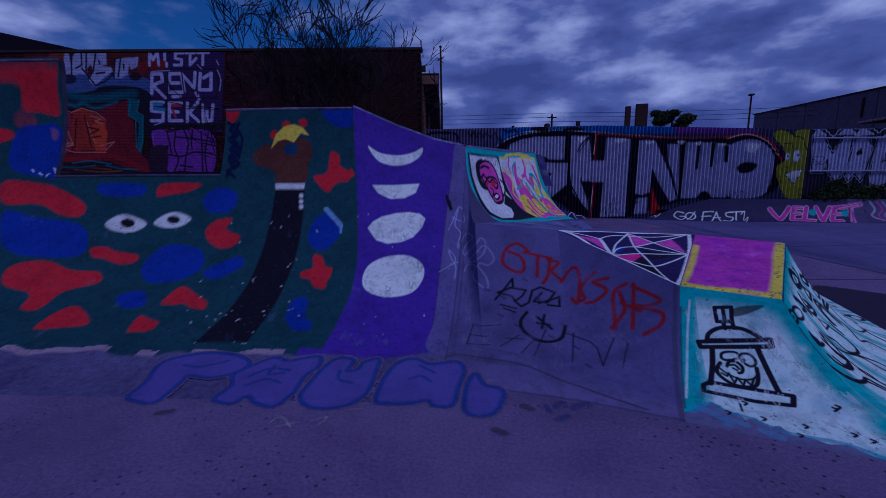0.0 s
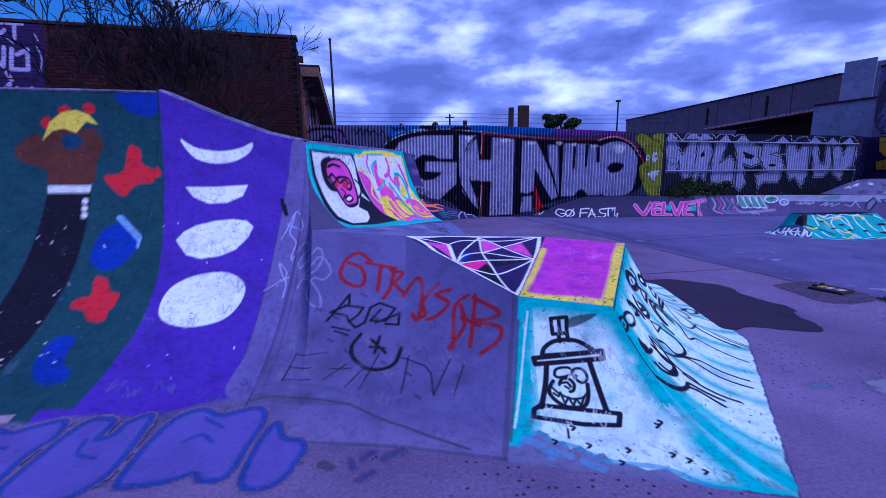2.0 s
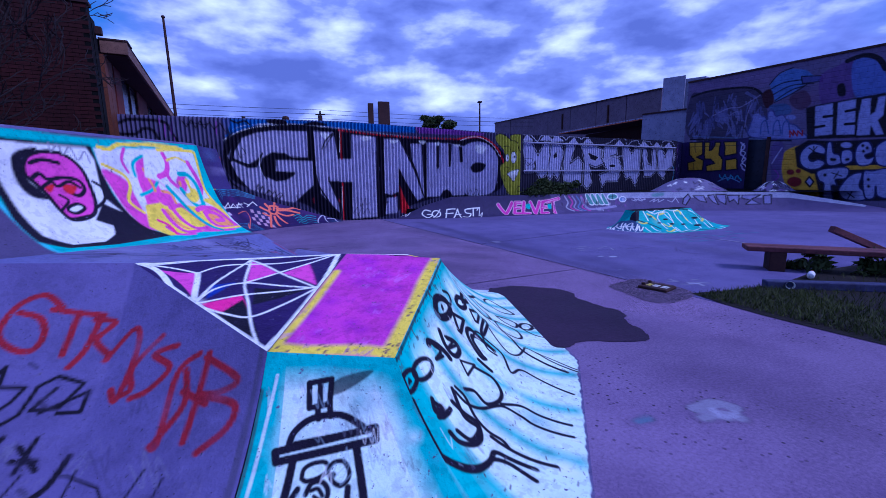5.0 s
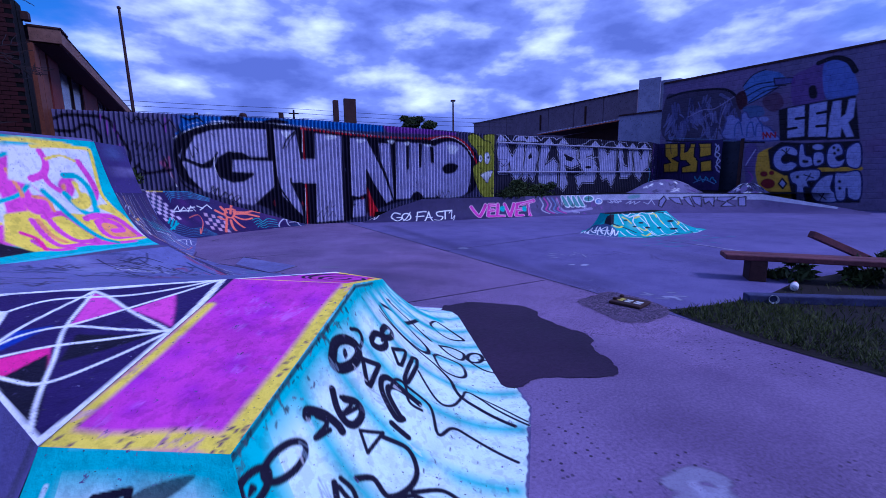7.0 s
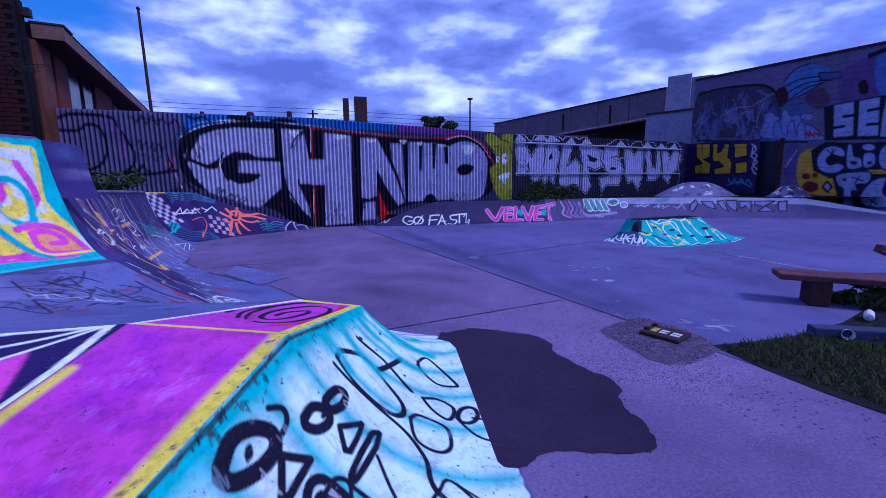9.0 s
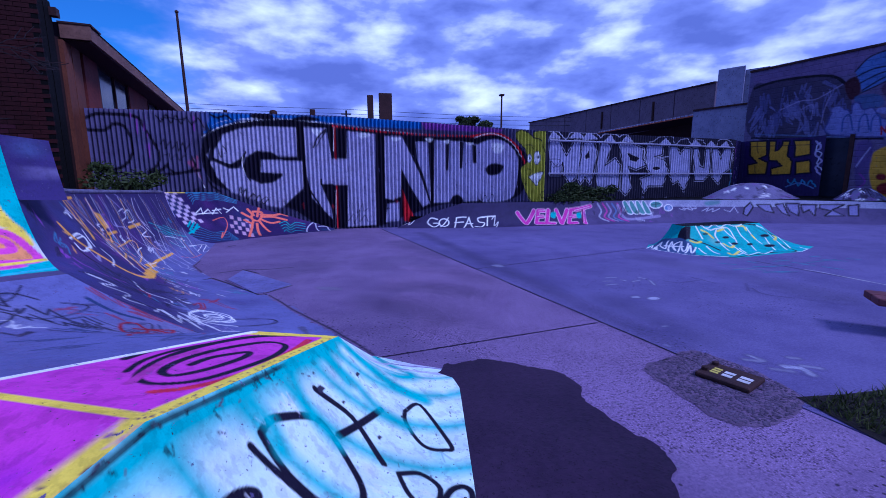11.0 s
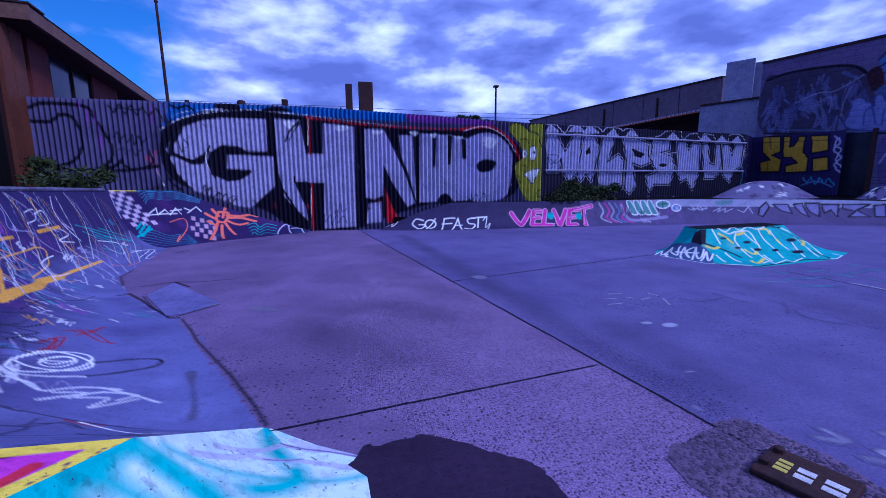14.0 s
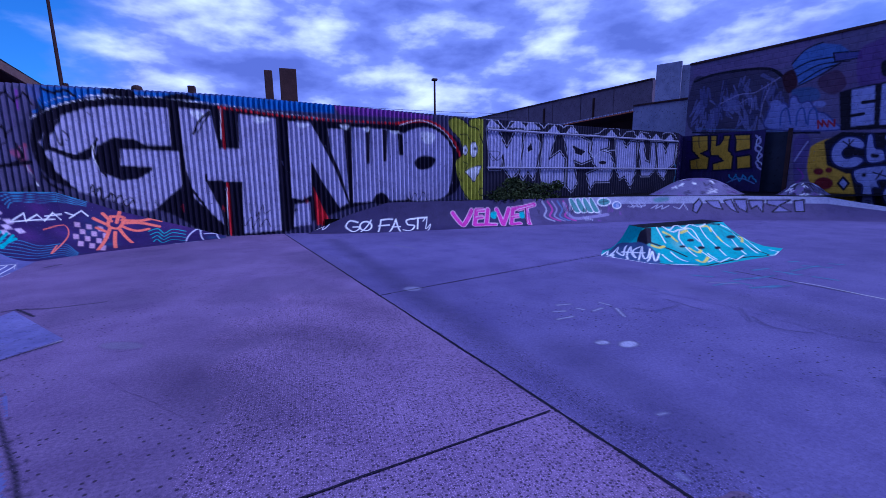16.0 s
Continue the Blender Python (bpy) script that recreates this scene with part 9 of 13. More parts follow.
BRICKART.line([(0.677, 0.094), (0.683, -0.003), (0.694, 0.053), (0.715, -0.004), (0.715, 0.094)], 0.08, (0.44, 0.40, 0.60), smooth=False)
BRICKART.line([(0.745, -0.004), (0.742, 0.053)], 0.08, (0.44, 0.40, 0.60), smooth=False)
BRICKART.line([(0.748, 0.077), (0.747, 0.102)], 0.08, (0.44, 0.40, 0.60), smooth=False)
BRICKART.line([(0.818, 0.003), (0.788, 0.004), (0.785, 0.044), (0.811, 0.052), (0.808, 0.093), (0.778, 0.093)], 0.08, (0.44, 0.40, 0.60), smooth=False)
BRICKART.line([(0.830, 0.003), (0.865, 0.003), (0.848, 0.003), (0.843, 0.093), (0.871, 0.043)], 0.08, (0.44, 0.40, 0.60), smooth=False)
BRICKART.line([(0.878, 0.003), (0.922, 0.002), (0.900, 0.002), (0.895, 0.092)], 0.08, (0.44, 0.40, 0.60), smooth=False)
BRICKART.line([(0.673, 0.308), (0.683, 0.159), (0.722, 0.159), (0.723, 0.217), (0.682, 0.242), (0.727, 0.341)], 0.095, (0.44, 0.40, 0.60), smooth=False)
BRICKART.line([(0.804, 0.158), (0.756, 0.159), (0.747, 0.299), (0.805, 0.299)], 0.095, (0.44, 0.40, 0.60), smooth=False)
BRICKART.line([(0.752, 0.229), (0.791, 0.229)], 0.095, (0.44, 0.40, 0.60), smooth=False)
BRICKART.line([(0.809, 0.291), (0.804, 0.158), (0.850, 0.266), (0.861, 0.150)], 0.095, (0.44, 0.40, 0.60), smooth=False)
BRICKART.line([(0.882, 0.158), (0.871, 0.282), (0.919, 0.282), (0.926, 0.157), (0.894, 0.191)], 0.095, (0.44, 0.40, 0.60), smooth=False)
BRICKART.line([(0.759, 0.333), (0.789, 0.333)], 0.095, (0.44, 0.40, 0.60), smooth=False)
BRICKART.line([(0.857, 0.307), (0.867, 0.349)], 0.095, (0.44, 0.40, 0.60), smooth=False)
BRICKART.fill([(0.745, 0.200), (0.763, 0.266), (0.747, 0.299)], INK, smooth=False)
BRICKART.line([(0.717, 0.375), (0.669, 0.375), (0.664, 0.442), (0.712, 0.450), (0.708, 0.518), (0.659, 0.518)], 0.095, (0.44, 0.40, 0.60), smooth=False)
BRICKART.line([(0.791, 0.383), (0.742, 0.383), (0.734, 0.518), (0.787, 0.518)], 0.095, (0.44, 0.40, 0.60), smooth=False)
BRICKART.line([(0.743, 0.450), (0.774, 0.450)], 0.095, (0.44, 0.40, 0.60), smooth=False)
BRICKART.line([(0.817, 0.383), (0.809, 0.527)], 0.095, (0.44, 0.40, 0.60), smooth=False)
BRICKART.line([(0.861, 0.374), (0.821, 0.459), (0.857, 0.527)], 0.095, (0.44, 0.40, 0.60), smooth=False)
BRICKART.line([(0.878, 0.399), (0.875, 0.527), (0.911, 0.518), (0.922, 0.399)], 0.095, (0.44, 0.40, 0.60), smooth=False)
BRICKART.line([(0.895, 0.442), (0.892, 0.501)], 0.095, (0.44, 0.40, 0.60), smooth=False)
BRICKART.line([(0.680, 0.391), (0.707, 0.391)], 0.1, (0.05, 0.28, 0.36))
BRICKART.line([(0.679, 0.425), (0.717, 0.433)], 0.1, (0.05, 0.22, 0.34))
BRICKART.line([(0.755, 0.400), (0.785, 0.400)], 0.1, (0.40, 0.03, 0.06))
BRICKART.line([(0.752, 0.433), (0.762, 0.493)], 0.07, (0.34, 0.03, 0.06))
BRICKART.line([(0.672, 0.127), (0.725, 0.134), (0.780, 0.121), (0.954, 0.124)], 0.04, INK)
BRICKART.line([(0.662, 0.341), (0.727, 0.358), (0.832, 0.341), (0.942, 0.349)], 0.04, INK)
BRICKART.line([(0.646, 0.548), (0.932, 0.548)], 0.04, INK)
BRICKART.line([(0.749, 0.142), (0.737, 0.333)], 0.04, INK)
BRICKART.line([(0.805, 0.142), (0.808, 0.307)], 0.04, INK)
BRICKART.line([(0.870, 0.141), (0.860, 0.324)], 0.04, INK)
BRICKART.line([(0.730, 0.374), (0.724, 0.535)], 0.04, INK)
BRICKART.line([(0.804, 0.374), (0.795, 0.535)], 0.04, INK)
BRICKART.line([(0.873, 0.374), (0.864, 0.535)], 0.04, INK)
BRICKART.line([(0.945, 0.141), (0.953, 0.223), (0.944, 0.307), (0.929, 0.357)], 0.04, INK)
BRICKART.line([(0.953, 0.132), (0.963, 0.207), (0.954, 0.290)], 0.03, (0.34, 0.34, 0.50))
BRICKART.line([(0.684, 0.139), (0.758, 0.134)], 0.03, (0.34, 0.34, 0.50))
BRICKART.line([(0.670, 0.552), (0.703, 0.531)], 0.03, (0.34, 0.34, 0.50))
BRICKART.line([(0.953, 0.059), (0.960, 0.099)], 0.03, (0.34, 0.34, 0.50))
BRICKART.line([(0.873, 0.092), (0.889, 0.125)], 0.03, (0.34, 0.34, 0.50))
BRICKART.line([(0.642, 0.577), (0.941, 0.570)], 0.16, (0.012, 0.008, 0.02))
BRICKART.line([(0.712, 0.586), (0.723, 0.590)], 0.03, (0.30, 0.03, 0.06))
BRICKART.line([(0.739, 0.578), (0.750, 0.582)], 0.03, (0.30, 0.03, 0.06))
BRICKART.line([(0.778, 0.595), (0.789, 0.599)], 0.03, (0.30, 0.03, 0.06))
BRICKART.line([(0.819, 0.578), (0.830, 0.582)], 0.03, (0.30, 0.03, 0.06))
BRICKART.fill([(0.653, 0.612), (0.699, 0.586), (0.724, 0.612), (0.774, 0.595), (0.854, 0.587), (0.901, 0.613), (0.920, 0.682), (0.903, 0.910), (0.843, 0.936), (0.759, 0.917), (0.708, 0.934), (0.702, 0.820), (0.717, 0.715), (0.667, 0.741)], (0.19, 0.04, 0.30))
BRICKART.line([(0.720, 0.603), (0.726, 0.715), (0.730, 0.794)], 0.05, INK)
BRICKART.line([(0.755, 0.603), (0.743, 0.733), (0.755, 0.829), (0.731, 0.926)], 0.05, INK)
BRICKART.line([(0.791, 0.595), (0.804, 0.690), (0.786, 0.820), (0.776, 0.926)], 0.05, INK)
BRICKART.line([(0.827, 0.595), (0.816, 0.699), (0.818, 0.742)], 0.05, INK)
BRICKART.line([(0.862, 0.604), (0.859, 0.742), (0.853, 0.927)], 0.05, INK)
BRICKART.line([(0.892, 0.613), (0.870, 0.777), (0.871, 0.927)], 0.05, INK)
BRICKART.line([(0.713, 0.785), (0.766, 0.803), (0.830, 0.768), (0.906, 0.786)], 0.05, INK)
BRICKART.line([(0.757, 0.646), (0.836, 0.664), (0.915, 0.691)], 0.05, INK)
BRICKART.line([(0.866, 0.699), (0.914, 0.717)], 0.05, INK)
BRICKART.line([(0.664, 0.724), (0.717, 0.715)], 0.05, INK)
BRICKART.line([(0.761, 0.873), (0.810, 0.891)], 0.05, INK)
BRICKART.line([(0.661, 0.620), (0.659, 0.724), (0.713, 0.707)], 0.03, (0.30, 0.10, 0.42))
BRICKART.fill([(0.640, 0.741), (0.708, 0.724), (0.701, 0.908), (0.632, 0.924)], (0.03, 0.012, 0.03))
BRICKART.line([(0.617, 0.951), (0.944, 0.955)], 0.2, (0.015, 0.01, 0.03))
bare = BRICKART.C[..., 3] < 0.02
BRICKART.cut = bare[:-1, :-1] & bare[1:, :-1] & bare[1:, 1:] & bare[:-1, 1:]
# ---- marks on the floor ----
FLOOR.line([(0.307, 0.099), (0.317, 0.176), (0.327, 0.264), (0.336, 0.339), (0.343, 0.399), (0.350, 0.450), (0.353, 0.474), (0.355, 0.496), (0.358, 0.516), (0.360, 0.536), (0.362, 0.554), (0.364, 0.571), (0.366, 0.587), (0.368, 0.601), (0.370, 0.614), (0.371, 0.627), (0.373, 0.639), (0.374, 0.650), (0.375, 0.660), (0.377, 0.668), (0.378, 0.676), (0.379, 0.683), (0.380, 0.689), (0.381, 0.694), (0.383, 0.704), (0.383, 0.712), (0.384, 0.719), (0.384, 0.723)], 0.28, (0.06, 0.05, 0.13), smooth=False, alpha=0.4, soft=0.2)
FLOOR.line([(0.552, 0.426), (0.554, 0.453), (0.556, 0.469), (0.558, 0.486), (0.560, 0.502), (0.562, 0.516), (0.565, 0.528), (0.569, 0.539), (0.573, 0.550), (0.576, 0.561), (0.580, 0.572), (0.582, 0.583), (0.583, 0.591), (0.584, 0.599), (0.585, 0.607), (0.585, 0.615), (0.586, 0.622), (0.586, 0.629), (0.587, 0.638), (0.587, 0.644)], 0.5, (0.20, 0.17, 0.34), smooth=False, alpha=0.3, soft=0.3)
FLOOR.line([(0.401, 0.618), (0.401, 0.629), (0.402, 0.638), (0.403, 0.647), (0.403, 0.655), (0.404, 0.661), (0.404, 0.669), (0.404, 0.675), (0.404, 0.681), (0.404, 0.686), (0.404, 0.692), (0.404, 0.697), (0.404, 0.702), (0.404, 0.707), (0.404, 0.711)], 0.4, (0.075, 0.06, 0.15), smooth=False, alpha=0.3, soft=0.3)
FLOOR.line([(0.276, 0.458), (0.285, 0.465), (0.297, 0.476), (0.307, 0.487), (0.314, 0.500), (0.319, 0.514), (0.322, 0.523)], 0.35, (0.13, 0.085, 0.19), smooth=False, alpha=0.3, soft=0.25)
FLOOR.line([(0.231, 0.535), (0.236, 0.534), (0.245, 0.532), (0.255, 0.534), (0.261, 0.538), (0.269, 0.545), (0.276, 0.552), (0.283, 0.559), (0.288, 0.564), (0.292, 0.568)], 0.35, (0.13, 0.085, 0.19), smooth=False, alpha=0.3, soft=0.25)
FLOOR.line([(0.204, 0.569), (0.213, 0.579), (0.219, 0.586), (0.224, 0.592), (0.229, 0.598), (0.235, 0.605), (0.241, 0.612), (0.246, 0.621), (0.251, 0.630), (0.253, 0.637), (0.254, 0.640)], 0.35, (0.13, 0.085, 0.19), smooth=False, alpha=0.3, soft=0.25)
FLOOR.line([(0.260, 0.216), (0.273, 0.254), (0.284, 0.289), (0.294, 0.320), (0.303, 0.348), (0.307, 0.361)], 0.5, (0.23, 0.17, 0.32), smooth=False, alpha=0.3, soft=0.3)
FLOOR.line([(0.216, 0.425), (0.223, 0.410), (0.233, 0.388), (0.246, 0.378), (0.262, 0.396), (0.278, 0.425), (0.288, 0.444)], 0.5, (0.23, 0.17, 0.32), smooth=False, alpha=0.3, soft=0.3)
FLOOR.line([(0.112, 0.443), (0.118, 0.437), (0.124, 0.429), (0.130, 0.422), (0.137, 0.415), (0.144, 0.407)], 0.5, (0.23, 0.17, 0.32), smooth=False, alpha=0.3, soft=0.3)
FLOOR.line([(0.611, 0.494), (0.618, 0.502), (0.622, 0.506)], 0.06, CYANMARK, smooth=False, alpha=0.7)
FLOOR.line([(0.631, 0.523), (0.643, 0.524), (0.656, 0.525)], 0.06, CYANMARK, smooth=False, alpha=0.7)
FLOOR.line([(0.698, 0.509), (0.701, 0.518), (0.703, 0.522)], 0.06, CYANMARK, smooth=False, alpha=0.7)
FLOOR.line([(0.751, 0.499), (0.756, 0.506), (0.762, 0.513), (0.765, 0.517)], 0.06, CYANMARK, smooth=False, alpha=0.7)
FLOOR.line([(0.617, 0.551), (0.628, 0.552), (0.639, 0.553), (0.645, 0.554)], 0.06, CYANMARK, smooth=False, alpha=0.7)
FLOOR.line([(0.707, 0.540), (0.709, 0.548), (0.711, 0.557)], 0.06, CYANMARK, smooth=False, alpha=0.7)
FLOOR.line([(0.653, 0.491), (0.654, 0.503)], 0.06, CYANMARK, smooth=False, alpha=0.7)
FLOOR.line([(0.663, 0.495), (0.664, 0.506), (0.666, 0.522), (0.668, 0.537), (0.669, 0.549), (0.670, 0.561), (0.672, 0.573), (0.673, 0.583), (0.674, 0.590), (0.675, 0.597), (0.677, 0.606), (0.677, 0.610)], 0.03, INK, smooth=False, alpha=0.8)
FLOOR.line([(0.488, 0.564), (0.490, 0.568), (0.493, 0.573), (0.497, 0.576), (0.505, 0.575), (0.515, 0.572), (0.523, 0.570)], 0.016, (0.05, 0.04, 0.1), smooth=False, alpha=0.7)
FLOOR.line([(0.526, 0.555), (0.527, 0.565), (0.528, 0.575), (0.529, 0.585)], 0.016, (0.05, 0.04, 0.1), smooth=False, alpha=0.7)
FLOOR.line([(0.547, 0.609), (0.544, 0.615), (0.540, 0.623), (0.539, 0.630), (0.542, 0.637), (0.547, 0.642), (0.551, 0.646)], 0.016, (0.05, 0.04, 0.1), smooth=False, alpha=0.7)
FLOOR.line([(0.557, 0.591), (0.543, 0.609), (0.536, 0.617)], 0.016, (0.05, 0.04, 0.1), smooth=False, alpha=0.7)
FOOT.fill([(0.189, 0.456), (0.180, 0.370), (0.158, 0.253), (0.178, 0.188), (0.222, 0.144), (0.269, 0.143), (0.300, 0.178), (0.293, 0.249), (0.265, 0.294), (0.229, 0.296), (0.230, 0.329), (0.238, 0.416), (0.237, 0.476), (0.208, 0.476)], BUBBLE, edge=EDGEBLUE, width=0.035, alpha=0.85)
FOOT.fill([(0.313, 0.410), (0.312, 0.322), (0.296, 0.259), (0.310, 0.186), (0.331, 0.127), (0.359, 0.135), (0.378, 0.110), (0.404, 0.086), (0.413, 0.148), (0.406, 0.219), (0.413, 0.329), (0.405, 0.414), (0.375, 0.404), (0.355, 0.377), (0.344, 0.426), (0.324, 0.423)], BUBBLE, edge=EDGEBLUE, width=0.035, alpha=0.85)
FOOT.fill([(0.429, 0.346), (0.423, 0.258), (0.424, 0.143), (0.436, 0.081), (0.462, 0.083), (0.463, 0.152), (0.478, 0.135), (0.481, 0.088), (0.501, 0.057), (0.508, 0.135), (0.515, 0.292), (0.494, 0.371), (0.458, 0.394)], BUBBLE, edge=EDGEBLUE, width=0.035, alpha=0.85)
FOOT.fill([(0.534, 0.307), (0.527, 0.174), (0.534, 0.068), (0.559, 0.029), (0.586, 0.051), (0.625, 0.018), (0.641, 0.063), (0.640, 0.178), (0.640, 0.287), (0.617, 0.304), (0.604, 0.282), (0.581, 0.308), (0.547, 0.324)], BUBBLE, edge=EDGEBLUE, width=0.035, alpha=0.85)
FOOT.fill([(0.652, 0.151), (0.660, 0.080), (0.676, 0.143), (0.698, 0.157), (0.706, 0.200), (0.696, 0.307), (0.674, 0.335), (0.657, 0.300)], BUBBLE, edge=EDGEBLUE, width=0.035, alpha=0.85)
FOOT.line([(0.198, 0.238), (0.225, 0.240), (0.242, 0.215), (0.262, 0.180)], 0.025, EDGEBLUE)
FOOT.line([(0.322, 0.261), (0.339, 0.198), (0.374, 0.190)], 0.025, EDGEBLUE)
FOOT.line([(0.333, 0.314), (0.352, 0.262), (0.380, 0.274)], 0.025, EDGEBLUE)
FOOT.line([(0.344, 0.173), (0.348, 0.229), (0.368, 0.210)], 0.025, EDGEBLUE)
FOOT.line([(0.452, 0.156), (0.461, 0.210), (0.484, 0.224)], 0.025, EDGEBLUE)
FOOT.line([(0.565, 0.160), (0.579, 0.132), (0.597, 0.160)], 0.025, EDGEBLUE)
FOOT.line([(0.570, 0.066), (0.598, 0.102)], 0.025, EDGEBLUE)
FOOT.line([(0.268, 0.524), (0.280, 0.508)], 0.05, DARKGREY, alpha=0.7)
FOOT.line([(0.733, 0.249), (0.743, 0.260)], 0.05, DARKGREY, alpha=0.7)
FOOT.line([(0.702, 0.400), (0.712, 0.411)], 0.05, DARKGREY, alpha=0.7)
FOOT.line([(0.762, 0.235), (0.767, 0.264)], 0.035, EDGEBLUE, alpha=0.7)
FOOT.line([(0.775, 0.229), (0.785, 0.204)], 0.035, EDGEBLUE, alpha=0.7)
FOOT.line([(0.777, 0.307), (0.789, 0.277)], 0.035, EDGEBLUE, alpha=0.7)
FOOT.line([(0.797, 0.228), (0.817, 0.192)], 0.035, EDGEBLUE, alpha=0.7)
FOOT.line([(0.423, 0.503), (0.431, 0.464), (0.455, 0.509)], 0.016, SNOW, alpha=0.5)
FOOT.line([(0.472, 0.467), (0.489, 0.433), (0.486, 0.480)], 0.016, SNOW, alpha=0.5)
FOOT.line([(0.509, 0.380), (0.524, 0.366)], 0.016, SNOW, alpha=0.5)
FOOT.line([(0.437, 0.516), (0.457, 0.482)], 0.016, SNOW, alpha=0.5)
FLOOR.fill([(0.430, 0.617), (0.427, 0.619), (0.424, 0.618), (0.422, 0.617), (0.422, 0.614), (0.425, 0.612), (0.428, 0.612), (0.430, 0.614)], SCUFF)
FLOOR.fill([(0.443, 0.625), (0.439, 0.627), (0.435, 0.627), (0.432, 0.625), (0.433, 0.621), (0.437, 0.618), (0.442, 0.618), (0.444, 0.621)], SCUFF)
FLOOR.fill([(0.360, 0.454), (0.357, 0.459), (0.352, 0.459), (0.347, 0.455), (0.346, 0.449), (0.349, 0.444), (0.355, 0.443), (0.360, 0.448)], SCUFF, alpha=0.7)
FLOOR.fill([(0.183, 0.530), (0.181, 0.533), (0.173, 0.532), (0.163, 0.527), (0.158, 0.520), (0.159, 0.516), (0.168, 0.517), (0.178, 0.523)], SCUFF, alpha=0.5)
FLOOR.line([(0.430, 0.553), (0.439, 0.554)], .03, SCUFF, smooth=False)
FLOOR.line([(0.441, 0.539), (0.452, 0.540)], .03, SCUFF, smooth=False)
FLOOR.line([(0.450, 0.551), (0.453, 0.556)], .03, SCUFF, smooth=False)
FLOOR.line([(0.474, 0.544), (0.477, 0.553)], .03, SCUFF, smooth=False)
FLOOR.line([(0.476, 0.561), (0.469, 0.579)], .03, SCUFF, smooth=False)
FLOOR.line([(0.424, 0.569), (0.437, 0.567)], .03, SCUFF, smooth=False)
FLOOR.line([(0.457, 0.561), (0.467, 0.557)], .03, SCUFF, smooth=False)
FLOOR.line([(0.399, 0.690), (0.403, 0.690)], .02, SCUFF, smooth=False)
FLOOR.line([(0.379, 0.722), (0.379, 0.725)], .02, SCUFF, smooth=False)
FLOOR.line([(0.596, 0.533), (0.621, 0.531), (0.625, 0.544)], .05, CYANMARK, alpha=0.6)
FLOOR.line([(0.655, 0.525), (0.678, 0.524)], .05, CYANMARK, alpha=0.6)
FLOOR.line([(0.712, 0.515), (0.765, 0.505)], .05, CYANMARK, alpha=0.6)
FLOOR.line([(0.629, 0.557), (0.655, 0.556)], .04, CYANMARK, alpha=0.5)
FLOOR.line([(0.386, 0.194), (0.404, 0.232)], .06, SCUFF, alpha=0.5)
FLOOR.line([(0.414, 0.748), (0.415, 0.757)], .02, SCUFF, smooth=False)
FLOOR.line([(0.419, 0.766), (0.427, 0.768)], .04, SCUFF, smooth=False)
FLOOR.line([(0.254, 0.950), (0.265, 0.949), (0.269, 0.954)], .10, SCUFF, alpha=0.7)
FLOOR.line([(0.251, 0.957), (0.261, 0.957), (0.265, 0.962)], .08, SCUFF, alpha=0.7)
FLOOR.line([(0.260, 0.953), (0.259, 0.960), (0.267, 0.958)], .05, SCUFF, alpha=0.8)
FLOOR.fill([(0.223, 0.949), (0.232, 0.948), (0.231, 0.953), (0.223, 0.953)], CYANMARK, alpha=0.6)
FLOOR.line([(0.407, 0.752), (0.413, 0.756)], .05, SCUFF, alpha=0.7)
FLOOR.line([(0.420, 0.764), (0.426, 0.769), (0.424, 0.777)], .06, SCUFF, alpha=0.8)
FLOOR.line([(0.433, 0.755), (0.437, 0.757)], .05, SCUFF, alpha=0.7)
FLOOR.line([(0.430, 0.766), (0.436, 0.771)], .05, SCUFF, alpha=0.7)
FLOOR.line([(0.672, 0.549), (0.676, 0.563), (0.676, 0.583), (0.677, 0.619), (0.682, 0.648), (0.691, 0.676)], .03, SNOW, alpha=0.7)
FLOOR.line([(0.683, 0.498), (0.704, 0.497)], .06, CYANMARK, alpha=0.7)
FLOOR.line([(0.698, 0.523), (0.704, 0.530)], .06, CYANMARK, alpha=0.7)
FLOOR.line([(0.786, 0.503), (0.793, 0.511)], .06, CYANMARK, alpha=0.7)
FLOOR.line([(0.757, 0.480), (0.770, 0.480)], .06, CYANMARK, alpha=0.7)
FLOOR.line([(0.602, 0.523), (0.619, 0.536)], .05, SCUFF, alpha=0.6)
FLOOR.line([(0.414, 0.747), (0.416, 0.755)], .05, SCUFF, alpha=0.6)
FLOOR.line([(0.411, 0.766), (0.418, 0.771)], .05, SCUFF, alpha=0.6)
# ---- doodles, chips and cracks close to the camera ----
EAST.line([(0.844, 0.007), (0.844, 0.162), (0.831, 0.333), (0.818, 0.499), (0.808, 0.650)], 0.085, CYAN, soft=0.05, alpha=0.9)
EAST.line([(0.767, 0.023), (0.762, 0.111), (0.755, 0.205)], 0.09, CYAN, soft=0.05, alpha=0.9)
EAST.line([(0.839, 0.008), (0.770, 0.012), (0.708, 0.016), (0.681, 0.012)], 0.1, CYAN, soft=0.05, alpha=0.9)
EAST.line([(0.875, 0.054), (0.884, 0.235), (0.896, 0.490), (0.891, 0.773), (0.892, 0.972)], 0.035, CYAN, soft=0.05, alpha=0.9)
EAST.line([(0.932, 0.138), (0.970, 0.634), (0.953, 0.963)], 0.04, SNOWBLUE, alpha=0.8)
EAST.line([(0.937, 0.350), (0.939, 0.696), (0.915, 0.882)], 0.04, SNOWBLUE, alpha=0.8)
EAST.line([(0.895, 0.128), (0.945, 0.345)], 0.04, SNOWBLUE, alpha=0.8)
EAST.line([(0.977, 0.873), (0.946, 0.992), (0.910, 0.991)], 0.04, SNOWBLUE, alpha=0.8)
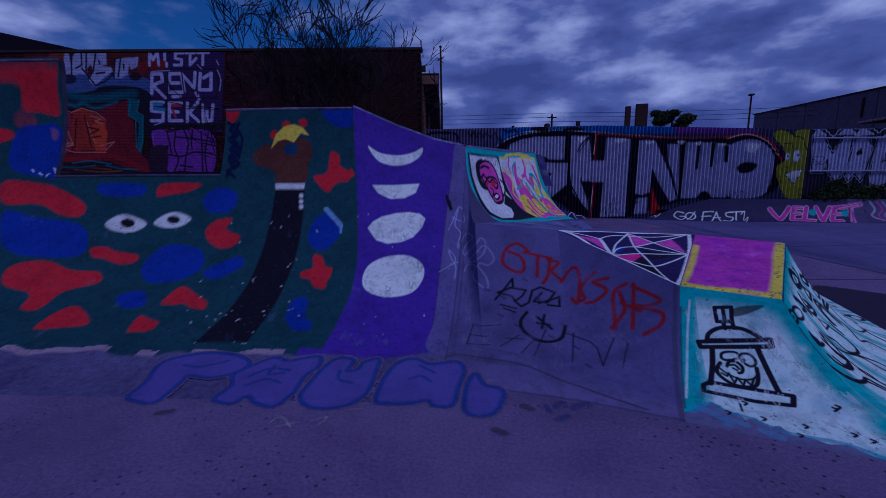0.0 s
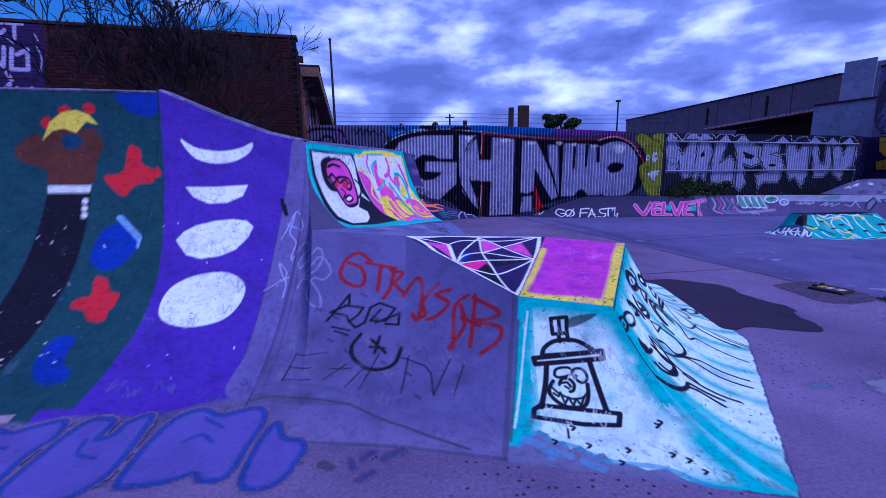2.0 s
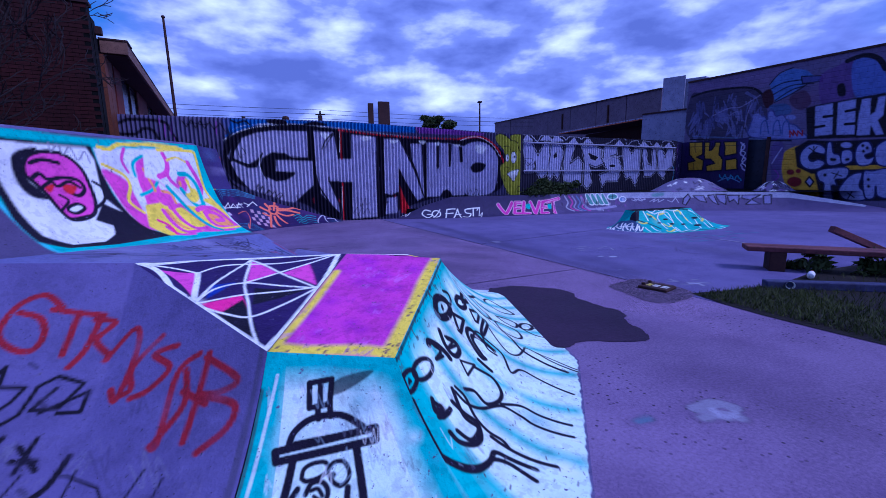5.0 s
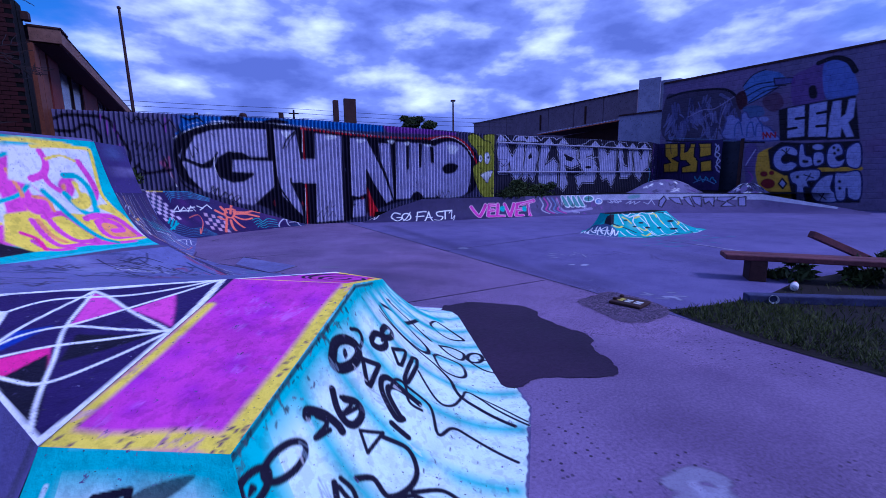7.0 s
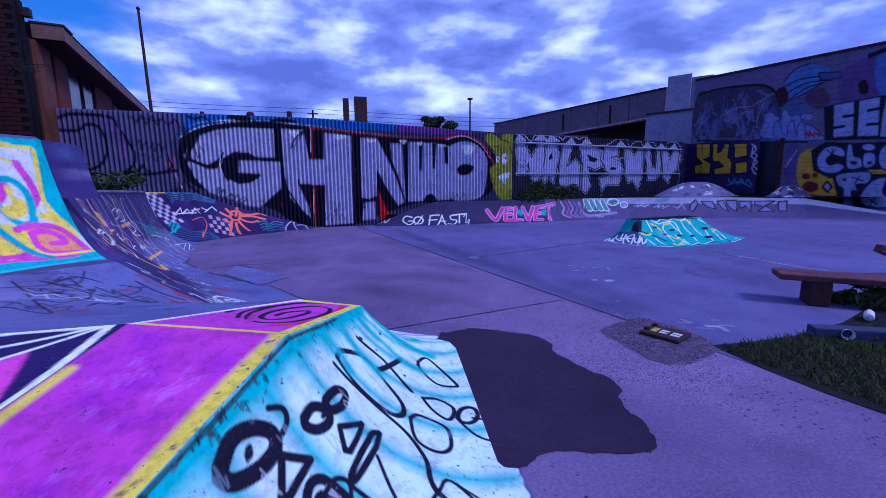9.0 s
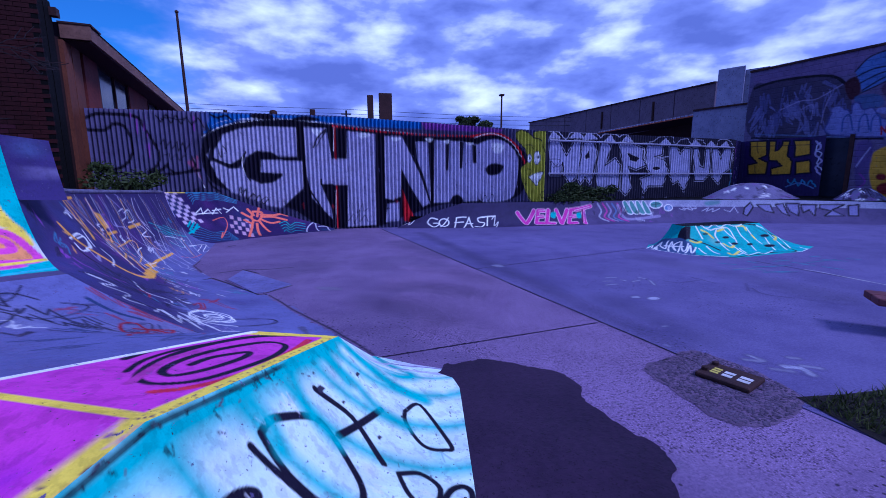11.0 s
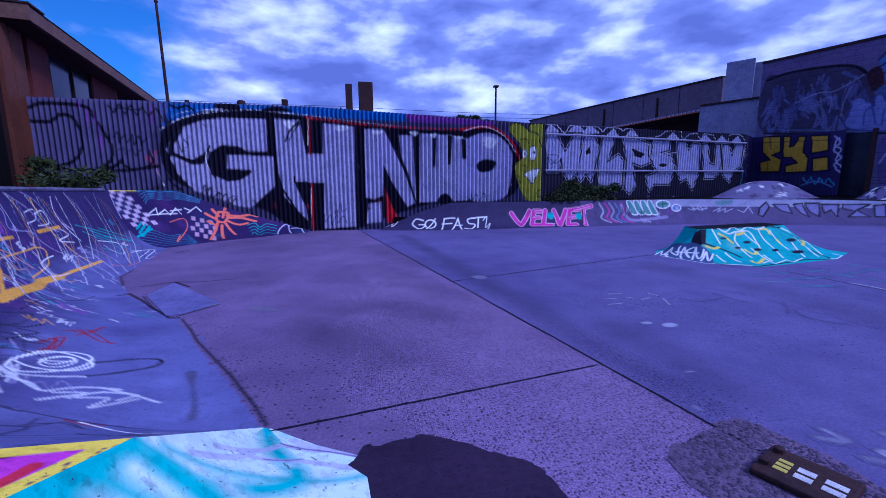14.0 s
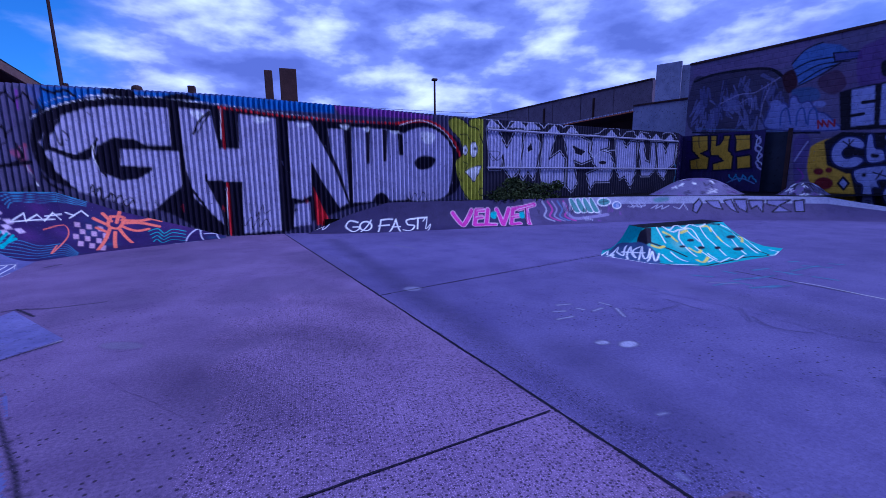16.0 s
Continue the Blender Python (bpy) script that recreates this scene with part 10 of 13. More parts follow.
EAST.line([(0.974, 0.667), (0.951, 0.943), (0.895, 1.009)], 0.012, (0.14, 0.10, 0.28), alpha=0.8)
EAST.line([(0.938, 0.437), (0.944, 0.715)], 0.012, (0.14, 0.10, 0.28), alpha=0.8)
EAST.line([(-0.012, 0.153), (-0.025, 0.219), (-0.006, 0.331), (0.026, 0.445), (0.051, 0.508), (0.075, 0.545), (0.098, 0.569), (0.118, 0.647), (0.125, 0.768)], 0.026, INK)
EAST.line([(0.054, 0.356), (0.061, 0.409), (0.089, 0.476), (0.114, 0.497), (0.133, 0.464), (0.122, 0.395), (0.113, 0.324)], 0.03, INK)
EAST.line([(0.152, 0.316), (0.158, 0.375), (0.142, 0.445), (0.140, 0.519), (0.149, 0.596), (0.146, 0.632)], 0.022, INK)
EAST.line([(0.136, 0.546), (0.145, 0.644), (0.155, 0.736), (0.170, 0.854)], 0.024, INK)
EAST.line([(0.262, 0.382), (0.282, 0.486), (0.263, 0.553), (0.232, 0.550), (0.197, 0.490), (0.197, 0.416), (0.175, 0.365)], 0.026, INK)
EAST.line([(0.142, 0.323), (0.149, 0.396), (0.175, 0.472), (0.224, 0.566), (0.234, 0.672), (0.232, 0.750), (0.241, 0.935)], 0.022, INK)
EAST.line([(0.229, 0.564), (0.260, 0.667), (0.262, 0.771), (0.266, 0.928)], 0.022, INK)
EAST.line([(0.396, 0.374), (0.395, 0.511), (0.347, 0.589), (0.376, 0.643), (0.374, 0.735), (0.350, 0.951)], 0.02, INK)
EAST.line([(0.458, 0.406), (0.419, 0.539), (0.431, 0.618), (0.485, 0.677), (0.459, 0.817), (0.425, 0.990)], 0.018, INK)
EAST.line([(0.484, 0.715), (0.460, 0.863), (0.433, 0.985)], 0.014, INK)
EAST.line([(0.350, 0.328), (0.385, 0.329), (0.396, 0.374), (0.368, 0.422), (0.372, 0.487)], 0.02, INK)
EAST.line([(0.170, 0.147), (0.183, 0.188), (0.148, 0.181), (0.181, 0.207)], 0.022, INK)
EAST.line([(0.239, 0.183), (0.252, 0.226), (0.223, 0.220), (0.256, 0.249)], 0.022, INK)
EAST.line([(0.060, 0.229), (0.049, 0.264), (0.072, 0.278), (0.057, 0.298), (0.083, 0.322)], 0.028, INK)
EAST.line([(0.233, 0.299), (0.269, 0.379), (0.218, 0.359), (0.233, 0.299)], 0.018, INK, smooth=False)
EAST.line([(0.764, 0.045), (0.766, 0.221), (0.747, 0.373), (0.730, 0.568)], 0.075, CYAN, soft=0.06, alpha=0.9)
EAST.line([(0.664, 0.040), (0.642, 0.160), (0.633, 0.316)], 0.075, CYAN, soft=0.06, alpha=0.9)
EAST.line([(0.575, 0.060), (0.579, 0.128), (0.568, 0.192)], 0.075, CYAN, soft=0.06, alpha=0.9)
EAST.line([(0.843, 0.101), (0.832, 0.346), (0.807, 0.653)], 0.075, CYAN, soft=0.06, alpha=0.9)
EAST.fill([(0.687, 0.135), (0.696, 0.136), (0.700, 0.159), (0.692, 0.160), (0.686, 0.166), (0.682, 0.153)], (0.04, 0.035, 0.06), smooth=False)
EAST.fill([(0.703, 0.243), (0.708, 0.245), (0.709, 0.257), (0.705, 0.256), (0.702, 0.258), (0.701, 0.251)], (0.04, 0.035, 0.06), smooth=False)
EAST.fill([(0.789, 0.211), (0.797, 0.213), (0.798, 0.232), (0.791, 0.231), (0.786, 0.235), (0.784, 0.224)], (0.04, 0.035, 0.06), smooth=False)
EAST.fill([(0.685, 0.450), (0.689, 0.456), (0.689, 0.473), (0.685, 0.468), (0.682, 0.469), (0.681, 0.459)], (0.04, 0.035, 0.06), smooth=False)
EAST.fill([(0.749, 0.531), (0.752, 0.536), (0.751, 0.547), (0.748, 0.544), (0.746, 0.544), (0.746, 0.537)], (0.04, 0.035, 0.06), smooth=False)
EAST.fill([(0.703, 0.082), (0.706, 0.081), (0.708, 0.089), (0.705, 0.090), (0.702, 0.092), (0.701, 0.088)], (0.04, 0.035, 0.06), smooth=False)
EAST.fill([(0.587, 0.121), (0.589, 0.121), (0.590, 0.128), (0.588, 0.128), (0.587, 0.131), (0.585, 0.127)], (0.04, 0.035, 0.06), smooth=False)
EAST.fill([(0.519, 0.072), (0.521, 0.071), (0.522, 0.077), (0.520, 0.078), (0.519, 0.080), (0.518, 0.077)], (0.04, 0.035, 0.06), smooth=False)
CAN.fill([(-0.051, 1.037), (0.001, 0.900), (0.039, 0.874), (0.079, 0.801), (0.105, 0.811), (0.138, 0.762), (0.179, 0.781), (0.201, 0.830), (0.251, 0.812), (0.268, 0.861), (0.320, 0.835), (0.349, 0.888), (0.406, 0.860), (0.420, 0.922), (0.493, 0.911), (0.539, 0.941), (0.623, 0.911), (0.657, 0.971), (0.719, 0.987), (0.736, 1.031), (0.804, 1.031), (0.850, 1.053), (0.887, 1.100), (0.027, 1.150)], FLOORTONE, smooth=False, alpha=0.92)
CAN.line([(0.039, 0.882), (0.124, 0.784), (0.197, 0.827), (0.292, 0.845), (0.407, 0.910), (0.618, 0.912), (0.719, 0.987), (0.804, 1.031)], 0.03, (0.06, 0.30, 0.42), alpha=0.7)
CAN.line([(0.072, 0.834), (0.140, 0.867), (0.178, 0.929)], 0.05, (0.10, 0.32, 0.5), alpha=0.5)
CAN.line([(0.185, 0.888), (0.250, 0.911)], 0.05, (0.10, 0.32, 0.5), alpha=0.5)
CAN.line([(0.311, 0.934), (0.364, 0.965)], 0.05, (0.10, 0.32, 0.5), alpha=0.5)
# dark line down the front's left edge, beside the bank
CAN.line([(-0.029, 0.132), (-0.025, 0.399), (-0.021, 0.617), (-0.018, 0.854)], 0.028, DARKGREY, alpha=0.7)
CAN.line([(0.101, 0.077), (0.068, 0.255), (0.041, 0.534), (0.019, 0.765)], 0.014, SNOW, alpha=0.7)
CAN.line([(0.199, 0.815), (0.215, 0.823), (0.201, 0.842)], 0.014, INK)
CAN.line([(0.352, 0.814), (0.366, 0.822), (0.350, 0.840)], 0.014, INK)
CAN.line([(0.522, 0.815), (0.534, 0.823), (0.515, 0.840)], 0.014, INK)
CAN.line([(0.763, 0.640), (0.777, 0.648), (0.753, 0.664)], 0.014, INK)
CAN.line([(0.793, 0.620), (0.807, 0.627), (0.783, 0.644)], 0.014, INK)
CAN.line([(0.710, 0.810), (0.721, 0.818), (0.699, 0.835)], 0.014, INK)
CAN.line([(0.775, 0.892), (0.783, 0.900), (0.761, 0.917)], 0.014, INK)
CAN.line([(0.760, 0.832), (0.770, 0.840), (0.747, 0.857)], 0.014, INK)
CAN.line([(0.456, 0.899), (0.468, 0.907), (0.450, 0.925)], 0.014, INK)
CAN.line([(0.305, 0.714), (0.323, 0.721), (0.306, 0.739)], 0.014, INK)
CAN.line([(0.285, 0.735), (0.277, 0.792)], 0.012, INK)
# dark line with a wider faint band along the crease above the bank's toe
GREY.line([(-0.150, 0.882), (0.000, 0.823), (0.182, 0.798), (0.341, 0.788), (0.453, 0.800), (0.581, 0.869), (0.722, 0.908), (0.804, 0.928), (0.865, 0.947)], 0.018, DARKGREY, alpha=0.85, smooth=False)
GREY.line([(-0.150, 0.888), (-0.018, 0.819), (0.188, 0.811), (0.416, 0.794)], 0.06, DARKGREY, alpha=0.35)
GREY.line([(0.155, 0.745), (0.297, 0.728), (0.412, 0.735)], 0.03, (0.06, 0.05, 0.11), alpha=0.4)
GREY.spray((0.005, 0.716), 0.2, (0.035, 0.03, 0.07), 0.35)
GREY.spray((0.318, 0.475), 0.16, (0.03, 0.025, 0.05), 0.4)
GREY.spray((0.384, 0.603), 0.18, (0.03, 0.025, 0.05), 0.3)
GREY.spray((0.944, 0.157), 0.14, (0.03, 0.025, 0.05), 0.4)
GREY.line([(0.468, 0.275), (0.484, 0.287)], 0.02, INK, alpha=0.6)
GREY.line([(0.504, 0.483), (0.519, 0.494)], 0.02, INK, alpha=0.6)
GREY.line([(0.545, 0.584), (0.560, 0.596)], 0.02, INK, alpha=0.6)
GREY.line([(0.630, 0.624), (0.649, 0.631)], 0.02, INK, alpha=0.6)
GREY.line([(0.373, 0.388), (0.390, 0.400)], 0.02, INK, alpha=0.6)
GREY.line([(0.312, 0.353), (0.329, 0.365)], 0.02, INK, alpha=0.6)
GREY.line([(0.510, 0.376), (0.526, 0.388)], 0.02, INK, alpha=0.6)
GREY.line([(0.420, 0.545), (0.436, 0.557)], 0.02, INK, alpha=0.6)
GREY.line([(0.359, 0.498), (0.375, 0.509)], 0.02, INK, alpha=0.6)
GREY.line([(0.666, 0.719), (0.683, 0.727)], 0.02, INK, alpha=0.6)
GREY.line([(0.480, 0.619), (0.496, 0.630)], 0.02, INK, alpha=0.6)
SIDE.line([(0.016, 0.405), (0.018, 0.410), (0.022, 0.419), (0.025, 0.428), (0.027, 0.437), (0.028, 0.448), (0.029, 0.459), (0.029, 0.472), (0.029, 0.486), (0.028, 0.501), (0.027, 0.515), (0.026, 0.529), (0.026, 0.544), (0.029, 0.561), (0.033, 0.579), (0.036, 0.592)], 0.018, INK, smooth=False, alpha=0.85)
SIDE.line([(0.003, 0.419), (0.004, 0.428), (0.006, 0.441), (0.008, 0.456), (0.009, 0.471), (0.011, 0.488), (0.013, 0.506), (0.017, 0.527), (0.022, 0.550), (0.025, 0.567)], 0.016, INK, smooth=False, alpha=0.85)
SIDE.line([(0.102, 0.295), (0.103, 0.309), (0.104, 0.324), (0.105, 0.341), (0.106, 0.359), (0.106, 0.380), (0.107, 0.399), (0.105, 0.416), (0.104, 0.432), (0.106, 0.446), (0.114, 0.462), (0.125, 0.477), (0.134, 0.489)], 0.02, INK, smooth=False, alpha=0.85)
SIDE.line([(0.082, 0.326), (0.083, 0.336), (0.085, 0.351), (0.087, 0.369), (0.089, 0.390), (0.091, 0.413), (0.094, 0.434), (0.097, 0.447), (0.102, 0.456), (0.109, 0.467), (0.122, 0.484), (0.138, 0.505), (0.151, 0.521)], 0.022, INK, smooth=False, alpha=0.85)
SIDE.line([(0.083, 0.366), (0.083, 0.381), (0.081, 0.401), (0.079, 0.419), (0.076, 0.428), (0.073, 0.434), (0.072, 0.440), (0.074, 0.449), (0.078, 0.459), (0.081, 0.467)], 0.016, INK, smooth=False, alpha=0.85)
SIDE.line([(0.069, 0.408), (0.069, 0.424), (0.068, 0.445), (0.067, 0.464), (0.066, 0.477), (0.065, 0.486), (0.067, 0.498), (0.074, 0.516), (0.084, 0.537), (0.091, 0.554)], 0.016, INK, smooth=False, alpha=0.85)
SIDE.line([(0.066, 0.522), (0.069, 0.522), (0.074, 0.522), (0.079, 0.524), (0.085, 0.533), (0.092, 0.545), (0.097, 0.555)], 0.016, INK, smooth=False, alpha=0.85)
SIDE.line([(0.107, 0.491), (0.108, 0.502), (0.109, 0.518), (0.111, 0.536), (0.115, 0.556), (0.120, 0.578), (0.124, 0.594)], 0.016, INK, smooth=False, alpha=0.85)
SIDE.line([(0.095, 0.503), (0.100, 0.517), (0.106, 0.538), (0.112, 0.559), (0.117, 0.577), (0.121, 0.594), (0.124, 0.607)], 0.014, INK, smooth=False, alpha=0.85)
SIDE.line([(0.023, 0.413), (0.025, 0.421), (0.028, 0.433), (0.030, 0.447), (0.030, 0.460), (0.029, 0.475), (0.032, 0.492), (0.043, 0.517), (0.057, 0.548), (0.068, 0.572)], 0.014, INK, smooth=False, alpha=0.85)
SIDE.line([(0.075, 0.710), (0.079, 0.726), (0.085, 0.748), (0.092, 0.771), (0.100, 0.795), (0.109, 0.821), (0.117, 0.842), (0.123, 0.854), (0.129, 0.860), (0.134, 0.862), (0.137, 0.862), (0.138, 0.858), (0.137, 0.841), (0.130, 0.799), (0.117, 0.746), (0.107, 0.710)], 0.014, INK, smooth=False, alpha=0.85)
SIDE.line([(0.079, 0.574), (0.074, 0.558), (0.066, 0.537), (0.061, 0.522), (0.063, 0.517), (0.070, 0.517), (0.074, 0.517)], 0.014, INK, smooth=False, alpha=0.85)
SIDE.line([(0.076, 0.347), (0.074, 0.362), (0.071, 0.384), (0.069, 0.402), (0.072, 0.413), (0.076, 0.421), (0.079, 0.426)], 0.02, INK, smooth=False, alpha=0.85)
SIDE.line([(0.056, 0.358), (0.056, 0.366), (0.056, 0.377), (0.056, 0.389), (0.058, 0.401), (0.061, 0.413), (0.065, 0.426), (0.070, 0.440), (0.077, 0.455), (0.081, 0.467)], 0.016, INK, smooth=False, alpha=0.85)
SIDE.line([(0.083, 0.437), (0.084, 0.444), (0.085, 0.455), (0.085, 0.463), (0.080, 0.467), (0.074, 0.468), (0.070, 0.469)], 0.018, OXBLOOD, smooth=False)
SIDE.line([(0.124, 0.594), (0.132, 0.600), (0.142, 0.609), (0.148, 0.616), (0.143, 0.619), (0.133, 0.620), (0.124, 0.619), (0.117, 0.616), (0.111, 0.611), (0.107, 0.608)], 0.02, OXBLOOD, smooth=False)
SIDE.line([(0.174, 0.618), (0.183, 0.641), (0.195, 0.674), (0.200, 0.694), (0.193, 0.687), (0.180, 0.667), (0.170, 0.653)], 0.016, OXBLOOD, smooth=False)
SIDE.line([(0.191, 0.690), (0.175, 0.726), (0.166, 0.743)], 0.014, OXBLOOD, smooth=False)
LOW.line([(0.826, 0.372), (0.832, 0.373), (0.841, 0.375), (0.851, 0.378), (0.861, 0.383), (0.871, 0.389), (0.877, 0.397), (0.878, 0.404), (0.873, 0.412), (0.863, 0.425), (0.841, 0.447), (0.811, 0.477), (0.780, 0.505), (0.756, 0.526), (0.734, 0.540), (0.717, 0.551), (0.704, 0.555), (0.697, 0.552), (0.692, 0.550)], 0.035, OXBLOOD, smooth=False)
SIDE.line([(0.112, 0.713), (0.109, 0.712), (0.105, 0.710), (0.101, 0.707), (0.097, 0.702), (0.093, 0.697), (0.089, 0.691), (0.085, 0.684), (0.081, 0.676), (0.077, 0.668), (0.073, 0.660), (0.070, 0.652), (0.066, 0.643), (0.064, 0.635), (0.061, 0.627), (0.059, 0.619), (0.057, 0.612), (0.056, 0.605), (0.055, 0.599), (0.055, 0.594), (0.055, 0.589), (0.056, 0.585), (0.057, 0.581), (0.059, 0.579), (0.061, 0.577), (0.064, 0.577), (0.067, 0.577), (0.070, 0.578), (0.074, 0.581), (0.079, 0.584), (0.083, 0.588), (0.088, 0.594), (0.093, 0.600), (0.098, 0.607), (0.102, 0.615), (0.107, 0.624), (0.111, 0.633), (0.115, 0.643), (0.118, 0.652), (0.120, 0.662), (0.122, 0.671), (0.123, 0.680), (0.123, 0.688), (0.123, 0.696), (0.122, 0.702), (0.120, 0.707), (0.118, 0.710), (0.115, 0.712), (0.112, 0.713)], 0.018, SNOW, smooth=False)
SIDE.line([(0.103, 0.682), (0.101, 0.682), (0.098, 0.681), (0.095, 0.679), (0.093, 0.676), (0.090, 0.672), (0.087, 0.668), (0.085, 0.664), (0.082, 0.659), (0.081, 0.654), (0.079, 0.649), (0.078, 0.644), (0.077, 0.640), (0.077, 0.635), (0.077, 0.632), (0.077, 0.629), (0.078, 0.626), (0.080, 0.624), (0.082, 0.623), (0.084, 0.623), (0.086, 0.624), (0.089, 0.625), (0.092, 0.628), (0.095, 0.631), (0.098, 0.635), (0.100, 0.639), (0.103, 0.644), (0.105, 0.649), (0.107, 0.655), (0.108, 0.660), (0.109, 0.665), (0.109, 0.670), (0.109, 0.674), (0.108, 0.677), (0.107, 0.680), (0.105, 0.681), (0.103, 0.682)], 0.014, SNOW, smooth=False)
SIDE.line([(0.047, 0.588), (0.050, 0.604), (0.054, 0.627), (0.059, 0.650), (0.064, 0.672), (0.070, 0.694), (0.073, 0.710)], 0.02, SNOW, smooth=False, alpha=0.8)
SIDE.line([(0.043, 0.608), (0.041, 0.618), (0.038, 0.631), (0.035, 0.642), (0.034, 0.648), (0.033, 0.653), (0.034, 0.661), (0.039, 0.674), (0.046, 0.691), (0.052, 0.711), (0.056, 0.734), (0.058, 0.760), (0.059, 0.779)], 0.02, SNOW, smooth=False, alpha=0.8)
SIDE.line([(0.018, 0.658), (0.022, 0.668), (0.028, 0.682), (0.034, 0.698), (0.039, 0.714), (0.045, 0.732), (0.050, 0.750), (0.052, 0.774), (0.053, 0.798), (0.052, 0.811), (0.049, 0.804), (0.043, 0.787), (0.039, 0.775)], 0.02, SNOW, smooth=False, alpha=0.8)
SIDE.line([(0.058, 0.751), (0.056, 0.765), (0.054, 0.785), (0.051, 0.804), (0.048, 0.821), (0.044, 0.836), (0.042, 0.847)], 0.02, SNOW, smooth=False, alpha=0.8)
SIDE.line([(0.033, 0.711), (0.036, 0.726), (0.040, 0.749), (0.041, 0.762), (0.034, 0.755), (0.025, 0.739), (0.021, 0.735), (0.027, 0.753), (0.037, 0.784), (0.045, 0.809)], 0.02, SNOW, smooth=False, alpha=0.8)
SIDE.line([(0.042, 0.596), (0.042, 0.607), (0.042, 0.622), (0.041, 0.634), (0.038, 0.642), (0.036, 0.646), (0.034, 0.649)], 0.02, SNOW, smooth=False, alpha=0.8)
SIDE.line([(0.086, 0.622), (0.093, 0.650), (0.100, 0.679)], 0.02, SNOW, smooth=False, alpha=0.8)
SIDE.line([(0.034, 0.673), (0.038, 0.689), (0.042, 0.710), (0.044, 0.723), (0.040, 0.720), (0.034, 0.707), (0.030, 0.698)], 0.02, SNOW, smooth=False, alpha=0.8)
SIDE.line([(0.534, 0.017), (0.530, 0.049), (0.511, 0.094), (0.471, 0.141), (0.416, 0.188), (0.356, 0.233), (0.315, 0.264)], 0.008, SNOW, smooth=False, alpha=0.8)
SIDE.line([(0.538, 0.030), (0.536, 0.061), (0.530, 0.108), (0.503, 0.160), (0.430, 0.212), (0.344, 0.262), (0.289, 0.295)], 0.012, LILAC, smooth=False, alpha=0.8)
SIDE.line([(0.543, 0.044), (0.542, 0.075), (0.538, 0.122), (0.530, 0.180), (0.443, 0.239), (0.329, 0.290), (0.259, 0.325)], 0.01, AMBER, smooth=False, alpha=0.8)
SIDE.line([(0.547, 0.057), (0.547, 0.091), (0.544, 0.142), (0.538, 0.198), (0.528, 0.262), (0.428, 0.303), (0.362, 0.328)], 0.008, LILAC, smooth=False, alpha=0.8)
SIDE.line([(0.563, 0.044), (0.566, 0.078), (0.570, 0.129), (0.564, 0.188), (0.540, 0.257), (0.392, 0.292), (0.308, 0.318)], 0.012, PURPLELINE, smooth=False, alpha=0.8)
SIDE.line([(0.578, 0.031), (0.575, 0.063), (0.568, 0.112), (0.558, 0.170), (0.540, 0.247), (0.429, 0.307), (0.334, 0.337)], 0.01, SNOW, smooth=False, alpha=0.8)
SIDE.line([(0.594, 0.018), (0.592, 0.051), (0.588, 0.102), (0.583, 0.159), (0.578, 0.224), (0.567, 0.297), (0.555, 0.352)], 0.008, (0.03, 0.03, 0.09), smooth=False, alpha=0.8)
SIDE.line([(0.605, 0.018), (0.606, 0.051), (0.605, 0.103), (0.603, 0.163), (0.595, 0.238), (0.578, 0.326), (0.558, 0.390)], 0.012, SNOW, smooth=False, alpha=0.8)
SIDE.line([(0.611, 0.032), (0.615, 0.066), (0.620, 0.119), (0.615, 0.183), (0.590, 0.265), (0.544, 0.355), (0.388, 0.359)], 0.01, LILAC, smooth=False, alpha=0.8)
SIDE.line([(0.617, 0.047), (0.623, 0.083), (0.629, 0.141), (0.628, 0.205), (0.612, 0.275), (0.583, 0.349), (0.556, 0.399)], 0.008, AMBER, smooth=False, alpha=0.8)
SIDE.line([(0.624, 0.062), (0.619, 0.098), (0.611, 0.153), (0.602, 0.216), (0.589, 0.296), (0.566, 0.389), (0.539, 0.455)], 0.012, LILAC, smooth=False, alpha=0.8)
SIDE.line([(0.641, 0.048), (0.640, 0.083), (0.637, 0.138), (0.632, 0.206), (0.619, 0.297), (0.589, 0.406), (0.553, 0.484)], 0.01, PURPLELINE, smooth=False, alpha=0.8)
SIDE.line([(0.659, 0.033), (0.662, 0.071), (0.665, 0.129), (0.663, 0.194), (0.649, 0.268), (0.625, 0.347), (0.600, 0.403)], 0.008, SNOW, smooth=False, alpha=0.8)
SIDE.line([(0.677, 0.018), (0.684, 0.055), (0.689, 0.113), (0.690, 0.182), (0.682, 0.268), (0.652, 0.363), (0.619, 0.431)], 0.012, (0.03, 0.03, 0.09), smooth=False, alpha=0.8)
SIDE.line([(0.688, 0.018), (0.694, 0.055), (0.701, 0.114), (0.703, 0.187), (0.695, 0.285), (0.666, 0.400), (0.620, 0.479)], 0.01, SNOW, smooth=False, alpha=0.8)
SIDE.line([(0.693, 0.034), (0.692, 0.073), (0.689, 0.133), (0.688, 0.201), (0.690, 0.284), (0.691, 0.384), (0.688, 0.464)], 0.008, LILAC, smooth=False, alpha=0.8)
SIDE.line([(0.698, 0.050), (0.699, 0.091), (0.699, 0.152), (0.696, 0.225), (0.688, 0.317), (0.656, 0.420), (0.616, 0.490)], 0.012, AMBER, smooth=False, alpha=0.8)
SIDE.line([(0.703, 0.068), (0.706, 0.109), (0.708, 0.172), (0.705, 0.252), (0.693, 0.358), (0.649, 0.479), (0.590, 0.555)], 0.01, LILAC, smooth=False, alpha=0.8)
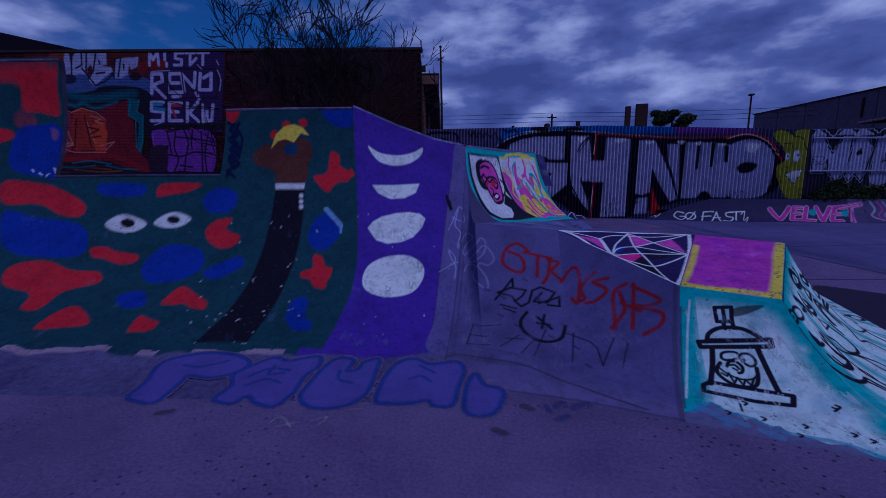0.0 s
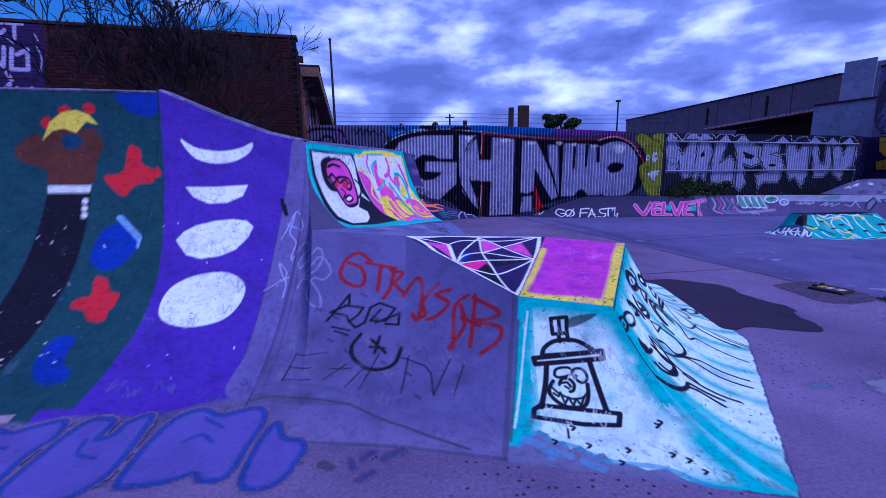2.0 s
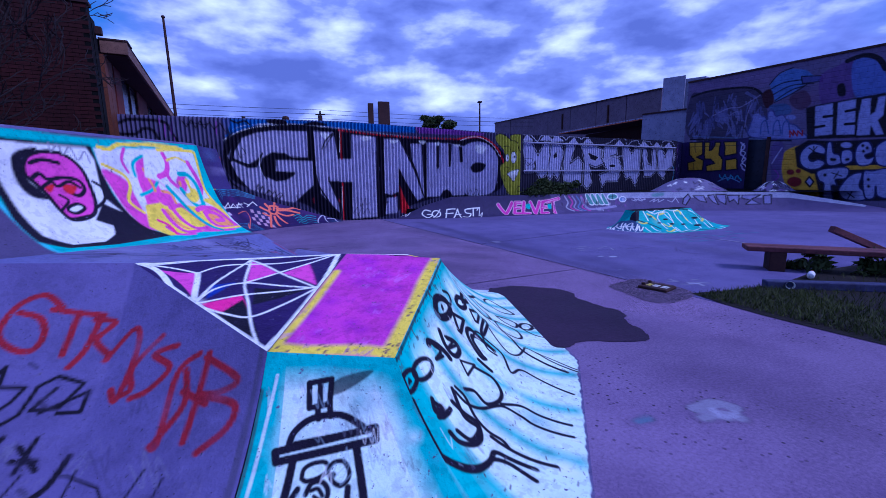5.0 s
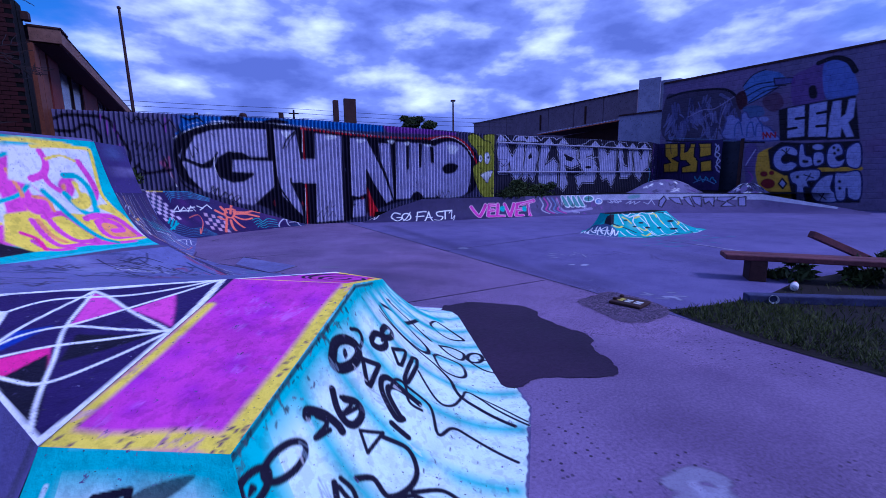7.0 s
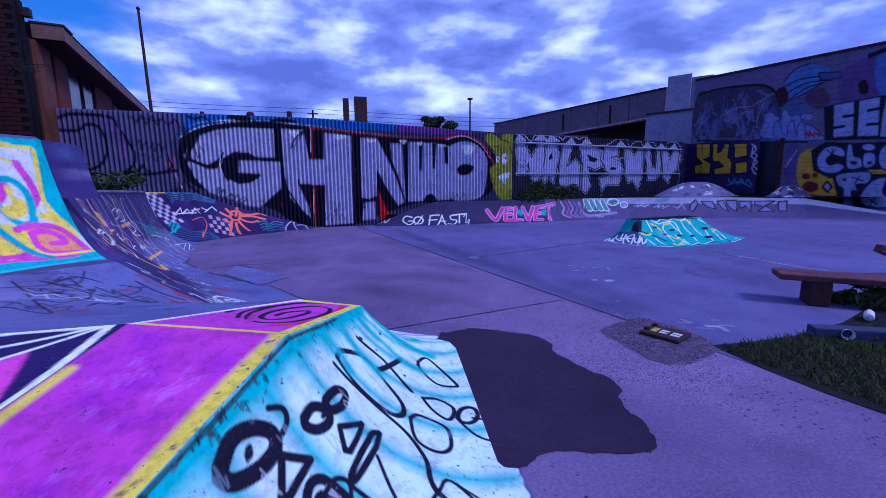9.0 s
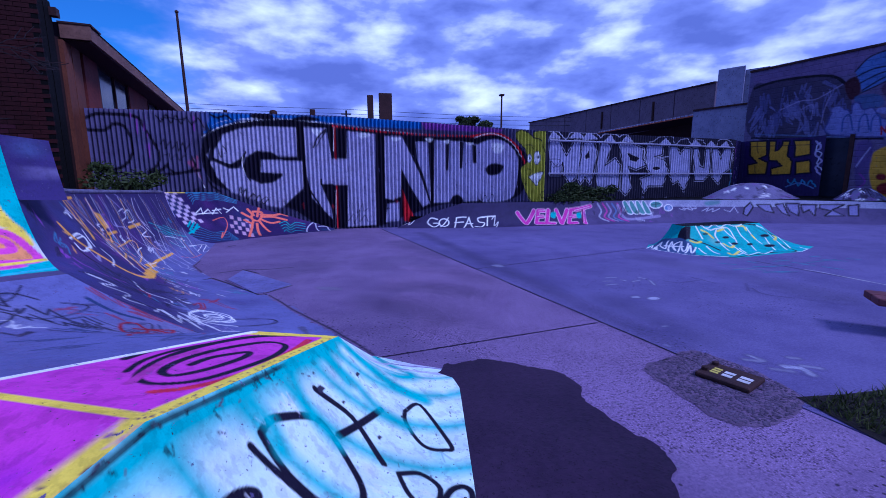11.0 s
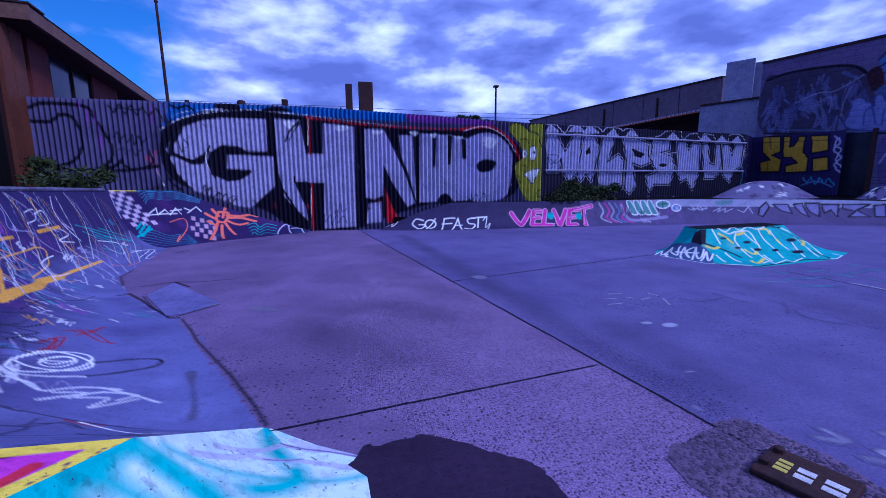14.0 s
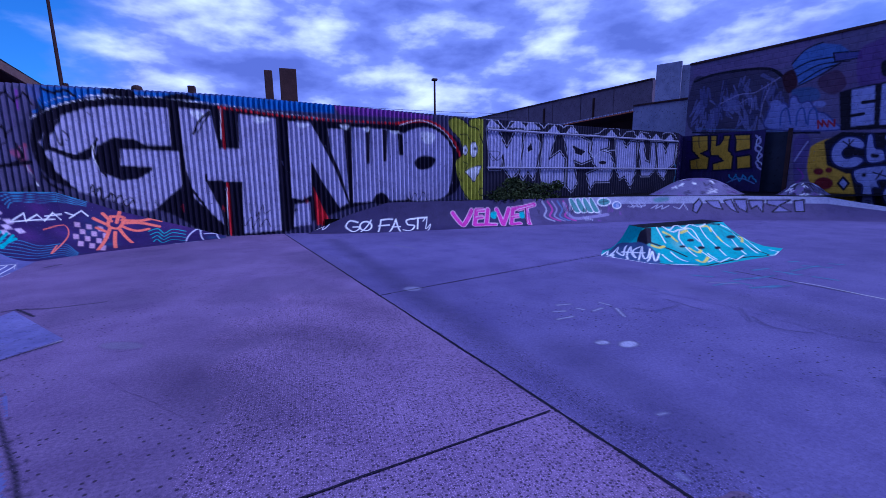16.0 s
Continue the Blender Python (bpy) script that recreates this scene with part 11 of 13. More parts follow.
SIDE.line([(0.716, 0.052), (0.719, 0.095), (0.724, 0.162), (0.724, 0.239), (0.720, 0.329), (0.709, 0.432), (0.696, 0.511)], 0.008, PURPLELINE, smooth=False, alpha=0.8)
SIDE.line([(0.728, 0.036), (0.734, 0.078), (0.742, 0.145), (0.745, 0.226), (0.739, 0.329), (0.723, 0.451), (0.706, 0.547)], 0.012, SNOW, smooth=False, alpha=0.8)
SIDE.line([(0.741, 0.019), (0.742, 0.060), (0.741, 0.123), (0.737, 0.200), (0.728, 0.307), (0.709, 0.438), (0.689, 0.541)], 0.01, (0.03, 0.03, 0.09), smooth=False, alpha=0.8)
SIDE.line([(0.751, 0.019), (0.753, 0.063), (0.754, 0.130), (0.753, 0.207), (0.750, 0.298), (0.742, 0.403), (0.732, 0.485)], 0.008, SNOW, smooth=False, alpha=0.8)
SIDE.line([(0.757, 0.038), (0.761, 0.082), (0.764, 0.151), (0.764, 0.234), (0.757, 0.342), (0.741, 0.473), (0.722, 0.575)], 0.012, LILAC, smooth=False, alpha=0.8)
SIDE.line([(0.764, 0.056), (0.769, 0.102), (0.774, 0.173), (0.775, 0.265), (0.764, 0.391), (0.737, 0.549), (0.706, 0.675)], 0.01, AMBER, smooth=False, alpha=0.8)
SIDE.line([(0.771, 0.076), (0.778, 0.126), (0.786, 0.206), (0.786, 0.297), (0.770, 0.399), (0.744, 0.510), (0.720, 0.591)], 0.008, LILAC, smooth=False, alpha=0.8)
SIDE.line([(0.786, 0.058), (0.785, 0.106), (0.782, 0.179), (0.778, 0.266), (0.769, 0.381), (0.750, 0.523), (0.727, 0.636)], 0.012, PURPLELINE, smooth=False, alpha=0.8)
SIDE.line([(0.801, 0.040), (0.803, 0.087), (0.804, 0.160), (0.802, 0.252), (0.792, 0.383), (0.766, 0.550), (0.734, 0.684)], 0.01, SNOW, smooth=False, alpha=0.8)
SIDE.line([(0.817, 0.021), (0.821, 0.070), (0.825, 0.148), (0.828, 0.237), (0.828, 0.349), (0.820, 0.483), (0.805, 0.591)], 0.008, (0.03, 0.03, 0.09), smooth=False, alpha=0.8)
SIDE.line([(0.830, 0.021), (0.838, 0.071), (0.847, 0.150), (0.848, 0.246), (0.832, 0.367), (0.801, 0.506), (0.770, 0.612)], 0.012, SNOW, smooth=False, alpha=0.8)
SIDE.line([(0.838, 0.042), (0.848, 0.093), (0.861, 0.176), (0.862, 0.282), (0.840, 0.424), (0.794, 0.595), (0.748, 0.726)], 0.01, LILAC, smooth=False, alpha=0.8)
SIDE.line([(0.847, 0.064), (0.845, 0.118), (0.842, 0.201), (0.837, 0.298), (0.833, 0.421), (0.819, 0.572), (0.796, 0.695)], 0.008, AMBER, smooth=False, alpha=0.8)
SIDE.line([(0.855, 0.087), (0.856, 0.143), (0.854, 0.230), (0.850, 0.337), (0.838, 0.483), (0.806, 0.672), (0.761, 0.826)], 0.012, LILAC, smooth=False, alpha=0.8)
SIDE.line([(0.874, 0.067), (0.880, 0.122), (0.885, 0.211), (0.880, 0.323), (0.853, 0.476), (0.799, 0.663), (0.743, 0.806)], 0.01, PURPLELINE, smooth=False, alpha=0.8)
SIDE.line([(0.894, 0.046), (0.903, 0.104), (0.912, 0.198), (0.913, 0.308), (0.898, 0.440), (0.866, 0.591), (0.831, 0.707)], 0.008, SNOW, smooth=False, alpha=0.8)
SIDE.line([(0.914, 0.024), (0.927, 0.081), (0.943, 0.175), (0.948, 0.292), (0.930, 0.445), (0.886, 0.628), (0.836, 0.772)], 0.012, (0.03, 0.03, 0.09), smooth=False, alpha=0.8)
SIDE.line([(0.931, 0.024), (0.931, 0.080), (0.929, 0.168), (0.926, 0.282), (0.917, 0.453), (0.876, 0.686), (0.811, 0.883)], 0.01, SNOW, smooth=False, alpha=0.8)
SIDE.line([(0.942, 0.049), (0.946, 0.111), (0.948, 0.209), (0.943, 0.325), (0.926, 0.465), (0.891, 0.629), (0.850, 0.758)], 0.008, LILAC, smooth=False, alpha=0.8)
SIDE.line([(0.953, 0.075), (0.960, 0.139), (0.965, 0.243), (0.959, 0.372), (0.931, 0.542), (0.870, 0.748), (0.800, 0.910)], 0.012, AMBER, smooth=False, alpha=0.8)
SIDE.line([(0.965, 0.103), (0.974, 0.169), (0.982, 0.280), (0.975, 0.425), (0.931, 0.628), (0.832, 0.882), (0.771, 0.994)], 0.01, LILAC, smooth=False, alpha=0.8)
SIDE.line([(0.990, 0.079), (0.995, 0.107)], 0.008, PURPLELINE, smooth=False, alpha=0.8)
SIDE.line([(0.992, 0.590), (0.929, 0.804), (0.851, 0.972)], 0.008, PURPLELINE, smooth=False, alpha=0.8)
SIDE.line([(0.994, 0.440), (0.949, 0.649), (0.869, 0.864), (0.832, 0.939)], 0.012, SNOW, smooth=False, alpha=0.8)
SIDE.line([(0.978, 0.683), (0.865, 0.942)], 0.01, (0.03, 0.03, 0.09), smooth=False, alpha=0.8)
SIDE.line([(0.963, 0.883), (0.923, 0.962)], 0.008, SNOW, smooth=False, alpha=0.8)
SIDE.line([(0.981, 0.861), (0.915, 0.996)], 0.008, LILAC, smooth=False, alpha=0.8)
SIDE.line([(0.315, 0.227), (0.312, 0.238), (0.305, 0.254), (0.295, 0.270), (0.278, 0.285), (0.257, 0.300), (0.242, 0.309)], 0.01, SNOW, smooth=False, alpha=0.85)
SIDE.line([(0.299, 0.248), (0.294, 0.259), (0.286, 0.275), (0.276, 0.291), (0.263, 0.308), (0.249, 0.324), (0.238, 0.336)], 0.01, SNOW, smooth=False, alpha=0.85)
SIDE.line([(0.281, 0.269), (0.275, 0.280), (0.265, 0.295), (0.255, 0.311), (0.247, 0.329), (0.239, 0.349), (0.232, 0.362)], 0.01, POWDER, smooth=False, alpha=0.85)
SIDE.line([(0.262, 0.290), (0.256, 0.301), (0.247, 0.316), (0.233, 0.330), (0.214, 0.343), (0.203, 0.360), (0.197, 0.372)], 0.01, SNOW, smooth=False, alpha=0.85)
SIDE.line([(0.242, 0.309), (0.235, 0.320), (0.223, 0.334), (0.210, 0.348), (0.205, 0.367), (0.198, 0.386), (0.193, 0.399)], 0.01, SNOW, smooth=False, alpha=0.85)
SIDE.line([(0.220, 0.328), (0.212, 0.338), (0.206, 0.354), (0.201, 0.371), (0.197, 0.391), (0.192, 0.411), (0.189, 0.426)], 0.01, POWDER, smooth=False, alpha=0.85)
SIDE.line([(0.547, 0.293), (0.546, 0.310), (0.545, 0.335), (0.542, 0.362), (0.534, 0.389), (0.497, 0.402), (0.441, 0.395)], 0.01, SNOW, smooth=False, alpha=0.85)
SIDE.line([(0.541, 0.327), (0.540, 0.345), (0.537, 0.371), (0.533, 0.398), (0.525, 0.427), (0.463, 0.426), (0.423, 0.425)], 0.01, SNOW, smooth=False, alpha=0.85)
SIDE.line([(0.534, 0.362), (0.532, 0.380), (0.527, 0.406), (0.489, 0.416), (0.454, 0.429), (0.419, 0.441), (0.394, 0.448)], 0.01, POWDER, smooth=False, alpha=0.85)
SIDE.line([(0.518, 0.394), (0.494, 0.402), (0.456, 0.410), (0.409, 0.412), (0.368, 0.418), (0.335, 0.430), (0.312, 0.438)], 0.01, SNOW, smooth=False, alpha=0.85)
SIDE.line([(0.441, 0.395), (0.415, 0.400), (0.382, 0.407), (0.362, 0.424), (0.339, 0.440), (0.314, 0.456), (0.296, 0.466)], 0.01, SNOW, smooth=False, alpha=0.85)
SIDE.line([(0.379, 0.400), (0.366, 0.411), (0.346, 0.426), (0.327, 0.442), (0.309, 0.461), (0.290, 0.480), (0.277, 0.493)], 0.01, POWDER, smooth=False, alpha=0.85)
SIDE.line([(0.650, 0.340), (0.651, 0.362), (0.651, 0.394), (0.648, 0.428), (0.638, 0.462), (0.623, 0.496), (0.611, 0.519)], 0.01, SNOW, smooth=False, alpha=0.85)
SIDE.line([(0.645, 0.383), (0.645, 0.406), (0.642, 0.439), (0.637, 0.474), (0.628, 0.512), (0.615, 0.551), (0.603, 0.578)], 0.01, SNOW, smooth=False, alpha=0.85)
SIDE.line([(0.638, 0.428), (0.635, 0.451), (0.629, 0.484), (0.621, 0.521), (0.612, 0.563), (0.599, 0.607), (0.586, 0.638)], 0.01, POWDER, smooth=False, alpha=0.85)
SIDE.line([(0.627, 0.473), (0.623, 0.497), (0.614, 0.532), (0.600, 0.566), (0.578, 0.597), (0.552, 0.624), (0.533, 0.642)], 0.01, SNOW, smooth=False, alpha=0.85)
SIDE.line([(0.611, 0.519), (0.603, 0.542), (0.590, 0.575), (0.573, 0.608), (0.551, 0.641), (0.525, 0.670), (0.475, 0.641)], 0.01, SNOW, smooth=False, alpha=0.85)
SIDE.line([(0.590, 0.563), (0.579, 0.585), (0.562, 0.615), (0.542, 0.647), (0.509, 0.663), (0.450, 0.639), (0.412, 0.626)], 0.01, POWDER, smooth=False, alpha=0.85)
SIDE.line([(0.731, 0.399), (0.731, 0.426), (0.731, 0.467), (0.728, 0.510), (0.722, 0.556), (0.713, 0.605), (0.705, 0.640)], 0.01, SNOW, smooth=False, alpha=0.85)
SIDE.line([(0.728, 0.453), (0.727, 0.482), (0.725, 0.525), (0.721, 0.573), (0.714, 0.626), (0.704, 0.685), (0.695, 0.728)], 0.01, SNOW, smooth=False, alpha=0.85)
SIDE.line([(0.723, 0.511), (0.721, 0.542), (0.716, 0.588), (0.710, 0.640), (0.702, 0.702), (0.689, 0.774), (0.668, 0.813)], 0.01, POWDER, smooth=False, alpha=0.85)
SIDE.line([(0.716, 0.573), (0.712, 0.607), (0.706, 0.658), (0.695, 0.711), (0.674, 0.760), (0.629, 0.780), (0.598, 0.791)], 0.01, SNOW, smooth=False, alpha=0.85)
SIDE.line([(0.081, 0.509), (0.081, 0.537)], 0.014, SNOWBLUE, smooth=False, alpha=0.8)
SIDE.line([(0.745, 0.450), (0.748, 0.495), (0.750, 0.567), (0.748, 0.649), (0.742, 0.737), (0.728, 0.839), (0.699, 0.947), (0.640, 0.995), (0.578, 0.999), (0.555, 1.000)], 0.014, SNOWBLUE, smooth=False, alpha=0.8)
SIDE.line([(0.768, 0.456), (0.775, 0.506), (0.781, 0.586), (0.779, 0.685), (0.759, 0.814), (0.711, 0.972)], 0.014, SNOWBLUE, smooth=False, alpha=0.8)
SIDE.line([(0.793, 0.463), (0.804, 0.520), (0.814, 0.615), (0.811, 0.726), (0.785, 0.854), (0.733, 0.996)], 0.014, SNOWBLUE, smooth=False, alpha=0.8)
SIDE.line([(0.739, 0.503), (0.738, 0.556), (0.733, 0.640), (0.723, 0.734), (0.706, 0.841), (0.668, 0.940), (0.623, 0.963)], 0.014, SNOWBLUE, smooth=False, alpha=0.8)
SIDE.line([(0.786, 0.521), (0.786, 0.585), (0.778, 0.685), (0.764, 0.781), (0.750, 0.848), (0.737, 0.900), (0.726, 0.935)], 0.014, SNOWBLUE, smooth=False, alpha=0.8)
FLOOR.line([(0.121, 0.540), (0.137, 0.570), (0.147, 0.591), (0.157, 0.608), (0.168, 0.627), (0.175, 0.639), (0.182, 0.651), (0.189, 0.665), (0.195, 0.676), (0.200, 0.686), (0.205, 0.697), (0.207, 0.701)], 0.02, INK, smooth=False)
FLOOR.line([(0.131, 0.557), (0.133, 0.552)], 0.012, INK, smooth=False)
FLOOR.line([(0.131, 0.557), (0.129, 0.559)], 0.01, INK, smooth=False)
FLOOR.line([(0.142, 0.582), (0.144, 0.578)], 0.012, INK, smooth=False)
FLOOR.line([(0.142, 0.582), (0.141, 0.584)], 0.01, INK, smooth=False)
FLOOR.line([(0.157, 0.608), (0.159, 0.604)], 0.012, INK, smooth=False)
FLOOR.line([(0.157, 0.608), (0.156, 0.609)], 0.01, INK, smooth=False)
FLOOR.line([(0.168, 0.627), (0.170, 0.624)], 0.012, INK, smooth=False)
FLOOR.line([(0.168, 0.627), (0.166, 0.629)], 0.01, INK, smooth=False)
FLOOR.line([(0.179, 0.645), (0.181, 0.642)], 0.012, INK, smooth=False)
FLOOR.line([(0.179, 0.645), (0.177, 0.646)], 0.01, INK, smooth=False)
FLOOR.line([(0.185, 0.658), (0.187, 0.655)], 0.012, INK, smooth=False)
FLOOR.line([(0.185, 0.658), (0.184, 0.659)], 0.01, INK, smooth=False)
FLOOR.line([(0.189, 0.665), (0.192, 0.663)], 0.012, INK, smooth=False)
FLOOR.line([(0.189, 0.665), (0.188, 0.666)], 0.01, INK, smooth=False)
FLOOR.line([(0.195, 0.676), (0.197, 0.674)], 0.012, INK, smooth=False)
FLOOR.line([(0.195, 0.676), (0.193, 0.677)], 0.01, INK, smooth=False)
FLOOR.line([(0.200, 0.686), (0.202, 0.685)], 0.012, INK, smooth=False)
FLOOR.line([(0.200, 0.686), (0.199, 0.687)], 0.01, INK, smooth=False)
FLOOR.line([(0.043, 0.456), (0.049, 0.450), (0.072, 0.480), (0.089, 0.507), (0.104, 0.530), (0.114, 0.534), (0.121, 0.523), (0.127, 0.514), (0.134, 0.504)], 0.03, INK, smooth=False)
FLOOR.line([(0.065, 0.463), (0.082, 0.492), (0.097, 0.516), (0.105, 0.526)], 0.016, INK, smooth=False)
FLOOR.line([(0.047, 0.423), (0.057, 0.417), (0.065, 0.411), (0.075, 0.410), (0.086, 0.413), (0.097, 0.413), (0.107, 0.410), (0.118, 0.408), (0.123, 0.406)], 0.024, INK, smooth=False)
FLOOR.line([(0.069, 0.408), (0.091, 0.435)], 0.03, INK, smooth=False)
FLOOR.line([(0.002, 0.332), (0.007, 0.371), (0.029, 0.415)], 0.016, INK, smooth=False)
FLOOR.line([(0.123, 0.514), (0.133, 0.501)], 0.03, SNOWBLUE, smooth=False, alpha=0.8)
FLOOR.line([(0.001, 0.211), (0.004, 0.203), (0.007, 0.197), (0.008, 0.194)], 0.05, DARKGREY, smooth=False, alpha=0.8)
FLOOR.flecks(rng, 90, SCUFF, 0.003, (0, 1), (0.1, 1))
for sheet in (FLOOR, FOOT):
    bare = sheet.C[..., 3] < 0.02
    sheet.cut = bare[:-1, :-1] & bare[1:, :-1] & bare[1:, 1:] & bare[:-1, 1:]


# ---- ground and slabs ----
ground = link("ground", poly_bm([(-400, -400, -0.02), (400, -400, -0.02), (400, 400, -0.02), (-400, 400, -0.02)]), JOINT)
tagged(ground, "grey concrete skatepark floor of large worn slabs", "floor", kind="structure")


def clipped(poly, a, b, keep=1, gap=0.008):
    """The part of a polygon on one side of the line from a to b."""
    n = Vector((-(b[1] - a[1]), b[0] - a[0])).normalized() * keep
    side = [(Vector(p) - Vector(a)).dot(n) - gap for p in poly]
    out = []
    for i, p in enumerate(poly):
        q, s, t = poly[(i + 1) % len(poly)], side[i], side[(i + 1) % len(poly)]
        if s >= 0:
            out.append(p)
        if s * t < 0:
            out.append(tuple(Vector(p).lerp(Vector(q), s / (s - t))))
    return out


MAIN, CROSS, CROSS2 = ((4.80, 14.3), (6.75, 5.0)), ((4.37, 5.97), (6.43, 6.37)), ((5.88, 8.88), (8.1, 9.63))
field = [(-60, -60), (60, -60), (60, 60), (-60, 60)]
west, east = clipped(field, *MAIN, -1), clipped(field, *MAIN, 1)
for p, finish in ((clipped(west, *CROSS, 1), CONCRETE), (clipped(west, *CROSS, -1), CONCRETE), (clipped(east, *CROSS2, 1), SLAB), (clipped(east, *CROSS2, -1), SLAB)):
    bm = poly_bm([(x, y, 0) for x, y in p])
    made = bmesh.ops.extrude_face_region(bm, geom=bm.faces[:])
    for v in made["geom"]:
        if isinstance(v, bmesh.types.BMVert):
            v.co.z = -0.05
    bmesh.ops.recalc_face_normals(bm, faces=bm.faces)
    part("slab", bm, finish, ground)
(mx0, my0), (mx1, my1) = MAIN
beyond = (FLOOR.P[:-1, :-1, 0] - mx0) * (my1 - my0) - (FLOOR.P[:-1, :-1, 1] - my0) * (mx1 - mx0) < 0
bare = FLOOR.cut
FLOOR.cut = bare | beyond
FLOOR.mesh("floor_marks", FLOORPAINT, ground, "old paint marks, scuffs and cracks on the slabs")
FLOOR.cut = bare | ~beyond
FLOOR.mesh("floor_marks", SLABPAINT, ground, "old paint marks and scuffs on the smooth slabs")
FOOT.mesh("floor_letters", FLOORPAINT, ground, "violet bubble letters with blue outlines")

# dirt that fills the joints, with crumbled edges
JOINTDIRT = surface("joint_dirt", (0.016, 0.012, 0.026), (0.008, 0.006, 0.014), 60, 5, 0.95, 0.3)
for (x0, y0), (x1, y1), half in ((*MAIN, 0.008), (*CROSS, 0.005), ((5.88, 8.88), (9.6, 10.05), 0.006)):
    way = Vector((x1 - x0, y1 - y0, 0))
    across = Vector((-way.y, way.x, 0)).normalized()
    count = int(way.length / 0.04)
    bm = bmesh.new()
    pairs = []
    for k in range(count + 1):
        c = Vector((x0, y0, 0.0045)) + way * (k / count) + across * 0.006 * noise.noise((k * 0.31, x0, 0))
        w = half * (1 + 0.6 * noise.noise((k * 0.7, y0, 3)))
        pairs.append((bm.verts.new(c + across * w), bm.verts.new(c - across * w)))
    for (a, b), (c, d) in zip(pairs, pairs[1:]):
        bm.faces.new((a, b, d, c))
    bmesh.ops.recalc_face_normals(bm, faces=bm.faces)
    part("joint", bm, JOINTDIRT, ground, "dark dirt-filled joint")

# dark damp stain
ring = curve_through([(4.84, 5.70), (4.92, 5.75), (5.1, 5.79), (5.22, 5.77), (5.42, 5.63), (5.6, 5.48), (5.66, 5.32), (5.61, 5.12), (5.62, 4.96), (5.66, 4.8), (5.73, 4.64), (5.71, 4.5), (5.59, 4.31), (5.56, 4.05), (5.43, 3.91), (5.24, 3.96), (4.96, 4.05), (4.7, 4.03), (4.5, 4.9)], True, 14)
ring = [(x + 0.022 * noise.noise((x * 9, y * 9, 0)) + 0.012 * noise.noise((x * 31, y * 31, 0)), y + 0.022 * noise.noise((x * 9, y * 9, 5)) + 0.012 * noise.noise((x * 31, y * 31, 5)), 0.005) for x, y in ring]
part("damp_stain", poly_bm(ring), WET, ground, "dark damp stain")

# loose plate over a hole, dark edged
bm = poly_bm([(3.03, 8.11, 0.002), (3.18, 8.14, 0.002), (3.38, 8.47, 0.002), (2.54, 9.5, 0.002), (2.5, 8.91, 0.002)])
made = bmesh.ops.extrude_face_region(bm, geom=bm.faces[:])
for v in made["geom"]:
    if isinstance(v, bmesh.types.BMVert):
        v.co.z += 0.006
bmesh.ops.recalc_face_normals(bm, faces=bm.faces)
plate = link("cover_plate", bm, surface("pale_plate", (0.21, 0.20, 0.40), (0.12, 0.11, 0.23), 12, 2, 0.6, 0.1))
tagged(plate, "pale square cover plate lying on the concrete", "plate")

# gravel round the service cover
rng = np.random.RandomState(11)
bed = [(6.22, 5.43), (6.48, 5.54), (6.73, 5.63), (6.84, 5.59), (6.95, 5.25), (6.93, 4.95), (6.78, 4.78), (6.43, 4.67), (6.23, 4.75), (6.2, 5.05)]
worn = curve_through(bed, True, 10)
bm = poly_bm([(x + 0.03 * noise.noise((x * 14, y * 14, 0)), y + 0.03 * noise.noise((x * 14, y * 14, 4)), 0.003) for x, y in worn])
gravel = link("gravel", bm, surface("worn_aggregate", (0.20, 0.135, 0.215), (0.06, 0.04, 0.07), 40, 2, 0.9, 0.6))
tagged(gravel, "patch of coarse dark exposed aggregate in the floor", "gravel", kind="stuff")
bm = bmesh.new()
for _ in range(2600):
    x, y = rng.uniform(6.22, 7.00), rng.uniform(4.67, 5.63)
    hit = False
    for (x0, y0), (x1, y1) in zip(bed, bed[1:] + bed[:1]):
        if (y0 > y) != (y1 > y) and x < (x1 - x0) * (y - y0) / (y1 - y0) + x0:
            hit = not hit
    if hit:
        r = rng.uniform(0.006, 0.014)
        bmesh.ops.create_icosphere(bm, subdivisions=1, radius=r, matrix=Matrix.Translation((x, y, 0.003)) @ Matrix.Diagonal((1, rng.uniform(0.6, 1), 0.5, 1)))
part("pebbles", bm, STONE, gravel)

# service cover with stickers
cover = thing("service_cover", "dark rusted steel service cover with white and yellow stickers", "cover")
m = Matrix.Translation((6.675, 5.175, 0)) @ Matrix.Rotation(radians(-65), 4, "Z")
part("plate", turned(bevelled(box_bm(-0.16, -0.135, 0.0, 0.16, 0.135, 0.035), 0.012), m), RUST, cover)
for x, y in ((-0.13, -0.05), (-0.12, 0.09)):
    part("knob", turned(tube_bm([(x, y, 0.03), (x, y, 0.055), (x, y, 0.06)], [0.022, 0.022, 0.012], 10), m), RUST, cover)
for x0, x1, col, bars in ((-0.10, -0.05, (0.7, 0.6, 0.08), 3), (-0.03, 0.03, (0.75, 0.75, 0.7), 2), (0.06, 0.13, (0.75, 0.75, 0.7), 2)):
    for k in range(bars):
        y0 = -0.06 + k * 0.11 / bars
        part("sticker", turned(box_bm(x0, y0, 0.0355, x1, y0 + 0.075 / bars, 0.037), m), surface("sticker_print", col, tuple(c * 0.6 for c in col), 40, 9, 0.5, 0.0), cover)


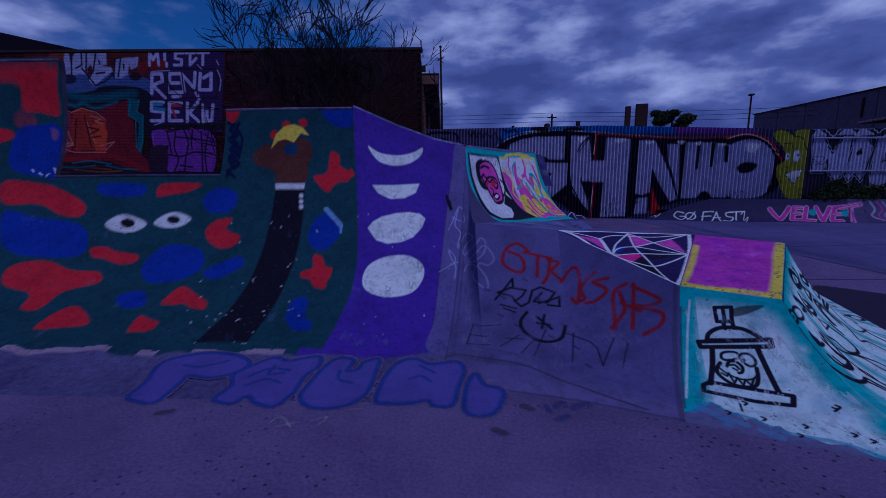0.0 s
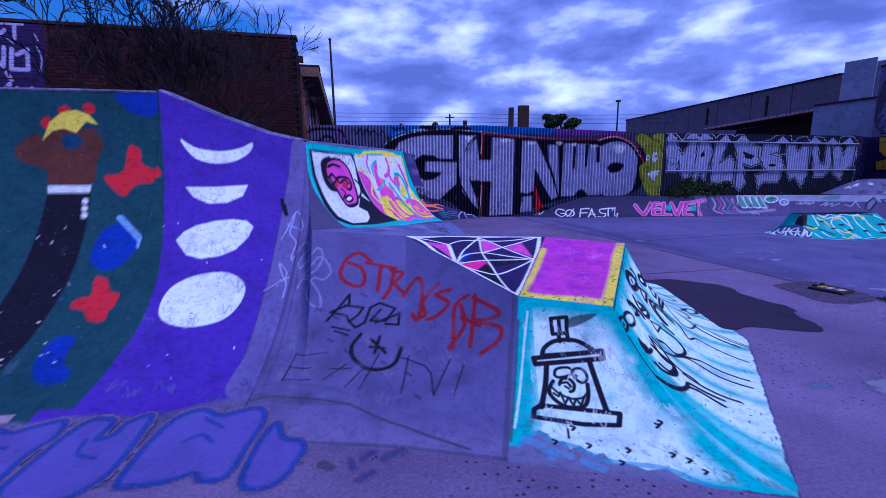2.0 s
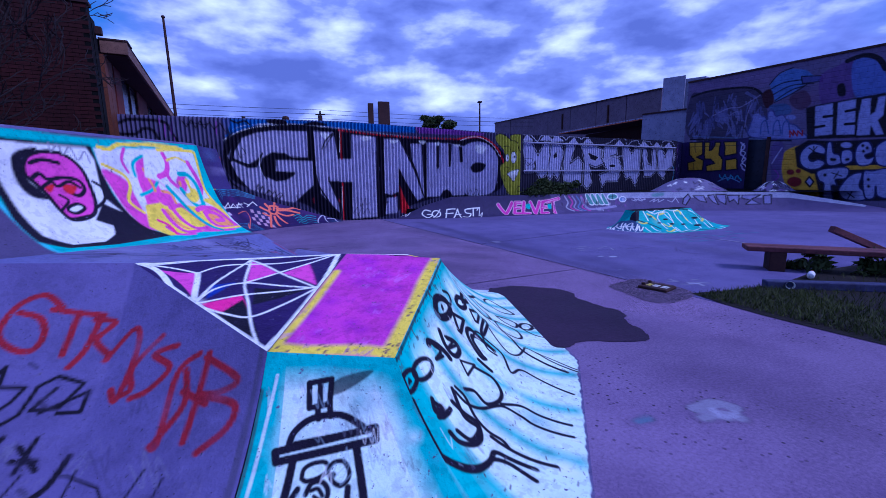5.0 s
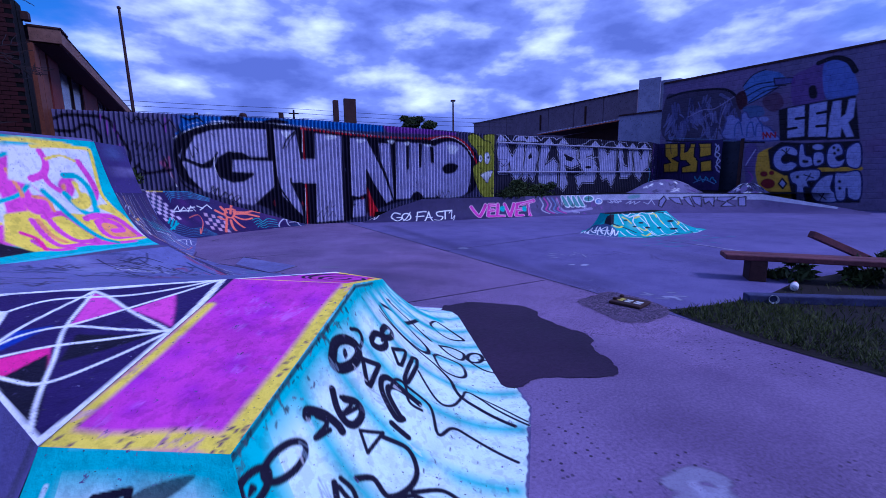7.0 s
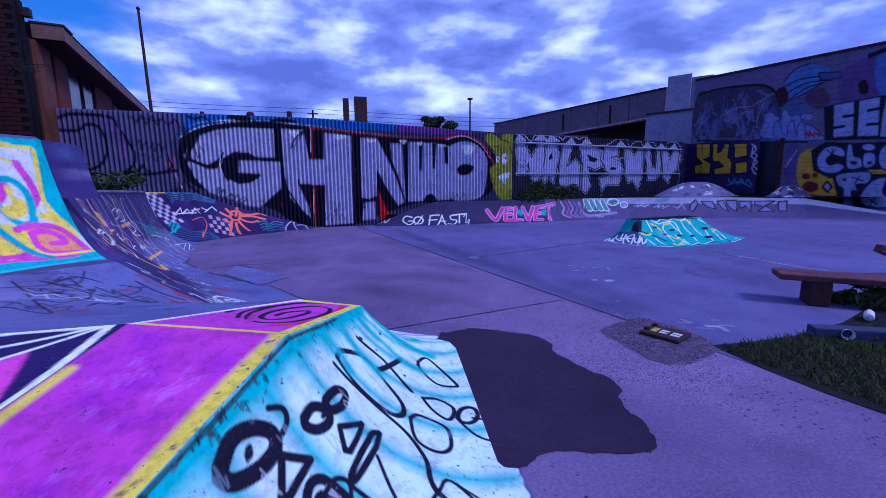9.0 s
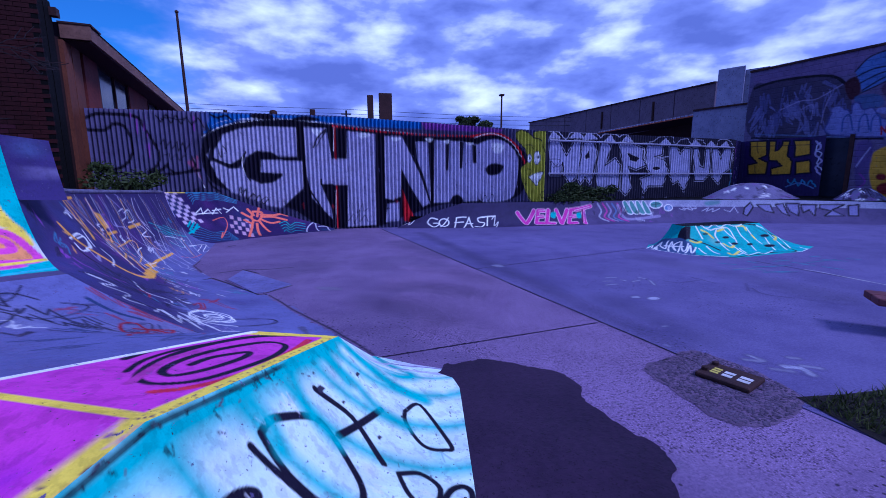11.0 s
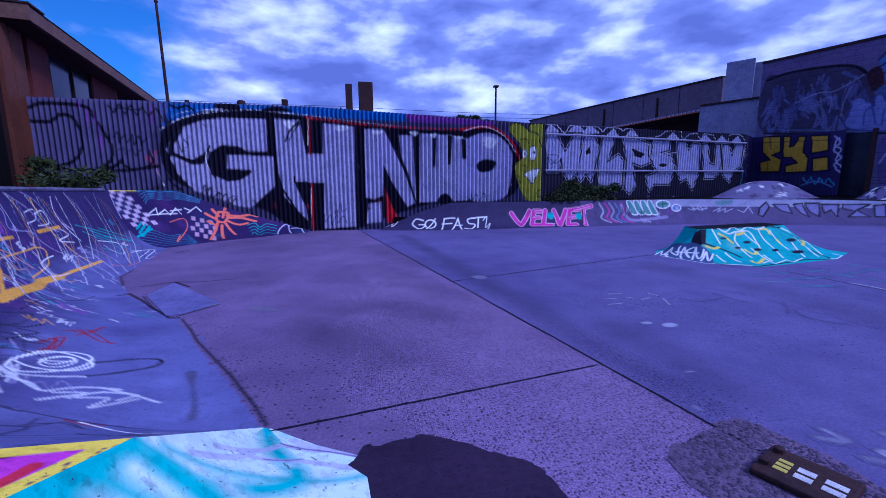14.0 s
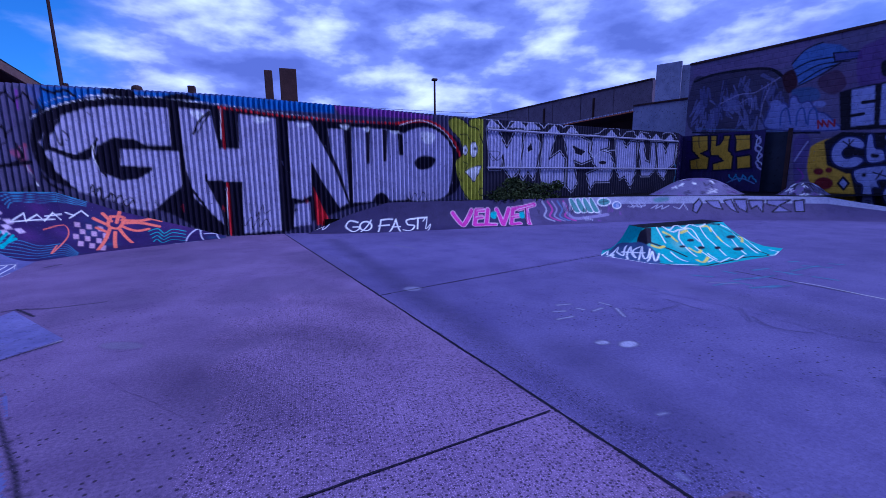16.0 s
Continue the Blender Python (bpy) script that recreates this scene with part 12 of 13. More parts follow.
# ---- the skate ramps ----
def prism(points, z, low=0.0):
    bm = poly_bm([(x, y, z) for x, y in points])
    made = bmesh.ops.extrude_face_region(bm, geom=bm.faces[:])
    for v in made["geom"]:
        if isinstance(v, bmesh.types.BMVert):
            v.co.z = low
    bmesh.ops.recalc_face_normals(bm, faces=bm.faces)
    return bm


def along(s, out, z=None):
    p = QP + ALONG * s + OUT * out
    return (p.x, p.y) if z is None else (p.x, p.y, z)


COPING = surface("dark_coping", (0.035, 0.028, 0.05), (0.10, 0.09, 0.14), 9, 2, 0.6, 0.3, wear=0.3)
STEELLIP = surface("worn_lip", (0.22, 0.21, 0.3), (0.06, 0.05, 0.09), 18, 3, 0.6, 0.2)
ramp = thing("mural_ramp", "tall concrete quarter pipe with a teal, red and blue blob mural", "skate ramp")
MURAL.mesh("mural_face", RAMP, ramp, "teal mural with red and blue blobs, eyes and a raised arm", flip=True)
end_bm = bmesh.new()
ring = []
for f in list(np.linspace(math.acos(1 - 1.33 / ROUND), math.pi / 2, 12)) + [None]:
    o = REACH - ROUND * math.sin(f) if f is not None else REACH - ROUND
    z = ROUND * (1 - math.cos(f)) if f is not None else 2.63
    ring.append([end_bm.verts.new(along(s0, o - d, z)) for s0, d in ((-3.3, 0.004), (-3.246, 0.004), (-3.246, 0.05), (-3.3, 0.05))])
for a, b in zip(ring, ring[1:]):
    for k in range(4):
        end_bm.faces.new((a[k], a[(k + 1) % 4], b[(k + 1) % 4], b[k]))
end_bm.faces.new(ring[-1])
part("end_edge", end_bm, COPING, ramp)
for s0, s1, h, deep in ((-6.4, -3.25, 2.61, 0.06), (-3.25, -1.395, 1.345, 1.1), (-1.395, -0.01, 2.045, 1.1)):
    o = REACH - ROUND * math.sin(math.acos(max(-1, 1 - min(h, 2.399) / ROUND))) - 0.012
    part("deck", prism([along(s0, o), along(s1, o), along(s1, o - deep), along(s0, o - deep)], h, 2.42 if h > 2.5 else 0.0), COPING, ramp)
    part("lip", tube_bm([along(s0, o + 0.005, h), along((s0 + s1) / 2, o + 0.005, h + 0.004), along(s1, o + 0.005, h)], [0.016] * 3, 8), STEELLIP if h > 2 else COPING, ramp)

hip = thing("moon_ramp", "violet concrete ramp corner painted with four white moon phases", "skate ramp")
MOON.mesh("moon_face", RAMP, hip, "violet face with four white moon phases", flip=True)
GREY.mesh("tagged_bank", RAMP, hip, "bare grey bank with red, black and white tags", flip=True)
crest = [Vector(p) for p in MOON.P[:, 0]] + [Vector(p) for p in ART.P[4::4, 0]]
back_, up_ = [], []
for i, p in enumerate(crest):
    way = crest[min(i + 1, len(crest) - 1)] - crest[max(i - 1, 0)]
    n = Vector((-way.y, way.x, 0)).normalized()
    back_.append(p + n * 0.09 + Vector((0, 0, 0.03)))
    up_.append(p + n * 0.30 + Vector((0, 0, 0.045)))
strip = Sheet([[p, p.lerp(b, 0.4) + Vector((0, 0, 0.012)), b, b.lerp(u, 0.5), u] for p, b, u in zip(crest, back_, up_)])
strip.all((0.13, 0.11, 0.24), 0.9)
strip.scribble(rng, 30, ((0.34, 0.34, 0.5), (0.05, 0.04, 0.1), (0.26, 0.25, 0.4)), 0.3, 0.02, (0.0, 1.0), (0.1, 0.9), 0.7)
strip.mesh("coping", RAMP, hip, "worn pale concrete lip")
part("deck", prism([(-0.1, 4.72), (0.95, 4.98), (1.55, 6.75), (0.4, 7.0), (-0.15, 6.2)], 1.6), RAMP, hip)

panel = thing("art_ramp", "concrete quarter pipe painted with a cyan-edged art panel", "skate ramp")
ART.mesh("art_face", RAMP, panel, "white panel with a magenta figure, dark wedge and pink and yellow flames", flip=True)
end = [p for p in art_right if p.z > 1.19]
tip = Sheet([[p.lerp(p + Vector((0.13, 0.30, -0.02)), f) for p in end] for f in (0, 0.5, 1)])
tip.all((0.05, 0.032, 0.14), 0.9)
tip.scribble(rng, 8, (POWDER, LILAC, INK), 0.2, 0.01, (0.1, 0.9), (0.1, 0.8), 0.6)
tip.mesh("end_face", RAMP, panel, "dark violet end of the ramp", flip=True)
LOW.mesh("lower_slope", RAMP, panel, "scribbled grey lower slope", flip=True)

side = thing("side_bank", "dark blue concrete bank with yellow and white graffiti lines", "skate ramp")
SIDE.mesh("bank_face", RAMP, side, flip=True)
part("deck", prism([(1.72, 6.95), (1.36, 7.5), (1.14, 8.1), (0.90, 8.68), (0.74, 9.6), (0.21, 12.7), (-0.9, 12.6), (0.0, 7.0)], 1.07), RAMP, side)
part("lip", tube_bm([(p[0] - 0.01, p[1], p[2]) for p in SIDE.P[20::12, 0]], [0.03] * len(SIDE.P[20::12, 0]), 8), STEELLIP, side)
corner = thing("corner_bank", "concrete bank by the fence with checker and wave graffiti", "skate ramp")
BACK.mesh("bank_face", RAMP, corner, "dark bank face with pale checkers, coral and blue waves", flip=True)
part("deck", prism([(0.2, 12.72), (0.62, 14.5), (-0.9, 14.45), (-0.9, 12.6)], 1.0), RAMP, corner)

jump = thing("jump_box", "concrete jump box painted cyan, purple and yellow", "skate box")
PURPLE.mesh("top_face", RAMP, jump, "purple top with yellow edges", flip=True)
TRI.mesh("triangle_face", RAMP, jump, "dark triangle with white star lines and pink facets", flip=True)
SWIRL.mesh("swirl_face", RAMP, jump, "purple back slope with black and red swirls", flip=True)
CAN.mesh("front_face", RAMP, jump, "pale cyan front with a black line drawing of a paint can", flip=True)
EAST.mesh("flank", RAMP, jump, "pale cyan flank with black doodles and drips", flip=True)

kick = thing("kicker_box", "small turquoise concrete grind box with graffiti", "skate box")
MINI.mesh("sides", RAMP, kick, flip=True)
part("top", poly_bm([(10.28, 10.25, 0.43), (10.2, 9.85, 0.43), (10.26, 9.85, 0.43), (10.95, 9.93, 0.43), (12.07, 10.04, 0.43), (12.13, 10.1, 0.43), (12.13, 10.49, 0.43)]), RAMP, kick)

bank = thing("long_bank", "long low concrete bank with white and magenta lettering", "skate ramp")
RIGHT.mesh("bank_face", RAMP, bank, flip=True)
bm = poly_bm([(7.08, 14.66, 0.65), (10, 14.66, 0.65), (13.8, 14.61, 0.65), (17.0, 13.76, 0.64), (19.2, 12.76, 0.6), (22.2, 12.3, 0.6), (20.6, 18.6, 0.65), (18, 16.6, 0.66), (9.6, 14.78, 0.66)])
part("platform", bm, RAMP, bank, "pale dusty concrete platform")
part("shelf", prism([(5.6, 14.69), (7.08, 14.66), (7.08, 14.74), (5.6, 14.73)], 0.3), RAMP, bank)


def mound(name, x, y, rx, ry, h, label, z=0.6):
    rows_ = []
    for i in range(97):
        a = 2 * math.pi * i / 96
        rows_.append([(x + rx * f * math.cos(a), y + ry * f * math.sin(a), z + h * (0.5 + 0.5 * math.cos(math.pi * f ** 1.3))) for f in (k / 50 for k in range(51))])
    s = Sheet(rows_)
    s.all((0.24, 0.22, 0.37), 0.7)
    s.scribble(rng, 90, (INK, INK, SNOW, (0.2, 0.1, 0.3)), 0.45, 0.035, (0, 1), (0.2, 0.95), 0.9)
    t = thing(name, label, "skate mound")
    s.mesh("dome", RAMP, t)
    return t


mound("mound", 17.0, 15.0, 2.0, 1.0, 0.55, "pale rounded concrete mound with black tags")
mound("mound", 19.6, 13.6, 1.0, 0.6, 0.4, "pale rounded concrete mound with black tags")

# ---- the fence ----
fence = thing("fence", "tall corrugated iron fence covered in silver and black block letters", "fence", kind="structure")
for wall_, count_, note in ((FENCE, 15, "silver block letters outlined in black and red"), (FENCE_R, 16, "silver letters with white outlines on black")):
    for k in range(count_):
        wall_.cut = np.ones((wall_.nu - 1, wall_.nv - 1), bool)
        wall_.cut[round(k * (wall_.nu - 1) / count_):round((k + 1) * (wall_.nu - 1) / count_)] = False
        wall_.mesh("iron_sheet", IRON, fence, note)
for h in (1.47, 2.42):
    part("rail", tube_bm([(9.7, 14.76, h), (13.8, 15.74, h), (17.9, 16.74, h)], [0.03] * 3, 6), WHITEWASH, fence, "white painted rail")
for x, y, h in ((-2.3, 14.6, 3.1), (1.0, 14.78, 3.05), (3.6, 14.85, 2.95), (6.6, 14.88, 2.8), (9.6, 14.95, 2.7), (13.7, 15.95, 2.7), (17.9, 16.95, 2.75)):
    part("post", tube_bm([(x, y, 0), (x, y, h)], [0.05, 0.05], 8), RUST, fence)
for x, y, w, h in ((4.60, 14.96, 0.16, 3.55), (5.005, 14.96, 0.35, 3.61), (3.09, 14.96, 0.13, 3.15)):
    stub = link("steel_post", bevelled(box_bm(x - w / 2, y - 0.07, 0, x + w / 2, y + 0.07, h), 0.012), RUST)
    tagged(stub, "dark rusted steel post standing behind the fence", "post", "posts behind the fence")
stub = link("capped_post", tube_bm([(2.11, 14.95, 0), (2.11, 14.95, 3.04), (2.11, 14.95, 3.09), (2.11, 14.95, 3.11)], [0.1, 0.1, 0.085, 0.04], 14), RUST)
tagged(stub, "dark round-topped steel post behind the fence", "post", "posts behind the fence")


# ---- foliage ----
def leaf_cloud(centre, size, count, leaf, seed, hollow=0.3):
    """Many small leaves in an uneven clump."""
    r = np.random.RandomState(seed)
    bm = bmesh.new()
    lobes = [(Vector(centre) + Vector((r.uniform(-1, 1) * size[0], r.uniform(-1, 1) * size[1], r.uniform(-0.8, 1) * size[2])), r.uniform(0.35, 0.75)) for _ in range(9)]
    for _ in range(count):
        c, w = lobes[r.randint(len(lobes))]
        d = Vector(r.normal(size=3)).normalized() * r.uniform(hollow, 1) * w
        p = c + Vector((d.x * size[0], d.y * size[1], d.z * size[2]))
        q = Euler(r.uniform(0, 6.28, 3)).to_matrix()
        s = leaf * r.uniform(0.6, 1.4)
        bm.faces.new([bm.verts.new(p + q @ Vector(v)) for v in ((-s * 0.3, 0, 0), (0, -s, 0), (s * 0.3, 0, 0), (0, s, 0))])
    return bm


def shrub(x, y, z, size, count, seed, label):
    t = thing("shrub", label, "shrub")
    r = np.random.RandomState(seed)
    bm = bmesh.new()
    for _ in range(7):
        tip = Vector((x + r.uniform(-0.6, 0.6) * size[0], y + r.uniform(-0.5, 0.5) * size[1], z + size[2] * r.uniform(0.8, 1.6)))
        tube_bm([(x, y, z - 0.02), Vector((x, y, z)).lerp(tip, 0.5) + Vector((0.03, 0, 0.03)), tip], [0.02, 0.012, 0.004], 5, bm)
    part("stems", bm, BARK, t)
    part("leaves", leaf_cloud((x, y, z + size[2] * 0.9), size, count, 0.06, seed), LEAF, t)
    return t


shrub(10.5, 14.72, 0.62, (0.75, 0.10, 0.28), 1500, 5, "low dark green shrub growing along the fence")
shrub(11.4, 14.95, 0.62, (0.6, 0.10, 0.22), 1000, 6, "low dark green shrub growing along the fence")
shrub(-0.9, 13.6, 1.0, (0.7, 0.4, 0.35), 1400, 7, "dark green weeds growing behind the bank")

tree = thing("bare_tree", "leafless dark tree with many fine branches", "tree")
rng = np.random.RandomState(21)
trunk, twigs = bmesh.new(), bmesh.new()


def branch(p, way, length, radius, depth):
    if depth > 2 and ((p.x < -4.6 and p.z < 4.0) or (p.z < 3.1 and rng.rand() < 0.45)):
        return
    pts, r = [p], [radius]
    for k in range(3):
        way = (way + Vector(rng.normal(size=3) * 0.17)).normalized()
        p = p + way * length / 3
        pts.append(p)
        r.append(radius * (1 - 0.13 * (k + 1)))
    tube_bm(pts, r, 6 if depth < 3 else 3, trunk if depth < 2 else twigs)
    if depth < 7:
        for k in range(3 if depth in (0, 1, 2, 3, 4, 6) else 2):
            tilt = Vector(rng.normal(size=3))
            tilt = (tilt - way * tilt.dot(way)).normalized()
            bend = rng.uniform(0.25, 0.7)
            w = (way * math.cos(bend) + tilt * math.sin(bend) + Vector((0, 0, 0.2))).normalized()
            branch(pts[3 - k], w, length * rng.uniform(0.62, 0.84), max(r[-1] * 0.68, 0.009), depth + 1)


for px, py, lean in ((-2.9, 8.8, 0.18), (-3.2, 8.9, -0.28), (-2.65, 9.2, 0.08), (-3.0, 9.3, -0.05), (-2.5, 9.0, 0.18), (-3.4, 9.3, -0.12), (-3.7, 9.2, -0.16), (-2.2, 9.3, 0.22)):
    branch(Vector((px, py, 0)), Vector((lean, rng.uniform(-0.15, 0.15), 1)).normalized(), 1.72, 0.07, 0)
part("trunk", trunk, BARK, tree)
part("crown", twigs, BARK, tree)

far_tree = thing("far_tree", "small dark tree far behind the fence", "tree")
part("trunk", tube_bm([(34.2, 117.6, 0), (34.2, 117.6, 11), (34.4, 117.6, 16)], [0.5, 0.4, 0.2], 6), BARK, far_tree)
part("crown", leaf_cloud((34.2, 117.6, 16.0), (3.1, 3.1, 1.9), 7000, 0.6, 12, 0.0), LEAF, far_tree)

# ---- grass bed with bench ----
bed_label = "rough patch of grass and dark soil"
soil = link("soil_bed", poly_bm([(6.87, 4.89, 0.006), (6.85, 4.45, 0.006), (6.88, 4.1, 0.006), (6.99, 3.6, 0.006), (7.25, 2.6, 0.006), (13, 1.6, 0.006), (13, 5.6, 0.006), (9.28, 5.25, 0.006), (8.45, 4.98, 0.006), (7.7, 4.86, 0.006), (7.2, 4.86, 0.006)]), SOIL)
tagged(soil, bed_label, "soil", kind="structure")
rng = np.random.RandomState(31)
bm = bmesh.new()
for _ in range(26000):
    x, y = rng.uniform(6.85, 11.5), rng.uniform(2.9, 5.0)
    if y < 4.86 - (x - 6.84) * 5.5 or (x > 7.5 and y > 4.9 - (x - 7.5) * 0.5 and rng.rand() < 0.8) or (x > 8.0 and rng.rand() < 0.75) or y > 4.84 + max(0, x - 7.6) * 0.12:
        continue
    h, a, b = rng.uniform(0.015, 0.075), rng.uniform(0, 6.28), rng.normal(size=2) * 0.035
    w = 0.004
    u = Vector((math.cos(a) * w, math.sin(a) * w, 0))
    p = Vector((x, y, 0.004))
    mid_, tip_ = p + Vector((b[0] * 0.4, b[1] * 0.4, h * 0.6)), p + Vector((b[0], b[1], h))
    v = [bm.verts.new(q) for q in (p - u, p + u, mid_ + u * 0.7, mid_ - u * 0.7, tip_)]
    bm.faces.new(v[:4])
    bm.faces.new((v[3], v[2], v[4]))
tagged(link("grass", bm, BLADE), "rough tufts of green grass at the floor's edge", "grass", kind="stuff")
kerb = link("kerb", bevelled(turned(box_bm(0, -0.06, 0, 4.5, 0.06, 0.09), Matrix.Translation((7.84, 4.84, 0)) @ Matrix.Rotation(radians(-27), 4, "Z")), 0.012), surface("dark_blue_edging", (0.06, 0.065, 0.14), (0.02, 0.02, 0.05), 20, 2, 0.7, 0.3))
tagged(kerb, "low dark blue-grey edging strip in the grass", "kerb")

bench = thing("bench", "low dark red timber bench on concrete legs", "bench")
bm_ = Matrix.Translation((8.63, 5.75, 0)) @ Matrix.Rotation(radians(-40), 4, "Z")
for k in range(2):
    part("plank", turned(bevelled(box_bm(0, -0.17 + k * 0.175, 0.255, 3.6, -0.002 + k * 0.175, 0.32), 0.012), bm_), DARKWOOD, bench)
for x in (0.26, 1.75, 3.2):
    part("leg", turned(bevelled(box_bm(x, -0.165, 0, x + 0.18, 0.12, 0.255), 0.01), bm_), RUST, bench, "rusty brown leg")
shrub(9.4, 5.3, 0.0, (0.28, 0.16, 0.12), 420, 8, "dark leafy weeds under the bench")
shrub(10.2, 4.95, 0.0, (0.5, 0.2, 0.14), 700, 9, "dark leafy weeds under the bench")
prop = link("timber_prop", bevelled(turned(box_bm(-0.05, -0.05, 0, 0.05, 0.05, 1.9), look((11.0, 6.2, 0.38), (13.1, 5.7, -0.5)) @ Matrix.Rotation(math.pi, 4, "X")), 0.008), DARKWOOD)
tagged(prop, "red-brown timber rail leaning behind the bench", "rail")


def lathe(profile, m, sides=16):
    bm = bmesh.new()
    rings = [[bm.verts.new(m @ Vector((r * math.cos(a), r * math.sin(a), z))) for a in (2 * math.pi * k / sides for k in range(sides))] for r, z in profile]
    for a, b in zip(rings, rings[1:]):
        for k in range(sides):
            bm.faces.new((a[k], a[(k + 1) % sides], b[(k + 1) % sides], b[k]))
    bm.faces.new(rings[0][::-1])
    bm.faces.new(rings[-1])
    return bm


bottle = thing("bottle", "white plastic bottle lying in the grass", "bottle")
lying = Matrix.Translation((8.68, 4.92, 0.05)) @ Matrix.Rotation(radians(120), 4, "Z") @ Matrix.Rotation(radians(82), 4, "X")
part("body", lathe([(0.030, 0), (0.038, 0.01), (0.038, 0.10), (0.028, 0.135), (0.016, 0.15)], lying), PLASTIC, bottle, smooth=True)
part("cap", lathe([(0.019, 0.15), (0.019, 0.175), (0.016, 0.18)], lying), REDPLASTIC, bottle, "red cap")
cup = thing("cup", "crushed white cup lying in the grass", "cup")
lying = Matrix.Translation((8.06, 4.72, 0.05)) @ Matrix.Rotation(radians(-50), 4, "Z") @ Matrix.Rotation(radians(85), 4, "X")
part("body", lathe([(0.028, 0), (0.03, 0.004), (0.042, 0.10), (0.044, 0.105), (0.040, 0.10), (0.028, 0.01)], lying), PLASTIC, cup, smooth=True)

# ---- brick building ----
brick_house = thing("brick_building", "dark brick building with graffiti and an orange timber side", "building")
AX, AY = Vector((0.977, 0.212, 0)), Vector((-0.212, 0.977, 0))
corner_ = Vector((-1.65, 12.9, 0))


def house(a, b, z):
    """A place by metres along the front (to the right), back from it and up."""
    return corner_ + AX * a + AY * b + Vector((0, 0, z))


def house_box(a0, b0, z0, a1, b1, z1):
    return turned(box_bm(a0, b0, z0, a1, b1, z1), Matrix.Translation(corner_) @ Matrix((AX, AY, (0, 0, 1))).transposed().to_4x4())


part("wall", house_box(-18, 0.012, 0, -0.012, 0.3, 5.09), MORTAR, brick_house)
LONG, HIGH = 0.24, 0.086
verts, faces, tint, singles = [], [], [], []
rng = np.random.RandomState(41)
for j in range(59):
    for i in range(75):
        a1 = -i * LONG - (0.12 if j % 2 else 0)
        a0, z0 = a1 - LONG + 0.011, j * HIGH + 0.006
        z1, d = z0 + HIGH - 0.011, rng.uniform(-0.004, 0.004)
        if i < 10 and j >= 29:
            singles.append((a0, z0, d))
            continue
        base = len(verts)
        for b in (d, 0.03):
            verts += [house(a, b, z) for a, z in ((a0, z0), (a1, z0), (a1, z1), (a0, z1))]
        faces += [[base + k for k in q] for q in ((0, 1, 2, 3), (0, 4, 5, 1), (1, 5, 6, 2), (2, 6, 7, 3), (3, 7, 4, 0))]
        tint.append(((a0 + a1) / 2, (z0 + z1) / 2, rng.rand()))
me = bpy.data.meshes.new("brickwork")
me.from_pydata([tuple(v) for v in verts], [], faces)
cols = np.zeros((len(verts), 4))


def brick_paint(a, z, r):
    """Remains of red paint on some bricks."""
    return (0.03 + 0.035 * r, 0.008 + 0.006 * r, 0.014 + 0.01 * r, 0.7 * (r > 0.7))


for k, (a, z, r) in enumerate(tint):
    cols[8 * k:8 * k + 8] = brick_paint(a, z, r)
layer = me.attributes.new("paint", "FLOAT_COLOR", "POINT")
layer.data.foreach_set("color", cols.reshape(-1).astype(np.float32))
me.materials.append(BRICK)
bricks = new("brickwork", me)
bricks.parent = brick_house
tagged(bricks, "courses of dark bricks, part painted with pale and red lettering", kind="stuff")
one = bpy.data.meshes.new("brick")
one.from_pydata([(a, b, z) for b in (0, 0.03) for a, z in ((0, 0), (LONG - 0.011, 0), (LONG - 0.011, HIGH - 0.011), (0, HIGH - 0.011))], [], [(0, 1, 2, 3), (0, 4, 5, 1), (1, 5, 6, 2), (2, 6, 7, 3), (3, 7, 4, 0)])
one.materials.append(BRICK)
one.attributes.new("paint", "FLOAT_COLOR", "POINT").data.foreach_set("color", np.zeros(32, np.float32))
for a0, z0, d in singles:
    ob = new("brick", one)
    ob.matrix_basis = Matrix.Translation(house(a0, d, z0)) @ Matrix((AX, AY, (0, 0, 1))).transposed().to_4x4()
    ob.parent = brick_house
BRICKART.mesh("painted_bricks", BRICK, brick_house, "red, teal and violet graffiti on the bricks", smooth=False)
part("coping", house_box(-18, -0.03, 5.09, 0.03, 0.34, 5.16), RUST, brick_house, "dark metal wall capping")
part("side_wall", house_box(-0.3, 0.3, 0, -0.05, 18, 4.3), BROWNSIDE, brick_house, "dark brown side wall")
part("corner_pier", house_box(-0.35, 0.3, 0, 0.0, 0.62, 4.9), MORTAR, brick_house)
part("wall_pipe", house_box(0.0, 0.5, 4.62, 0.12, 0.68, 4.78), RUST, brick_house, "dark stub of pipe")
for b0, b1, finish, note in ((0.92, 1.31, ORANGE, "orange corner board"), (1.34, 1.83, ORANGE, "orange corner board"), (2.02, 2.95, REDBOARD, "faded red panel"), (5.75, 8.1, REDBOARD, "faded red panel"), (11.2, 13.2, REDBOARD, "faded red panel")):
    part("board", house_box(-0.06, b0, 0, 0.03, b1, 4.28), finish, brick_house, note)
for b0, b1 in ((2.98, 5.72), (8.3, 11.1)):
    w = part("window", house_box(-0.07, b0 + 0.06, 1.9, -0.02, b1 - 0.06, 4.2), GLASSDARK, brick_house, "dark window")
    for q0, q1 in ((b0, b0 + 0.06), ((b0 + b1) / 2 - 0.03, (b0 + b1) / 2 + 0.03), (b1 - 0.06, b1)):
        part("frame", house_box(-0.06, q0, 1.84, 0.02, q1, 4.24), BROWNSIDE, w)
    part("frame", house_box(-0.06, b0, 1.84, 0.02, b1, 1.9), BROWNSIDE, w)
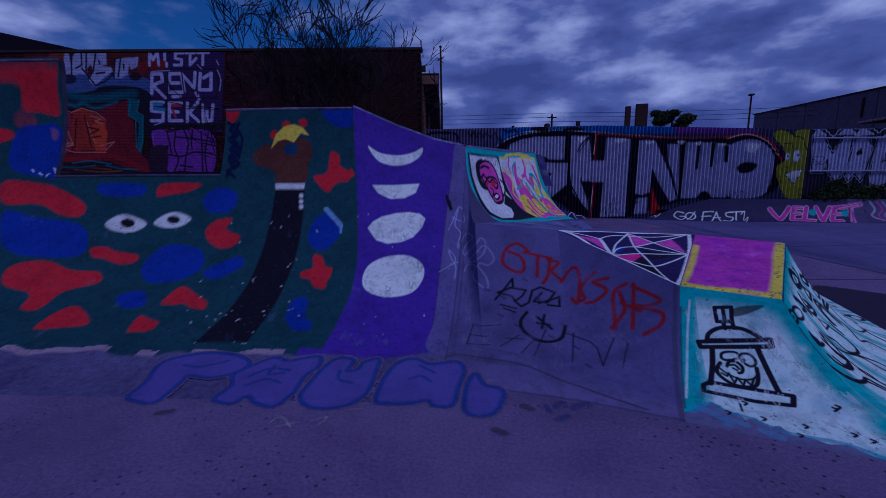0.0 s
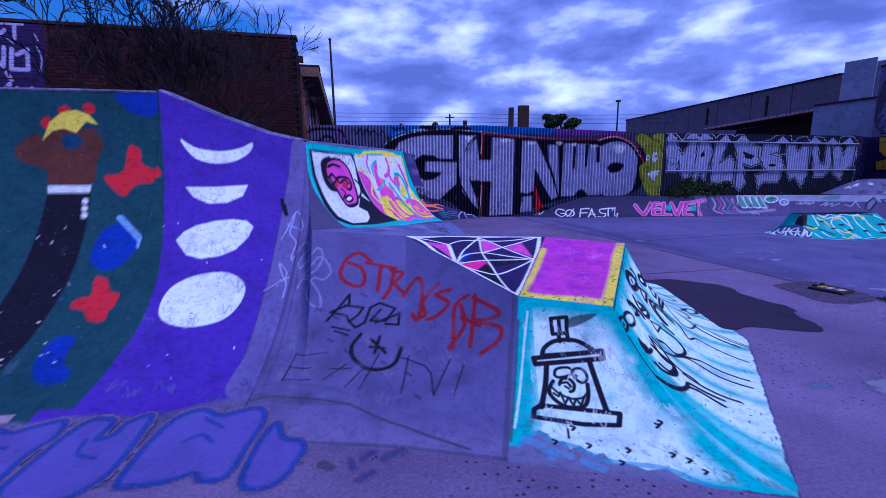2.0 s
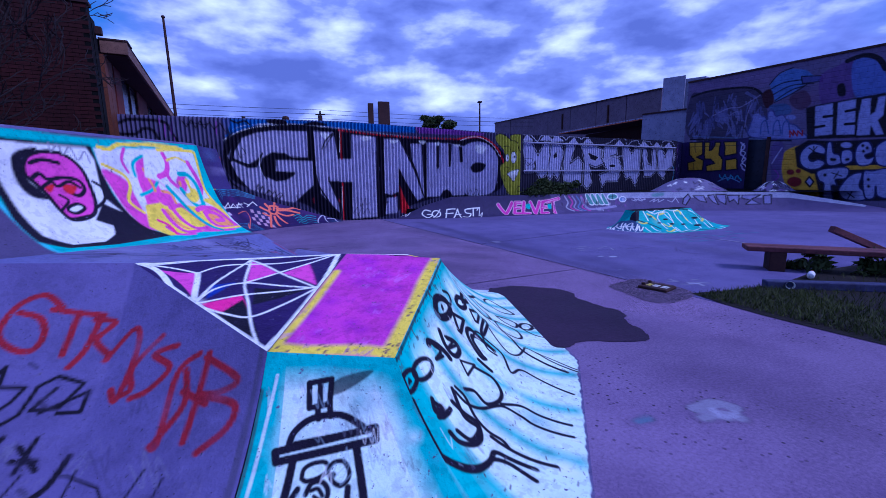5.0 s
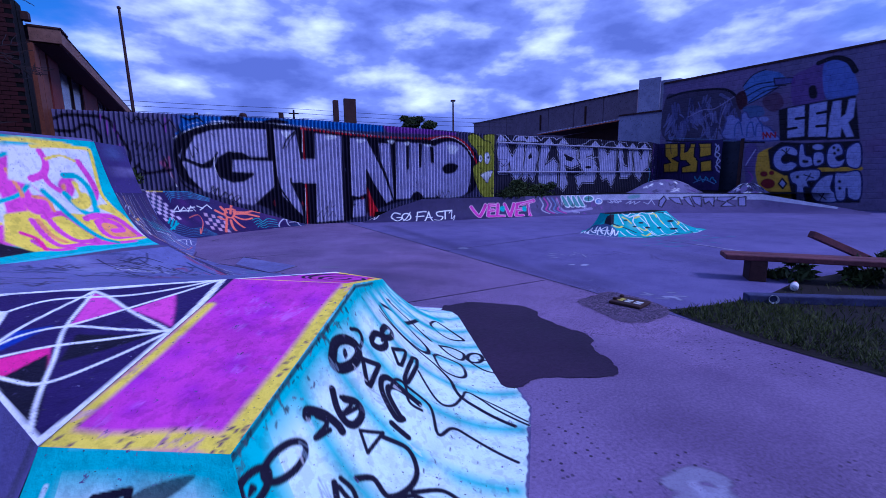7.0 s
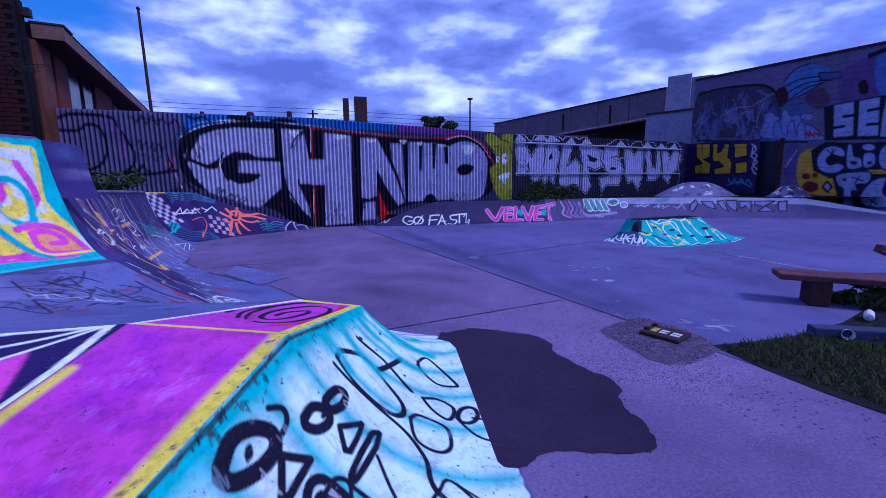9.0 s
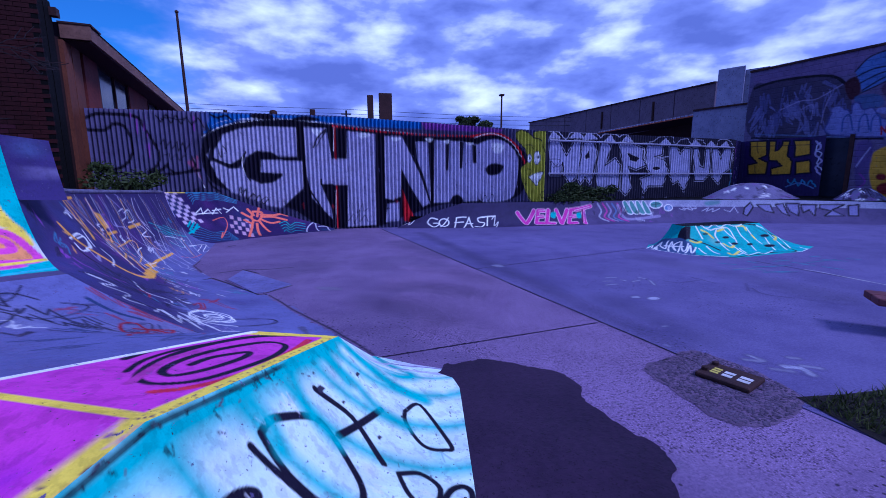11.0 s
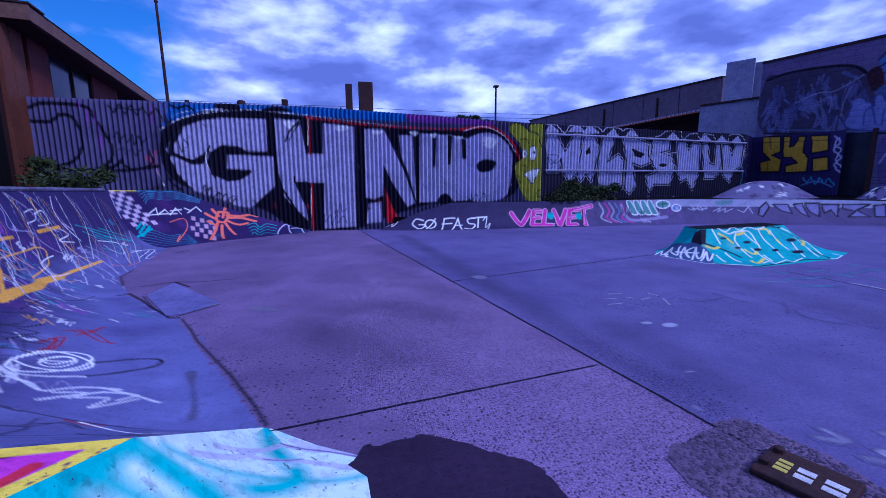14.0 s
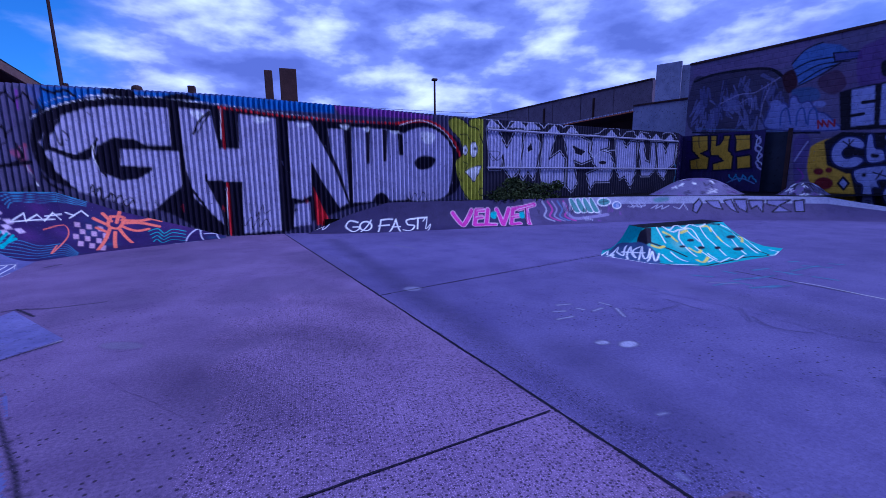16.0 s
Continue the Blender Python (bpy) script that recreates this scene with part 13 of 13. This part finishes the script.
part("eave", house_box(-0.3, 1.05, 4.30, 0.47, 18, 4.36), BROWNSIDE, brick_house, "dark underside of the roof")
part("fascia", house_box(0.45, 1.04, 4.33, 0.51, 18.2, 4.60), FASCIA, brick_house, "tan fascia board")
part("fascia", house_box(-0.02, 0.98, 4.33, 0.52, 1.035, 4.62), FASCIA, brick_house, "tan fascia end")
part("gutter_cap", house_box(-0.04, 0.96, 4.625, 0.54, 1.62, 4.66), RUST, brick_house, "dark flashing on the roof's corner")
bm = poly_bm([house(0.53, 1.0, 4.61), house(0.53, 18.3, 4.61), house(-6, 18.3, 4.9), house(-6, 1.0, 4.9)])
part("roof", bm, RUST, brick_house, "dark low roof")
bm = poly_bm([house(-9.4, 0.4, 5.05), house(-30, 0.4, 9.6), house(-30, 12, 9.6), house(-9.4, 12, 5.05)])
part("roof", bm, RUST, brick_house, "dark sloping roof behind the wall")

# ---- block wall hall and sheds ----
hall = thing("hall", "tall painted blockwork hall covered in large graffiti", "building")
WALL.mesh("wall", BLOCK, hall, "blockwork wall with pale bubble and block letters", smooth=False)
wa, wb = Vector((20.3, 18.75, 0)), Vector((22.8, 9.6, 0))
wn_ = Vector((9.15, 2.5, 0)).normalized()
part("body", prism([tuple((wa + wn_ * 0.03).xy), tuple((wb + wn_ * 0.03).xy), tuple((wb + wn_ * 12).xy), tuple((wa + wn_ * 12).xy)], 5.58), BLOCK, hall)
part("capping", prism([tuple((wa - wn_ * 0.05).xy), tuple((wb - wn_ * 0.05).xy), tuple((wb + wn_ * 0.3).xy), tuple((wa + wn_ * 0.3).xy)], 5.68, 5.6), RUST, hall)
wd = (wb - wa).normalized()
for k, (s, w, h, m_) in enumerate(((2.55, 1.0, 2.7, GLASSDARK),)):
    p = wa + wd * s - wn_ * 0.03
    door = part("door", prism([tuple(p.xy), tuple((p + wd * w).xy), tuple((p + wd * w + wn_ * 0.06).xy), tuple((p + wn_ * 0.06).xy)], h, 0.6), m_, hall, "dark tagged steel door")
    for s2 in (-0.12, w):
        q = p + wd * s2 - wn_ * 0.03
        part("jamb", prism([tuple(q.xy), tuple((q + wd * 0.12).xy), tuple((q + wd * 0.12 + wn_ * 0.09).xy), tuple((q + wn_ * 0.09).xy)], h + 0.1, 0.6), RUST, door)

shed = thing("shed", "long grey metal-clad shed with an orange-edged awning", "building")
S0, S1 = Vector((27.1, 28.0, 0)), Vector((22.75, 49.0, 0))
for k in range(7):
    p, q = S0.lerp(S1, k / 7), S0.lerp(S1, (k + 1) / 7 - 0.003)
    part("panel", prism([tuple(p.xy), tuple(q.xy), (q.x + 12, q.y + 1.6), (p.x + 12, p.y + 1.6)], 7.42), METALSHEET, shed)
part("capping", prism([(26.98, 28.0), (22.63, 49.0), (22.9, 49.0), (27.25, 28.0)], 7.5, 7.42), RUST, shed)
for f in (0.22, 0.47):
    p = S0.lerp(S1, f)
    part("downpipe", prism([(p.x - 0.12, p.y), (p.x - 0.14, p.y + 0.1), (p.x - 0.02, p.y + 0.1), (p.x, p.y)], 7.0, 5.6), RUST, shed)
AW0, AW1 = Vector((22.6, 23.2, 0)), Vector((22.1, 33.5, 0))
part("awning", prism([tuple(AW0.xy), tuple(AW1.xy), (AW1.x + 2.4, AW1.y), (AW0.x + 2.4, AW0.y)], 4.78, 4.7), RUST, shed)
for k in range(34):
    p, q = AW0.lerp(AW1, k / 34), AW0.lerp(AW1, (k + 0.6) / 34)
    part("awning_rib", prism([(p.x - 0.06, p.y), (q.x - 0.06, q.y), (q.x - 0.005, q.y), (p.x - 0.005, p.y)], 4.83, 4.75), WHITEWASH, shed)
part("awning_edge", prism([(AW0.x - 0.05, AW0.y), (AW1.x - 0.05, AW1.y), (AW1.x - 0.004, AW1.y), (AW0.x - 0.004, AW0.y)], 4.745, 4.69), surface("orange_trim", (0.5, 0.14, 0.05), (0.3, 0.08, 0.03), 20, 3, 0.6, 0.0), shed, "orange awning edge")
part("open_front", prism([(24.6, 23.2), (24.6, 33.5), (24.8, 33.5), (24.8, 23.2)], 4.69), BROWNSIDE, shed, "dark open front under the awning")
annex = thing("annex", "pale rendered annex with a tall parapet panel", "building")
part("wall", prism([(22.2, 24.0), (23.6, 20.6), (27.0, 22.0), (26.0, 24.8)], 4.95), WHITEWASH, annex)
part("upper_wall", prism([(24.45, 23.6), (25.2, 22.5), (27.0, 23.2), (26.5, 24.6)], 7.0, 5.004), WHITEWASH, annex)
part("parapet", prism([(23.65, 24.11), (24.3, 23.07), (24.42, 23.15), (23.77, 24.19)], 7.14, 4.95), WHITEWASH, annex)
part("ledge", prism([(22.12, 23.95), (23.5, 20.6), (23.62, 20.65), (22.24, 24.05)], 4.98, 4.90), RUST, annex, "dark wall capping")

# ---- poles and wires ----
flag = thing("flag_pole", "tall thin brown pole behind the fence", "pole")
part("shaft", tube_bm([(-3.83, 26.24, 0), (-3.92, 26.24, 4.7), (-3.98, 26.24, 9.1)], [0.085, 0.075, 0.055], 8), RUST, flag)
part("finial", lathe([(0.02, -0.08), (0.085, -0.03), (0.085, 0.03), (0.02, 0.08)], Matrix.Translation((-3.98, 26.24, 9.13)), 10), RUST, flag)
lamp = thing("street_lamp", "thin dark lamp post with a small flat head", "lamp post")
part("post", tube_bm([(9.16, 17.6, 0), (9.16, 17.6, 4.16)], [0.04, 0.03], 8), RUST, lamp)
part("head", bevelled(box_bm(9.08, 17.52, 4.15, 9.24, 17.68, 4.21), 0.015), RUST, lamp)
line_pole = thing("power_pole", "far timber power pole with a crossarm", "power pole")
part("shaft", tube_bm([(3.12, 42, 0), (3.12, 42, 7.25)], [0.10, 0.08], 8), BARK, line_pole)
part("crossarm", box_bm(2.7, 41.95, 6.9, 3.54, 42.05, 7.0), BARK, line_pole)
for z, dy in ((7.35, 0), (7.0, 0.1), (6.6, 0.1)):
    pts = [(x, 42 + dy, z + 0.035 * (3.12 - x) * (x < 3.12) - 0.3 * math.sin(math.pi * ((x - 3.12) % 30) / 30)) for x in np.linspace(-26.88, 63.12, 61)]
    wire = link("power_line", tube_bm(pts, [0.016] * len(pts), 4), WIRE)
    tagged(wire, "thin black overhead power line", "power line", "power lines")

# ---- plain walls that close the yard behind the camera ----
back_wall = link("wall_south", box_bm(-25, -16.3, 0, 32, -16, 3.0), BLOCK)
tagged(back_wall, "plain painted yard wall", "wall", kind="structure")
